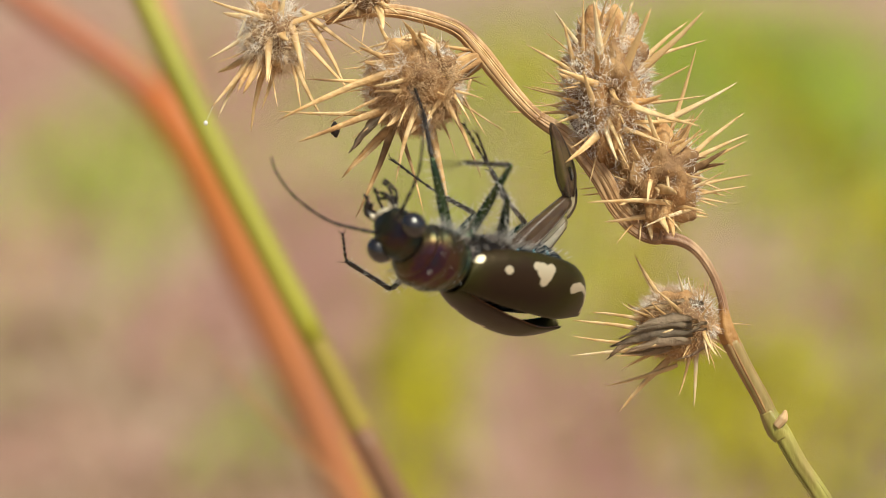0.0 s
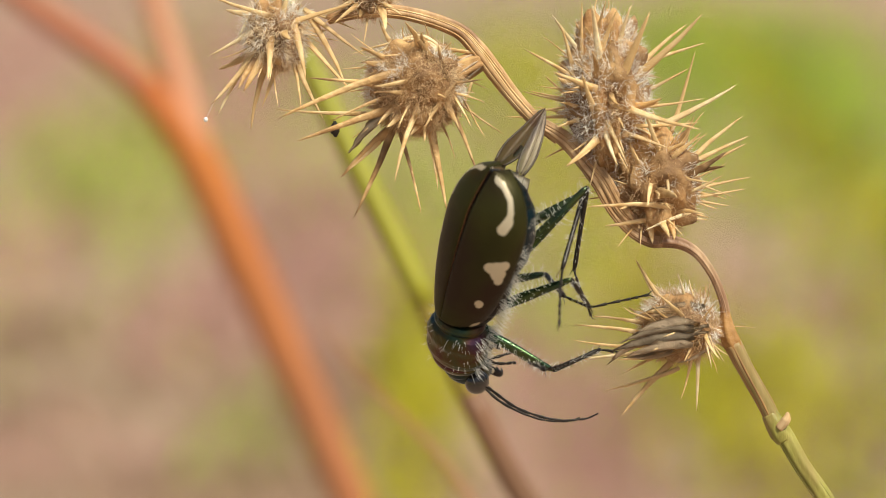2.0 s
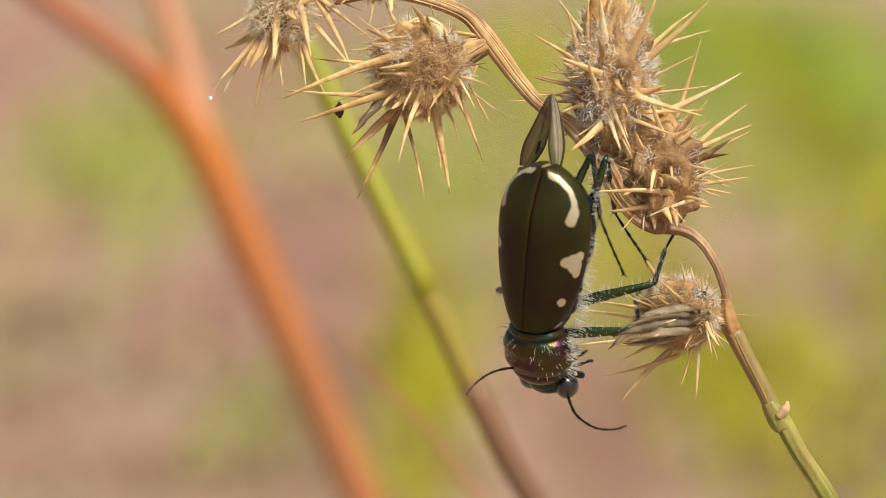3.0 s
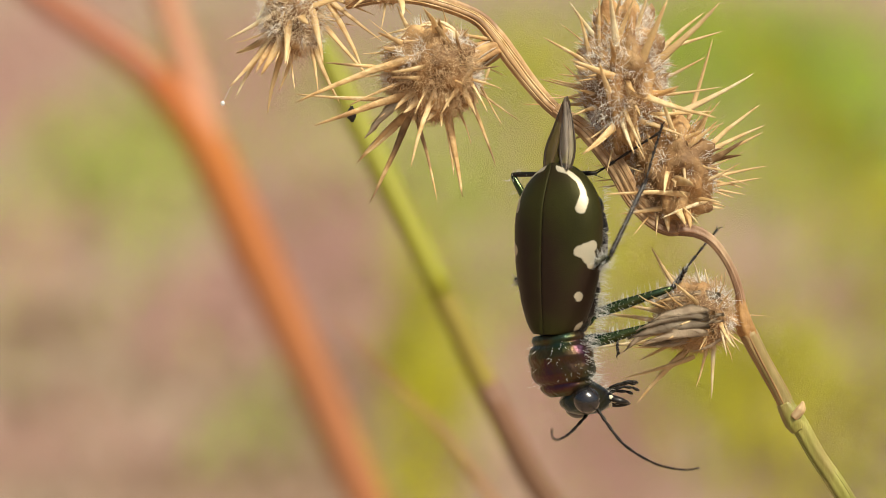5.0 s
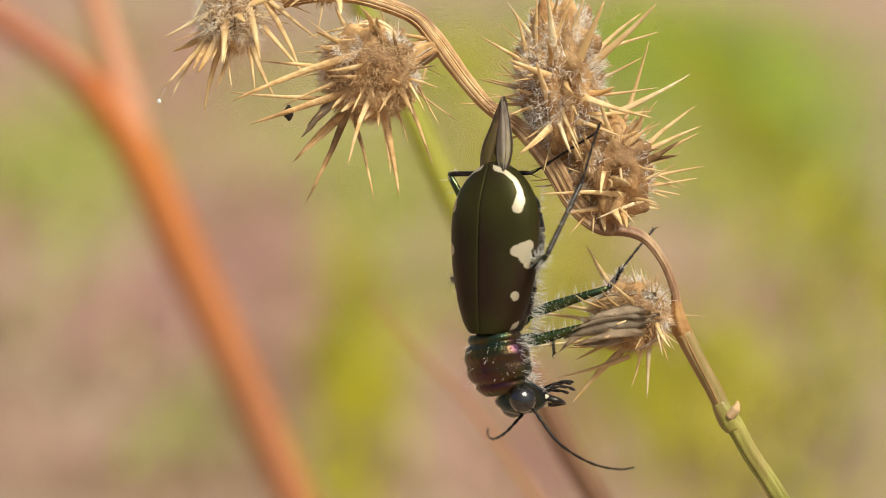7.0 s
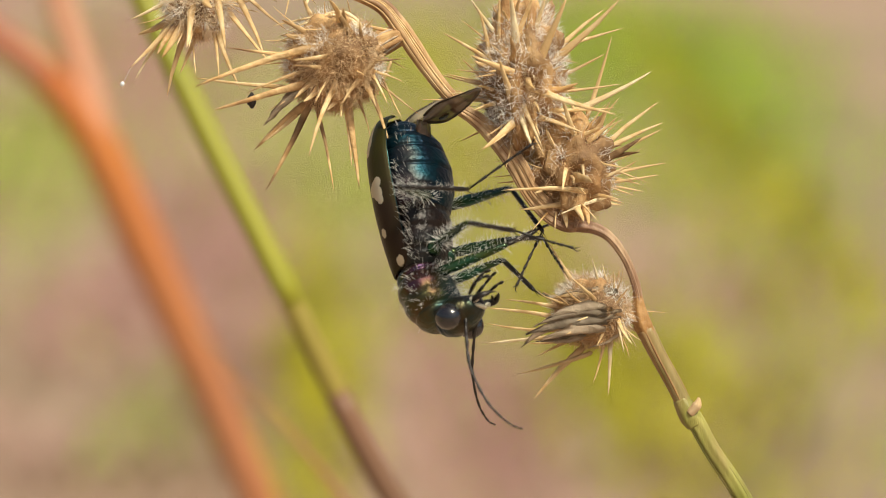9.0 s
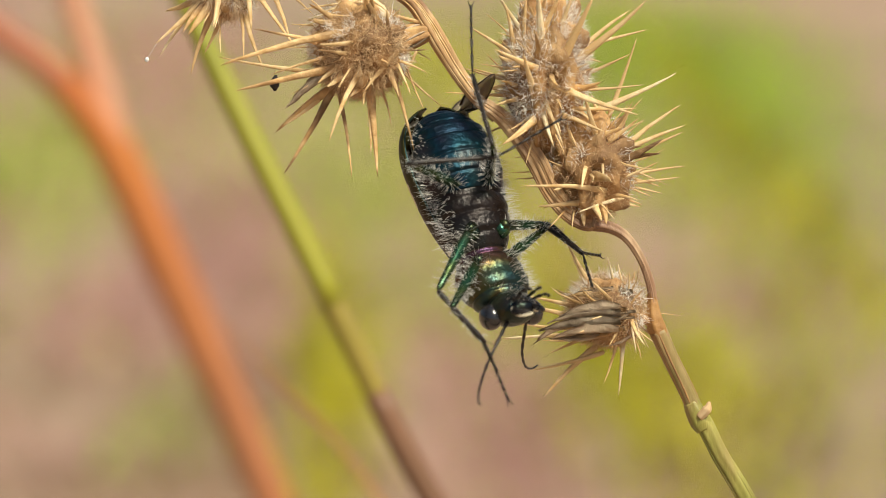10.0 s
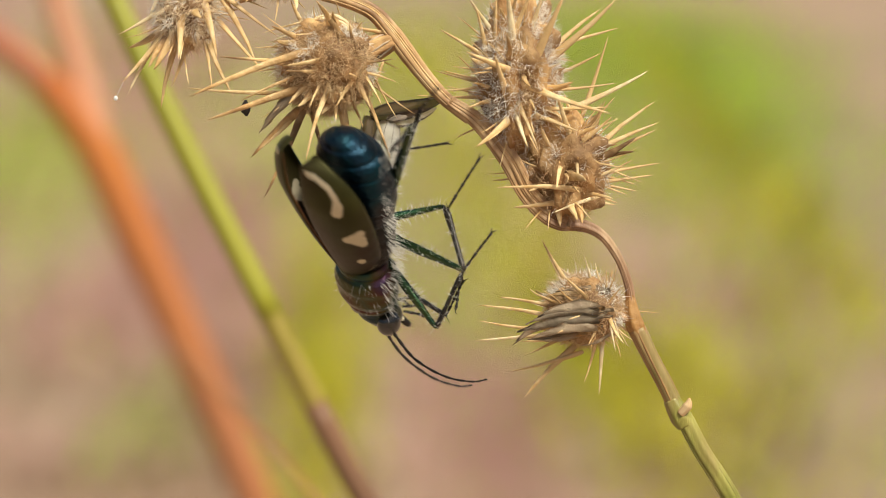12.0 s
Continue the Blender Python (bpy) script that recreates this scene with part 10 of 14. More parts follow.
    walk(limbs['hind', 1][1], [(0, pose(0.00529, 0.00069, -0.00124, -48.0, -0.0, 142.6)), (0.1, pose(0.00522, 0.00079, -0.00165, -45.3, -0.0, 122.7)), (0.2, pose(0.00512, 0.00087, -0.00207, -39.6, -0.0, 105.4)), (0.3, pose(0.00569, 0.00031, -0.00197, -35.3, -0.0, 102.5)), (0.4, pose(0.00619, -0.00033, -0.00185, -30.8, 0.0, 99.8)), (0.5, pose(0.00659, -0.00102, -0.00174, -26.3, 0.0, 97.4)), (0.6, pose(0.00480, -0.00595, -0.00620, -14.8, 0.0, 35.3)), (0.7, pose(-0.00162, -0.00823, -0.00517, 10.3, -0.0, -18.3)), (0.8, pose(-0.00044, -0.00892, -0.00492, 3.5, -0.0, -1.3)), (0.9, pose(0.00090, -0.00937, -0.00447, -4.6, -0.0, 17.5)), (1, pose(0.00217, -0.00950, -0.00390, -11.3, -0.0, 34.5)), (1.1, pose(0.00217, -0.00950, -0.00390, -11.3, -0.0, 34.5)), (1.2, pose(0.00217, -0.00950, -0.00390, -11.3, -0.0, 34.5)), (1.3, pose(0.00297, -0.00892, -0.00467, -4.4, 0.0, 45.6)), (1.4, pose(0.00372, -0.00809, -0.00534, 3.0, -0.0, 57.0)), (1.5, pose(0.00433, -0.00712, -0.00583, 10.0, -0.0, 68.0)), (1.6, pose(0.00345, -0.00748, -0.00612, 15.4, 0.0, 64.7)), (1.7, pose(0.00241, -0.00778, -0.00631, 21.0, -0.0, 61.1)), (1.8, pose(0.00129, -0.00795, -0.00635, 26.6, -0.0, 57.1)), (1.9, pose(0.00020, -0.00798, -0.00625, 32.0, -0.0, 52.8)), (2, pose(-0.00078, -0.00789, -0.00603, 37.0, -0.0, 48.2)), (2.1, pose(-0.00068, -0.00818, -0.00578, 39.2, -0.0, 48.4)), (2.2, pose(-0.00057, -0.00845, -0.00551, 41.4, -0.0, 48.6)), (2.3, pose(-0.00046, -0.00870, -0.00523, 43.6, -0.0, 48.8)), (2.4, pose(-0.00035, -0.00894, -0.00493, 45.8, -0.0, 49.0)), (2.5, pose(-0.00022, -0.00915, -0.00462, 48.0, -0.0, 49.3)), (2.6, pose(-0.00022, -0.00915, -0.00462, 48.0, -0.0, 49.3)), (2.7, pose(-0.00022, -0.00915, -0.00462, 48.0, -0.0, 49.3)), (3, pose(0.00013, -0.00936, -0.00434, 44.0, 0.0, 54.4)), (3.3, pose(0.00111, -0.00975, -0.00350, 31.2, -0.0, 66.0)), (3.6, pose(0.00242, -0.00983, -0.00225, 11.5, 0.0, 78.1)), (3.9, pose(0.00346, -0.00948, -0.00113, -5.2, -0.0, 86.9)), (4.1, pose(0.00384, -0.00923, -0.00068, -11.4, -0.0, 90.2)), (4.3, pose(0.00397, -0.00913, -0.00053, -13.6, -0.0, 91.3)), (4.5, pose(0.00397, -0.00913, -0.00053, -13.6, -0.0, 91.3)), (5.5, pose(0.00397, -0.00913, -0.00053, -13.6, -0.0, 91.3)), (7.5, pose(0.00397, -0.00913, -0.00053, -13.6, -0.0, 91.3)), (7.7, pose(0.00397, -0.00913, -0.00053, -13.6, -0.0, 91.3)), (8, pose(0.00432, -0.00898, -0.00083, -15.6, -0.0, 86.6)), (8.3, pose(0.00517, -0.00844, -0.00166, -20.7, -0.0, 72.8)), (8.6, pose(0.00601, -0.00738, -0.00278, -25.9, -0.0, 52.2)), (8.9, pose(0.00641, -0.00624, -0.00368, -27.8, -0.0, 33.7)), (9.1, pose(0.00649, -0.00572, -0.00402, -27.9, -0.0, 26.3)), (9.3, pose(0.00650, -0.00553, -0.00413, -27.8, -0.0, 23.7)), (9.4, pose(0.00650, -0.00553, -0.00413, -27.8, -0.0, 23.7)), (9.5, pose(0.00650, -0.00553, -0.00413, -27.8, -0.0, 23.7)), (9.6, pose(0.00576, -0.00539, -0.00545, -32.5, -0.0, 28.8)), (9.7, pose(0.00423, -0.00503, -0.00692, -47.9, -0.0, 54.8)), (9.8, pose(0.00201, -0.00444, -0.00784, -12.8, -0.0, 171.5)), (9.9, pose(-0.00005, -0.00383, -0.00785, 7.3, 0.0, -173.6)), (10, pose(-0.00145, -0.00340, -0.00741, 12.4, 0.0, -169.7)), (10.1, pose(-0.00191, -0.00342, -0.00719, 11.9, -0.0, -168.4)), (10.2, pose(-0.00236, -0.00343, -0.00692, 11.5, 0.0, -167.1)), (10.3, pose(-0.00279, -0.00346, -0.00661, 11.1, -0.0, -165.8)), (10.4, pose(-0.00319, -0.00348, -0.00627, 10.6, 0.0, -164.6)), (10.5, pose(-0.00355, -0.00351, -0.00590, 10.2, -0.0, -163.3)), (10.6, pose(-0.00355, -0.00351, -0.00590, 10.2, -0.0, -163.3)), (10.7, pose(-0.00355, -0.00351, -0.00590, 10.2, -0.0, -163.3)), (10.8, pose(-0.00355, -0.00351, -0.00590, 10.2, -0.0, -163.3)), (10.9, pose(0.00286, 0.00139, -0.00461, -0.1, -0.0, 179.5)), (11, pose(0.00613, -0.00272, 0.00164, -10.4, -0.0, 162.3)), (11.1, pose(0.00613, -0.00272, 0.00164, -10.4, -0.0, 162.3)), (11.2, pose(0.00613, -0.00272, 0.00164, -10.4, -0.0, 162.3)), (11.3, pose(0.00642, -0.00104, -0.00034, -31.7, -0.0, 139.9)), (11.4, pose(0.00542, 0.00035, -0.00319, -49.8, -0.0, 71.7)), (11.5, pose(0.00374, 0.00062, -0.00517, -38.6, -0.0, 32.7)), (11.6, pose(0.00382, 0.00040, -0.00537, -45.2, -0.0, 49.9)), (11.7, pose(0.00390, 0.00016, -0.00558, -48.9, 0.0, 86.4)), (11.8, pose(0.00397, -0.00009, -0.00577, -37.0, -0.0, 128.3)), (11.9, pose(0.00404, -0.00035, -0.00595, -20.7, -0.0, 150.0)), (12, pose(0.00409, -0.00062, -0.00611, -10.2, -0.0, 160.2))])
    walk(limbs['hind', 1][2], [(0, pose(0.00309, -0.00218, -0.00525, -9.7, -0.0, -24.4)), (0.1, pose(0.00202, -0.00126, -0.00549, -25.8, 0.0, -26.9)), (0.2, pose(0.00111, -0.00024, -0.00552, -41.8, -0.0, -30.1)), (0.3, pose(0.00139, -0.00065, -0.00508, -57.1, 0.0, -6.2)), (0.4, pose(0.00162, -0.00112, -0.00462, -63.0, -0.0, 45.8)), (0.5, pose(0.00179, -0.00165, -0.00413, -52.8, -0.0, 82.5)), (0.6, pose(0.00177, -0.00169, -0.00758, -38.0, 0.0, 7.8)), (0.7, pose(0.00004, -0.00318, -0.00420, 2.2, -0.0, -27.9)), (0.8, pose(-0.00031, -0.00353, -0.00459, -14.9, 0.0, -21.3)), (0.9, pose(-0.00072, -0.00424, -0.00490, -33.9, -0.0, -12.3)), (1, pose(-0.00083, -0.00514, -0.00497, -49.9, -0.0, -0.2)), (1.1, pose(-0.00083, -0.00514, -0.00497, -49.9, -0.0, -0.2)), (1.2, pose(-0.00083, -0.00514, -0.00497, -49.9, -0.0, -0.2)), (1.3, pose(-0.00087, -0.00515, -0.00509, -44.6, -0.0, -8.7)), (1.4, pose(-0.00080, -0.00516, -0.00505, -38.7, 0.0, -15.8)), (1.5, pose(-0.00060, -0.00513, -0.00489, -32.5, -0.0, -21.7)), (1.6, pose(-0.00126, -0.00526, -0.00469, -24.0, -0.0, -8.4)), (1.7, pose(-0.00201, -0.00534, -0.00438, -7.3, -0.0, 10.8)), (1.8, pose(-0.00277, -0.00532, -0.00394, 15.3, -0.0, 34.4)), (1.9, pose(-0.00345, -0.00521, -0.00339, 30.9, 0.0, 55.6)), (2, pose(-0.00399, -0.00502, -0.00278, 38.1, -0.0, 70.7)), (2.1, pose(-0.00381, -0.00540, -0.00237, 29.5, -0.0, 57.5)), (2.2, pose(-0.00361, -0.00577, -0.00194, 15.8, -0.0, 42.7)), (2.3, pose(-0.00341, -0.00613, -0.00150, -0.8, -0.0, 28.0)), (2.4, pose(-0.00319, -0.00647, -0.00106, -15.4, -0.0, 15.1)), (2.5, pose(-0.00296, -0.00679, -0.00061, -25.4, -0.0, 4.8)), (2.6, pose(-0.00296, -0.00679, -0.00061, -25.4, -0.0, 4.8)), (2.7, pose(-0.00296, -0.00679, -0.00061, -25.4, -0.0, 4.8)), (3, pose(-0.00303, -0.00709, -0.00059, -27.3, -0.0, 10.7)), (3.3, pose(-0.00311, -0.00787, -0.00071, -31.9, 0.0, 35.2)), (3.6, pose(-0.00276, -0.00874, -0.00117, -26.5, -0.0, 84.5)), (3.9, pose(-0.00191, -0.00918, -0.00162, -13.9, 0.0, 113.3)), (4.1, pose(-0.00145, -0.00925, -0.00175, -9.8, 0.0, 120.4)), (4.3, pose(-0.00128, -0.00925, -0.00179, -8.6, -0.0, 122.5)), (4.5, pose(-0.00128, -0.00925, -0.00179, -8.6, -0.0, 122.5)), (5.5, pose(-0.00128, -0.00925, -0.00179, -8.6, -0.0, 122.5)), (7.5, pose(-0.00128, -0.00925, -0.00179, -8.6, -0.0, 122.5)), (7.7, pose(-0.00128, -0.00925, -0.00179, -8.6, -0.0, 122.5)), (8, pose(-0.00087, -0.00867, -0.00228, -6.6, -0.0, 117.0)), (8.3, pose(0.00034, -0.00694, -0.00357, 0.7, -0.0, 97.8)), (8.6, pose(0.00217, -0.00440, -0.00513, 12.8, -0.0, 63.4)), (8.9, pose(0.00377, -0.00226, -0.00620, 19.0, 0.0, 36.3)), (9.1, pose(0.00437, -0.00144, -0.00654, 20.1, 0.0, 27.7)), (9.3, pose(0.00458, -0.00116, -0.00665, 20.4, -0.0, 25.0)), (9.4, pose(0.00458, -0.00116, -0.00665, 20.4, -0.0, 25.0)), (9.5, pose(0.00458, -0.00116, -0.00665, 20.4, -0.0, 25.0)), (9.6, pose(0.00357, -0.00140, -0.00835, 26.6, -0.0, 28.4)), (9.7, pose(0.00127, -0.00295, -0.01093, 49.0, -0.0, 46.2)), (9.8, pose(0.00123, -0.00964, -0.00904, 29.9, -0.0, -179.2)), (9.9, pose(0.00055, -0.00916, -0.00717, 6.2, -0.0, -167.2)), (10, pose(-0.00050, -0.00859, -0.00625, -0.2, -0.0, -164.3)), (10.1, pose(-0.00085, -0.00859, -0.00607, -5.5, -0.0, -169.3)), (10.2, pose(-0.00118, -0.00859, -0.00584, -10.9, 0.0, -174.7)), (10.3, pose(-0.00149, -0.00859, -0.00557, -16.4, 0.0, 179.6)), (10.4, pose(-0.00177, -0.00860, -0.00527, -21.6, -0.0, 173.7)), (10.5, pose(-0.00202, -0.00860, -0.00495, -26.4, 0.0, 167.7)), (10.6, pose(-0.00202, -0.00860, -0.00495, -26.4, 0.0, 167.7)), (10.7, pose(-0.00202, -0.00860, -0.00495, -26.4, -0.0, 167.7)), (10.8, pose(-0.00202, -0.00860, -0.00495, -26.4, 0.0, 167.7)), (10.9, pose(0.00281, -0.00401, -0.00462, 10.8, -0.0, -137.1)), (11, pose(0.00451, -0.00778, 0.00067, 37.0, -0.0, -70.1)), (11.1, pose(0.00451, -0.00778, 0.00067, 37.0, -0.0, -70.1)), (11.2, pose(0.00451, -0.00778, 0.00067, 37.0, -0.0, -70.1)), (11.3, pose(0.00347, -0.00456, -0.00318, 16.1, -0.0, -46.4)), (11.4, pose(0.00211, 0.00145, -0.00731, -35.7, -0.0, 1.9)), (11.5, pose(0.00145, 0.00418, -0.00853, -49.8, -0.0, 38.0)), (11.6, pose(0.00091, 0.00285, -0.00921, -48.6, 0.0, 60.1)), (11.7, pose(0.00036, 0.00038, -0.00964, -39.2, -0.0, 89.7)), (11.8, pose(0.00059, -0.00276, -0.00902, -20.3, 0.0, 114.8)), (11.9, pose(0.00151, -0.00472, -0.00786, -2.9, 0.0, 130.4)), (12, pose(0.00229, -0.00562, -0.00707, 8.1, 0.0, 139.8))])
    walk(elytra[-1], [(0, pose(-0.00090, -0.00025, 0.00115, -5.0, -3.0, -4.0)), (0.1, pose(-0.00090, -0.00025, 0.00115, -4.5, -2.5, -3.5)), (0.2, pose(-0.00090, -0.00025, 0.00115, -4.0, -2.0, -3.0)), (0.3, pose(-0.00090, -0.00025, 0.00115, -8.0, -2.3, -3.7)), (0.4, pose(-0.00090, -0.00025, 0.00115, -12.0, -2.6, -4.4)), (0.5, pose(-0.00090, -0.00025, 0.00115, -16.0, -3.0, -5.0)), (0.6, pose(-0.00090, -0.00025, 0.00115, -9.5, -2.4, -4.0)), (0.7, pose(-0.00090, -0.00025, 0.00115, -3.0, -2.0, -3.0)), (0.8, pose(-0.00090, -0.00025, 0.00115, -2.7, -1.3, -2.0)), (0.9, pose(-0.00090, -0.00025, 0.00115, -2.3, -0.7, -1.0)), (1, pose(-0.00090, -0.00025, 0.00115, -2.0, 0.0, 0.0)), (1.1, pose(-0.00090, -0.00025, 0.00115, -1.5, -0.5, -0.5)), (1.2, pose(-0.00090, -0.00025, 0.00115, -1.0, -1.0, -1.0)), (1.3, pose(-0.00090, -0.00025, 0.00115, -1.0, -1.0, -1.0)), (1.4, pose(-0.00090, -0.00025, 0.00115, -1.0, -1.0, -1.0)), (1.5, pose(-0.00090, -0.00025, 0.00115, -1.0, -1.0, -1.0)), (1.6, pose(-0.00090, -0.00025, 0.00115, -0.8, -1.0, -1.0)), (1.7, pose(-0.00090, -0.00025, 0.00115, -0.6, -1.0, -1.0)), (1.8, pose(-0.00090, -0.00025, 0.00115, -0.4, -1.0, -1.0)), (1.9, pose(-0.00090, -0.00025, 0.00115, -0.2, -1.0, -1.0)), (2, pose(-0.00090, -0.00025, 0.00115, -0.0, -1.0, -1.0)), (2.1, pose(-0.00090, -0.00025, 0.00115, -0.4, -1.0, -0.9)), (2.2, pose(-0.00090, -0.00025, 0.00115, -0.8, -1.0, -0.8)), (2.3, pose(-0.00090, -0.00025, 0.00115, -1.2, -1.0, -0.8)), (2.4, pose(-0.00090, -0.00025, 0.00115, -1.6, -1.0, -0.7)), (2.5, pose(-0.00090, -0.00025, 0.00115, -2.0, -1.0, -0.6)), (2.6, pose(-0.00090, -0.00025, 0.00115, -2.0, -1.0, -0.6)), (2.7, pose(-0.00090, -0.00025, 0.00115, -2.0, -1.0, -0.6)), (3, pose(-0.00090, -0.00025, 0.00115, -1.8, -0.9, -0.5)), (3.3, pose(-0.00090, -0.00025, 0.00115, -1.4, -0.7, -0.4)), (3.6, pose(-0.00090, -0.00025, 0.00115, -0.8, -0.4, -0.2)), (3.9, pose(-0.00090, -0.00025, 0.00115, -0.3, -0.2, -0.1)), (4.1, pose(-0.00090, -0.00025, 0.00115, -0.1, -0.0, -0.0)), (4.3, pose(-0.00090, -0.00025, 0.00115, 0.0, -0.0, 0.0)), (4.5, pose(-0.00090, -0.00025, 0.00115, 0.0, -0.0, 0.0)), (5.5, pose(-0.00090, -0.00025, 0.00115, 0.0, -0.0, 0.0)), (7.5, pose(-0.00090, -0.00025, 0.00115, 0.0, -0.0, 0.0)), (7.7, pose(-0.00090, -0.00025, 0.00115, 0.0, -0.0, 0.0)), (8, pose(-0.00090, -0.00025, 0.00115, -0.1, -0.1, -0.1)), (8.3, pose(-0.00090, -0.00025, 0.00115, -0.3, -0.3, -0.3)), (8.6, pose(-0.00090, -0.00025, 0.00115, -0.6, -0.6, -0.6)), (8.9, pose(-0.00090, -0.00025, 0.00115, -0.8, -0.8, -0.8)), (9.1, pose(-0.00090, -0.00025, 0.00115, -1.0, -1.0, -1.0)), (9.3, pose(-0.00090, -0.00025, 0.00115, -1.0, -1.0, -1.0)), (9.4, pose(-0.00090, -0.00025, 0.00115, -1.0, -1.0, -1.0)), (9.5, pose(-0.00090, -0.00025, 0.00115, -1.0, -1.0, -1.0)), (9.6, pose(-0.00090, -0.00025, 0.00115, -0.8, -1.0, -1.2)), (9.7, pose(-0.00090, -0.00025, 0.00115, -0.6, -1.0, -1.4)), (9.8, pose(-0.00090, -0.00025, 0.00115, -0.4, -1.0, -1.6)), (9.9, pose(-0.00090, -0.00025, 0.00115, -0.2, -1.0, -1.8)), (10, pose(-0.00090, -0.00025, 0.00115, 0.0, -1.0, -2.0)), (10.1, pose(-0.00090, -0.00025, 0.00115, -0.2, -1.0, -2.0)), (10.2, pose(-0.00090, -0.00025, 0.00115, -0.4, -1.0, -2.0)), (10.3, pose(-0.00090, -0.00025, 0.00115, -0.6, -1.0, -2.0)), (10.4, pose(-0.00090, -0.00025, 0.00115, -0.8, -1.0, -2.0)), (10.5, pose(-0.00090, -0.00025, 0.00115, -1.0, -1.0, -2.0)), (10.6, pose(-0.00090, -0.00025, 0.00115, -1.0, -1.0, -2.0)), (10.7, pose(-0.00090, -0.00025, 0.00115, -1.0, -1.0, -2.0)), (10.8, pose(-0.00090, -0.00025, 0.00115, -1.0, -1.0, -2.0)), (10.9, pose(-0.00090, -0.00025, 0.00115, -2.0, -1.5, -3.0)), (11, pose(-0.00090, -0.00025, 0.00115, -3.0, -2.0, -4.0)), (11.1, pose(-0.00090, -0.00025, 0.00115, -3.5, -2.0, -3.5)), (11.2, pose(-0.00090, -0.00025, 0.00115, -4.0, -2.0, -3.0)), (11.3, pose(-0.00090, -0.00025, 0.00115, -5.3, 2.0, -2.9)), (11.4, pose(-0.00090, -0.00025, 0.00115, -6.7, 6.0, -2.9)), (11.5, pose(-0.00090, -0.00025, 0.00115, -8.0, 10.0, -3.0)), (11.6, pose(-0.00090, -0.00025, 0.00115, -9.2, 7.4, -3.5)), (11.7, pose(-0.00090, -0.00025, 0.00115, -10.5, 4.8, -4.0)), (11.8, pose(-0.00090, -0.00025, 0.00115, -11.7, 2.2, -4.4)), (11.9, pose(-0.00090, -0.00025, 0.00115, -12.8, -0.4, -4.7)), (12, pose(-0.00090, -0.00025, 0.00115, -14.0, -3.0, -5.0))])
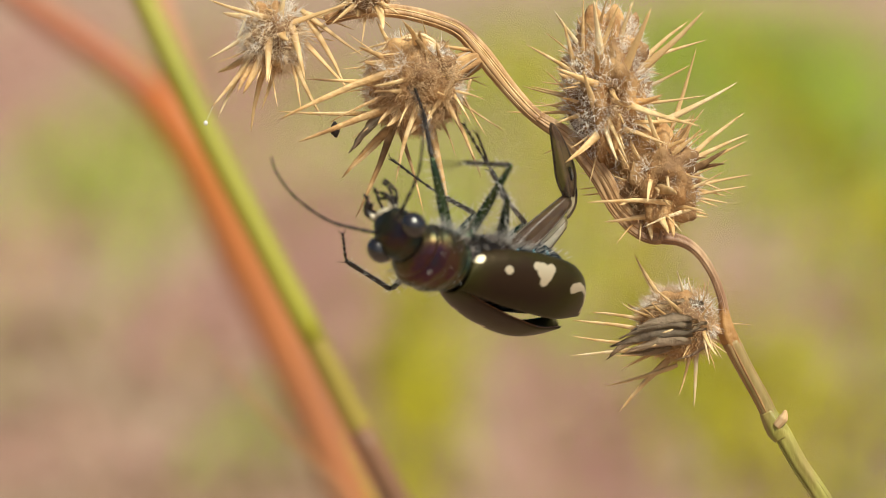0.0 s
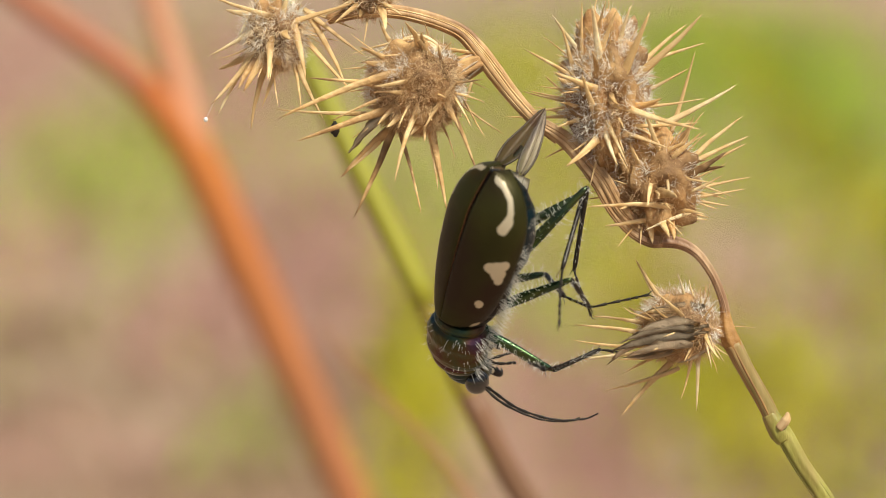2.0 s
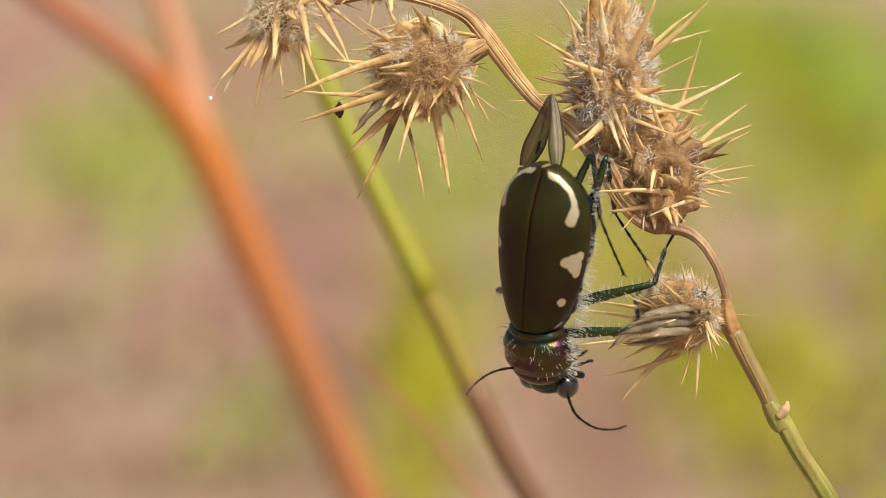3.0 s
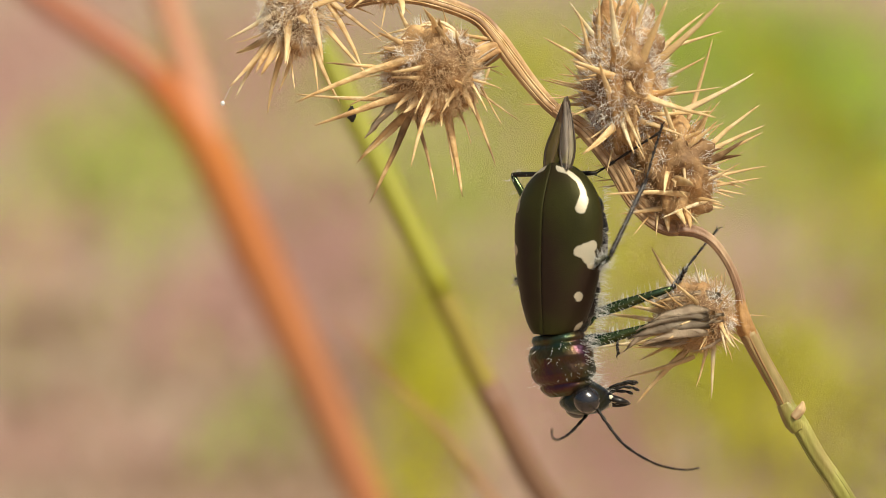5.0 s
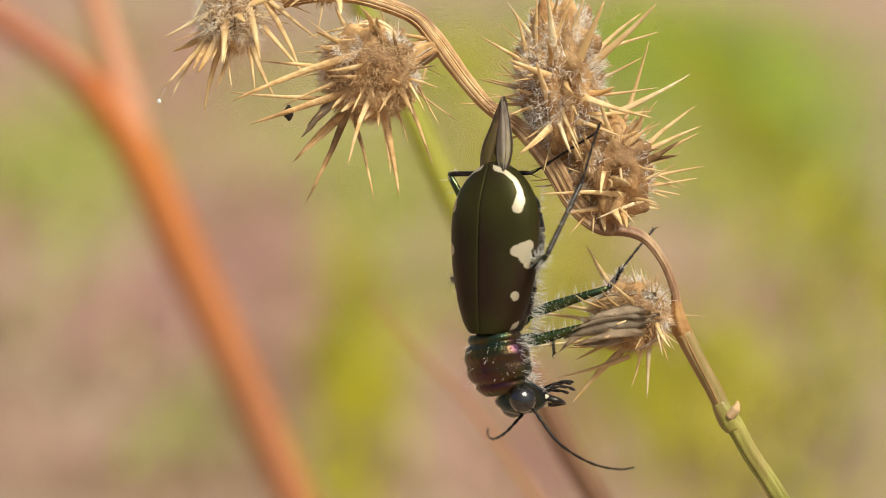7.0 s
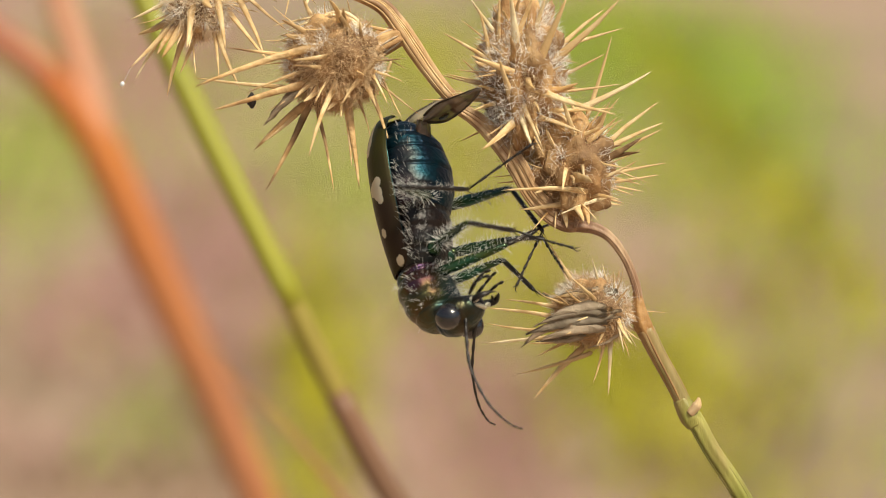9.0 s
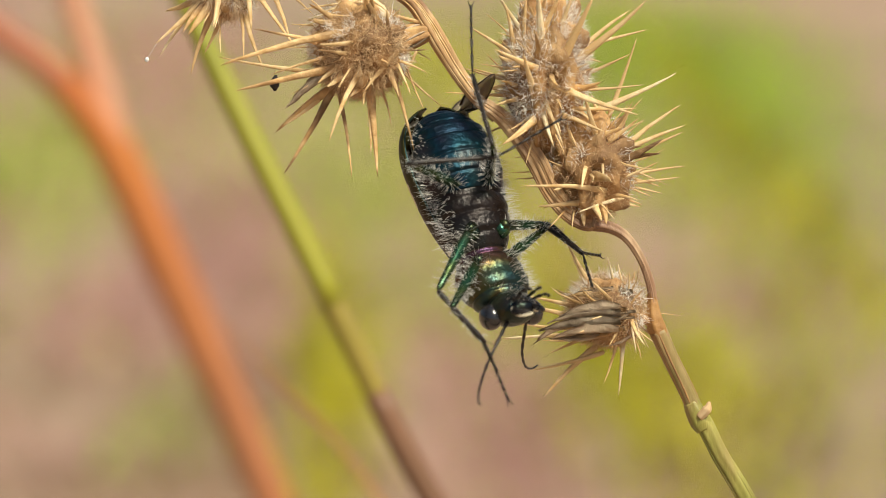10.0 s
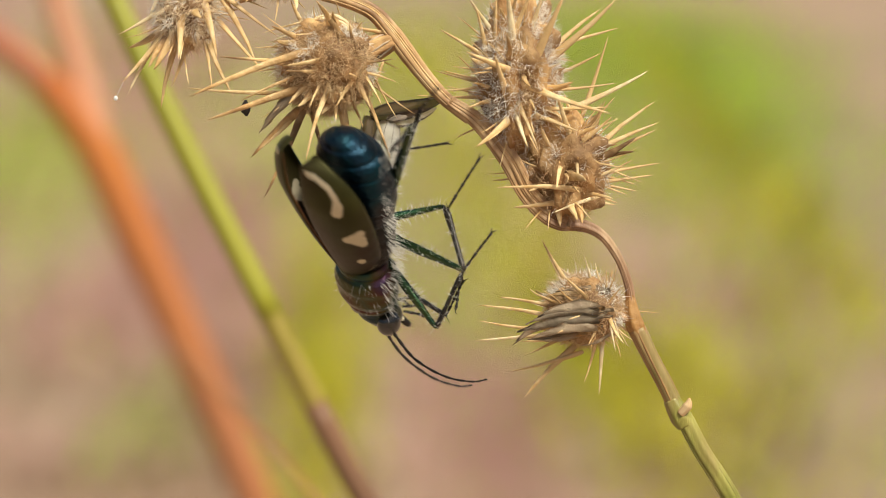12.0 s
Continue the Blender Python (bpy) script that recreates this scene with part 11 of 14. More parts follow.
    walk(antennae[-1], [(0, pose(-0.00062, 0.00506, -0.00157, -37.3, -28.6, 31.1)), (0.1, pose(-0.00062, 0.00484, -0.00190, -41.1, -25.2, 25.5)), (0.2, pose(-0.00062, 0.00456, -0.00218, -44.7, -22.6, 19.3)), (0.3, pose(-0.00062, 0.00448, -0.00228, -41.8, -6.9, 32.5)), (0.4, pose(-0.00062, 0.00438, -0.00236, -35.4, 13.7, 46.9)), (0.5, pose(-0.00062, 0.00429, -0.00245, -28.0, 32.1, 61.3)), (0.6, pose(-0.00062, 0.00459, -0.00209, -33.1, -15.9, 1.2)), (0.7, pose(-0.00062, 0.00486, -0.00169, 163.7, -64.6, 118.7)), (0.8, pose(-0.00062, 0.00480, -0.00176, -2.8, -76.7, -69.7)), (0.9, pose(-0.00062, 0.00474, -0.00183, -9.5, -28.3, -64.1)), (1, pose(-0.00062, 0.00468, -0.00190, -16.0, -6.2, -63.1)), (1.1, pose(-0.00062, 0.00497, -0.00153, 28.9, 18.4, 7.0)), (1.2, pose(-0.00062, 0.00519, -0.00112, 57.8, 51.5, 135.8)), (1.3, pose(-0.00062, 0.00500, -0.00162, 6.4, 62.2, 93.7)), (1.4, pose(-0.00062, 0.00475, -0.00209, -60.4, 38.0, 46.9)), (1.5, pose(-0.00062, 0.00445, -0.00253, -81.5, 16.4, 44.8)), (1.6, pose(-0.00062, 0.00449, -0.00247, -76.4, 20.3, 45.7)), (1.7, pose(-0.00062, 0.00452, -0.00241, -70.8, 24.1, 47.1)), (1.8, pose(-0.00062, 0.00455, -0.00235, -64.9, 27.7, 49.1)), (1.9, pose(-0.00062, 0.00459, -0.00229, -58.6, 31.1, 51.6)), (2, pose(-0.00062, 0.00462, -0.00223, -52.1, 34.0, 54.6)), (2.1, pose(-0.00068, 0.00459, -0.00224, -38.7, 41.0, 64.1)), (2.2, pose(-0.00074, 0.00457, -0.00224, -17.9, 46.7, 80.1)), (2.3, pose(-0.00080, 0.00454, -0.00225, 7.8, 47.9, 100.6)), (2.4, pose(-0.00086, 0.00452, -0.00226, 30.1, 44.0, 118.2)), (2.5, pose(-0.00092, 0.00449, -0.00226, 45.0, 38.0, 129.1)), (2.6, pose(-0.00092, 0.00449, -0.00226, 45.0, 38.0, 129.1)), (2.7, pose(-0.00092, 0.00449, -0.00226, 45.0, 38.0, 129.1)), (3, pose(-0.00105, 0.00450, -0.00218, 42.8, 40.5, 124.9)), (3.3, pose(-0.00137, 0.00450, -0.00193, 35.5, 46.9, 112.9)), (3.6, pose(-0.00171, 0.00449, -0.00158, 22.0, 54.3, 93.5)), (3.9, pose(-0.00197, 0.00446, -0.00122, 5.7, 58.7, 72.3)), (4.1, pose(-0.00207, 0.00444, -0.00104, -2.2, 59.8, 62.2)), (4.3, pose(-0.00211, 0.00443, -0.00098, -5.2, 60.0, 58.5)), (4.5, pose(-0.00211, 0.00443, -0.00098, -5.2, 60.0, 58.5)), (5.5, pose(-0.00211, 0.00443, -0.00098, -5.2, 60.0, 58.5)), (7.5, pose(-0.00211, 0.00443, -0.00098, -5.2, 60.0, 58.5)), (7.7, pose(-0.00211, 0.00443, -0.00098, -5.2, 60.0, 58.5)), (8, pose(-0.00202, 0.00441, -0.00120, -7.4, 57.8, 51.4)), (8.3, pose(-0.00176, 0.00431, -0.00172, -11.3, 46.7, 33.7)), (8.6, pose(-0.00135, 0.00411, -0.00230, -12.6, 17.1, 14.7)), (8.9, pose(-0.00091, 0.00387, -0.00273, -14.7, -15.0, 2.6)), (9.1, pose(-0.00070, 0.00374, -0.00289, -16.2, -25.7, -1.5)), (9.3, pose(-0.00062, 0.00369, -0.00295, -16.8, -29.0, -2.9)), (9.4, pose(-0.00062, 0.00369, -0.00295, -16.8, -29.0, -2.9)), (9.5, pose(-0.00062, 0.00369, -0.00295, -16.8, -29.0, -2.9)), (9.6, pose(-0.00062, 0.00400, -0.00278, -17.2, -26.1, 6.1)), (9.7, pose(-0.00062, 0.00429, -0.00257, -17.1, -21.8, 15.5)), (9.8, pose(-0.00062, 0.00456, -0.00233, -16.3, -16.4, 24.8)), (9.9, pose(-0.00062, 0.00480, -0.00204, -15.2, -10.2, 33.4)), (10, pose(-0.00062, 0.00500, -0.00173, -13.9, -3.6, 41.1)), (10.1, pose(-0.00062, 0.00483, -0.00203, -14.0, -8.7, 35.8)), (10.2, pose(-0.00062, 0.00463, -0.00230, -14.0, -13.2, 30.1)), (10.3, pose(-0.00062, 0.00441, -0.00256, -13.8, -17.0, 24.1)), (10.4, pose(-0.00062, 0.00417, -0.00278, -13.4, -20.2, 17.9)), (10.5, pose(-0.00062, 0.00391, -0.00298, -12.8, -22.7, 11.7)), (10.6, pose(-0.00062, 0.00391, -0.00298, -12.8, -22.7, 11.7)), (10.7, pose(-0.00062, 0.00391, -0.00298, -12.8, -22.7, 11.7)), (10.8, pose(-0.00062, 0.00391, -0.00298, -12.8, -22.7, 11.7)), (10.9, pose(-0.00062, 0.00491, -0.00181, 5.5, -69.6, -5.6)), (11, pose(-0.00062, 0.00538, -0.00027, 90.3, -74.4, -98.0)), (11.1, pose(-0.00062, 0.00525, -0.00094, 143.4, -26.8, -131.7)), (11.2, pose(-0.00062, 0.00500, -0.00156, 83.0, 54.9, 156.9)), (11.3, pose(-0.00075, 0.00501, -0.00155, 64.1, 45.0, 140.0)), (11.4, pose(-0.00088, 0.00501, -0.00153, 53.5, 31.2, 129.9)), (11.5, pose(-0.00101, 0.00501, -0.00151, 49.1, 16.9, 124.8)), (11.6, pose(-0.00094, 0.00511, -0.00130, 39.8, 22.5, 117.4)), (11.7, pose(-0.00086, 0.00519, -0.00109, 27.2, 26.5, 107.0)), (11.8, pose(-0.00078, 0.00526, -0.00088, 12.7, 27.3, 95.1)), (11.9, pose(-0.00070, 0.00532, -0.00067, -1.1, 25.0, 84.4)), (12, pose(-0.00062, 0.00537, -0.00045, -12.4, 20.7, 76.8))])
    walk(wings[-1][0], [(0, pose(-0.00030, -0.00100, 0.00100, -61.3, -58.6, -88.8)), (0.1, pose(-0.00030, -0.00100, 0.00100, -69.7, -55.7, -82.8)), (0.2, pose(-0.00030, -0.00100, 0.00100, -75.8, -52.1, -79.2)), (0.3, pose(-0.00030, -0.00100, 0.00100, -56.4, -54.2, -78.1)), (0.4, pose(-0.00030, -0.00100, 0.00100, -32.2, -58.0, -78.5)), (0.5, pose(-0.00030, -0.00100, 0.00100, -9.0, -64.3, -82.0)), (0.6, pose(-0.00030, -0.00100, 0.00100, -18.9, -65.2, -124.1)), (0.7, pose(-0.00030, -0.00100, 0.00100, -12.6, -61.9, 178.4)), (0.8, pose(-0.00030, -0.00100, 0.00100, -10.2, -71.2, 177.8)), (0.9, pose(-0.00030, -0.00100, 0.00100, -4.0, -80.7, 172.9)), (1, pose(-0.00030, -0.00100, 0.00100, 77.9, -88.0, 92.0)), (1.1, pose(-0.00030, -0.00100, 0.00100, -0.1, -27.0, 174.4)), (1.2, pose(-0.00030, -0.00100, 0.00100, -2.7, 35.9, 177.3)), (1.3, pose(-0.00030, -0.00100, 0.00100, -8.3, 47.8, 180.0)), (1.4, pose(-0.00030, -0.00100, 0.00100, -18.5, 60.8, 177.3)), (1.5, pose(-0.00030, -0.00100, 0.00100, -40.8, 71.3, 161.8)), (1.6, pose(-0.00030, -0.00100, 0.00100, -37.1, 65.4, 164.6)), (1.7, pose(-0.00030, -0.00100, 0.00100, -34.9, 59.2, 166.2)), (1.8, pose(-0.00030, -0.00100, 0.00100, -33.6, 52.9, 167.2)), (1.9, pose(-0.00030, -0.00100, 0.00100, -32.9, 46.7, 167.7)), (2, pose(-0.00030, -0.00100, 0.00100, -32.8, 40.7, 168.0)), (2.1, pose(-0.00030, -0.00100, 0.00100, -30.3, 39.1, 170.0)), (2.2, pose(-0.00030, -0.00100, 0.00100, -27.9, 37.4, 171.9)), (2.3, pose(-0.00030, -0.00100, 0.00100, -25.7, 35.5, 173.5)), (2.4, pose(-0.00030, -0.00100, 0.00100, -23.5, 33.6, 175.0)), (2.5, pose(-0.00030, -0.00100, 0.00100, -21.5, 31.7, 176.4)), (2.6, pose(-0.00030, -0.00100, 0.00100, -21.5, 31.7, 176.4)), (2.7, pose(-0.00030, -0.00100, 0.00100, -21.5, 31.7, 176.4)), (3, pose(-0.00030, -0.00100, 0.00100, -19.8, 32.2, 176.0)), (3.3, pose(-0.00030, -0.00100, 0.00100, -15.3, 33.5, 175.2)), (3.6, pose(-0.00030, -0.00100, 0.00100, -9.6, 35.3, 174.7)), (3.9, pose(-0.00030, -0.00100, 0.00100, -4.3, 36.9, 174.5)), (4.1, pose(-0.00030, -0.00100, 0.00100, -1.9, 37.6, 174.6)), (4.3, pose(-0.00030, -0.00100, 0.00100, -0.9, 37.9, 174.6)), (4.5, pose(-0.00030, -0.00100, 0.00100, -0.9, 37.9, 174.6)), (5.5, pose(-0.00030, -0.00100, 0.00100, -0.9, 37.9, 174.6)), (7.5, pose(-0.00030, -0.00100, 0.00100, -0.9, 37.9, 174.6)), (7.7, pose(-0.00030, -0.00100, 0.00100, -0.9, 37.9, 174.6)), (8, pose(-0.00030, -0.00100, 0.00100, -2.1, 43.3, 174.6)), (8.3, pose(-0.00030, -0.00100, 0.00100, -7.2, 60.6, 171.9)), (8.6, pose(-0.00030, -0.00100, 0.00100, -86.6, 84.0, 94.3)), (8.9, pose(-0.00030, -0.00100, 0.00100, -160.9, 64.1, 20.6)), (9.1, pose(-0.00030, -0.00100, 0.00100, -163.7, 55.3, 18.0)), (9.3, pose(-0.00030, -0.00100, 0.00100, -164.2, 52.4, 17.5)), (9.4, pose(-0.00030, -0.00100, 0.00100, -164.2, 52.4, 17.5)), (9.5, pose(-0.00030, -0.00100, 0.00100, -164.2, 52.4, 17.5)), (9.6, pose(-0.00030, -0.00100, 0.00100, -166.5, 47.0, 15.7)), (9.7, pose(-0.00030, -0.00100, 0.00100, -168.4, 41.5, 14.5)), (9.8, pose(-0.00030, -0.00100, 0.00100, -169.8, 35.9, 13.7)), (9.9, pose(-0.00030, -0.00100, 0.00100, -171.0, 30.4, 13.3)), (10, pose(-0.00030, -0.00100, 0.00100, -171.9, 25.0, 13.1)), (10.1, pose(-0.00030, -0.00100, 0.00100, -169.9, 29.0, 14.0)), (10.2, pose(-0.00030, -0.00100, 0.00100, -167.6, 33.0, 15.3)), (10.3, pose(-0.00030, -0.00100, 0.00100, -165.1, 36.9, 16.9)), (10.4, pose(-0.00030, -0.00100, 0.00100, -162.3, 40.7, 19.0)), (10.5, pose(-0.00030, -0.00100, 0.00100, -159.1, 44.2, 21.6)), (10.6, pose(-0.00030, -0.00100, 0.00100, -159.1, 44.2, 21.6)), (10.7, pose(-0.00030, -0.00100, 0.00100, -159.1, 44.2, 21.6)), (10.8, pose(-0.00030, -0.00100, 0.00100, -159.1, 44.2, 21.6)), (10.9, pose(-0.00030, -0.00100, 0.00100, 172.3, 52.6, 41.8)), (11, pose(-0.00030, -0.00100, 0.00100, 114.1, 66.0, 27.4)), (11.1, pose(-0.00030, -0.00100, 0.00100, 58.3, 78.7, -83.0)), (11.2, pose(-0.00030, -0.00100, 0.00100, -19.2, 60.0, 154.5)), (11.3, pose(-0.00030, -0.00100, 0.00100, -26.6, 39.1, 157.1)), (11.4, pose(-0.00030, -0.00100, 0.00100, -32.9, 15.6, 168.9)), (11.5, pose(-0.00030, -0.00100, 0.00100, -42.2, 0.4, -176.5)), (11.6, pose(-0.00030, -0.00100, 0.00100, -44.7, 9.0, -179.5)), (11.7, pose(-0.00030, -0.00100, 0.00100, -48.4, 17.7, 176.2)), (11.8, pose(-0.00030, -0.00100, 0.00100, -53.9, 25.7, 170.6)), (11.9, pose(-0.00030, -0.00100, 0.00100, -61.1, 32.5, 163.5)), (12, pose(-0.00030, -0.00100, 0.00100, -69.8, 37.6, 155.3))])
    walk(wings[-1][1], [(0, pose(0.00381, -0.00713, -0.00280, -111.1, -27.0, -48.6)), (0.1, pose(0.00336, -0.00702, -0.00339, -88.1, -16.2, -48.8)), (0.2, pose(0.00288, -0.00686, -0.00395, -65.2, -4.3, -50.2)), (0.3, pose(0.00536, -0.00554, -0.00304, -85.8, -5.7, -51.2)), (0.4, pose(0.00733, -0.00328, -0.00135, -109.8, -8.2, -52.4)), (0.5, pose(0.00798, -0.00102, 0.00044, -130.1, -12.2, -53.7)), (0.6, pose(0.00484, -0.00742, -0.00012, -84.4, -56.1, -101.2)), (0.7, pose(-0.00212, -0.00905, 0.00015, -24.2, -58.6, -140.3)), (0.8, pose(-0.00200, -0.00911, 0.00053, -39.5, -66.5, -134.2)), (0.9, pose(-0.00188, -0.00915, 0.00091, -67.4, -71.9, -115.5)), (1, pose(-0.00176, -0.00917, 0.00129, -103.5, -71.5, -88.0)), (1.1, pose(-0.00111, -0.00926, 0.00099, -4.1, -26.9, -176.3)), (1.2, pose(-0.00046, -0.00929, 0.00069, 13.4, 34.7, -156.7)), (1.3, pose(0.00058, -0.00921, 0.00020, -2.2, 48.8, -162.6)), (1.4, pose(0.00163, -0.00897, -0.00029, -30.6, 60.4, 175.6)), (1.5, pose(0.00261, -0.00858, -0.00074, -67.6, 60.7, 142.0)), (1.6, pose(0.00233, -0.00859, -0.00109, -63.0, 57.4, 149.5)), (1.7, pose(0.00204, -0.00859, -0.00143, -59.4, 54.0, 156.3)), (1.8, pose(0.00173, -0.00856, -0.00177, -56.7, 50.4, 162.4)), (1.9, pose(0.00143, -0.00850, -0.00210, -54.6, 46.9, 168.0)), (2, pose(0.00112, -0.00843, -0.00241, -53.1, 43.3, 173.3)), (2.1, pose(0.00106, -0.00851, -0.00225, -46.4, 42.6, 177.9)), (2.2, pose(0.00099, -0.00859, -0.00209, -40.1, 41.4, -178.0)), (2.3, pose(0.00093, -0.00867, -0.00192, -34.1, 39.9, -174.4)), (2.4, pose(0.00087, -0.00874, -0.00176, -28.5, 38.1, -171.4)), (2.5, pose(0.00081, -0.00881, -0.00159, -23.3, 36.1, -169.0)), (2.6, pose(0.00081, -0.00881, -0.00159, -23.3, 36.1, -169.0)), (2.7, pose(0.00081, -0.00881, -0.00159, -23.3, 36.1, -169.0)), (3, pose(0.00064, -0.00890, -0.00137, -22.1, 36.1, -169.9)), (3.3, pose(0.00024, -0.00908, -0.00083, -19.1, 36.2, -171.9)), (3.6, pose(-0.00026, -0.00922, -0.00014, -15.4, 36.6, -174.4)), (3.9, pose(-0.00072, -0.00927, 0.00050, -12.0, 37.4, -176.6)), (4.1, pose(-0.00092, -0.00927, 0.00079, -10.5, 37.8, -177.6)), (4.3, pose(-0.00099, -0.00927, 0.00089, -9.9, 38.0, -177.9)), (4.5, pose(-0.00099, -0.00927, 0.00089, -9.9, 38.0, -177.9)), (5.5, pose(-0.00099, -0.00927, 0.00089, -9.9, 38.0, -177.9)), (7.5, pose(-0.00099, -0.00927, 0.00089, -9.9, 38.0, -177.9)), (7.7, pose(-0.00099, -0.00927, 0.00089, -9.9, 38.0, -177.9)), (8, pose(-0.00087, -0.00928, 0.00078, -14.0, 43.2, -178.1)), (8.3, pose(-0.00056, -0.00928, 0.00049, -34.4, 60.6, 169.7)), (8.6, pose(-0.00017, -0.00925, 0.00013, -132.0, 57.8, 76.3)), (8.9, pose(0.00018, -0.00920, -0.00019, -148.5, 23.1, 58.7)), (9.1, pose(0.00033, -0.00917, -0.00033, -148.4, 13.0, 58.5)), (9.3, pose(0.00039, -0.00915, -0.00038, -148.1, 10.0, 58.8)), (9.4, pose(0.00039, -0.00915, -0.00038, -148.1, 10.0, 58.8)), (9.5, pose(0.00039, -0.00915, -0.00038, -148.1, 10.0, 58.8)), (9.6, pose(0.00053, -0.00915, -0.00032, -155.8, 8.3, 57.3)), (9.7, pose(0.00067, -0.00915, -0.00025, -163.7, 6.1, 56.2)), (9.8, pose(0.00081, -0.00914, -0.00019, -171.7, 3.5, 55.8)), (9.9, pose(0.00094, -0.00913, -0.00012, -179.5, 0.7, 56.0)), (10, pose(0.00108, -0.00912, -0.00006, 173.2, -2.2, 57.0)), (10.1, pose(0.00099, -0.00910, -0.00027, 174.1, -0.5, 57.5)), (10.2, pose(0.00090, -0.00908, -0.00049, 175.1, 1.2, 58.1)), (10.3, pose(0.00081, -0.00905, -0.00070, 176.1, 3.0, 58.7)), (10.4, pose(0.00072, -0.00901, -0.00092, 177.1, 5.0, 59.4)), (10.5, pose(0.00063, -0.00897, -0.00113, 178.1, 7.1, 60.2)), (10.6, pose(0.00063, -0.00897, -0.00113, 178.1, 7.1, 60.2)), (10.7, pose(0.00063, -0.00897, -0.00113, 178.1, 7.1, 60.2)), (10.8, pose(0.00063, -0.00897, -0.00113, 178.1, 7.1, 60.2)), (10.9, pose(0.00584, -0.00654, 0.00168, 180.0, 27.6, 90.3)), (11, pose(0.00740, -0.00082, 0.00408, -176.9, 53.2, 122.6)), (11.1, pose(0.00487, -0.00734, 0.00238, -92.5, 77.7, 142.7)), (11.2, pose(-0.00155, -0.00909, -0.00036, -17.1, 59.9, 154.2)), (11.3, pose(-0.00103, -0.00875, -0.00188, -37.6, 37.1, 152.9)), (11.4, pose(-0.00045, -0.00807, -0.00334, -56.5, 17.2, 171.1)), (11.5, pose(0.00011, -0.00714, -0.00457, -71.5, 12.7, -163.4)), (11.6, pose(0.00066, -0.00690, -0.00476, -81.1, 15.5, -172.9)), (11.7, pose(0.00122, -0.00662, -0.00492, -92.3, 15.3, 174.1)), (11.8, pose(0.00177, -0.00630, -0.00504, -103.1, 10.4, 158.4)), (11.9, pose(0.00230, -0.00596, -0.00513, -110.8, 0.7, 143.2)), (12, pose(0.00281, -0.00559, -0.00517, -114.0, -10.8, 130.9))])
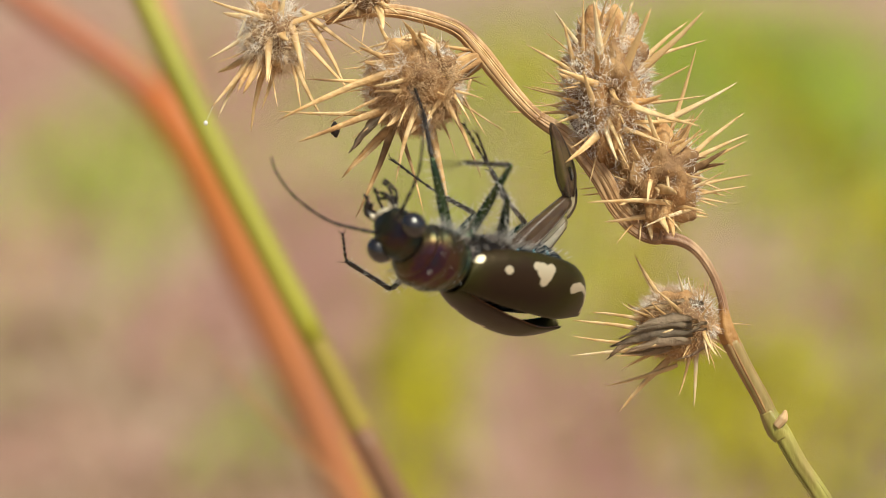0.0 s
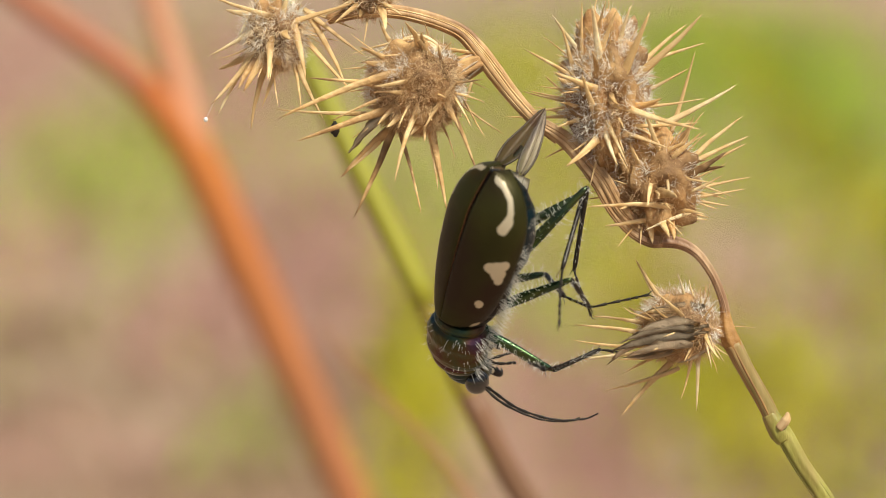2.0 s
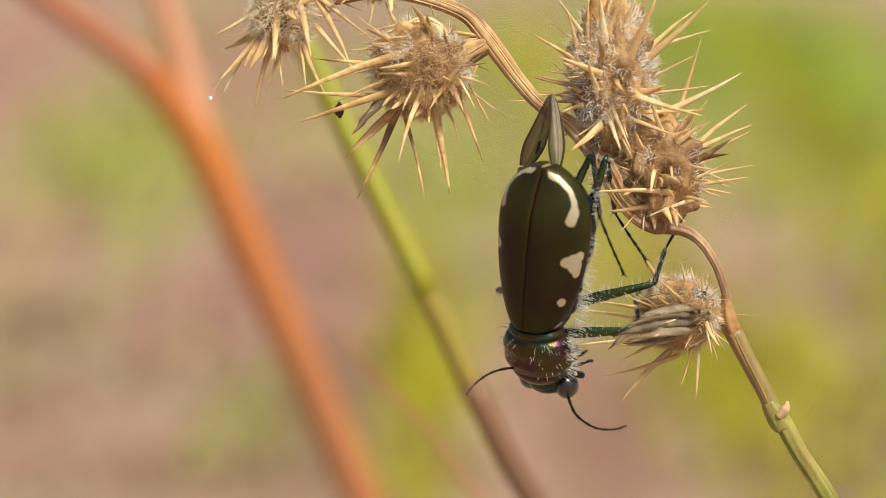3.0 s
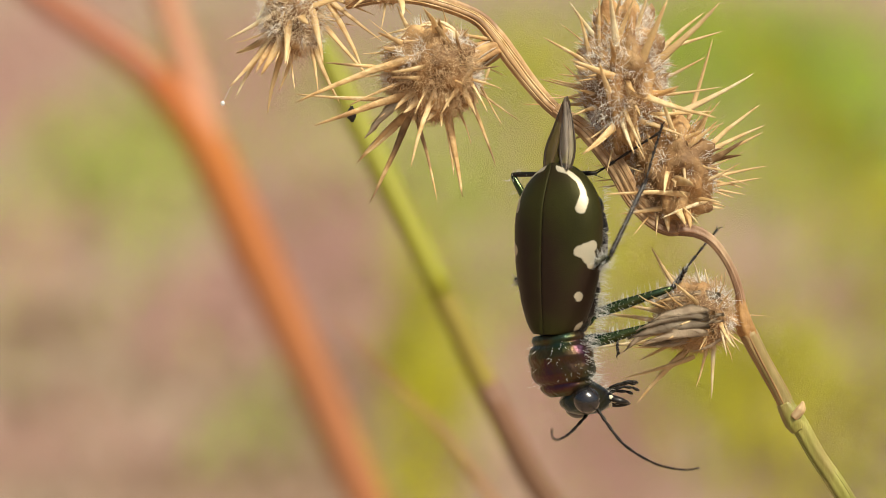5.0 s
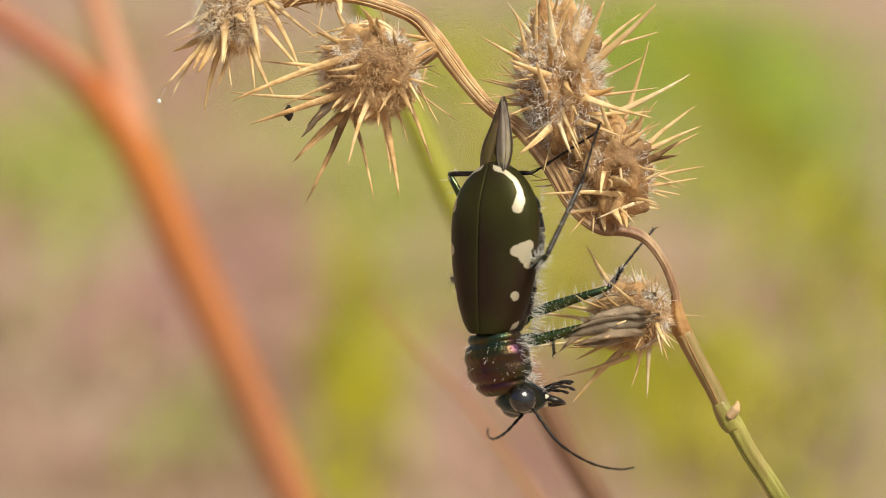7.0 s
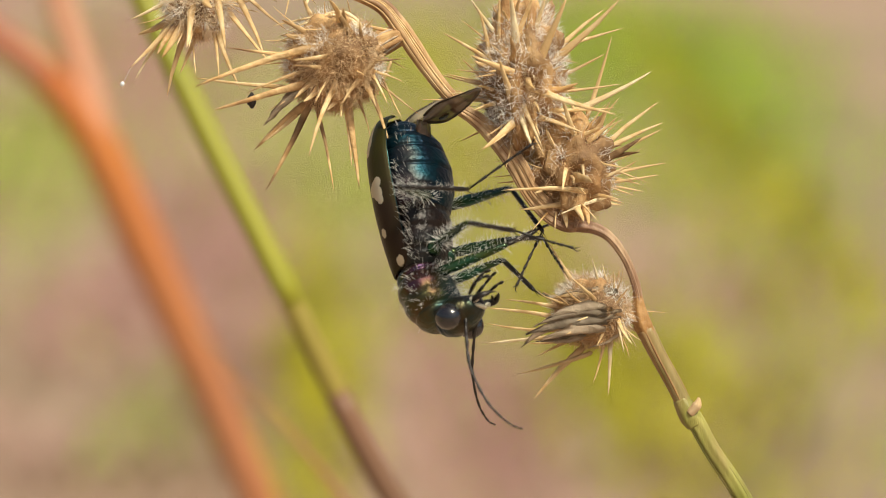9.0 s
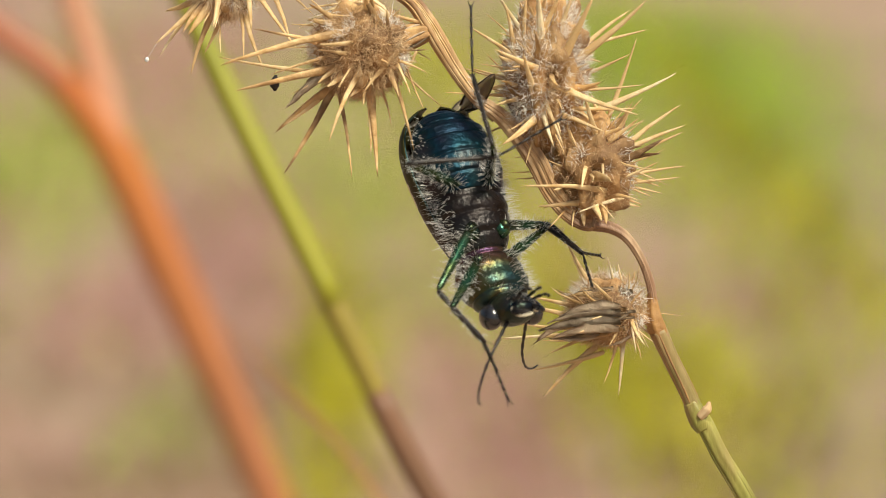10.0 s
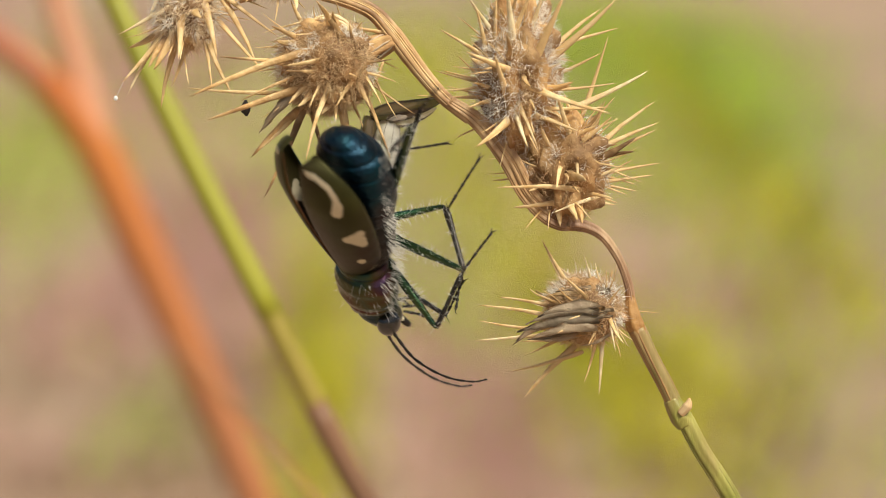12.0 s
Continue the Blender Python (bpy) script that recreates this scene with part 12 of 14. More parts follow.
    walk(limbs['front', -1][0], [(0, pose(-0.00095, 0.00090, -0.00120, -6.3, -0.0, 112.1)), (0.1, pose(-0.00095, 0.00090, -0.00120, -6.3, -0.0, 112.1)), (0.2, pose(-0.00095, 0.00090, -0.00120, -6.3, -0.0, 112.1)), (0.3, pose(-0.00095, 0.00090, -0.00120, -0.9, 0.0, 105.1)), (0.4, pose(-0.00095, 0.00090, -0.00120, 4.7, 0.0, 97.8)), (0.5, pose(-0.00095, 0.00090, -0.00120, 10.1, 0.0, 90.6)), (0.6, pose(-0.00095, 0.00090, -0.00120, 10.1, 0.0, 90.6)), (0.7, pose(-0.00095, 0.00090, -0.00120, 10.1, 0.0, 90.6)), (0.8, pose(-0.00095, 0.00090, -0.00120, -13.7, -0.0, 91.8)), (0.9, pose(-0.00095, 0.00090, -0.00120, -43.9, -0.0, 93.7)), (1, pose(-0.00095, 0.00090, -0.00120, -67.7, -0.0, 97.6)), (1.1, pose(-0.00095, 0.00090, -0.00120, -62.3, -0.0, 92.6)), (1.2, pose(-0.00095, 0.00090, -0.00120, -56.8, -0.0, 89.1)), (1.3, pose(-0.00095, 0.00090, -0.00120, -61.2, -0.0, 88.1)), (1.4, pose(-0.00095, 0.00090, -0.00120, -65.6, 0.0, 86.8)), (1.5, pose(-0.00095, 0.00090, -0.00120, -69.9, -0.0, 85.0)), (1.6, pose(-0.00095, 0.00090, -0.00120, -63.4, -0.0, 82.4)), (1.7, pose(-0.00095, 0.00090, -0.00120, -56.5, -0.0, 80.7)), (1.8, pose(-0.00095, 0.00090, -0.00120, -49.5, -0.0, 79.6)), (1.9, pose(-0.00095, 0.00090, -0.00120, -42.6, -0.0, 78.7)), (2, pose(-0.00095, 0.00090, -0.00120, -36.0, -0.0, 78.0)), (2.1, pose(-0.00095, 0.00090, -0.00120, -34.2, -0.0, 83.1)), (2.2, pose(-0.00095, 0.00090, -0.00120, -32.1, -0.0, 88.1)), (2.3, pose(-0.00095, 0.00090, -0.00120, -29.8, -0.0, 92.9)), (2.4, pose(-0.00095, 0.00090, -0.00120, -27.4, 0.0, 97.4)), (2.5, pose(-0.00095, 0.00090, -0.00120, -24.9, -0.0, 101.7)), (2.6, pose(-0.00095, 0.00090, -0.00120, -24.9, -0.0, 101.7)), (2.7, pose(-0.00095, 0.00090, -0.00120, -24.9, -0.0, 101.7)), (3, pose(-0.00095, 0.00090, -0.00120, -25.5, -0.0, 102.4)), (3.3, pose(-0.00095, 0.00090, -0.00120, -27.0, -0.0, 104.2)), (3.6, pose(-0.00095, 0.00090, -0.00120, -28.8, -0.0, 106.5)), (3.9, pose(-0.00095, 0.00090, -0.00120, -30.4, -0.0, 108.6)), (4.1, pose(-0.00095, 0.00090, -0.00120, -31.1, -0.0, 109.6)), (4.3, pose(-0.00095, 0.00090, -0.00120, -31.3, -0.0, 110.0)), (4.5, pose(-0.00095, 0.00090, -0.00120, -31.3, -0.0, 110.0)), (5.5, pose(-0.00095, 0.00090, -0.00120, -31.3, -0.0, 110.0)), (7.5, pose(-0.00095, 0.00090, -0.00120, -31.3, -0.0, 110.0)), (7.7, pose(-0.00095, 0.00090, -0.00120, -31.3, -0.0, 110.0)), (8, pose(-0.00095, 0.00090, -0.00120, -36.5, -0.0, 112.4)), (8.3, pose(-0.00095, 0.00090, -0.00120, -51.9, -0.0, 122.6)), (8.6, pose(-0.00095, 0.00090, -0.00120, -70.4, 0.0, 161.2)), (8.9, pose(-0.00095, 0.00090, -0.00120, -69.0, -0.0, -136.4)), (9.1, pose(-0.00095, 0.00090, -0.00120, -64.3, 0.0, -121.9)), (9.3, pose(-0.00095, 0.00090, -0.00120, -62.4, 0.0, -118.2)), (9.4, pose(-0.00095, 0.00090, -0.00120, -62.4, 0.0, -118.2)), (9.5, pose(-0.00095, 0.00090, -0.00120, -62.4, 0.0, -118.2)), (9.6, pose(-0.00095, 0.00090, -0.00120, -75.9, -0.0, -102.6)), (9.7, pose(-0.00095, 0.00090, -0.00120, -77.4, 0.0, 15.3)), (9.8, pose(-0.00095, 0.00090, -0.00120, -50.8, -0.0, 39.7)), (9.9, pose(-0.00095, 0.00090, -0.00120, -28.2, 0.0, 44.5)), (10, pose(-0.00095, 0.00090, -0.00120, -13.8, -0.0, 46.6)), (10.1, pose(-0.00095, 0.00090, -0.00120, -8.7, -0.0, 50.8)), (10.2, pose(-0.00095, 0.00090, -0.00120, -3.4, 0.0, 55.0)), (10.3, pose(-0.00095, 0.00090, -0.00120, 2.1, -0.0, 59.3)), (10.4, pose(-0.00095, 0.00090, -0.00120, 7.5, -0.0, 63.5)), (10.5, pose(-0.00095, 0.00090, -0.00120, 12.6, -0.0, 67.6)), (10.6, pose(-0.00095, 0.00090, -0.00120, 12.6, -0.0, 67.6)), (10.7, pose(-0.00095, 0.00090, -0.00120, 12.6, -0.0, 67.6)), (10.8, pose(-0.00095, 0.00090, -0.00120, 12.6, -0.0, 67.6)), (10.9, pose(-0.00095, 0.00090, -0.00120, 2.1, -0.0, 98.5)), (11, pose(-0.00095, 0.00090, -0.00120, -9.0, -0.0, 128.9)), (11.1, pose(-0.00095, 0.00090, -0.00120, -22.9, 0.0, 102.5)), (11.2, pose(-0.00095, 0.00090, -0.00120, -31.8, -0.0, 71.5)), (11.3, pose(-0.00095, 0.00090, -0.00120, -23.3, -0.0, 59.4)), (11.4, pose(-0.00095, 0.00090, -0.00120, -13.4, -0.0, 48.2)), (11.5, pose(-0.00095, 0.00090, -0.00120, -3.7, -0.0, 38.5)), (11.6, pose(-0.00095, 0.00090, -0.00120, -2.8, 0.0, 42.5)), (11.7, pose(-0.00095, 0.00090, -0.00120, -2.0, -0.0, 46.6)), (11.8, pose(-0.00095, 0.00090, -0.00120, -1.2, -0.0, 50.7)), (11.9, pose(-0.00095, 0.00090, -0.00120, -0.3, -0.0, 54.8)), (12, pose(-0.00095, 0.00090, -0.00120, 0.5, 0.0, 58.7))])
    walk(limbs['front', -1][1], [(0, pose(-0.00528, -0.00086, -0.00172, -23.8, 0.0, 2.5)), (0.1, pose(-0.00528, -0.00086, -0.00172, -23.8, 0.0, 2.5)), (0.2, pose(-0.00528, -0.00086, -0.00172, -23.8, 0.0, 2.5)), (0.3, pose(-0.00549, -0.00032, -0.00127, -22.9, -0.0, -7.5)), (0.4, pose(-0.00559, 0.00026, -0.00081, -21.3, -0.0, -17.6)), (0.5, pose(-0.00558, 0.00085, -0.00037, -19.1, -0.0, -27.1)), (0.6, pose(-0.00558, 0.00085, -0.00037, -19.1, -0.0, -27.1)), (0.7, pose(-0.00558, 0.00085, -0.00037, -19.1, -0.0, -27.1)), (0.8, pose(-0.00551, 0.00076, -0.00232, -36.8, 0.0, -45.9)), (0.9, pose(-0.00433, 0.00068, -0.00446, -52.0, -0.0, -83.8)), (1, pose(-0.00272, 0.00066, -0.00555, -51.6, -0.0, -123.3)), (1.1, pose(-0.00313, 0.00080, -0.00536, -1.0, 0.0, 165.6)), (1.2, pose(-0.00352, 0.00094, -0.00513, 50.9, 0.0, 96.8)), (1.3, pose(-0.00322, 0.00097, -0.00532, 38.9, -0.0, 136.2)), (1.4, pose(-0.00289, 0.00101, -0.00548, -2.8, -0.0, 178.7)), (1.5, pose(-0.00256, 0.00104, -0.00561, -25.5, 0.0, -161.1)), (1.6, pose(-0.00304, 0.00118, -0.00540, -34.7, -0.0, -162.3)), (1.7, pose(-0.00351, 0.00132, -0.00512, -44.8, 0.0, -164.2)), (1.8, pose(-0.00395, 0.00145, -0.00477, -55.2, 0.0, -166.9)), (1.9, pose(-0.00434, 0.00158, -0.00438, -65.2, 0.0, -171.3)), (2, pose(-0.00467, 0.00169, -0.00396, -74.0, -0.0, -179.6)), (2.1, pose(-0.00481, 0.00136, -0.00384, -73.0, -0.0, -153.9)), (2.2, pose(-0.00493, 0.00103, -0.00370, -69.0, -0.0, -133.2)), (2.3, pose(-0.00502, 0.00070, -0.00354, -63.3, -0.0, -119.7)), (2.4, pose(-0.00509, 0.00036, -0.00336, -56.8, -0.0, -111.0)), (2.5, pose(-0.00512, 0.00004, -0.00318, -50.3, 0.0, -105.3)), (2.6, pose(-0.00512, 0.00004, -0.00318, -50.3, 0.0, -105.3)), (2.7, pose(-0.00512, 0.00004, -0.00318, -50.3, 0.0, -105.3)), (3, pose(-0.00509, -0.00001, -0.00323, -51.6, -0.0, -109.0)), (3.3, pose(-0.00501, -0.00013, -0.00333, -54.3, 0.0, -119.4)), (3.6, pose(-0.00490, -0.00027, -0.00346, -56.3, -0.0, -134.1)), (3.9, pose(-0.00479, -0.00039, -0.00358, -56.4, 0.0, -148.0)), (4.1, pose(-0.00474, -0.00045, -0.00362, -56.0, -0.0, -154.0)), (4.3, pose(-0.00472, -0.00047, -0.00364, -55.8, -0.0, -156.1)), (4.5, pose(-0.00472, -0.00047, -0.00364, -55.8, -0.0, -156.1)), (5.5, pose(-0.00472, -0.00047, -0.00364, -55.8, -0.0, -156.1)), (7.5, pose(-0.00472, -0.00047, -0.00364, -55.8, -0.0, -156.1)), (7.7, pose(-0.00472, -0.00047, -0.00364, -55.8, -0.0, -156.1)), (8, pose(-0.00444, -0.00054, -0.00400, -52.7, 0.0, -150.1)), (8.3, pose(-0.00339, -0.00066, -0.00490, -42.8, -0.0, -137.4)), (8.6, pose(-0.00146, -0.00059, -0.00563, -27.9, 0.0, -125.6)), (8.9, pose(0.00021, -0.00032, -0.00559, -14.5, -0.0, -117.9)), (9.1, pose(0.00078, -0.00018, -0.00543, -9.0, 0.0, -115.2)), (9.3, pose(0.00097, -0.00013, -0.00537, -7.1, -0.0, -114.2)), (9.4, pose(0.00097, -0.00013, -0.00537, -7.1, -0.0, -114.2)), (9.5, pose(0.00097, -0.00013, -0.00537, -7.1, -0.0, -114.2)), (9.6, pose(0.00017, 0.00065, -0.00576, 1.0, 0.0, -105.4)), (9.7, pose(-0.00122, 0.00189, -0.00579, 10.7, 0.0, -94.8)), (9.8, pose(-0.00285, 0.00319, -0.00484, 20.6, -0.0, -82.6)), (9.9, pose(-0.00386, 0.00385, -0.00342, 29.0, 0.0, -69.9)), (10, pose(-0.00426, 0.00404, -0.00232, 35.0, 0.0, -57.6)), (10.1, pose(-0.00455, 0.00384, -0.00191, 32.0, -0.0, -56.7)), (10.2, pose(-0.00479, 0.00359, -0.00148, 29.1, -0.0, -55.8)), (10.3, pose(-0.00499, 0.00330, -0.00103, 26.1, -0.0, -55.0)), (10.4, pose(-0.00512, 0.00298, -0.00059, 23.1, -0.0, -54.2)), (10.5, pose(-0.00519, 0.00264, -0.00018, 20.1, -0.0, -53.5)), (10.6, pose(-0.00519, 0.00264, -0.00018, 20.1, -0.0, -53.5)), (10.7, pose(-0.00519, 0.00264, -0.00018, 20.1, -0.0, -53.5)), (10.8, pose(-0.00519, 0.00264, -0.00018, 20.1, -0.0, -53.5)), (10.9, pose(-0.00560, 0.00021, -0.00103, -3.5, -0.0, -53.1)), (11, pose(-0.00457, -0.00201, -0.00193, -27.2, 0.0, -52.7)), (11.1, pose(-0.00518, -0.00004, -0.00303, -40.9, -0.0, -88.8)), (11.2, pose(-0.00474, 0.00217, -0.00367, -40.3, -0.0, -132.2)), (11.3, pose(-0.00467, 0.00310, -0.00306, -22.8, 0.0, -156.8)), (11.4, pose(-0.00436, 0.00395, -0.00229, 6.4, -0.0, 177.4)), (11.5, pose(-0.00387, 0.00457, -0.00150, 26.5, -0.0, 158.2)), (11.6, pose(-0.00412, 0.00436, -0.00143, 13.9, -0.0, 163.6)), (11.7, pose(-0.00436, 0.00413, -0.00136, -2.9, -0.0, 170.0)), (11.8, pose(-0.00459, 0.00388, -0.00129, -21.7, -0.0, 177.4)), (11.9, pose(-0.00479, 0.00361, -0.00122, -38.1, -0.0, -174.1)), (12, pose(-0.00497, 0.00334, -0.00116, -49.9, 0.0, -164.8))])
    walk(limbs['front', -1][2], [(0, pose(-0.00541, 0.00234, -0.00313, 0.8, -0.0, -41.7)), (0.1, pose(-0.00541, 0.00234, -0.00313, 0.8, -0.0, -41.7)), (0.2, pose(-0.00541, 0.00234, -0.00313, 0.8, -0.0, -41.7)), (0.3, pose(-0.00507, 0.00288, -0.00263, -7.1, -0.0, -43.1)), (0.4, pose(-0.00461, 0.00337, -0.00208, -15.2, -0.0, -44.7)), (0.5, pose(-0.00407, 0.00379, -0.00152, -23.2, -0.0, -46.3)), (0.6, pose(-0.00407, 0.00379, -0.00152, -23.2, -0.0, -46.3)), (0.7, pose(-0.00407, 0.00379, -0.00152, -23.2, -0.0, -46.3)), (0.8, pose(-0.00350, 0.00271, -0.00441, -43.7, -0.0, -59.6)), (0.9, pose(-0.00219, 0.00091, -0.00722, -64.2, -0.0, -96.1)), (1, pose(-0.00090, -0.00053, -0.00829, -65.0, 0.0, -152.2)), (1.1, pose(-0.00400, -0.00259, -0.00542, -60.2, -0.0, -131.2)), (1.2, pose(-0.00572, 0.00068, -0.00242, -53.1, -0.0, -116.5)), (1.3, pose(-0.00510, -0.00099, -0.00312, -42.8, -0.0, -107.2)), (1.4, pose(-0.00297, -0.00249, -0.00565, -31.4, -0.0, -100.3)), (1.5, pose(-0.00153, -0.00195, -0.00712, -20.3, -0.0, -95.1)), (1.6, pose(-0.00217, -0.00156, -0.00740, -34.7, -0.0, -95.3)), (1.7, pose(-0.00283, -0.00107, -0.00759, -56.3, -0.0, -95.6)), (1.8, pose(-0.00350, -0.00049, -0.00765, -82.0, -0.0, -98.1)), (1.9, pose(-0.00412, 0.00013, -0.00756, -76.4, 0.0, 86.8)), (2, pose(-0.00466, 0.00073, -0.00733, -62.0, 0.0, 85.9)), (2.1, pose(-0.00436, 0.00044, -0.00719, -70.2, -0.0, 90.7)), (2.2, pose(-0.00401, 0.00017, -0.00697, -78.7, 0.0, 103.2)), (2.3, pose(-0.00365, -0.00008, -0.00666, -84.7, 0.0, 157.6)), (2.4, pose(-0.00330, -0.00033, -0.00629, -80.2, -0.0, -136.1)), (2.5, pose(-0.00297, -0.00055, -0.00587, -72.5, -0.0, -121.0)), (2.6, pose(-0.00297, -0.00055, -0.00587, -72.5, -0.0, -121.0)), (2.7, pose(-0.00297, -0.00055, -0.00587, -72.5, -0.0, -121.0)), (3, pose(-0.00304, -0.00072, -0.00597, -72.3, -0.0, -134.2)), (3.3, pose(-0.00323, -0.00113, -0.00618, -61.2, -0.0, -180.0)), (3.6, pose(-0.00350, -0.00162, -0.00637, 6.8, -0.0, 143.0)), (3.9, pose(-0.00377, -0.00203, -0.00649, 39.8, -0.0, 130.0)), (4.1, pose(-0.00388, -0.00221, -0.00653, 45.3, -0.0, 126.7)), (4.3, pose(-0.00393, -0.00227, -0.00654, 46.8, -0.0, 125.6)), (4.5, pose(-0.00393, -0.00227, -0.00654, 46.8, -0.0, 125.6)), (5.5, pose(-0.00393, -0.00227, -0.00654, 46.8, -0.0, 125.6)), (7.5, pose(-0.00393, -0.00227, -0.00654, 46.8, -0.0, 125.6)), (7.7, pose(-0.00393, -0.00227, -0.00654, 46.8, -0.0, 125.6)), (8, pose(-0.00338, -0.00238, -0.00678, 48.9, 0.0, 133.3)), (8.3, pose(-0.00165, -0.00255, -0.00728, 51.1, -0.0, 167.6)), (8.6, pose(0.00106, -0.00239, -0.00727, 29.1, -0.0, -138.4)), (8.9, pose(0.00320, -0.00191, -0.00646, 6.0, -0.0, -117.0)), (9.1, pose(0.00391, -0.00165, -0.00598, -0.2, -0.0, -112.1)), (9.3, pose(0.00414, -0.00155, -0.00580, -2.1, -0.0, -110.6)), (9.4, pose(0.00414, -0.00155, -0.00580, -2.1, -0.0, -110.6)), (9.5, pose(0.00414, -0.00155, -0.00580, -2.1, -0.0, -110.6)), (9.6, pose(0.00354, -0.00028, -0.00570, 8.8, 0.0, -104.6)), (9.7, pose(0.00221, 0.00160, -0.00514, 21.9, -0.0, -96.7)), (9.8, pose(0.00040, 0.00361, -0.00361, 35.5, -0.0, -86.4)), (9.9, pose(-0.00098, 0.00491, -0.00172, 47.1, -0.0, -73.3)), (10, pose(-0.00184, 0.00557, -0.00032, 54.9, -0.0, -58.0)), (10.1, pose(-0.00207, 0.00547, -0.00006, 49.7, -0.0, -44.0)), (10.2, pose(-0.00226, 0.00531, 0.00022, 42.2, -0.0, -31.9)), (10.3, pose(-0.00241, 0.00510, 0.00051, 33.4, -0.0, -22.2)), (10.4, pose(-0.00251, 0.00486, 0.00078, 24.4, -0.0, -14.6)), (10.5, pose(-0.00255, 0.00460, 0.00103, 16.0, -0.0, -8.7)), (10.6, pose(-0.00255, 0.00460, 0.00103, 16.0, -0.0, -8.7)), (10.7, pose(-0.00255, 0.00460, 0.00103, 16.0, -0.0, -8.7)), (10.8, pose(-0.00255, 0.00460, 0.00103, 16.0, -0.0, -8.7)), (10.9, pose(-0.00280, 0.00231, -0.00124, -8.5, -0.0, -29.5)), (11, pose(-0.00209, -0.00013, -0.00353, -31.8, 0.0, -53.1)), (11.1, pose(-0.00253, 0.00002, -0.00532, -35.9, -0.0, -88.9)), (11.2, pose(-0.00276, 0.00038, -0.00594, -29.3, -0.0, -123.6)), (11.3, pose(-0.00339, 0.00013, -0.00441, -56.2, -0.0, -140.4)), (11.4, pose(-0.00452, 0.00047, -0.00190, -64.5, -0.0, 104.7)), (11.5, pose(-0.00504, 0.00166, 0.00006, -39.0, -0.0, 80.0)), (11.6, pose(-0.00508, 0.00110, -0.00059, -47.8, -0.0, 90.4)), (11.7, pose(-0.00497, 0.00068, -0.00154, -56.5, -0.0, 108.0)), (11.8, pose(-0.00473, 0.00063, -0.00259, -61.6, 0.0, 135.0)), (11.9, pose(-0.00451, 0.00087, -0.00338, -60.6, -0.0, 163.6)), (12, pose(-0.00438, 0.00116, -0.00383, -55.5, -0.0, -176.4))])
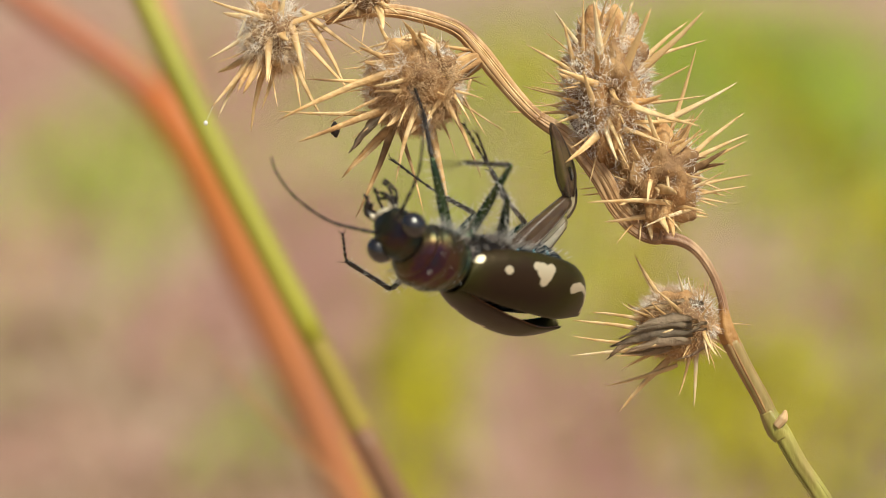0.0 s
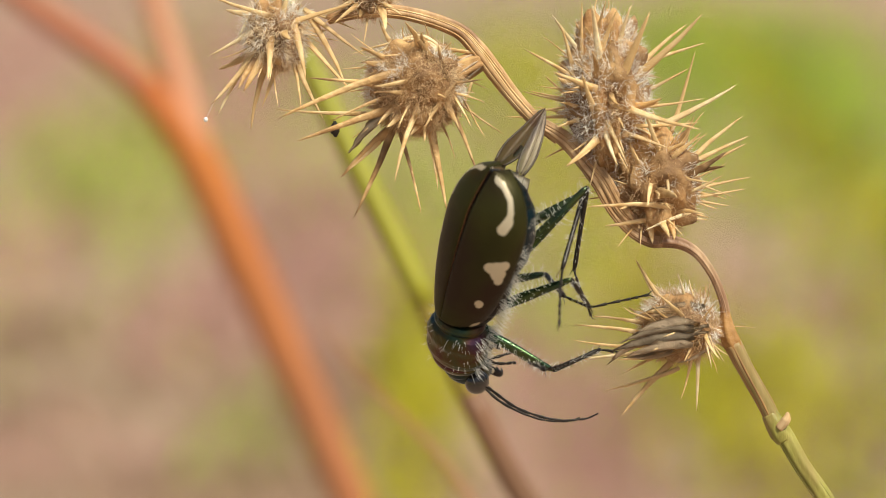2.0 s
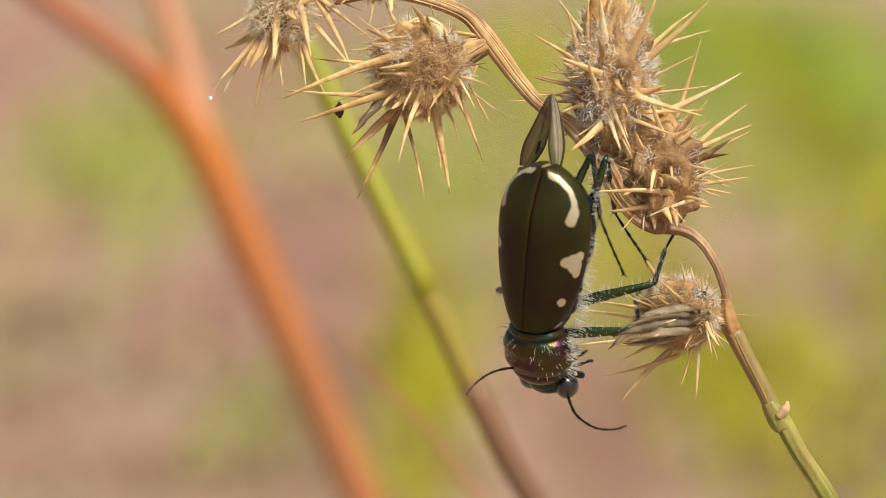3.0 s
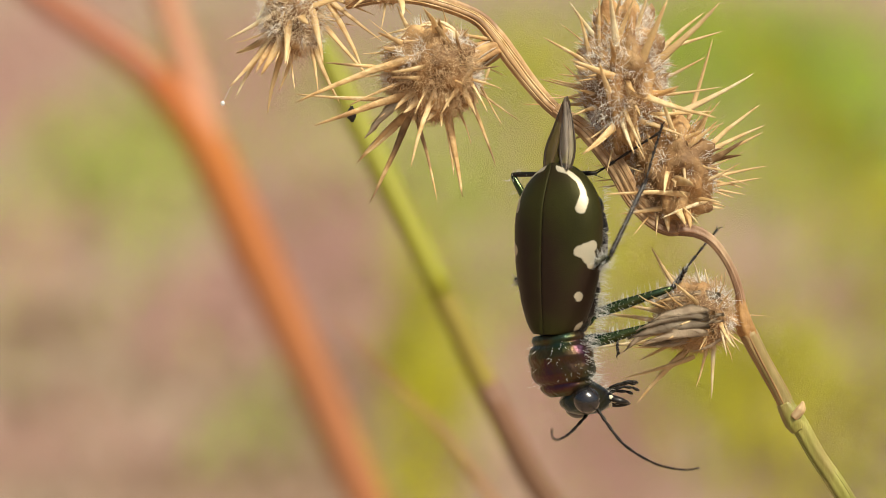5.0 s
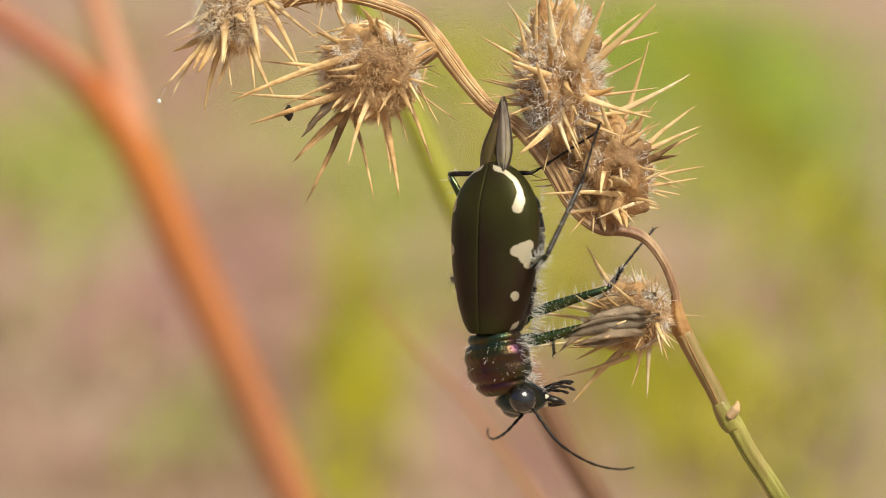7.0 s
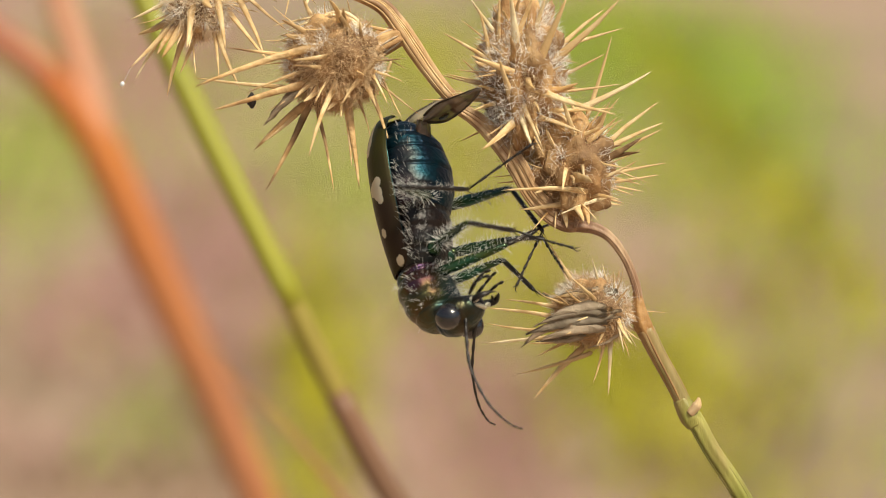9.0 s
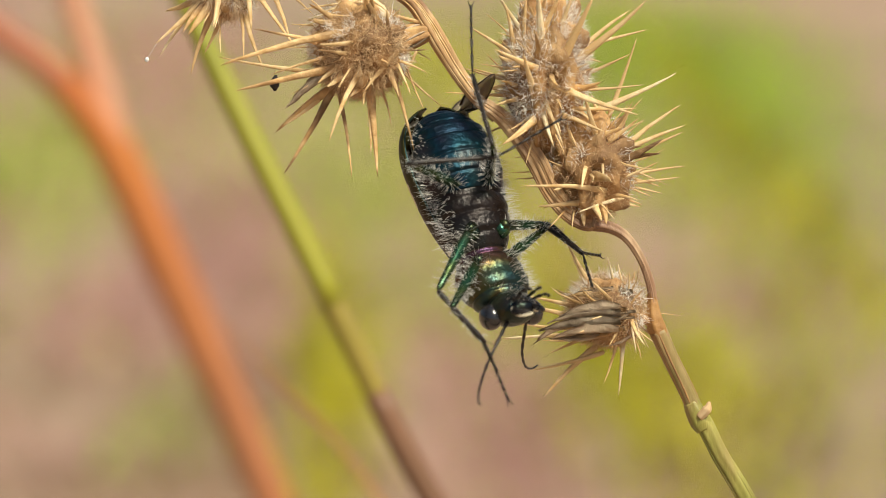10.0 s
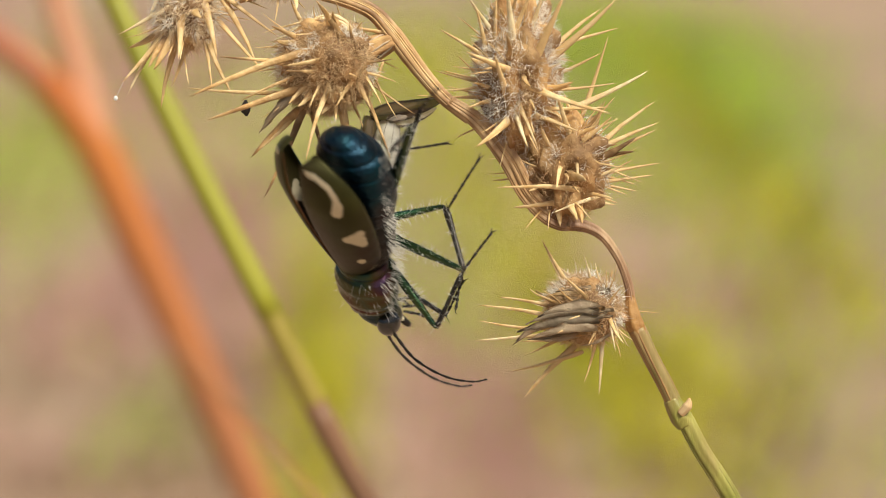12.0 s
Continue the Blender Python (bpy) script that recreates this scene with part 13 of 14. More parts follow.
    walk(limbs['middle', -1][0], [(0, pose(-0.00115, -0.00090, -0.00175, -40.0, -0.0, -170.6)), (0.1, pose(-0.00115, -0.00090, -0.00175, -40.0, -0.0, -170.6)), (0.2, pose(-0.00115, -0.00090, -0.00175, -40.0, -0.0, -170.6)), (0.3, pose(-0.00115, -0.00090, -0.00175, -41.8, -0.0, 177.9)), (0.4, pose(-0.00115, -0.00090, -0.00175, -42.5, 0.0, 165.8)), (0.5, pose(-0.00115, -0.00090, -0.00175, -41.8, -0.0, 153.9)), (0.6, pose(-0.00115, -0.00090, -0.00175, -41.8, -0.0, 153.9)), (0.7, pose(-0.00115, -0.00090, -0.00175, -41.8, -0.0, 153.9)), (0.8, pose(-0.00115, -0.00090, -0.00175, -49.1, 0.0, 137.8)), (0.9, pose(-0.00115, -0.00090, -0.00175, -53.7, 0.0, 116.1)), (1, pose(-0.00115, -0.00090, -0.00175, -53.9, 0.0, 93.2)), (1.1, pose(-0.00115, -0.00090, -0.00175, -47.6, 0.0, 69.4)), (1.2, pose(-0.00115, -0.00090, -0.00175, -37.6, 0.0, 51.9)), (1.3, pose(-0.00115, -0.00090, -0.00175, -54.7, 0.0, 65.6)), (1.4, pose(-0.00115, -0.00090, -0.00175, -69.4, -0.0, 102.9)), (1.5, pose(-0.00115, -0.00090, -0.00175, -67.9, -0.0, 158.0)), (1.6, pose(-0.00115, -0.00090, -0.00175, -59.3, -0.0, 150.5)), (1.7, pose(-0.00115, -0.00090, -0.00175, -49.5, 0.0, 145.7)), (1.8, pose(-0.00115, -0.00090, -0.00175, -39.3, -0.0, 142.5)), (1.9, pose(-0.00115, -0.00090, -0.00175, -29.4, -0.0, 140.2)), (2, pose(-0.00115, -0.00090, -0.00175, -20.3, -0.0, 138.4)), (2.1, pose(-0.00115, -0.00090, -0.00175, -23.2, -0.0, 134.0)), (2.2, pose(-0.00115, -0.00090, -0.00175, -26.0, -0.0, 129.3)), (2.3, pose(-0.00115, -0.00090, -0.00175, -28.7, -0.0, 124.3)), (2.4, pose(-0.00115, -0.00090, -0.00175, -31.2, -0.0, 119.2)), (2.5, pose(-0.00115, -0.00090, -0.00175, -33.4, -0.0, 113.9)), (2.6, pose(-0.00115, -0.00090, -0.00175, -33.4, -0.0, 113.9)), (2.7, pose(-0.00115, -0.00090, -0.00175, -33.4, -0.0, 113.9)), (3, pose(-0.00115, -0.00090, -0.00175, -33.1, 0.0, 113.8)), (3.3, pose(-0.00115, -0.00090, -0.00175, -32.5, -0.0, 113.6)), (3.6, pose(-0.00115, -0.00090, -0.00175, -31.7, -0.0, 113.3)), (3.9, pose(-0.00115, -0.00090, -0.00175, -31.0, -0.0, 113.1)), (4.1, pose(-0.00115, -0.00090, -0.00175, -30.7, 0.0, 113.0)), (4.3, pose(-0.00115, -0.00090, -0.00175, -30.5, -0.0, 113.0)), (4.5, pose(-0.00115, -0.00090, -0.00175, -30.5, 0.0, 113.0)), (5.5, pose(-0.00115, -0.00090, -0.00175, -30.5, -0.0, 113.0)), (7.5, pose(-0.00115, -0.00090, -0.00175, -30.5, -0.0, 113.0)), (7.7, pose(-0.00115, -0.00090, -0.00175, -30.5, -0.0, 113.0)), (8, pose(-0.00115, -0.00090, -0.00175, -32.5, -0.0, 110.3)), (8.3, pose(-0.00115, -0.00090, -0.00175, -37.0, -0.0, 102.9)), (8.6, pose(-0.00115, -0.00090, -0.00175, -42.1, -0.0, 92.2)), (8.9, pose(-0.00115, -0.00090, -0.00175, -45.6, -0.0, 81.3)), (9.1, pose(-0.00115, -0.00090, -0.00175, -46.8, -0.0, 76.1)), (9.3, pose(-0.00115, -0.00090, -0.00175, -47.2, -0.0, 74.2)), (9.4, pose(-0.00115, -0.00090, -0.00175, -47.2, -0.0, 74.2)), (9.5, pose(-0.00115, -0.00090, -0.00175, -47.2, -0.0, 74.2)), (9.6, pose(-0.00115, -0.00090, -0.00175, -39.4, -0.0, 66.0)), (9.7, pose(-0.00115, -0.00090, -0.00175, -30.2, -0.0, 58.8)), (9.8, pose(-0.00115, -0.00090, -0.00175, -20.3, 0.0, 52.7)), (9.9, pose(-0.00115, -0.00090, -0.00175, -10.6, 0.0, 47.6)), (10, pose(-0.00115, -0.00090, -0.00175, -1.9, 0.0, 43.2)), (10.1, pose(-0.00115, -0.00090, -0.00175, 3.4, -0.0, 44.9)), (10.2, pose(-0.00115, -0.00090, -0.00175, 8.9, -0.0, 46.7)), (10.3, pose(-0.00115, -0.00090, -0.00175, 14.4, -0.0, 48.6)), (10.4, pose(-0.00115, -0.00090, -0.00175, 19.8, 0.0, 50.5)), (10.5, pose(-0.00115, -0.00090, -0.00175, 25.1, -0.0, 52.5)), (10.6, pose(-0.00115, -0.00090, -0.00175, 25.1, -0.0, 52.5)), (10.7, pose(-0.00115, -0.00090, -0.00175, 25.1, -0.0, 52.5)), (10.8, pose(-0.00115, -0.00090, -0.00175, 25.1, -0.0, 52.5)), (10.9, pose(-0.00115, -0.00090, -0.00175, 30.4, 0.0, 86.5)), (11, pose(-0.00115, -0.00090, -0.00175, 26.7, -0.0, 121.1)), (11.1, pose(-0.00115, -0.00090, -0.00175, 27.7, -0.0, 96.1)), (11.2, pose(-0.00115, -0.00090, -0.00175, 24.3, 0.0, 71.7)), (11.3, pose(-0.00115, -0.00090, -0.00175, 15.6, -0.0, 60.0)), (11.4, pose(-0.00115, -0.00090, -0.00175, 5.7, -0.0, 48.6)), (11.5, pose(-0.00115, -0.00090, -0.00175, -3.8, -0.0, 38.2)), (11.6, pose(-0.00115, -0.00090, -0.00175, -6.3, -0.0, 47.3)), (11.7, pose(-0.00115, -0.00090, -0.00175, -8.9, 0.0, 57.4)), (11.8, pose(-0.00115, -0.00090, -0.00175, -11.3, 0.0, 67.9)), (11.9, pose(-0.00115, -0.00090, -0.00175, -13.2, -0.0, 78.3)), (12, pose(-0.00115, -0.00090, -0.00175, -14.6, -0.0, 87.8))])
    walk(limbs['middle', -1][1], [(0, pose(-0.00053, -0.00468, -0.00497, 0.3, -0.0, -10.3)), (0.1, pose(-0.00053, -0.00468, -0.00497, 0.3, -0.0, -10.3)), (0.2, pose(-0.00053, -0.00468, -0.00497, 0.3, -0.0, -10.3)), (0.3, pose(-0.00128, -0.00462, -0.00509, -9.3, -0.0, -21.0)), (0.4, pose(-0.00206, -0.00448, -0.00513, -19.1, -0.0, -33.1)), (0.5, pose(-0.00279, -0.00425, -0.00508, -27.4, -0.0, -45.7)), (0.6, pose(-0.00279, -0.00425, -0.00508, -27.4, -0.0, -45.7)), (0.7, pose(-0.00279, -0.00425, -0.00508, -27.4, -0.0, -45.7)), (0.8, pose(-0.00335, -0.00332, -0.00553, -31.4, 0.0, -61.1)), (0.9, pose(-0.00381, -0.00220, -0.00578, -33.4, -0.0, -78.7)), (1, pose(-0.00409, -0.00107, -0.00579, -33.0, 0.0, -95.4)), (1.1, pose(-0.00430, 0.00029, -0.00544, 19.3, -0.0, -139.6)), (1.2, pose(-0.00427, 0.00154, -0.00480, 53.2, -0.0, 143.1)), (1.3, pose(-0.00378, 0.00030, -0.00583, 56.4, -0.0, -167.0)), (1.4, pose(-0.00287, -0.00129, -0.00643, 0.1, 0.0, -94.8)), (1.5, pose(-0.00185, -0.00264, -0.00638, -23.6, 0.0, -78.7)), (1.6, pose(-0.00241, -0.00312, -0.00605, -30.3, -0.0, -69.6)), (1.7, pose(-0.00298, -0.00358, -0.00555, -37.0, -0.0, -57.8)), (1.8, pose(-0.00350, -0.00397, -0.00492, -42.6, -0.0, -43.3)), (1.9, pose(-0.00394, -0.00425, -0.00420, -45.9, -0.0, -27.3)), (2, pose(-0.00426, -0.00441, -0.00348, -46.8, -0.0, -12.1)), (2.1, pose(-0.00446, -0.00409, -0.00372, -55.1, -0.0, -21.0)), (2.2, pose(-0.00463, -0.00375, -0.00394, -63.3, -0.0, -36.3)), (2.3, pose(-0.00477, -0.00337, -0.00415, -68.8, -0.0, -62.0)), (2.4, pose(-0.00489, -0.00298, -0.00434, -69.0, -0.0, -93.4)), (2.5, pose(-0.00497, -0.00259, -0.00450, -64.7, 0.0, -116.8)), (2.6, pose(-0.00497, -0.00259, -0.00450, -64.7, 0.0, -116.8)), (2.7, pose(-0.00497, -0.00259, -0.00450, -64.7, 0.0, -116.8)), (3, pose(-0.00498, -0.00259, -0.00448, -64.7, -0.0, -118.4)), (3.3, pose(-0.00502, -0.00259, -0.00444, -64.6, -0.0, -122.3)), (3.6, pose(-0.00506, -0.00258, -0.00438, -64.3, 0.0, -127.0)), (3.9, pose(-0.00509, -0.00258, -0.00432, -64.0, -0.0, -131.1)), (4.1, pose(-0.00511, -0.00258, -0.00430, -63.8, 0.0, -132.9)), (4.3, pose(-0.00511, -0.00258, -0.00429, -63.7, 0.0, -133.6)), (4.5, pose(-0.00511, -0.00258, -0.00429, -63.7, 0.0, -133.6)), (5.5, pose(-0.00511, -0.00258, -0.00429, -63.7, 0.0, -133.6)), (7.5, pose(-0.00511, -0.00258, -0.00429, -63.7, 0.0, -133.6)), (7.7, pose(-0.00511, -0.00258, -0.00429, -63.7, 0.0, -133.6)), (8, pose(-0.00511, -0.00236, -0.00443, -60.5, -0.0, -126.3)), (8.3, pose(-0.00504, -0.00179, -0.00476, -50.3, -0.0, -112.4)), (8.6, pose(-0.00486, -0.00104, -0.00510, -34.8, -0.0, -101.2)), (8.9, pose(-0.00461, -0.00037, -0.00532, -21.0, -0.0, -94.5)), (9.1, pose(-0.00447, -0.00008, -0.00539, -15.4, -0.0, -92.3)), (9.3, pose(-0.00442, 0.00003, -0.00542, -13.4, -0.0, -91.5)), (9.4, pose(-0.00442, 0.00003, -0.00542, -13.4, -0.0, -91.5)), (9.5, pose(-0.00442, 0.00003, -0.00542, -13.4, -0.0, -91.5)), (9.6, pose(-0.00468, 0.00067, -0.00492, -11.4, -0.0, -80.1)), (9.7, pose(-0.00485, 0.00134, -0.00426, -8.6, -0.0, -67.0)), (9.8, pose(-0.00488, 0.00194, -0.00349, -5.1, -0.0, -53.5)), (9.9, pose(-0.00478, 0.00242, -0.00267, -1.5, 0.0, -40.7)), (10, pose(-0.00457, 0.00274, -0.00191, 1.6, -0.0, -29.9)), (10.1, pose(-0.00467, 0.00263, -0.00145, 8.5, -0.0, -30.2)), (10.2, pose(-0.00475, 0.00249, -0.00098, 15.7, -0.0, -30.5)), (10.3, pose(-0.00478, 0.00230, -0.00051, 23.1, -0.0, -30.9)), (10.4, pose(-0.00478, 0.00209, -0.00006, 30.4, -0.0, -31.3)), (10.5, pose(-0.00475, 0.00185, 0.00037, 37.3, -0.0, -31.8)), (10.6, pose(-0.00475, 0.00185, 0.00037, 37.3, -0.0, -31.8)), (10.7, pose(-0.00475, 0.00185, 0.00037, 37.3, -0.0, -31.8)), (10.8, pose(-0.00475, 0.00185, 0.00037, 37.3, -0.0, -31.8)), (10.9, pose(-0.00545, -0.00064, 0.00078, 5.7, 0.0, -18.7)), (11, pose(-0.00498, -0.00320, 0.00050, -26.1, -0.0, -7.1)), (11.1, pose(-0.00555, -0.00137, 0.00058, -11.2, 0.0, -35.3)), (11.2, pose(-0.00548, 0.00053, 0.00031, 6.0, -0.0, -60.6)), (11.3, pose(-0.00532, 0.00151, -0.00041, 17.9, -0.0, -88.8)), (11.4, pose(-0.00488, 0.00239, -0.00126, 25.6, 0.0, -154.0)), (11.5, pose(-0.00424, 0.00302, -0.00208, 18.6, -0.0, 174.4)), (11.6, pose(-0.00480, 0.00247, -0.00230, 11.6, -0.0, -173.9)), (11.7, pose(-0.00531, 0.00176, -0.00252, 1.9, 0.0, -159.6)), (11.8, pose(-0.00569, 0.00094, -0.00273, -8.9, -0.0, -144.0)), (11.9, pose(-0.00592, 0.00009, -0.00289, -18.1, -0.0, -129.1)), (12, pose(-0.00599, -0.00071, -0.00301, -24.4, -0.0, -116.6))])
    walk(limbs['middle', -1][2], [(0, pose(0.00019, -0.00074, -0.00495, -49.1, -0.0, 36.5)), (0.1, pose(0.00019, -0.00074, -0.00495, -49.1, -0.0, 36.5)), (0.2, pose(0.00019, -0.00074, -0.00495, -49.1, -0.0, 36.5)), (0.3, pose(0.00013, -0.00094, -0.00573, -42.0, -0.0, 4.9)), (0.4, pose(0.00000, -0.00131, -0.00643, -24.6, -0.0, -22.5)), (0.5, pose(-0.00025, -0.00176, -0.00693, -7.8, -0.0, -39.0)), (0.6, pose(-0.00025, -0.00176, -0.00693, -7.8, -0.0, -39.0)), (0.7, pose(-0.00025, -0.00176, -0.00693, -7.8, -0.0, -39.0)), (0.8, pose(-0.00036, -0.00167, -0.00762, -21.0, -0.0, -55.5)), (0.9, pose(-0.00053, -0.00154, -0.00799, -34.1, -0.0, -78.9)), (1, pose(-0.00075, -0.00138, -0.00797, -40.9, 0.0, -103.8)), (1.1, pose(-0.00185, -0.00259, -0.00412, -50.8, 0.0, -114.5)), (1.2, pose(-0.00570, -0.00037, -0.00160, -59.3, 0.0, -130.4)), (1.3, pose(-0.00329, -0.00186, -0.00250, -50.5, -0.0, -132.6)), (1.4, pose(0.00112, -0.00163, -0.00643, -41.6, -0.0, -134.2)), (1.5, pose(0.00174, -0.00192, -0.00798, -32.8, -0.0, -135.3)), (1.6, pose(0.00083, -0.00192, -0.00807, -40.3, -0.0, -146.8)), (1.7, pose(-0.00027, -0.00188, -0.00796, -47.4, -0.0, -164.0)), (1.8, pose(-0.00148, -0.00182, -0.00763, -51.4, -0.0, 173.4)), (1.9, pose(-0.00266, -0.00177, -0.00708, -50.8, 0.0, 150.8)), (2, pose(-0.00369, -0.00173, -0.00640, -47.1, -0.0, 133.5)), (2.1, pose(-0.00364, -0.00196, -0.00700, -44.0, -0.0, 142.3)), (2.2, pose(-0.00356, -0.00230, -0.00751, -40.2, -0.0, 150.5)), (2.3, pose(-0.00349, -0.00269, -0.00788, -35.7, -0.0, 157.8)), (2.4, pose(-0.00345, -0.00307, -0.00807, -30.9, -0.0, 164.3)), (2.5, pose(-0.00345, -0.00336, -0.00812, -26.1, -0.0, 169.8)), (2.6, pose(-0.00345, -0.00336, -0.00812, -26.1, -0.0, 169.8)), (2.7, pose(-0.00345, -0.00336, -0.00812, -26.1, -0.0, 169.8)), (3, pose(-0.00348, -0.00340, -0.00810, -27.7, -0.0, 169.8)), (3.3, pose(-0.00357, -0.00350, -0.00805, -31.6, 0.0, 169.5)), (3.6, pose(-0.00367, -0.00363, -0.00798, -36.5, 0.0, 169.2)), (3.9, pose(-0.00377, -0.00374, -0.00792, -40.9, 0.0, 168.8)), (4.1, pose(-0.00381, -0.00379, -0.00789, -42.9, -0.0, 168.7)), (4.3, pose(-0.00383, -0.00380, -0.00788, -43.6, 0.0, 168.6)), (4.5, pose(-0.00383, -0.00380, -0.00788, -43.6, 0.0, 168.6)), (5.5, pose(-0.00383, -0.00380, -0.00788, -43.6, 0.0, 168.6)), (7.5, pose(-0.00383, -0.00380, -0.00788, -43.6, 0.0, 168.6)), (7.7, pose(-0.00383, -0.00380, -0.00788, -43.6, 0.0, 168.6)), (8, pose(-0.00352, -0.00353, -0.00791, -48.7, -0.0, 172.8)), (8.3, pose(-0.00268, -0.00276, -0.00784, -63.2, 0.0, -165.4)), (8.6, pose(-0.00164, -0.00167, -0.00739, -66.8, -0.0, -90.2)), (8.9, pose(-0.00089, -0.00066, -0.00676, -49.9, -0.0, -57.5)), (9.1, pose(-0.00062, -0.00023, -0.00646, -43.1, -0.0, -51.8)), (9.3, pose(-0.00053, -0.00007, -0.00634, -40.8, -0.0, -50.2)), (9.4, pose(-0.00053, -0.00007, -0.00634, -40.8, -0.0, -50.2)), (9.5, pose(-0.00053, -0.00007, -0.00634, -40.8, -0.0, -50.2)), (9.6, pose(-0.00082, 0.00135, -0.00571, -32.1, 0.0, -40.7)), (9.7, pose(-0.00121, 0.00288, -0.00486, -21.0, -0.0, -31.6)), (9.8, pose(-0.00168, 0.00431, -0.00384, -8.8, -0.0, -23.4)), (9.9, pose(-0.00217, 0.00545, -0.00278, 2.8, -0.0, -16.2)), (10, pose(-0.00258, 0.00621, -0.00180, 12.6, -0.0, -9.9)), (10.1, pose(-0.00268, 0.00605, -0.00086, 16.1, 0.0, -7.1)), (10.2, pose(-0.00279, 0.00580, 0.00011, 19.5, -0.0, -4.2)), (10.3, pose(-0.00289, 0.00546, 0.00106, 22.9, 0.0, -1.1)), (10.4, pose(-0.00299, 0.00504, 0.00197, 26.2, 0.0, 2.2)), (10.5, pose(-0.00307, 0.00456, 0.00279, 29.4, -0.0, 5.5)), (10.6, pose(-0.00307, 0.00456, 0.00279, 29.4, -0.0, 5.5)), (10.7, pose(-0.00307, 0.00456, 0.00279, 29.4, -0.0, 5.5)), (10.8, pose(-0.00307, 0.00456, 0.00279, 29.4, -0.0, 5.5)), (10.9, pose(-0.00418, 0.00313, 0.00118, -6.4, 0.0, 24.7)), (11, pose(-0.00453, 0.00036, -0.00126, -41.3, 0.0, 47.0)), (11.1, pose(-0.00328, 0.00183, -0.00020, -39.8, -0.0, 36.7)), (11.2, pose(-0.00201, 0.00249, 0.00073, -37.5, -0.0, 26.9)), (11.3, pose(-0.00151, 0.00159, 0.00082, -42.5, -0.0, 30.3)), (11.4, pose(-0.00330, -0.00085, 0.00047, -47.5, -0.0, 34.5)), (11.5, pose(-0.00461, -0.00075, -0.00081, -52.3, -0.0, 39.4)), (11.6, pose(-0.00439, -0.00143, -0.00150, -63.7, 0.0, 49.1)), (11.7, pose(-0.00392, -0.00198, -0.00239, -75.4, 0.0, 79.4)), (11.8, pose(-0.00337, -0.00225, -0.00334, -75.1, 0.0, 149.2)), (11.9, pose(-0.00296, -0.00231, -0.00413, -63.1, 0.0, 178.0)), (12, pose(-0.00273, -0.00234, -0.00466, -51.6, -0.0, -172.6))])
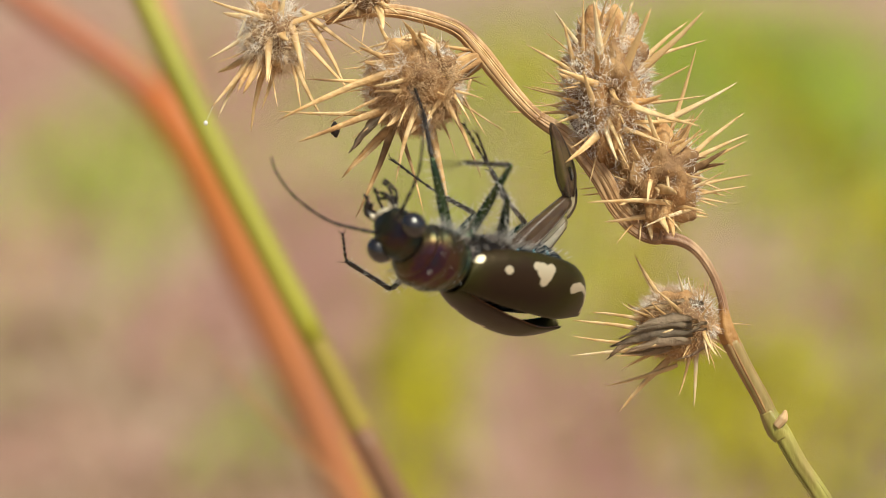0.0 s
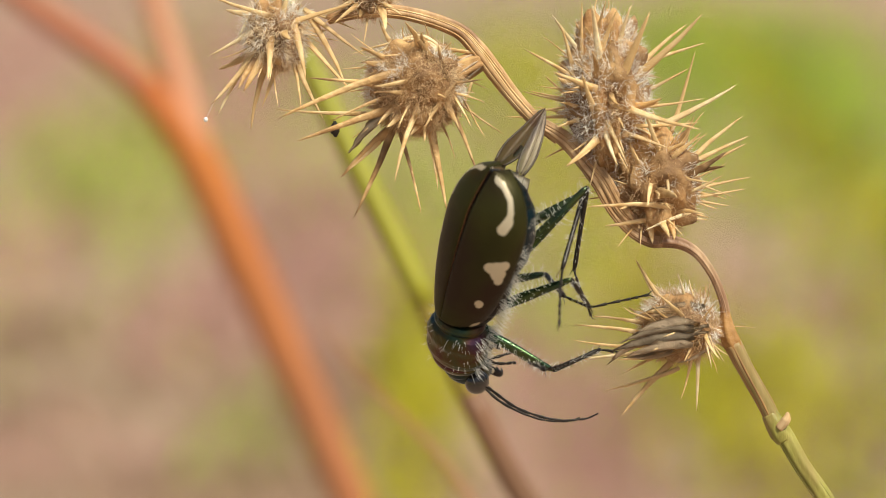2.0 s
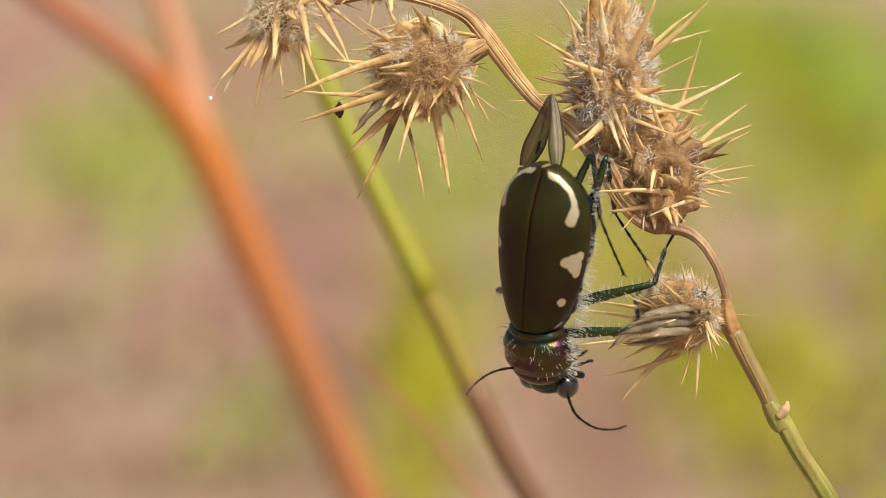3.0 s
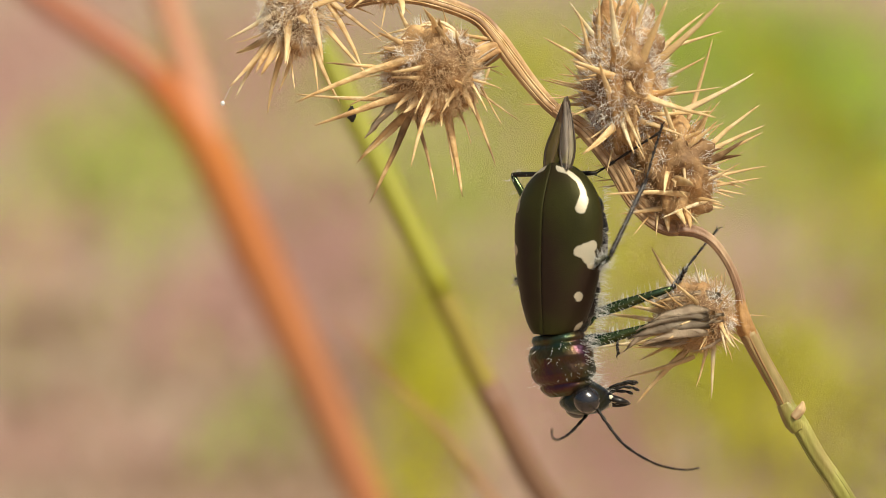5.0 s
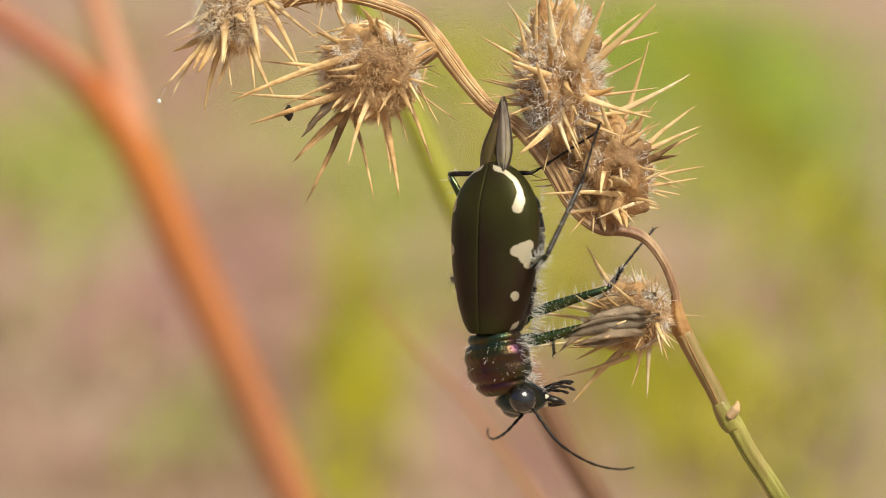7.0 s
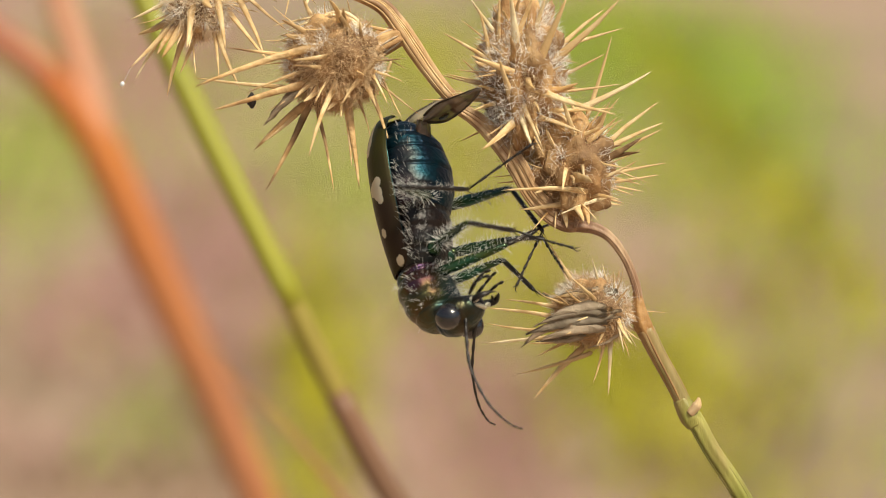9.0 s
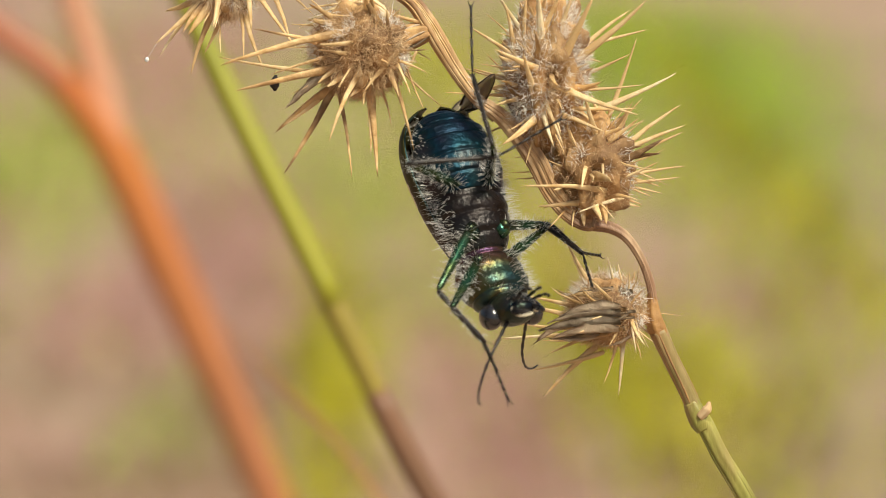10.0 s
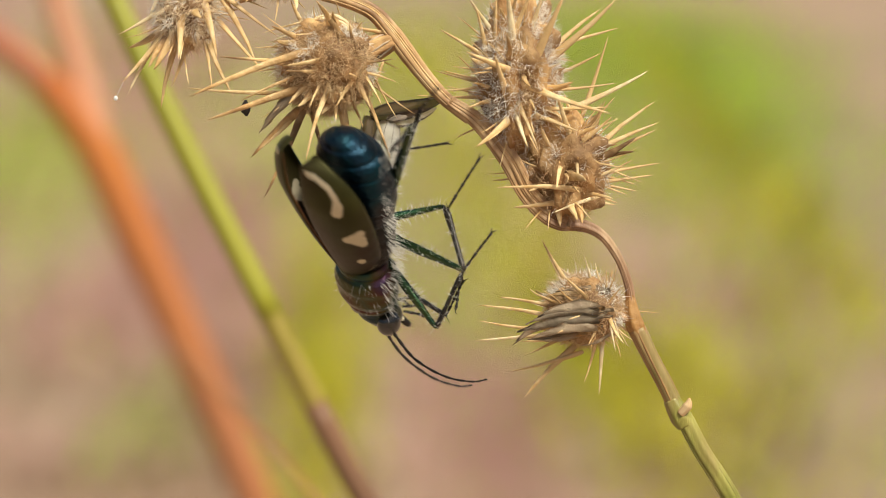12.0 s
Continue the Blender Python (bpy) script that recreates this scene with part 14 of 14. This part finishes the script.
    walk(limbs['hind', -1][0], [(0, pose(-0.00105, -0.00380, -0.00175, -31.3, -0.0, -169.6)), (0.1, pose(-0.00105, -0.00380, -0.00175, -42.6, -0.0, 178.3)), (0.2, pose(-0.00105, -0.00380, -0.00175, -52.2, -0.0, 161.5)), (0.3, pose(-0.00105, -0.00380, -0.00175, -45.5, 0.0, 166.7)), (0.4, pose(-0.00105, -0.00380, -0.00175, -38.4, -0.0, 170.9)), (0.5, pose(-0.00105, -0.00380, -0.00175, -31.4, -0.0, 174.3)), (0.6, pose(-0.00105, -0.00380, -0.00175, -39.0, -0.0, 170.7)), (0.7, pose(-0.00105, -0.00380, -0.00175, -46.5, -0.0, 166.3)), (0.8, pose(-0.00105, -0.00380, -0.00175, -36.4, -0.0, 173.6)), (0.9, pose(-0.00105, -0.00380, -0.00175, -25.5, -0.0, 179.5)), (1, pose(-0.00105, -0.00380, -0.00175, -14.8, -0.0, -175.9)), (1.1, pose(-0.00105, -0.00380, -0.00175, -14.0, -0.0, 178.9)), (1.2, pose(-0.00105, -0.00380, -0.00175, -13.1, -0.0, 173.6)), (1.3, pose(-0.00105, -0.00380, -0.00175, -18.5, -0.0, -179.7)), (1.4, pose(-0.00105, -0.00380, -0.00175, -23.7, -0.0, -172.5)), (1.5, pose(-0.00105, -0.00380, -0.00175, -28.5, -0.0, -164.8)), (1.6, pose(-0.00105, -0.00380, -0.00175, -30.1, -0.0, -168.6)), (1.7, pose(-0.00105, -0.00380, -0.00175, -31.6, -0.0, -172.6)), (1.8, pose(-0.00105, -0.00380, -0.00175, -33.0, -0.0, -176.7)), (1.9, pose(-0.00105, -0.00380, -0.00175, -34.3, 0.0, 179.0)), (2, pose(-0.00105, -0.00380, -0.00175, -35.4, -0.0, 174.7)), (2.1, pose(-0.00105, -0.00380, -0.00175, -32.5, -0.0, 176.3)), (2.2, pose(-0.00105, -0.00380, -0.00175, -29.6, 0.0, 177.8)), (2.3, pose(-0.00105, -0.00380, -0.00175, -26.7, -0.0, 179.3)), (2.4, pose(-0.00105, -0.00380, -0.00175, -23.8, -0.0, -179.4)), (2.5, pose(-0.00105, -0.00380, -0.00175, -20.9, -0.0, -178.1)), (2.6, pose(-0.00105, -0.00380, -0.00175, -20.9, -0.0, -178.1)), (2.7, pose(-0.00105, -0.00380, -0.00175, -20.9, -0.0, -178.1)), (3, pose(-0.00105, -0.00380, -0.00175, -16.8, -0.0, 177.6)), (3.3, pose(-0.00105, -0.00380, -0.00175, -1.3, 0.0, 163.5)), (3.6, pose(-0.00105, -0.00380, -0.00175, 25.9, -0.0, 137.2)), (3.9, pose(-0.00105, -0.00380, -0.00175, 42.0, -0.0, 110.4)), (4.1, pose(-0.00105, -0.00380, -0.00175, 45.3, -0.0, 100.1)), (4.3, pose(-0.00105, -0.00380, -0.00175, 46.1, -0.0, 96.7)), (4.5, pose(-0.00105, -0.00380, -0.00175, 46.1, -0.0, 96.7)), (5.5, pose(-0.00105, -0.00380, -0.00175, 46.1, -0.0, 96.7)), (7.5, pose(-0.00105, -0.00380, -0.00175, 46.1, -0.0, 96.7)), (7.7, pose(-0.00105, -0.00380, -0.00175, 46.1, -0.0, 96.7)), (8, pose(-0.00105, -0.00380, -0.00175, 41.7, -0.0, 94.1)), (8.3, pose(-0.00105, -0.00380, -0.00175, 29.0, -0.0, 88.6)), (8.6, pose(-0.00105, -0.00380, -0.00175, 11.3, -0.0, 82.9)), (8.9, pose(-0.00105, -0.00380, -0.00175, -3.9, -0.0, 78.6)), (9.1, pose(-0.00105, -0.00380, -0.00175, -9.9, -0.0, 76.9)), (9.3, pose(-0.00105, -0.00380, -0.00175, -12.0, -0.0, 76.2)), (9.4, pose(-0.00105, -0.00380, -0.00175, -12.0, -0.0, 76.2)), (9.5, pose(-0.00105, -0.00380, -0.00175, -12.0, -0.0, 76.2)), (9.6, pose(-0.00105, -0.00380, -0.00175, -16.9, 0.0, 78.4)), (9.7, pose(-0.00105, -0.00380, -0.00175, -22.0, -0.0, 80.7)), (9.8, pose(-0.00105, -0.00380, -0.00175, -27.1, -0.0, 83.2)), (9.9, pose(-0.00105, -0.00380, -0.00175, -32.1, -0.0, 86.0)), (10, pose(-0.00105, -0.00380, -0.00175, -36.9, -0.0, 88.9)), (10.1, pose(-0.00105, -0.00380, -0.00175, -36.7, -0.0, 85.0)), (10.2, pose(-0.00105, -0.00380, -0.00175, -36.3, 0.0, 81.0)), (10.3, pose(-0.00105, -0.00380, -0.00175, -35.9, 0.0, 77.0)), (10.4, pose(-0.00105, -0.00380, -0.00175, -35.3, 0.0, 73.2)), (10.5, pose(-0.00105, -0.00380, -0.00175, -34.6, 0.0, 69.4)), (10.6, pose(-0.00105, -0.00380, -0.00175, -34.6, 0.0, 69.4)), (10.7, pose(-0.00105, -0.00380, -0.00175, -34.6, 0.0, 69.4)), (10.8, pose(-0.00105, -0.00380, -0.00175, -34.6, 0.0, 69.4)), (10.9, pose(-0.00105, -0.00380, -0.00175, -28.3, -0.0, 119.4)), (11, pose(-0.00105, -0.00380, -0.00175, -7.4, 0.0, 158.9)), (11.1, pose(-0.00105, -0.00380, -0.00175, 6.0, 0.0, 137.3)), (11.2, pose(-0.00105, -0.00380, -0.00175, 18.4, -0.0, 114.7)), (11.3, pose(-0.00105, -0.00380, -0.00175, 8.7, -0.0, 92.1)), (11.4, pose(-0.00105, -0.00380, -0.00175, -5.1, 0.0, 65.2)), (11.5, pose(-0.00105, -0.00380, -0.00175, -15.4, -0.0, 43.2)), (11.6, pose(-0.00105, -0.00380, -0.00175, -20.2, -0.0, 57.3)), (11.7, pose(-0.00105, -0.00380, -0.00175, -25.5, -0.0, 84.6)), (11.8, pose(-0.00105, -0.00380, -0.00175, -24.3, -0.0, 122.6)), (11.9, pose(-0.00105, -0.00380, -0.00175, -17.5, -0.0, 149.2)), (12, pose(-0.00105, -0.00380, -0.00175, -12.3, -0.0, 162.9))])
    walk(limbs['hind', -1][1], [(0, pose(-0.00010, -0.00901, -0.00497, 2.0, -0.0, -22.9)), (0.1, pose(-0.00118, -0.00836, -0.00595, -14.0, -0.0, -28.5)), (0.2, pose(-0.00226, -0.00740, -0.00665, -29.8, -0.0, -34.9)), (0.3, pose(-0.00205, -0.00803, -0.00617, -20.8, -0.0, -28.1)), (0.4, pose(-0.00182, -0.00860, -0.00560, -11.1, -0.0, -21.8)), (0.5, pose(-0.00158, -0.00907, -0.00498, -1.8, -0.0, -16.2)), (0.6, pose(-0.00183, -0.00856, -0.00565, 1.9, -0.0, -3.1)), (0.7, pose(-0.00206, -0.00795, -0.00625, 5.5, -0.0, 10.2)), (0.8, pose(-0.00160, -0.00876, -0.00543, -1.3, 0.0, -2.7)), (0.9, pose(-0.00110, -0.00940, -0.00441, -8.6, -0.0, -16.7)), (1, pose(-0.00062, -0.00978, -0.00333, -14.9, -0.0, -30.1)), (1.1, pose(-0.00117, -0.00981, -0.00325, 20.0, -0.0, 0.6)), (1.2, pose(-0.00172, -0.00980, -0.00316, 47.0, -0.0, 47.0)), (1.3, pose(-0.00102, -0.00968, -0.00371, 30.3, -0.0, 22.5)), (1.4, pose(-0.00031, -0.00943, -0.00424, 3.9, 0.0, 1.1)), (1.5, pose(0.00038, -0.00906, -0.00471, -16.6, -0.0, -13.7)), (1.6, pose(0.00001, -0.00906, -0.00486, -14.2, -0.0, -9.3)), (1.7, pose(-0.00037, -0.00904, -0.00500, -11.6, -0.0, -4.9)), (1.8, pose(-0.00076, -0.00899, -0.00513, -8.9, -0.0, -0.5)), (1.9, pose(-0.00114, -0.00892, -0.00524, -6.2, 0.0, 3.7)), (2, pose(-0.00152, -0.00883, -0.00534, -3.5, 0.0, 7.9)), (2.1, pose(-0.00139, -0.00902, -0.00508, -8.5, -0.0, 5.0)), (2.2, pose(-0.00125, -0.00918, -0.00482, -13.5, -0.0, 2.0)), (2.3, pose(-0.00112, -0.00934, -0.00454, -18.6, -0.0, -1.3)), (2.4, pose(-0.00099, -0.00947, -0.00425, -23.6, -0.0, -4.6)), (2.5, pose(-0.00086, -0.00959, -0.00397, -28.3, -0.0, -8.2)), (2.6, pose(-0.00086, -0.00959, -0.00397, -28.3, -0.0, -8.2)), (2.7, pose(-0.00086, -0.00959, -0.00397, -28.3, -0.0, -8.2)), (3, pose(-0.00130, -0.00973, -0.00354, -33.7, 0.0, -8.4)), (3.3, pose(-0.00281, -0.00974, -0.00189, -55.9, -0.0, -9.6)), (3.6, pose(-0.00484, -0.00789, 0.00096, -74.4, -0.0, 178.2)), (3.9, pose(-0.00537, -0.00540, 0.00240, -42.6, -0.0, 174.1)), (4.1, pose(-0.00534, -0.00456, 0.00266, -34.8, -0.0, 173.7)), (4.3, pose(-0.00532, -0.00430, 0.00272, -32.6, -0.0, 173.6)), (4.5, pose(-0.00532, -0.00430, 0.00272, -32.6, -0.0, 173.6)), (5.5, pose(-0.00532, -0.00430, 0.00272, -32.6, -0.0, 173.6)), (7.5, pose(-0.00532, -0.00430, 0.00272, -32.6, -0.0, 173.6)), (7.7, pose(-0.00532, -0.00430, 0.00272, -32.6, -0.0, 173.6)), (8, pose(-0.00567, -0.00413, 0.00237, -34.3, -0.0, -179.9)), (8.3, pose(-0.00647, -0.00367, 0.00125, -37.2, 0.0, -158.3)), (8.6, pose(-0.00708, -0.00305, -0.00053, -33.9, -0.0, -125.0)), (8.9, pose(-0.00711, -0.00257, -0.00217, -25.5, -0.0, -101.8)), (9.1, pose(-0.00700, -0.00241, -0.00281, -21.7, 0.0, -94.6)), (9.3, pose(-0.00694, -0.00236, -0.00304, -20.4, 0.0, -92.3)), (9.4, pose(-0.00694, -0.00236, -0.00304, -20.4, 0.0, -92.3)), (9.5, pose(-0.00694, -0.00236, -0.00304, -20.4, 0.0, -92.3)), (9.6, pose(-0.00686, -0.00261, -0.00356, -18.1, 0.0, -90.7)), (9.7, pose(-0.00672, -0.00287, -0.00407, -15.7, -0.0, -89.1)), (9.8, pose(-0.00653, -0.00315, -0.00457, -13.4, -0.0, -87.5)), (9.9, pose(-0.00629, -0.00343, -0.00504, -11.0, -0.0, -86.0)), (10, pose(-0.00601, -0.00371, -0.00547, -8.7, -0.0, -84.5)), (10.1, pose(-0.00600, -0.00336, -0.00545, -8.8, 0.0, -85.1)), (10.2, pose(-0.00598, -0.00302, -0.00542, -8.9, 0.0, -85.7)), (10.3, pose(-0.00595, -0.00267, -0.00538, -8.9, -0.0, -86.3)), (10.4, pose(-0.00589, -0.00233, -0.00533, -9.0, -0.0, -86.8)), (10.5, pose(-0.00583, -0.00200, -0.00527, -9.1, -0.0, -87.4)), (10.6, pose(-0.00583, -0.00200, -0.00527, -9.1, -0.0, -87.4)), (10.7, pose(-0.00583, -0.00200, -0.00527, -9.1, -0.0, -87.4)), (10.8, pose(-0.00583, -0.00200, -0.00527, -9.1, -0.0, -87.4)), (10.9, pose(-0.00581, -0.00648, -0.00469, -14.3, 0.0, -75.1)), (11, pose(-0.00326, -0.00954, -0.00254, -18.7, -0.0, -62.3)), (11.1, pose(-0.00523, -0.00833, -0.00111, -43.5, -0.0, -96.0)), (11.2, pose(-0.00640, -0.00625, 0.00021, -50.4, -0.0, -151.4)), (11.3, pose(-0.00717, -0.00403, -0.00081, -32.5, -0.0, -167.9)), (11.4, pose(-0.00665, -0.00121, -0.00231, -9.2, -0.0, 179.6)), (11.5, pose(-0.00514, 0.00056, -0.00340, 10.6, -0.0, 170.5)), (11.6, pose(-0.00595, -0.00066, -0.00389, 11.6, -0.0, 180.0)), (11.7, pose(-0.00662, -0.00328, -0.00442, 12.8, 0.0, -149.9)), (11.8, pose(-0.00581, -0.00685, -0.00430, 3.2, -0.0, -78.3)), (11.9, pose(-0.00408, -0.00888, -0.00362, -3.3, -0.0, -49.6)), (12, pose(-0.00283, -0.00959, -0.00307, -5.2, -0.0, -40.4))])
    walk(limbs['hind', -1][2], [(0, pose(0.00200, -0.00404, -0.00479, -22.9, -0.0, -30.4)), (0.1, pose(0.00131, -0.00375, -0.00725, -66.1, -0.0, 17.2)), (0.2, pose(0.00042, -0.00356, -0.00933, -46.2, -0.0, 117.9)), (0.3, pose(0.00033, -0.00358, -0.00808, -50.7, -0.0, 99.8)), (0.4, pose(0.00015, -0.00368, -0.00664, -51.9, 0.0, 78.4)), (0.5, pose(-0.00007, -0.00388, -0.00514, -49.5, -0.0, 58.6)), (0.6, pose(-0.00154, -0.00317, -0.00547, -30.7, 0.0, 24.0)), (0.7, pose(-0.00301, -0.00266, -0.00573, -6.1, 0.0, 2.3)), (0.8, pose(-0.00135, -0.00337, -0.00555, -18.4, -0.0, -2.7)), (0.9, pose(0.00043, -0.00428, -0.00522, -31.2, -0.0, -8.9)), (1, pose(0.00200, -0.00527, -0.00473, -43.0, -0.0, -16.4)), (1.1, pose(-0.00122, -0.00474, -0.00140, -4.4, -0.0, 10.9)), (1.2, pose(-0.00441, -0.00729, 0.00080, 35.0, 0.0, 35.1)), (1.3, pose(-0.00280, -0.00537, -0.00099, 25.9, 0.0, 54.8)), (1.4, pose(-0.00041, -0.00404, -0.00387, 12.8, -0.0, 73.5)), (1.5, pose(0.00160, -0.00403, -0.00625, 0.4, -0.0, 88.2)), (1.6, pose(0.00085, -0.00389, -0.00618, -7.6, 0.0, 76.6)), (1.7, pose(0.00008, -0.00377, -0.00608, -18.3, -0.0, 59.4)), (1.8, pose(-0.00071, -0.00366, -0.00596, -28.4, -0.0, 36.9)), (1.9, pose(-0.00149, -0.00357, -0.00583, -33.7, -0.0, 14.6)), (2, pose(-0.00225, -0.00350, -0.00567, -34.9, 0.0, -2.5)), (2.1, pose(-0.00185, -0.00370, -0.00588, -25.2, -0.0, 9.6)), (2.2, pose(-0.00143, -0.00394, -0.00608, -9.8, 0.0, 24.0)), (2.3, pose(-0.00101, -0.00422, -0.00626, 8.8, -0.0, 39.3)), (2.4, pose(-0.00059, -0.00454, -0.00642, 24.3, -0.0, 53.6)), (2.5, pose(-0.00018, -0.00488, -0.00653, 34.1, -0.0, 65.4)), (2.6, pose(-0.00018, -0.00488, -0.00653, 34.1, -0.0, 65.4)), (2.7, pose(-0.00018, -0.00488, -0.00653, 34.1, -0.0, 65.4)), (3, pose(-0.00064, -0.00529, -0.00653, 32.6, -0.0, 69.9)), (3.3, pose(-0.00231, -0.00676, -0.00636, 22.7, -0.0, 90.6)), (3.6, pose(-0.00489, -0.00934, -0.00425, -21.1, -0.0, 149.5)), (3.9, pose(-0.00578, -0.00936, -0.00126, -36.4, -0.0, -174.3)), (4.1, pose(-0.00583, -0.00897, -0.00043, -37.8, -0.0, -166.7)), (4.3, pose(-0.00582, -0.00882, -0.00018, -38.1, -0.0, -164.6)), (4.5, pose(-0.00582, -0.00882, -0.00018, -38.1, -0.0, -164.6)), (5.5, pose(-0.00582, -0.00882, -0.00018, -38.1, -0.0, -164.6)), (7.5, pose(-0.00582, -0.00882, -0.00018, -38.1, -0.0, -164.6)), (7.7, pose(-0.00582, -0.00882, -0.00018, -38.1, -0.0, -164.6)), (8, pose(-0.00566, -0.00860, -0.00067, -40.1, -0.0, -163.8)), (8.3, pose(-0.00488, -0.00766, -0.00201, -44.9, -0.0, -161.6)), (8.6, pose(-0.00341, -0.00562, -0.00355, -50.8, -0.0, -158.3)), (8.9, pose(-0.00234, -0.00357, -0.00449, -56.1, -0.0, -154.6)), (9.1, pose(-0.00200, -0.00281, -0.00481, -58.3, 0.0, -152.5)), (9.3, pose(-0.00188, -0.00256, -0.00492, -59.2, -0.0, -151.7)), (9.4, pose(-0.00188, -0.00256, -0.00492, -59.2, -0.0, -151.7)), (9.5, pose(-0.00188, -0.00256, -0.00492, -59.2, -0.0, -151.7)), (9.6, pose(-0.00173, -0.00267, -0.00523, -52.1, -0.0, -138.3)), (9.7, pose(-0.00153, -0.00279, -0.00554, -42.9, 0.0, -127.7)), (9.8, pose(-0.00128, -0.00292, -0.00582, -32.5, -0.0, -119.7)), (9.9, pose(-0.00100, -0.00306, -0.00607, -22.2, -0.0, -113.7)), (10, pose(-0.00070, -0.00320, -0.00628, -12.9, -0.0, -109.0)), (10.1, pose(-0.00069, -0.00291, -0.00628, -20.8, -0.0, -105.1)), (10.2, pose(-0.00066, -0.00262, -0.00626, -29.4, -0.0, -100.3)), (10.3, pose(-0.00062, -0.00233, -0.00622, -37.9, -0.0, -94.4)), (10.4, pose(-0.00057, -0.00204, -0.00618, -45.9, -0.0, -87.3)), (10.5, pose(-0.00050, -0.00176, -0.00613, -52.7, 0.0, -78.7)), (10.6, pose(-0.00050, -0.00176, -0.00613, -52.7, -0.0, -78.7)), (10.7, pose(-0.00050, -0.00176, -0.00613, -52.7, -0.0, -78.7)), (10.8, pose(-0.00050, -0.00176, -0.00613, -52.7, 0.0, -78.7)), (10.9, pose(-0.00075, -0.00514, -0.00602, -35.6, 0.0, -102.0)), (11, pose(0.00126, -0.00716, -0.00428, -15.8, -0.0, -116.5)), (11.1, pose(-0.00134, -0.00874, -0.00483, -13.8, -0.0, -153.8)), (11.2, pose(-0.00475, -0.00928, -0.00396, -6.5, -0.0, 170.3)), (11.3, pose(-0.00622, -0.00848, -0.00371, -33.4, 0.0, 159.1)), (11.4, pose(-0.00669, -0.00654, -0.00317, -68.9, -0.0, 106.7)), (11.5, pose(-0.00601, -0.00468, -0.00241, -62.1, 0.0, 34.5)), (11.6, pose(-0.00595, -0.00595, -0.00280, -62.9, 0.0, 27.0)), (11.7, pose(-0.00398, -0.00783, -0.00322, -63.3, -0.0, 19.1)), (11.8, pose(-0.00053, -0.00575, -0.00400, -63.2, -0.0, 11.1)), (11.9, pose(0.00003, -0.00538, -0.00393, -62.6, -0.0, 3.4)), (12, pose(0.00066, -0.00550, -0.00356, -61.7, -0.0, -4.0))])


motions()
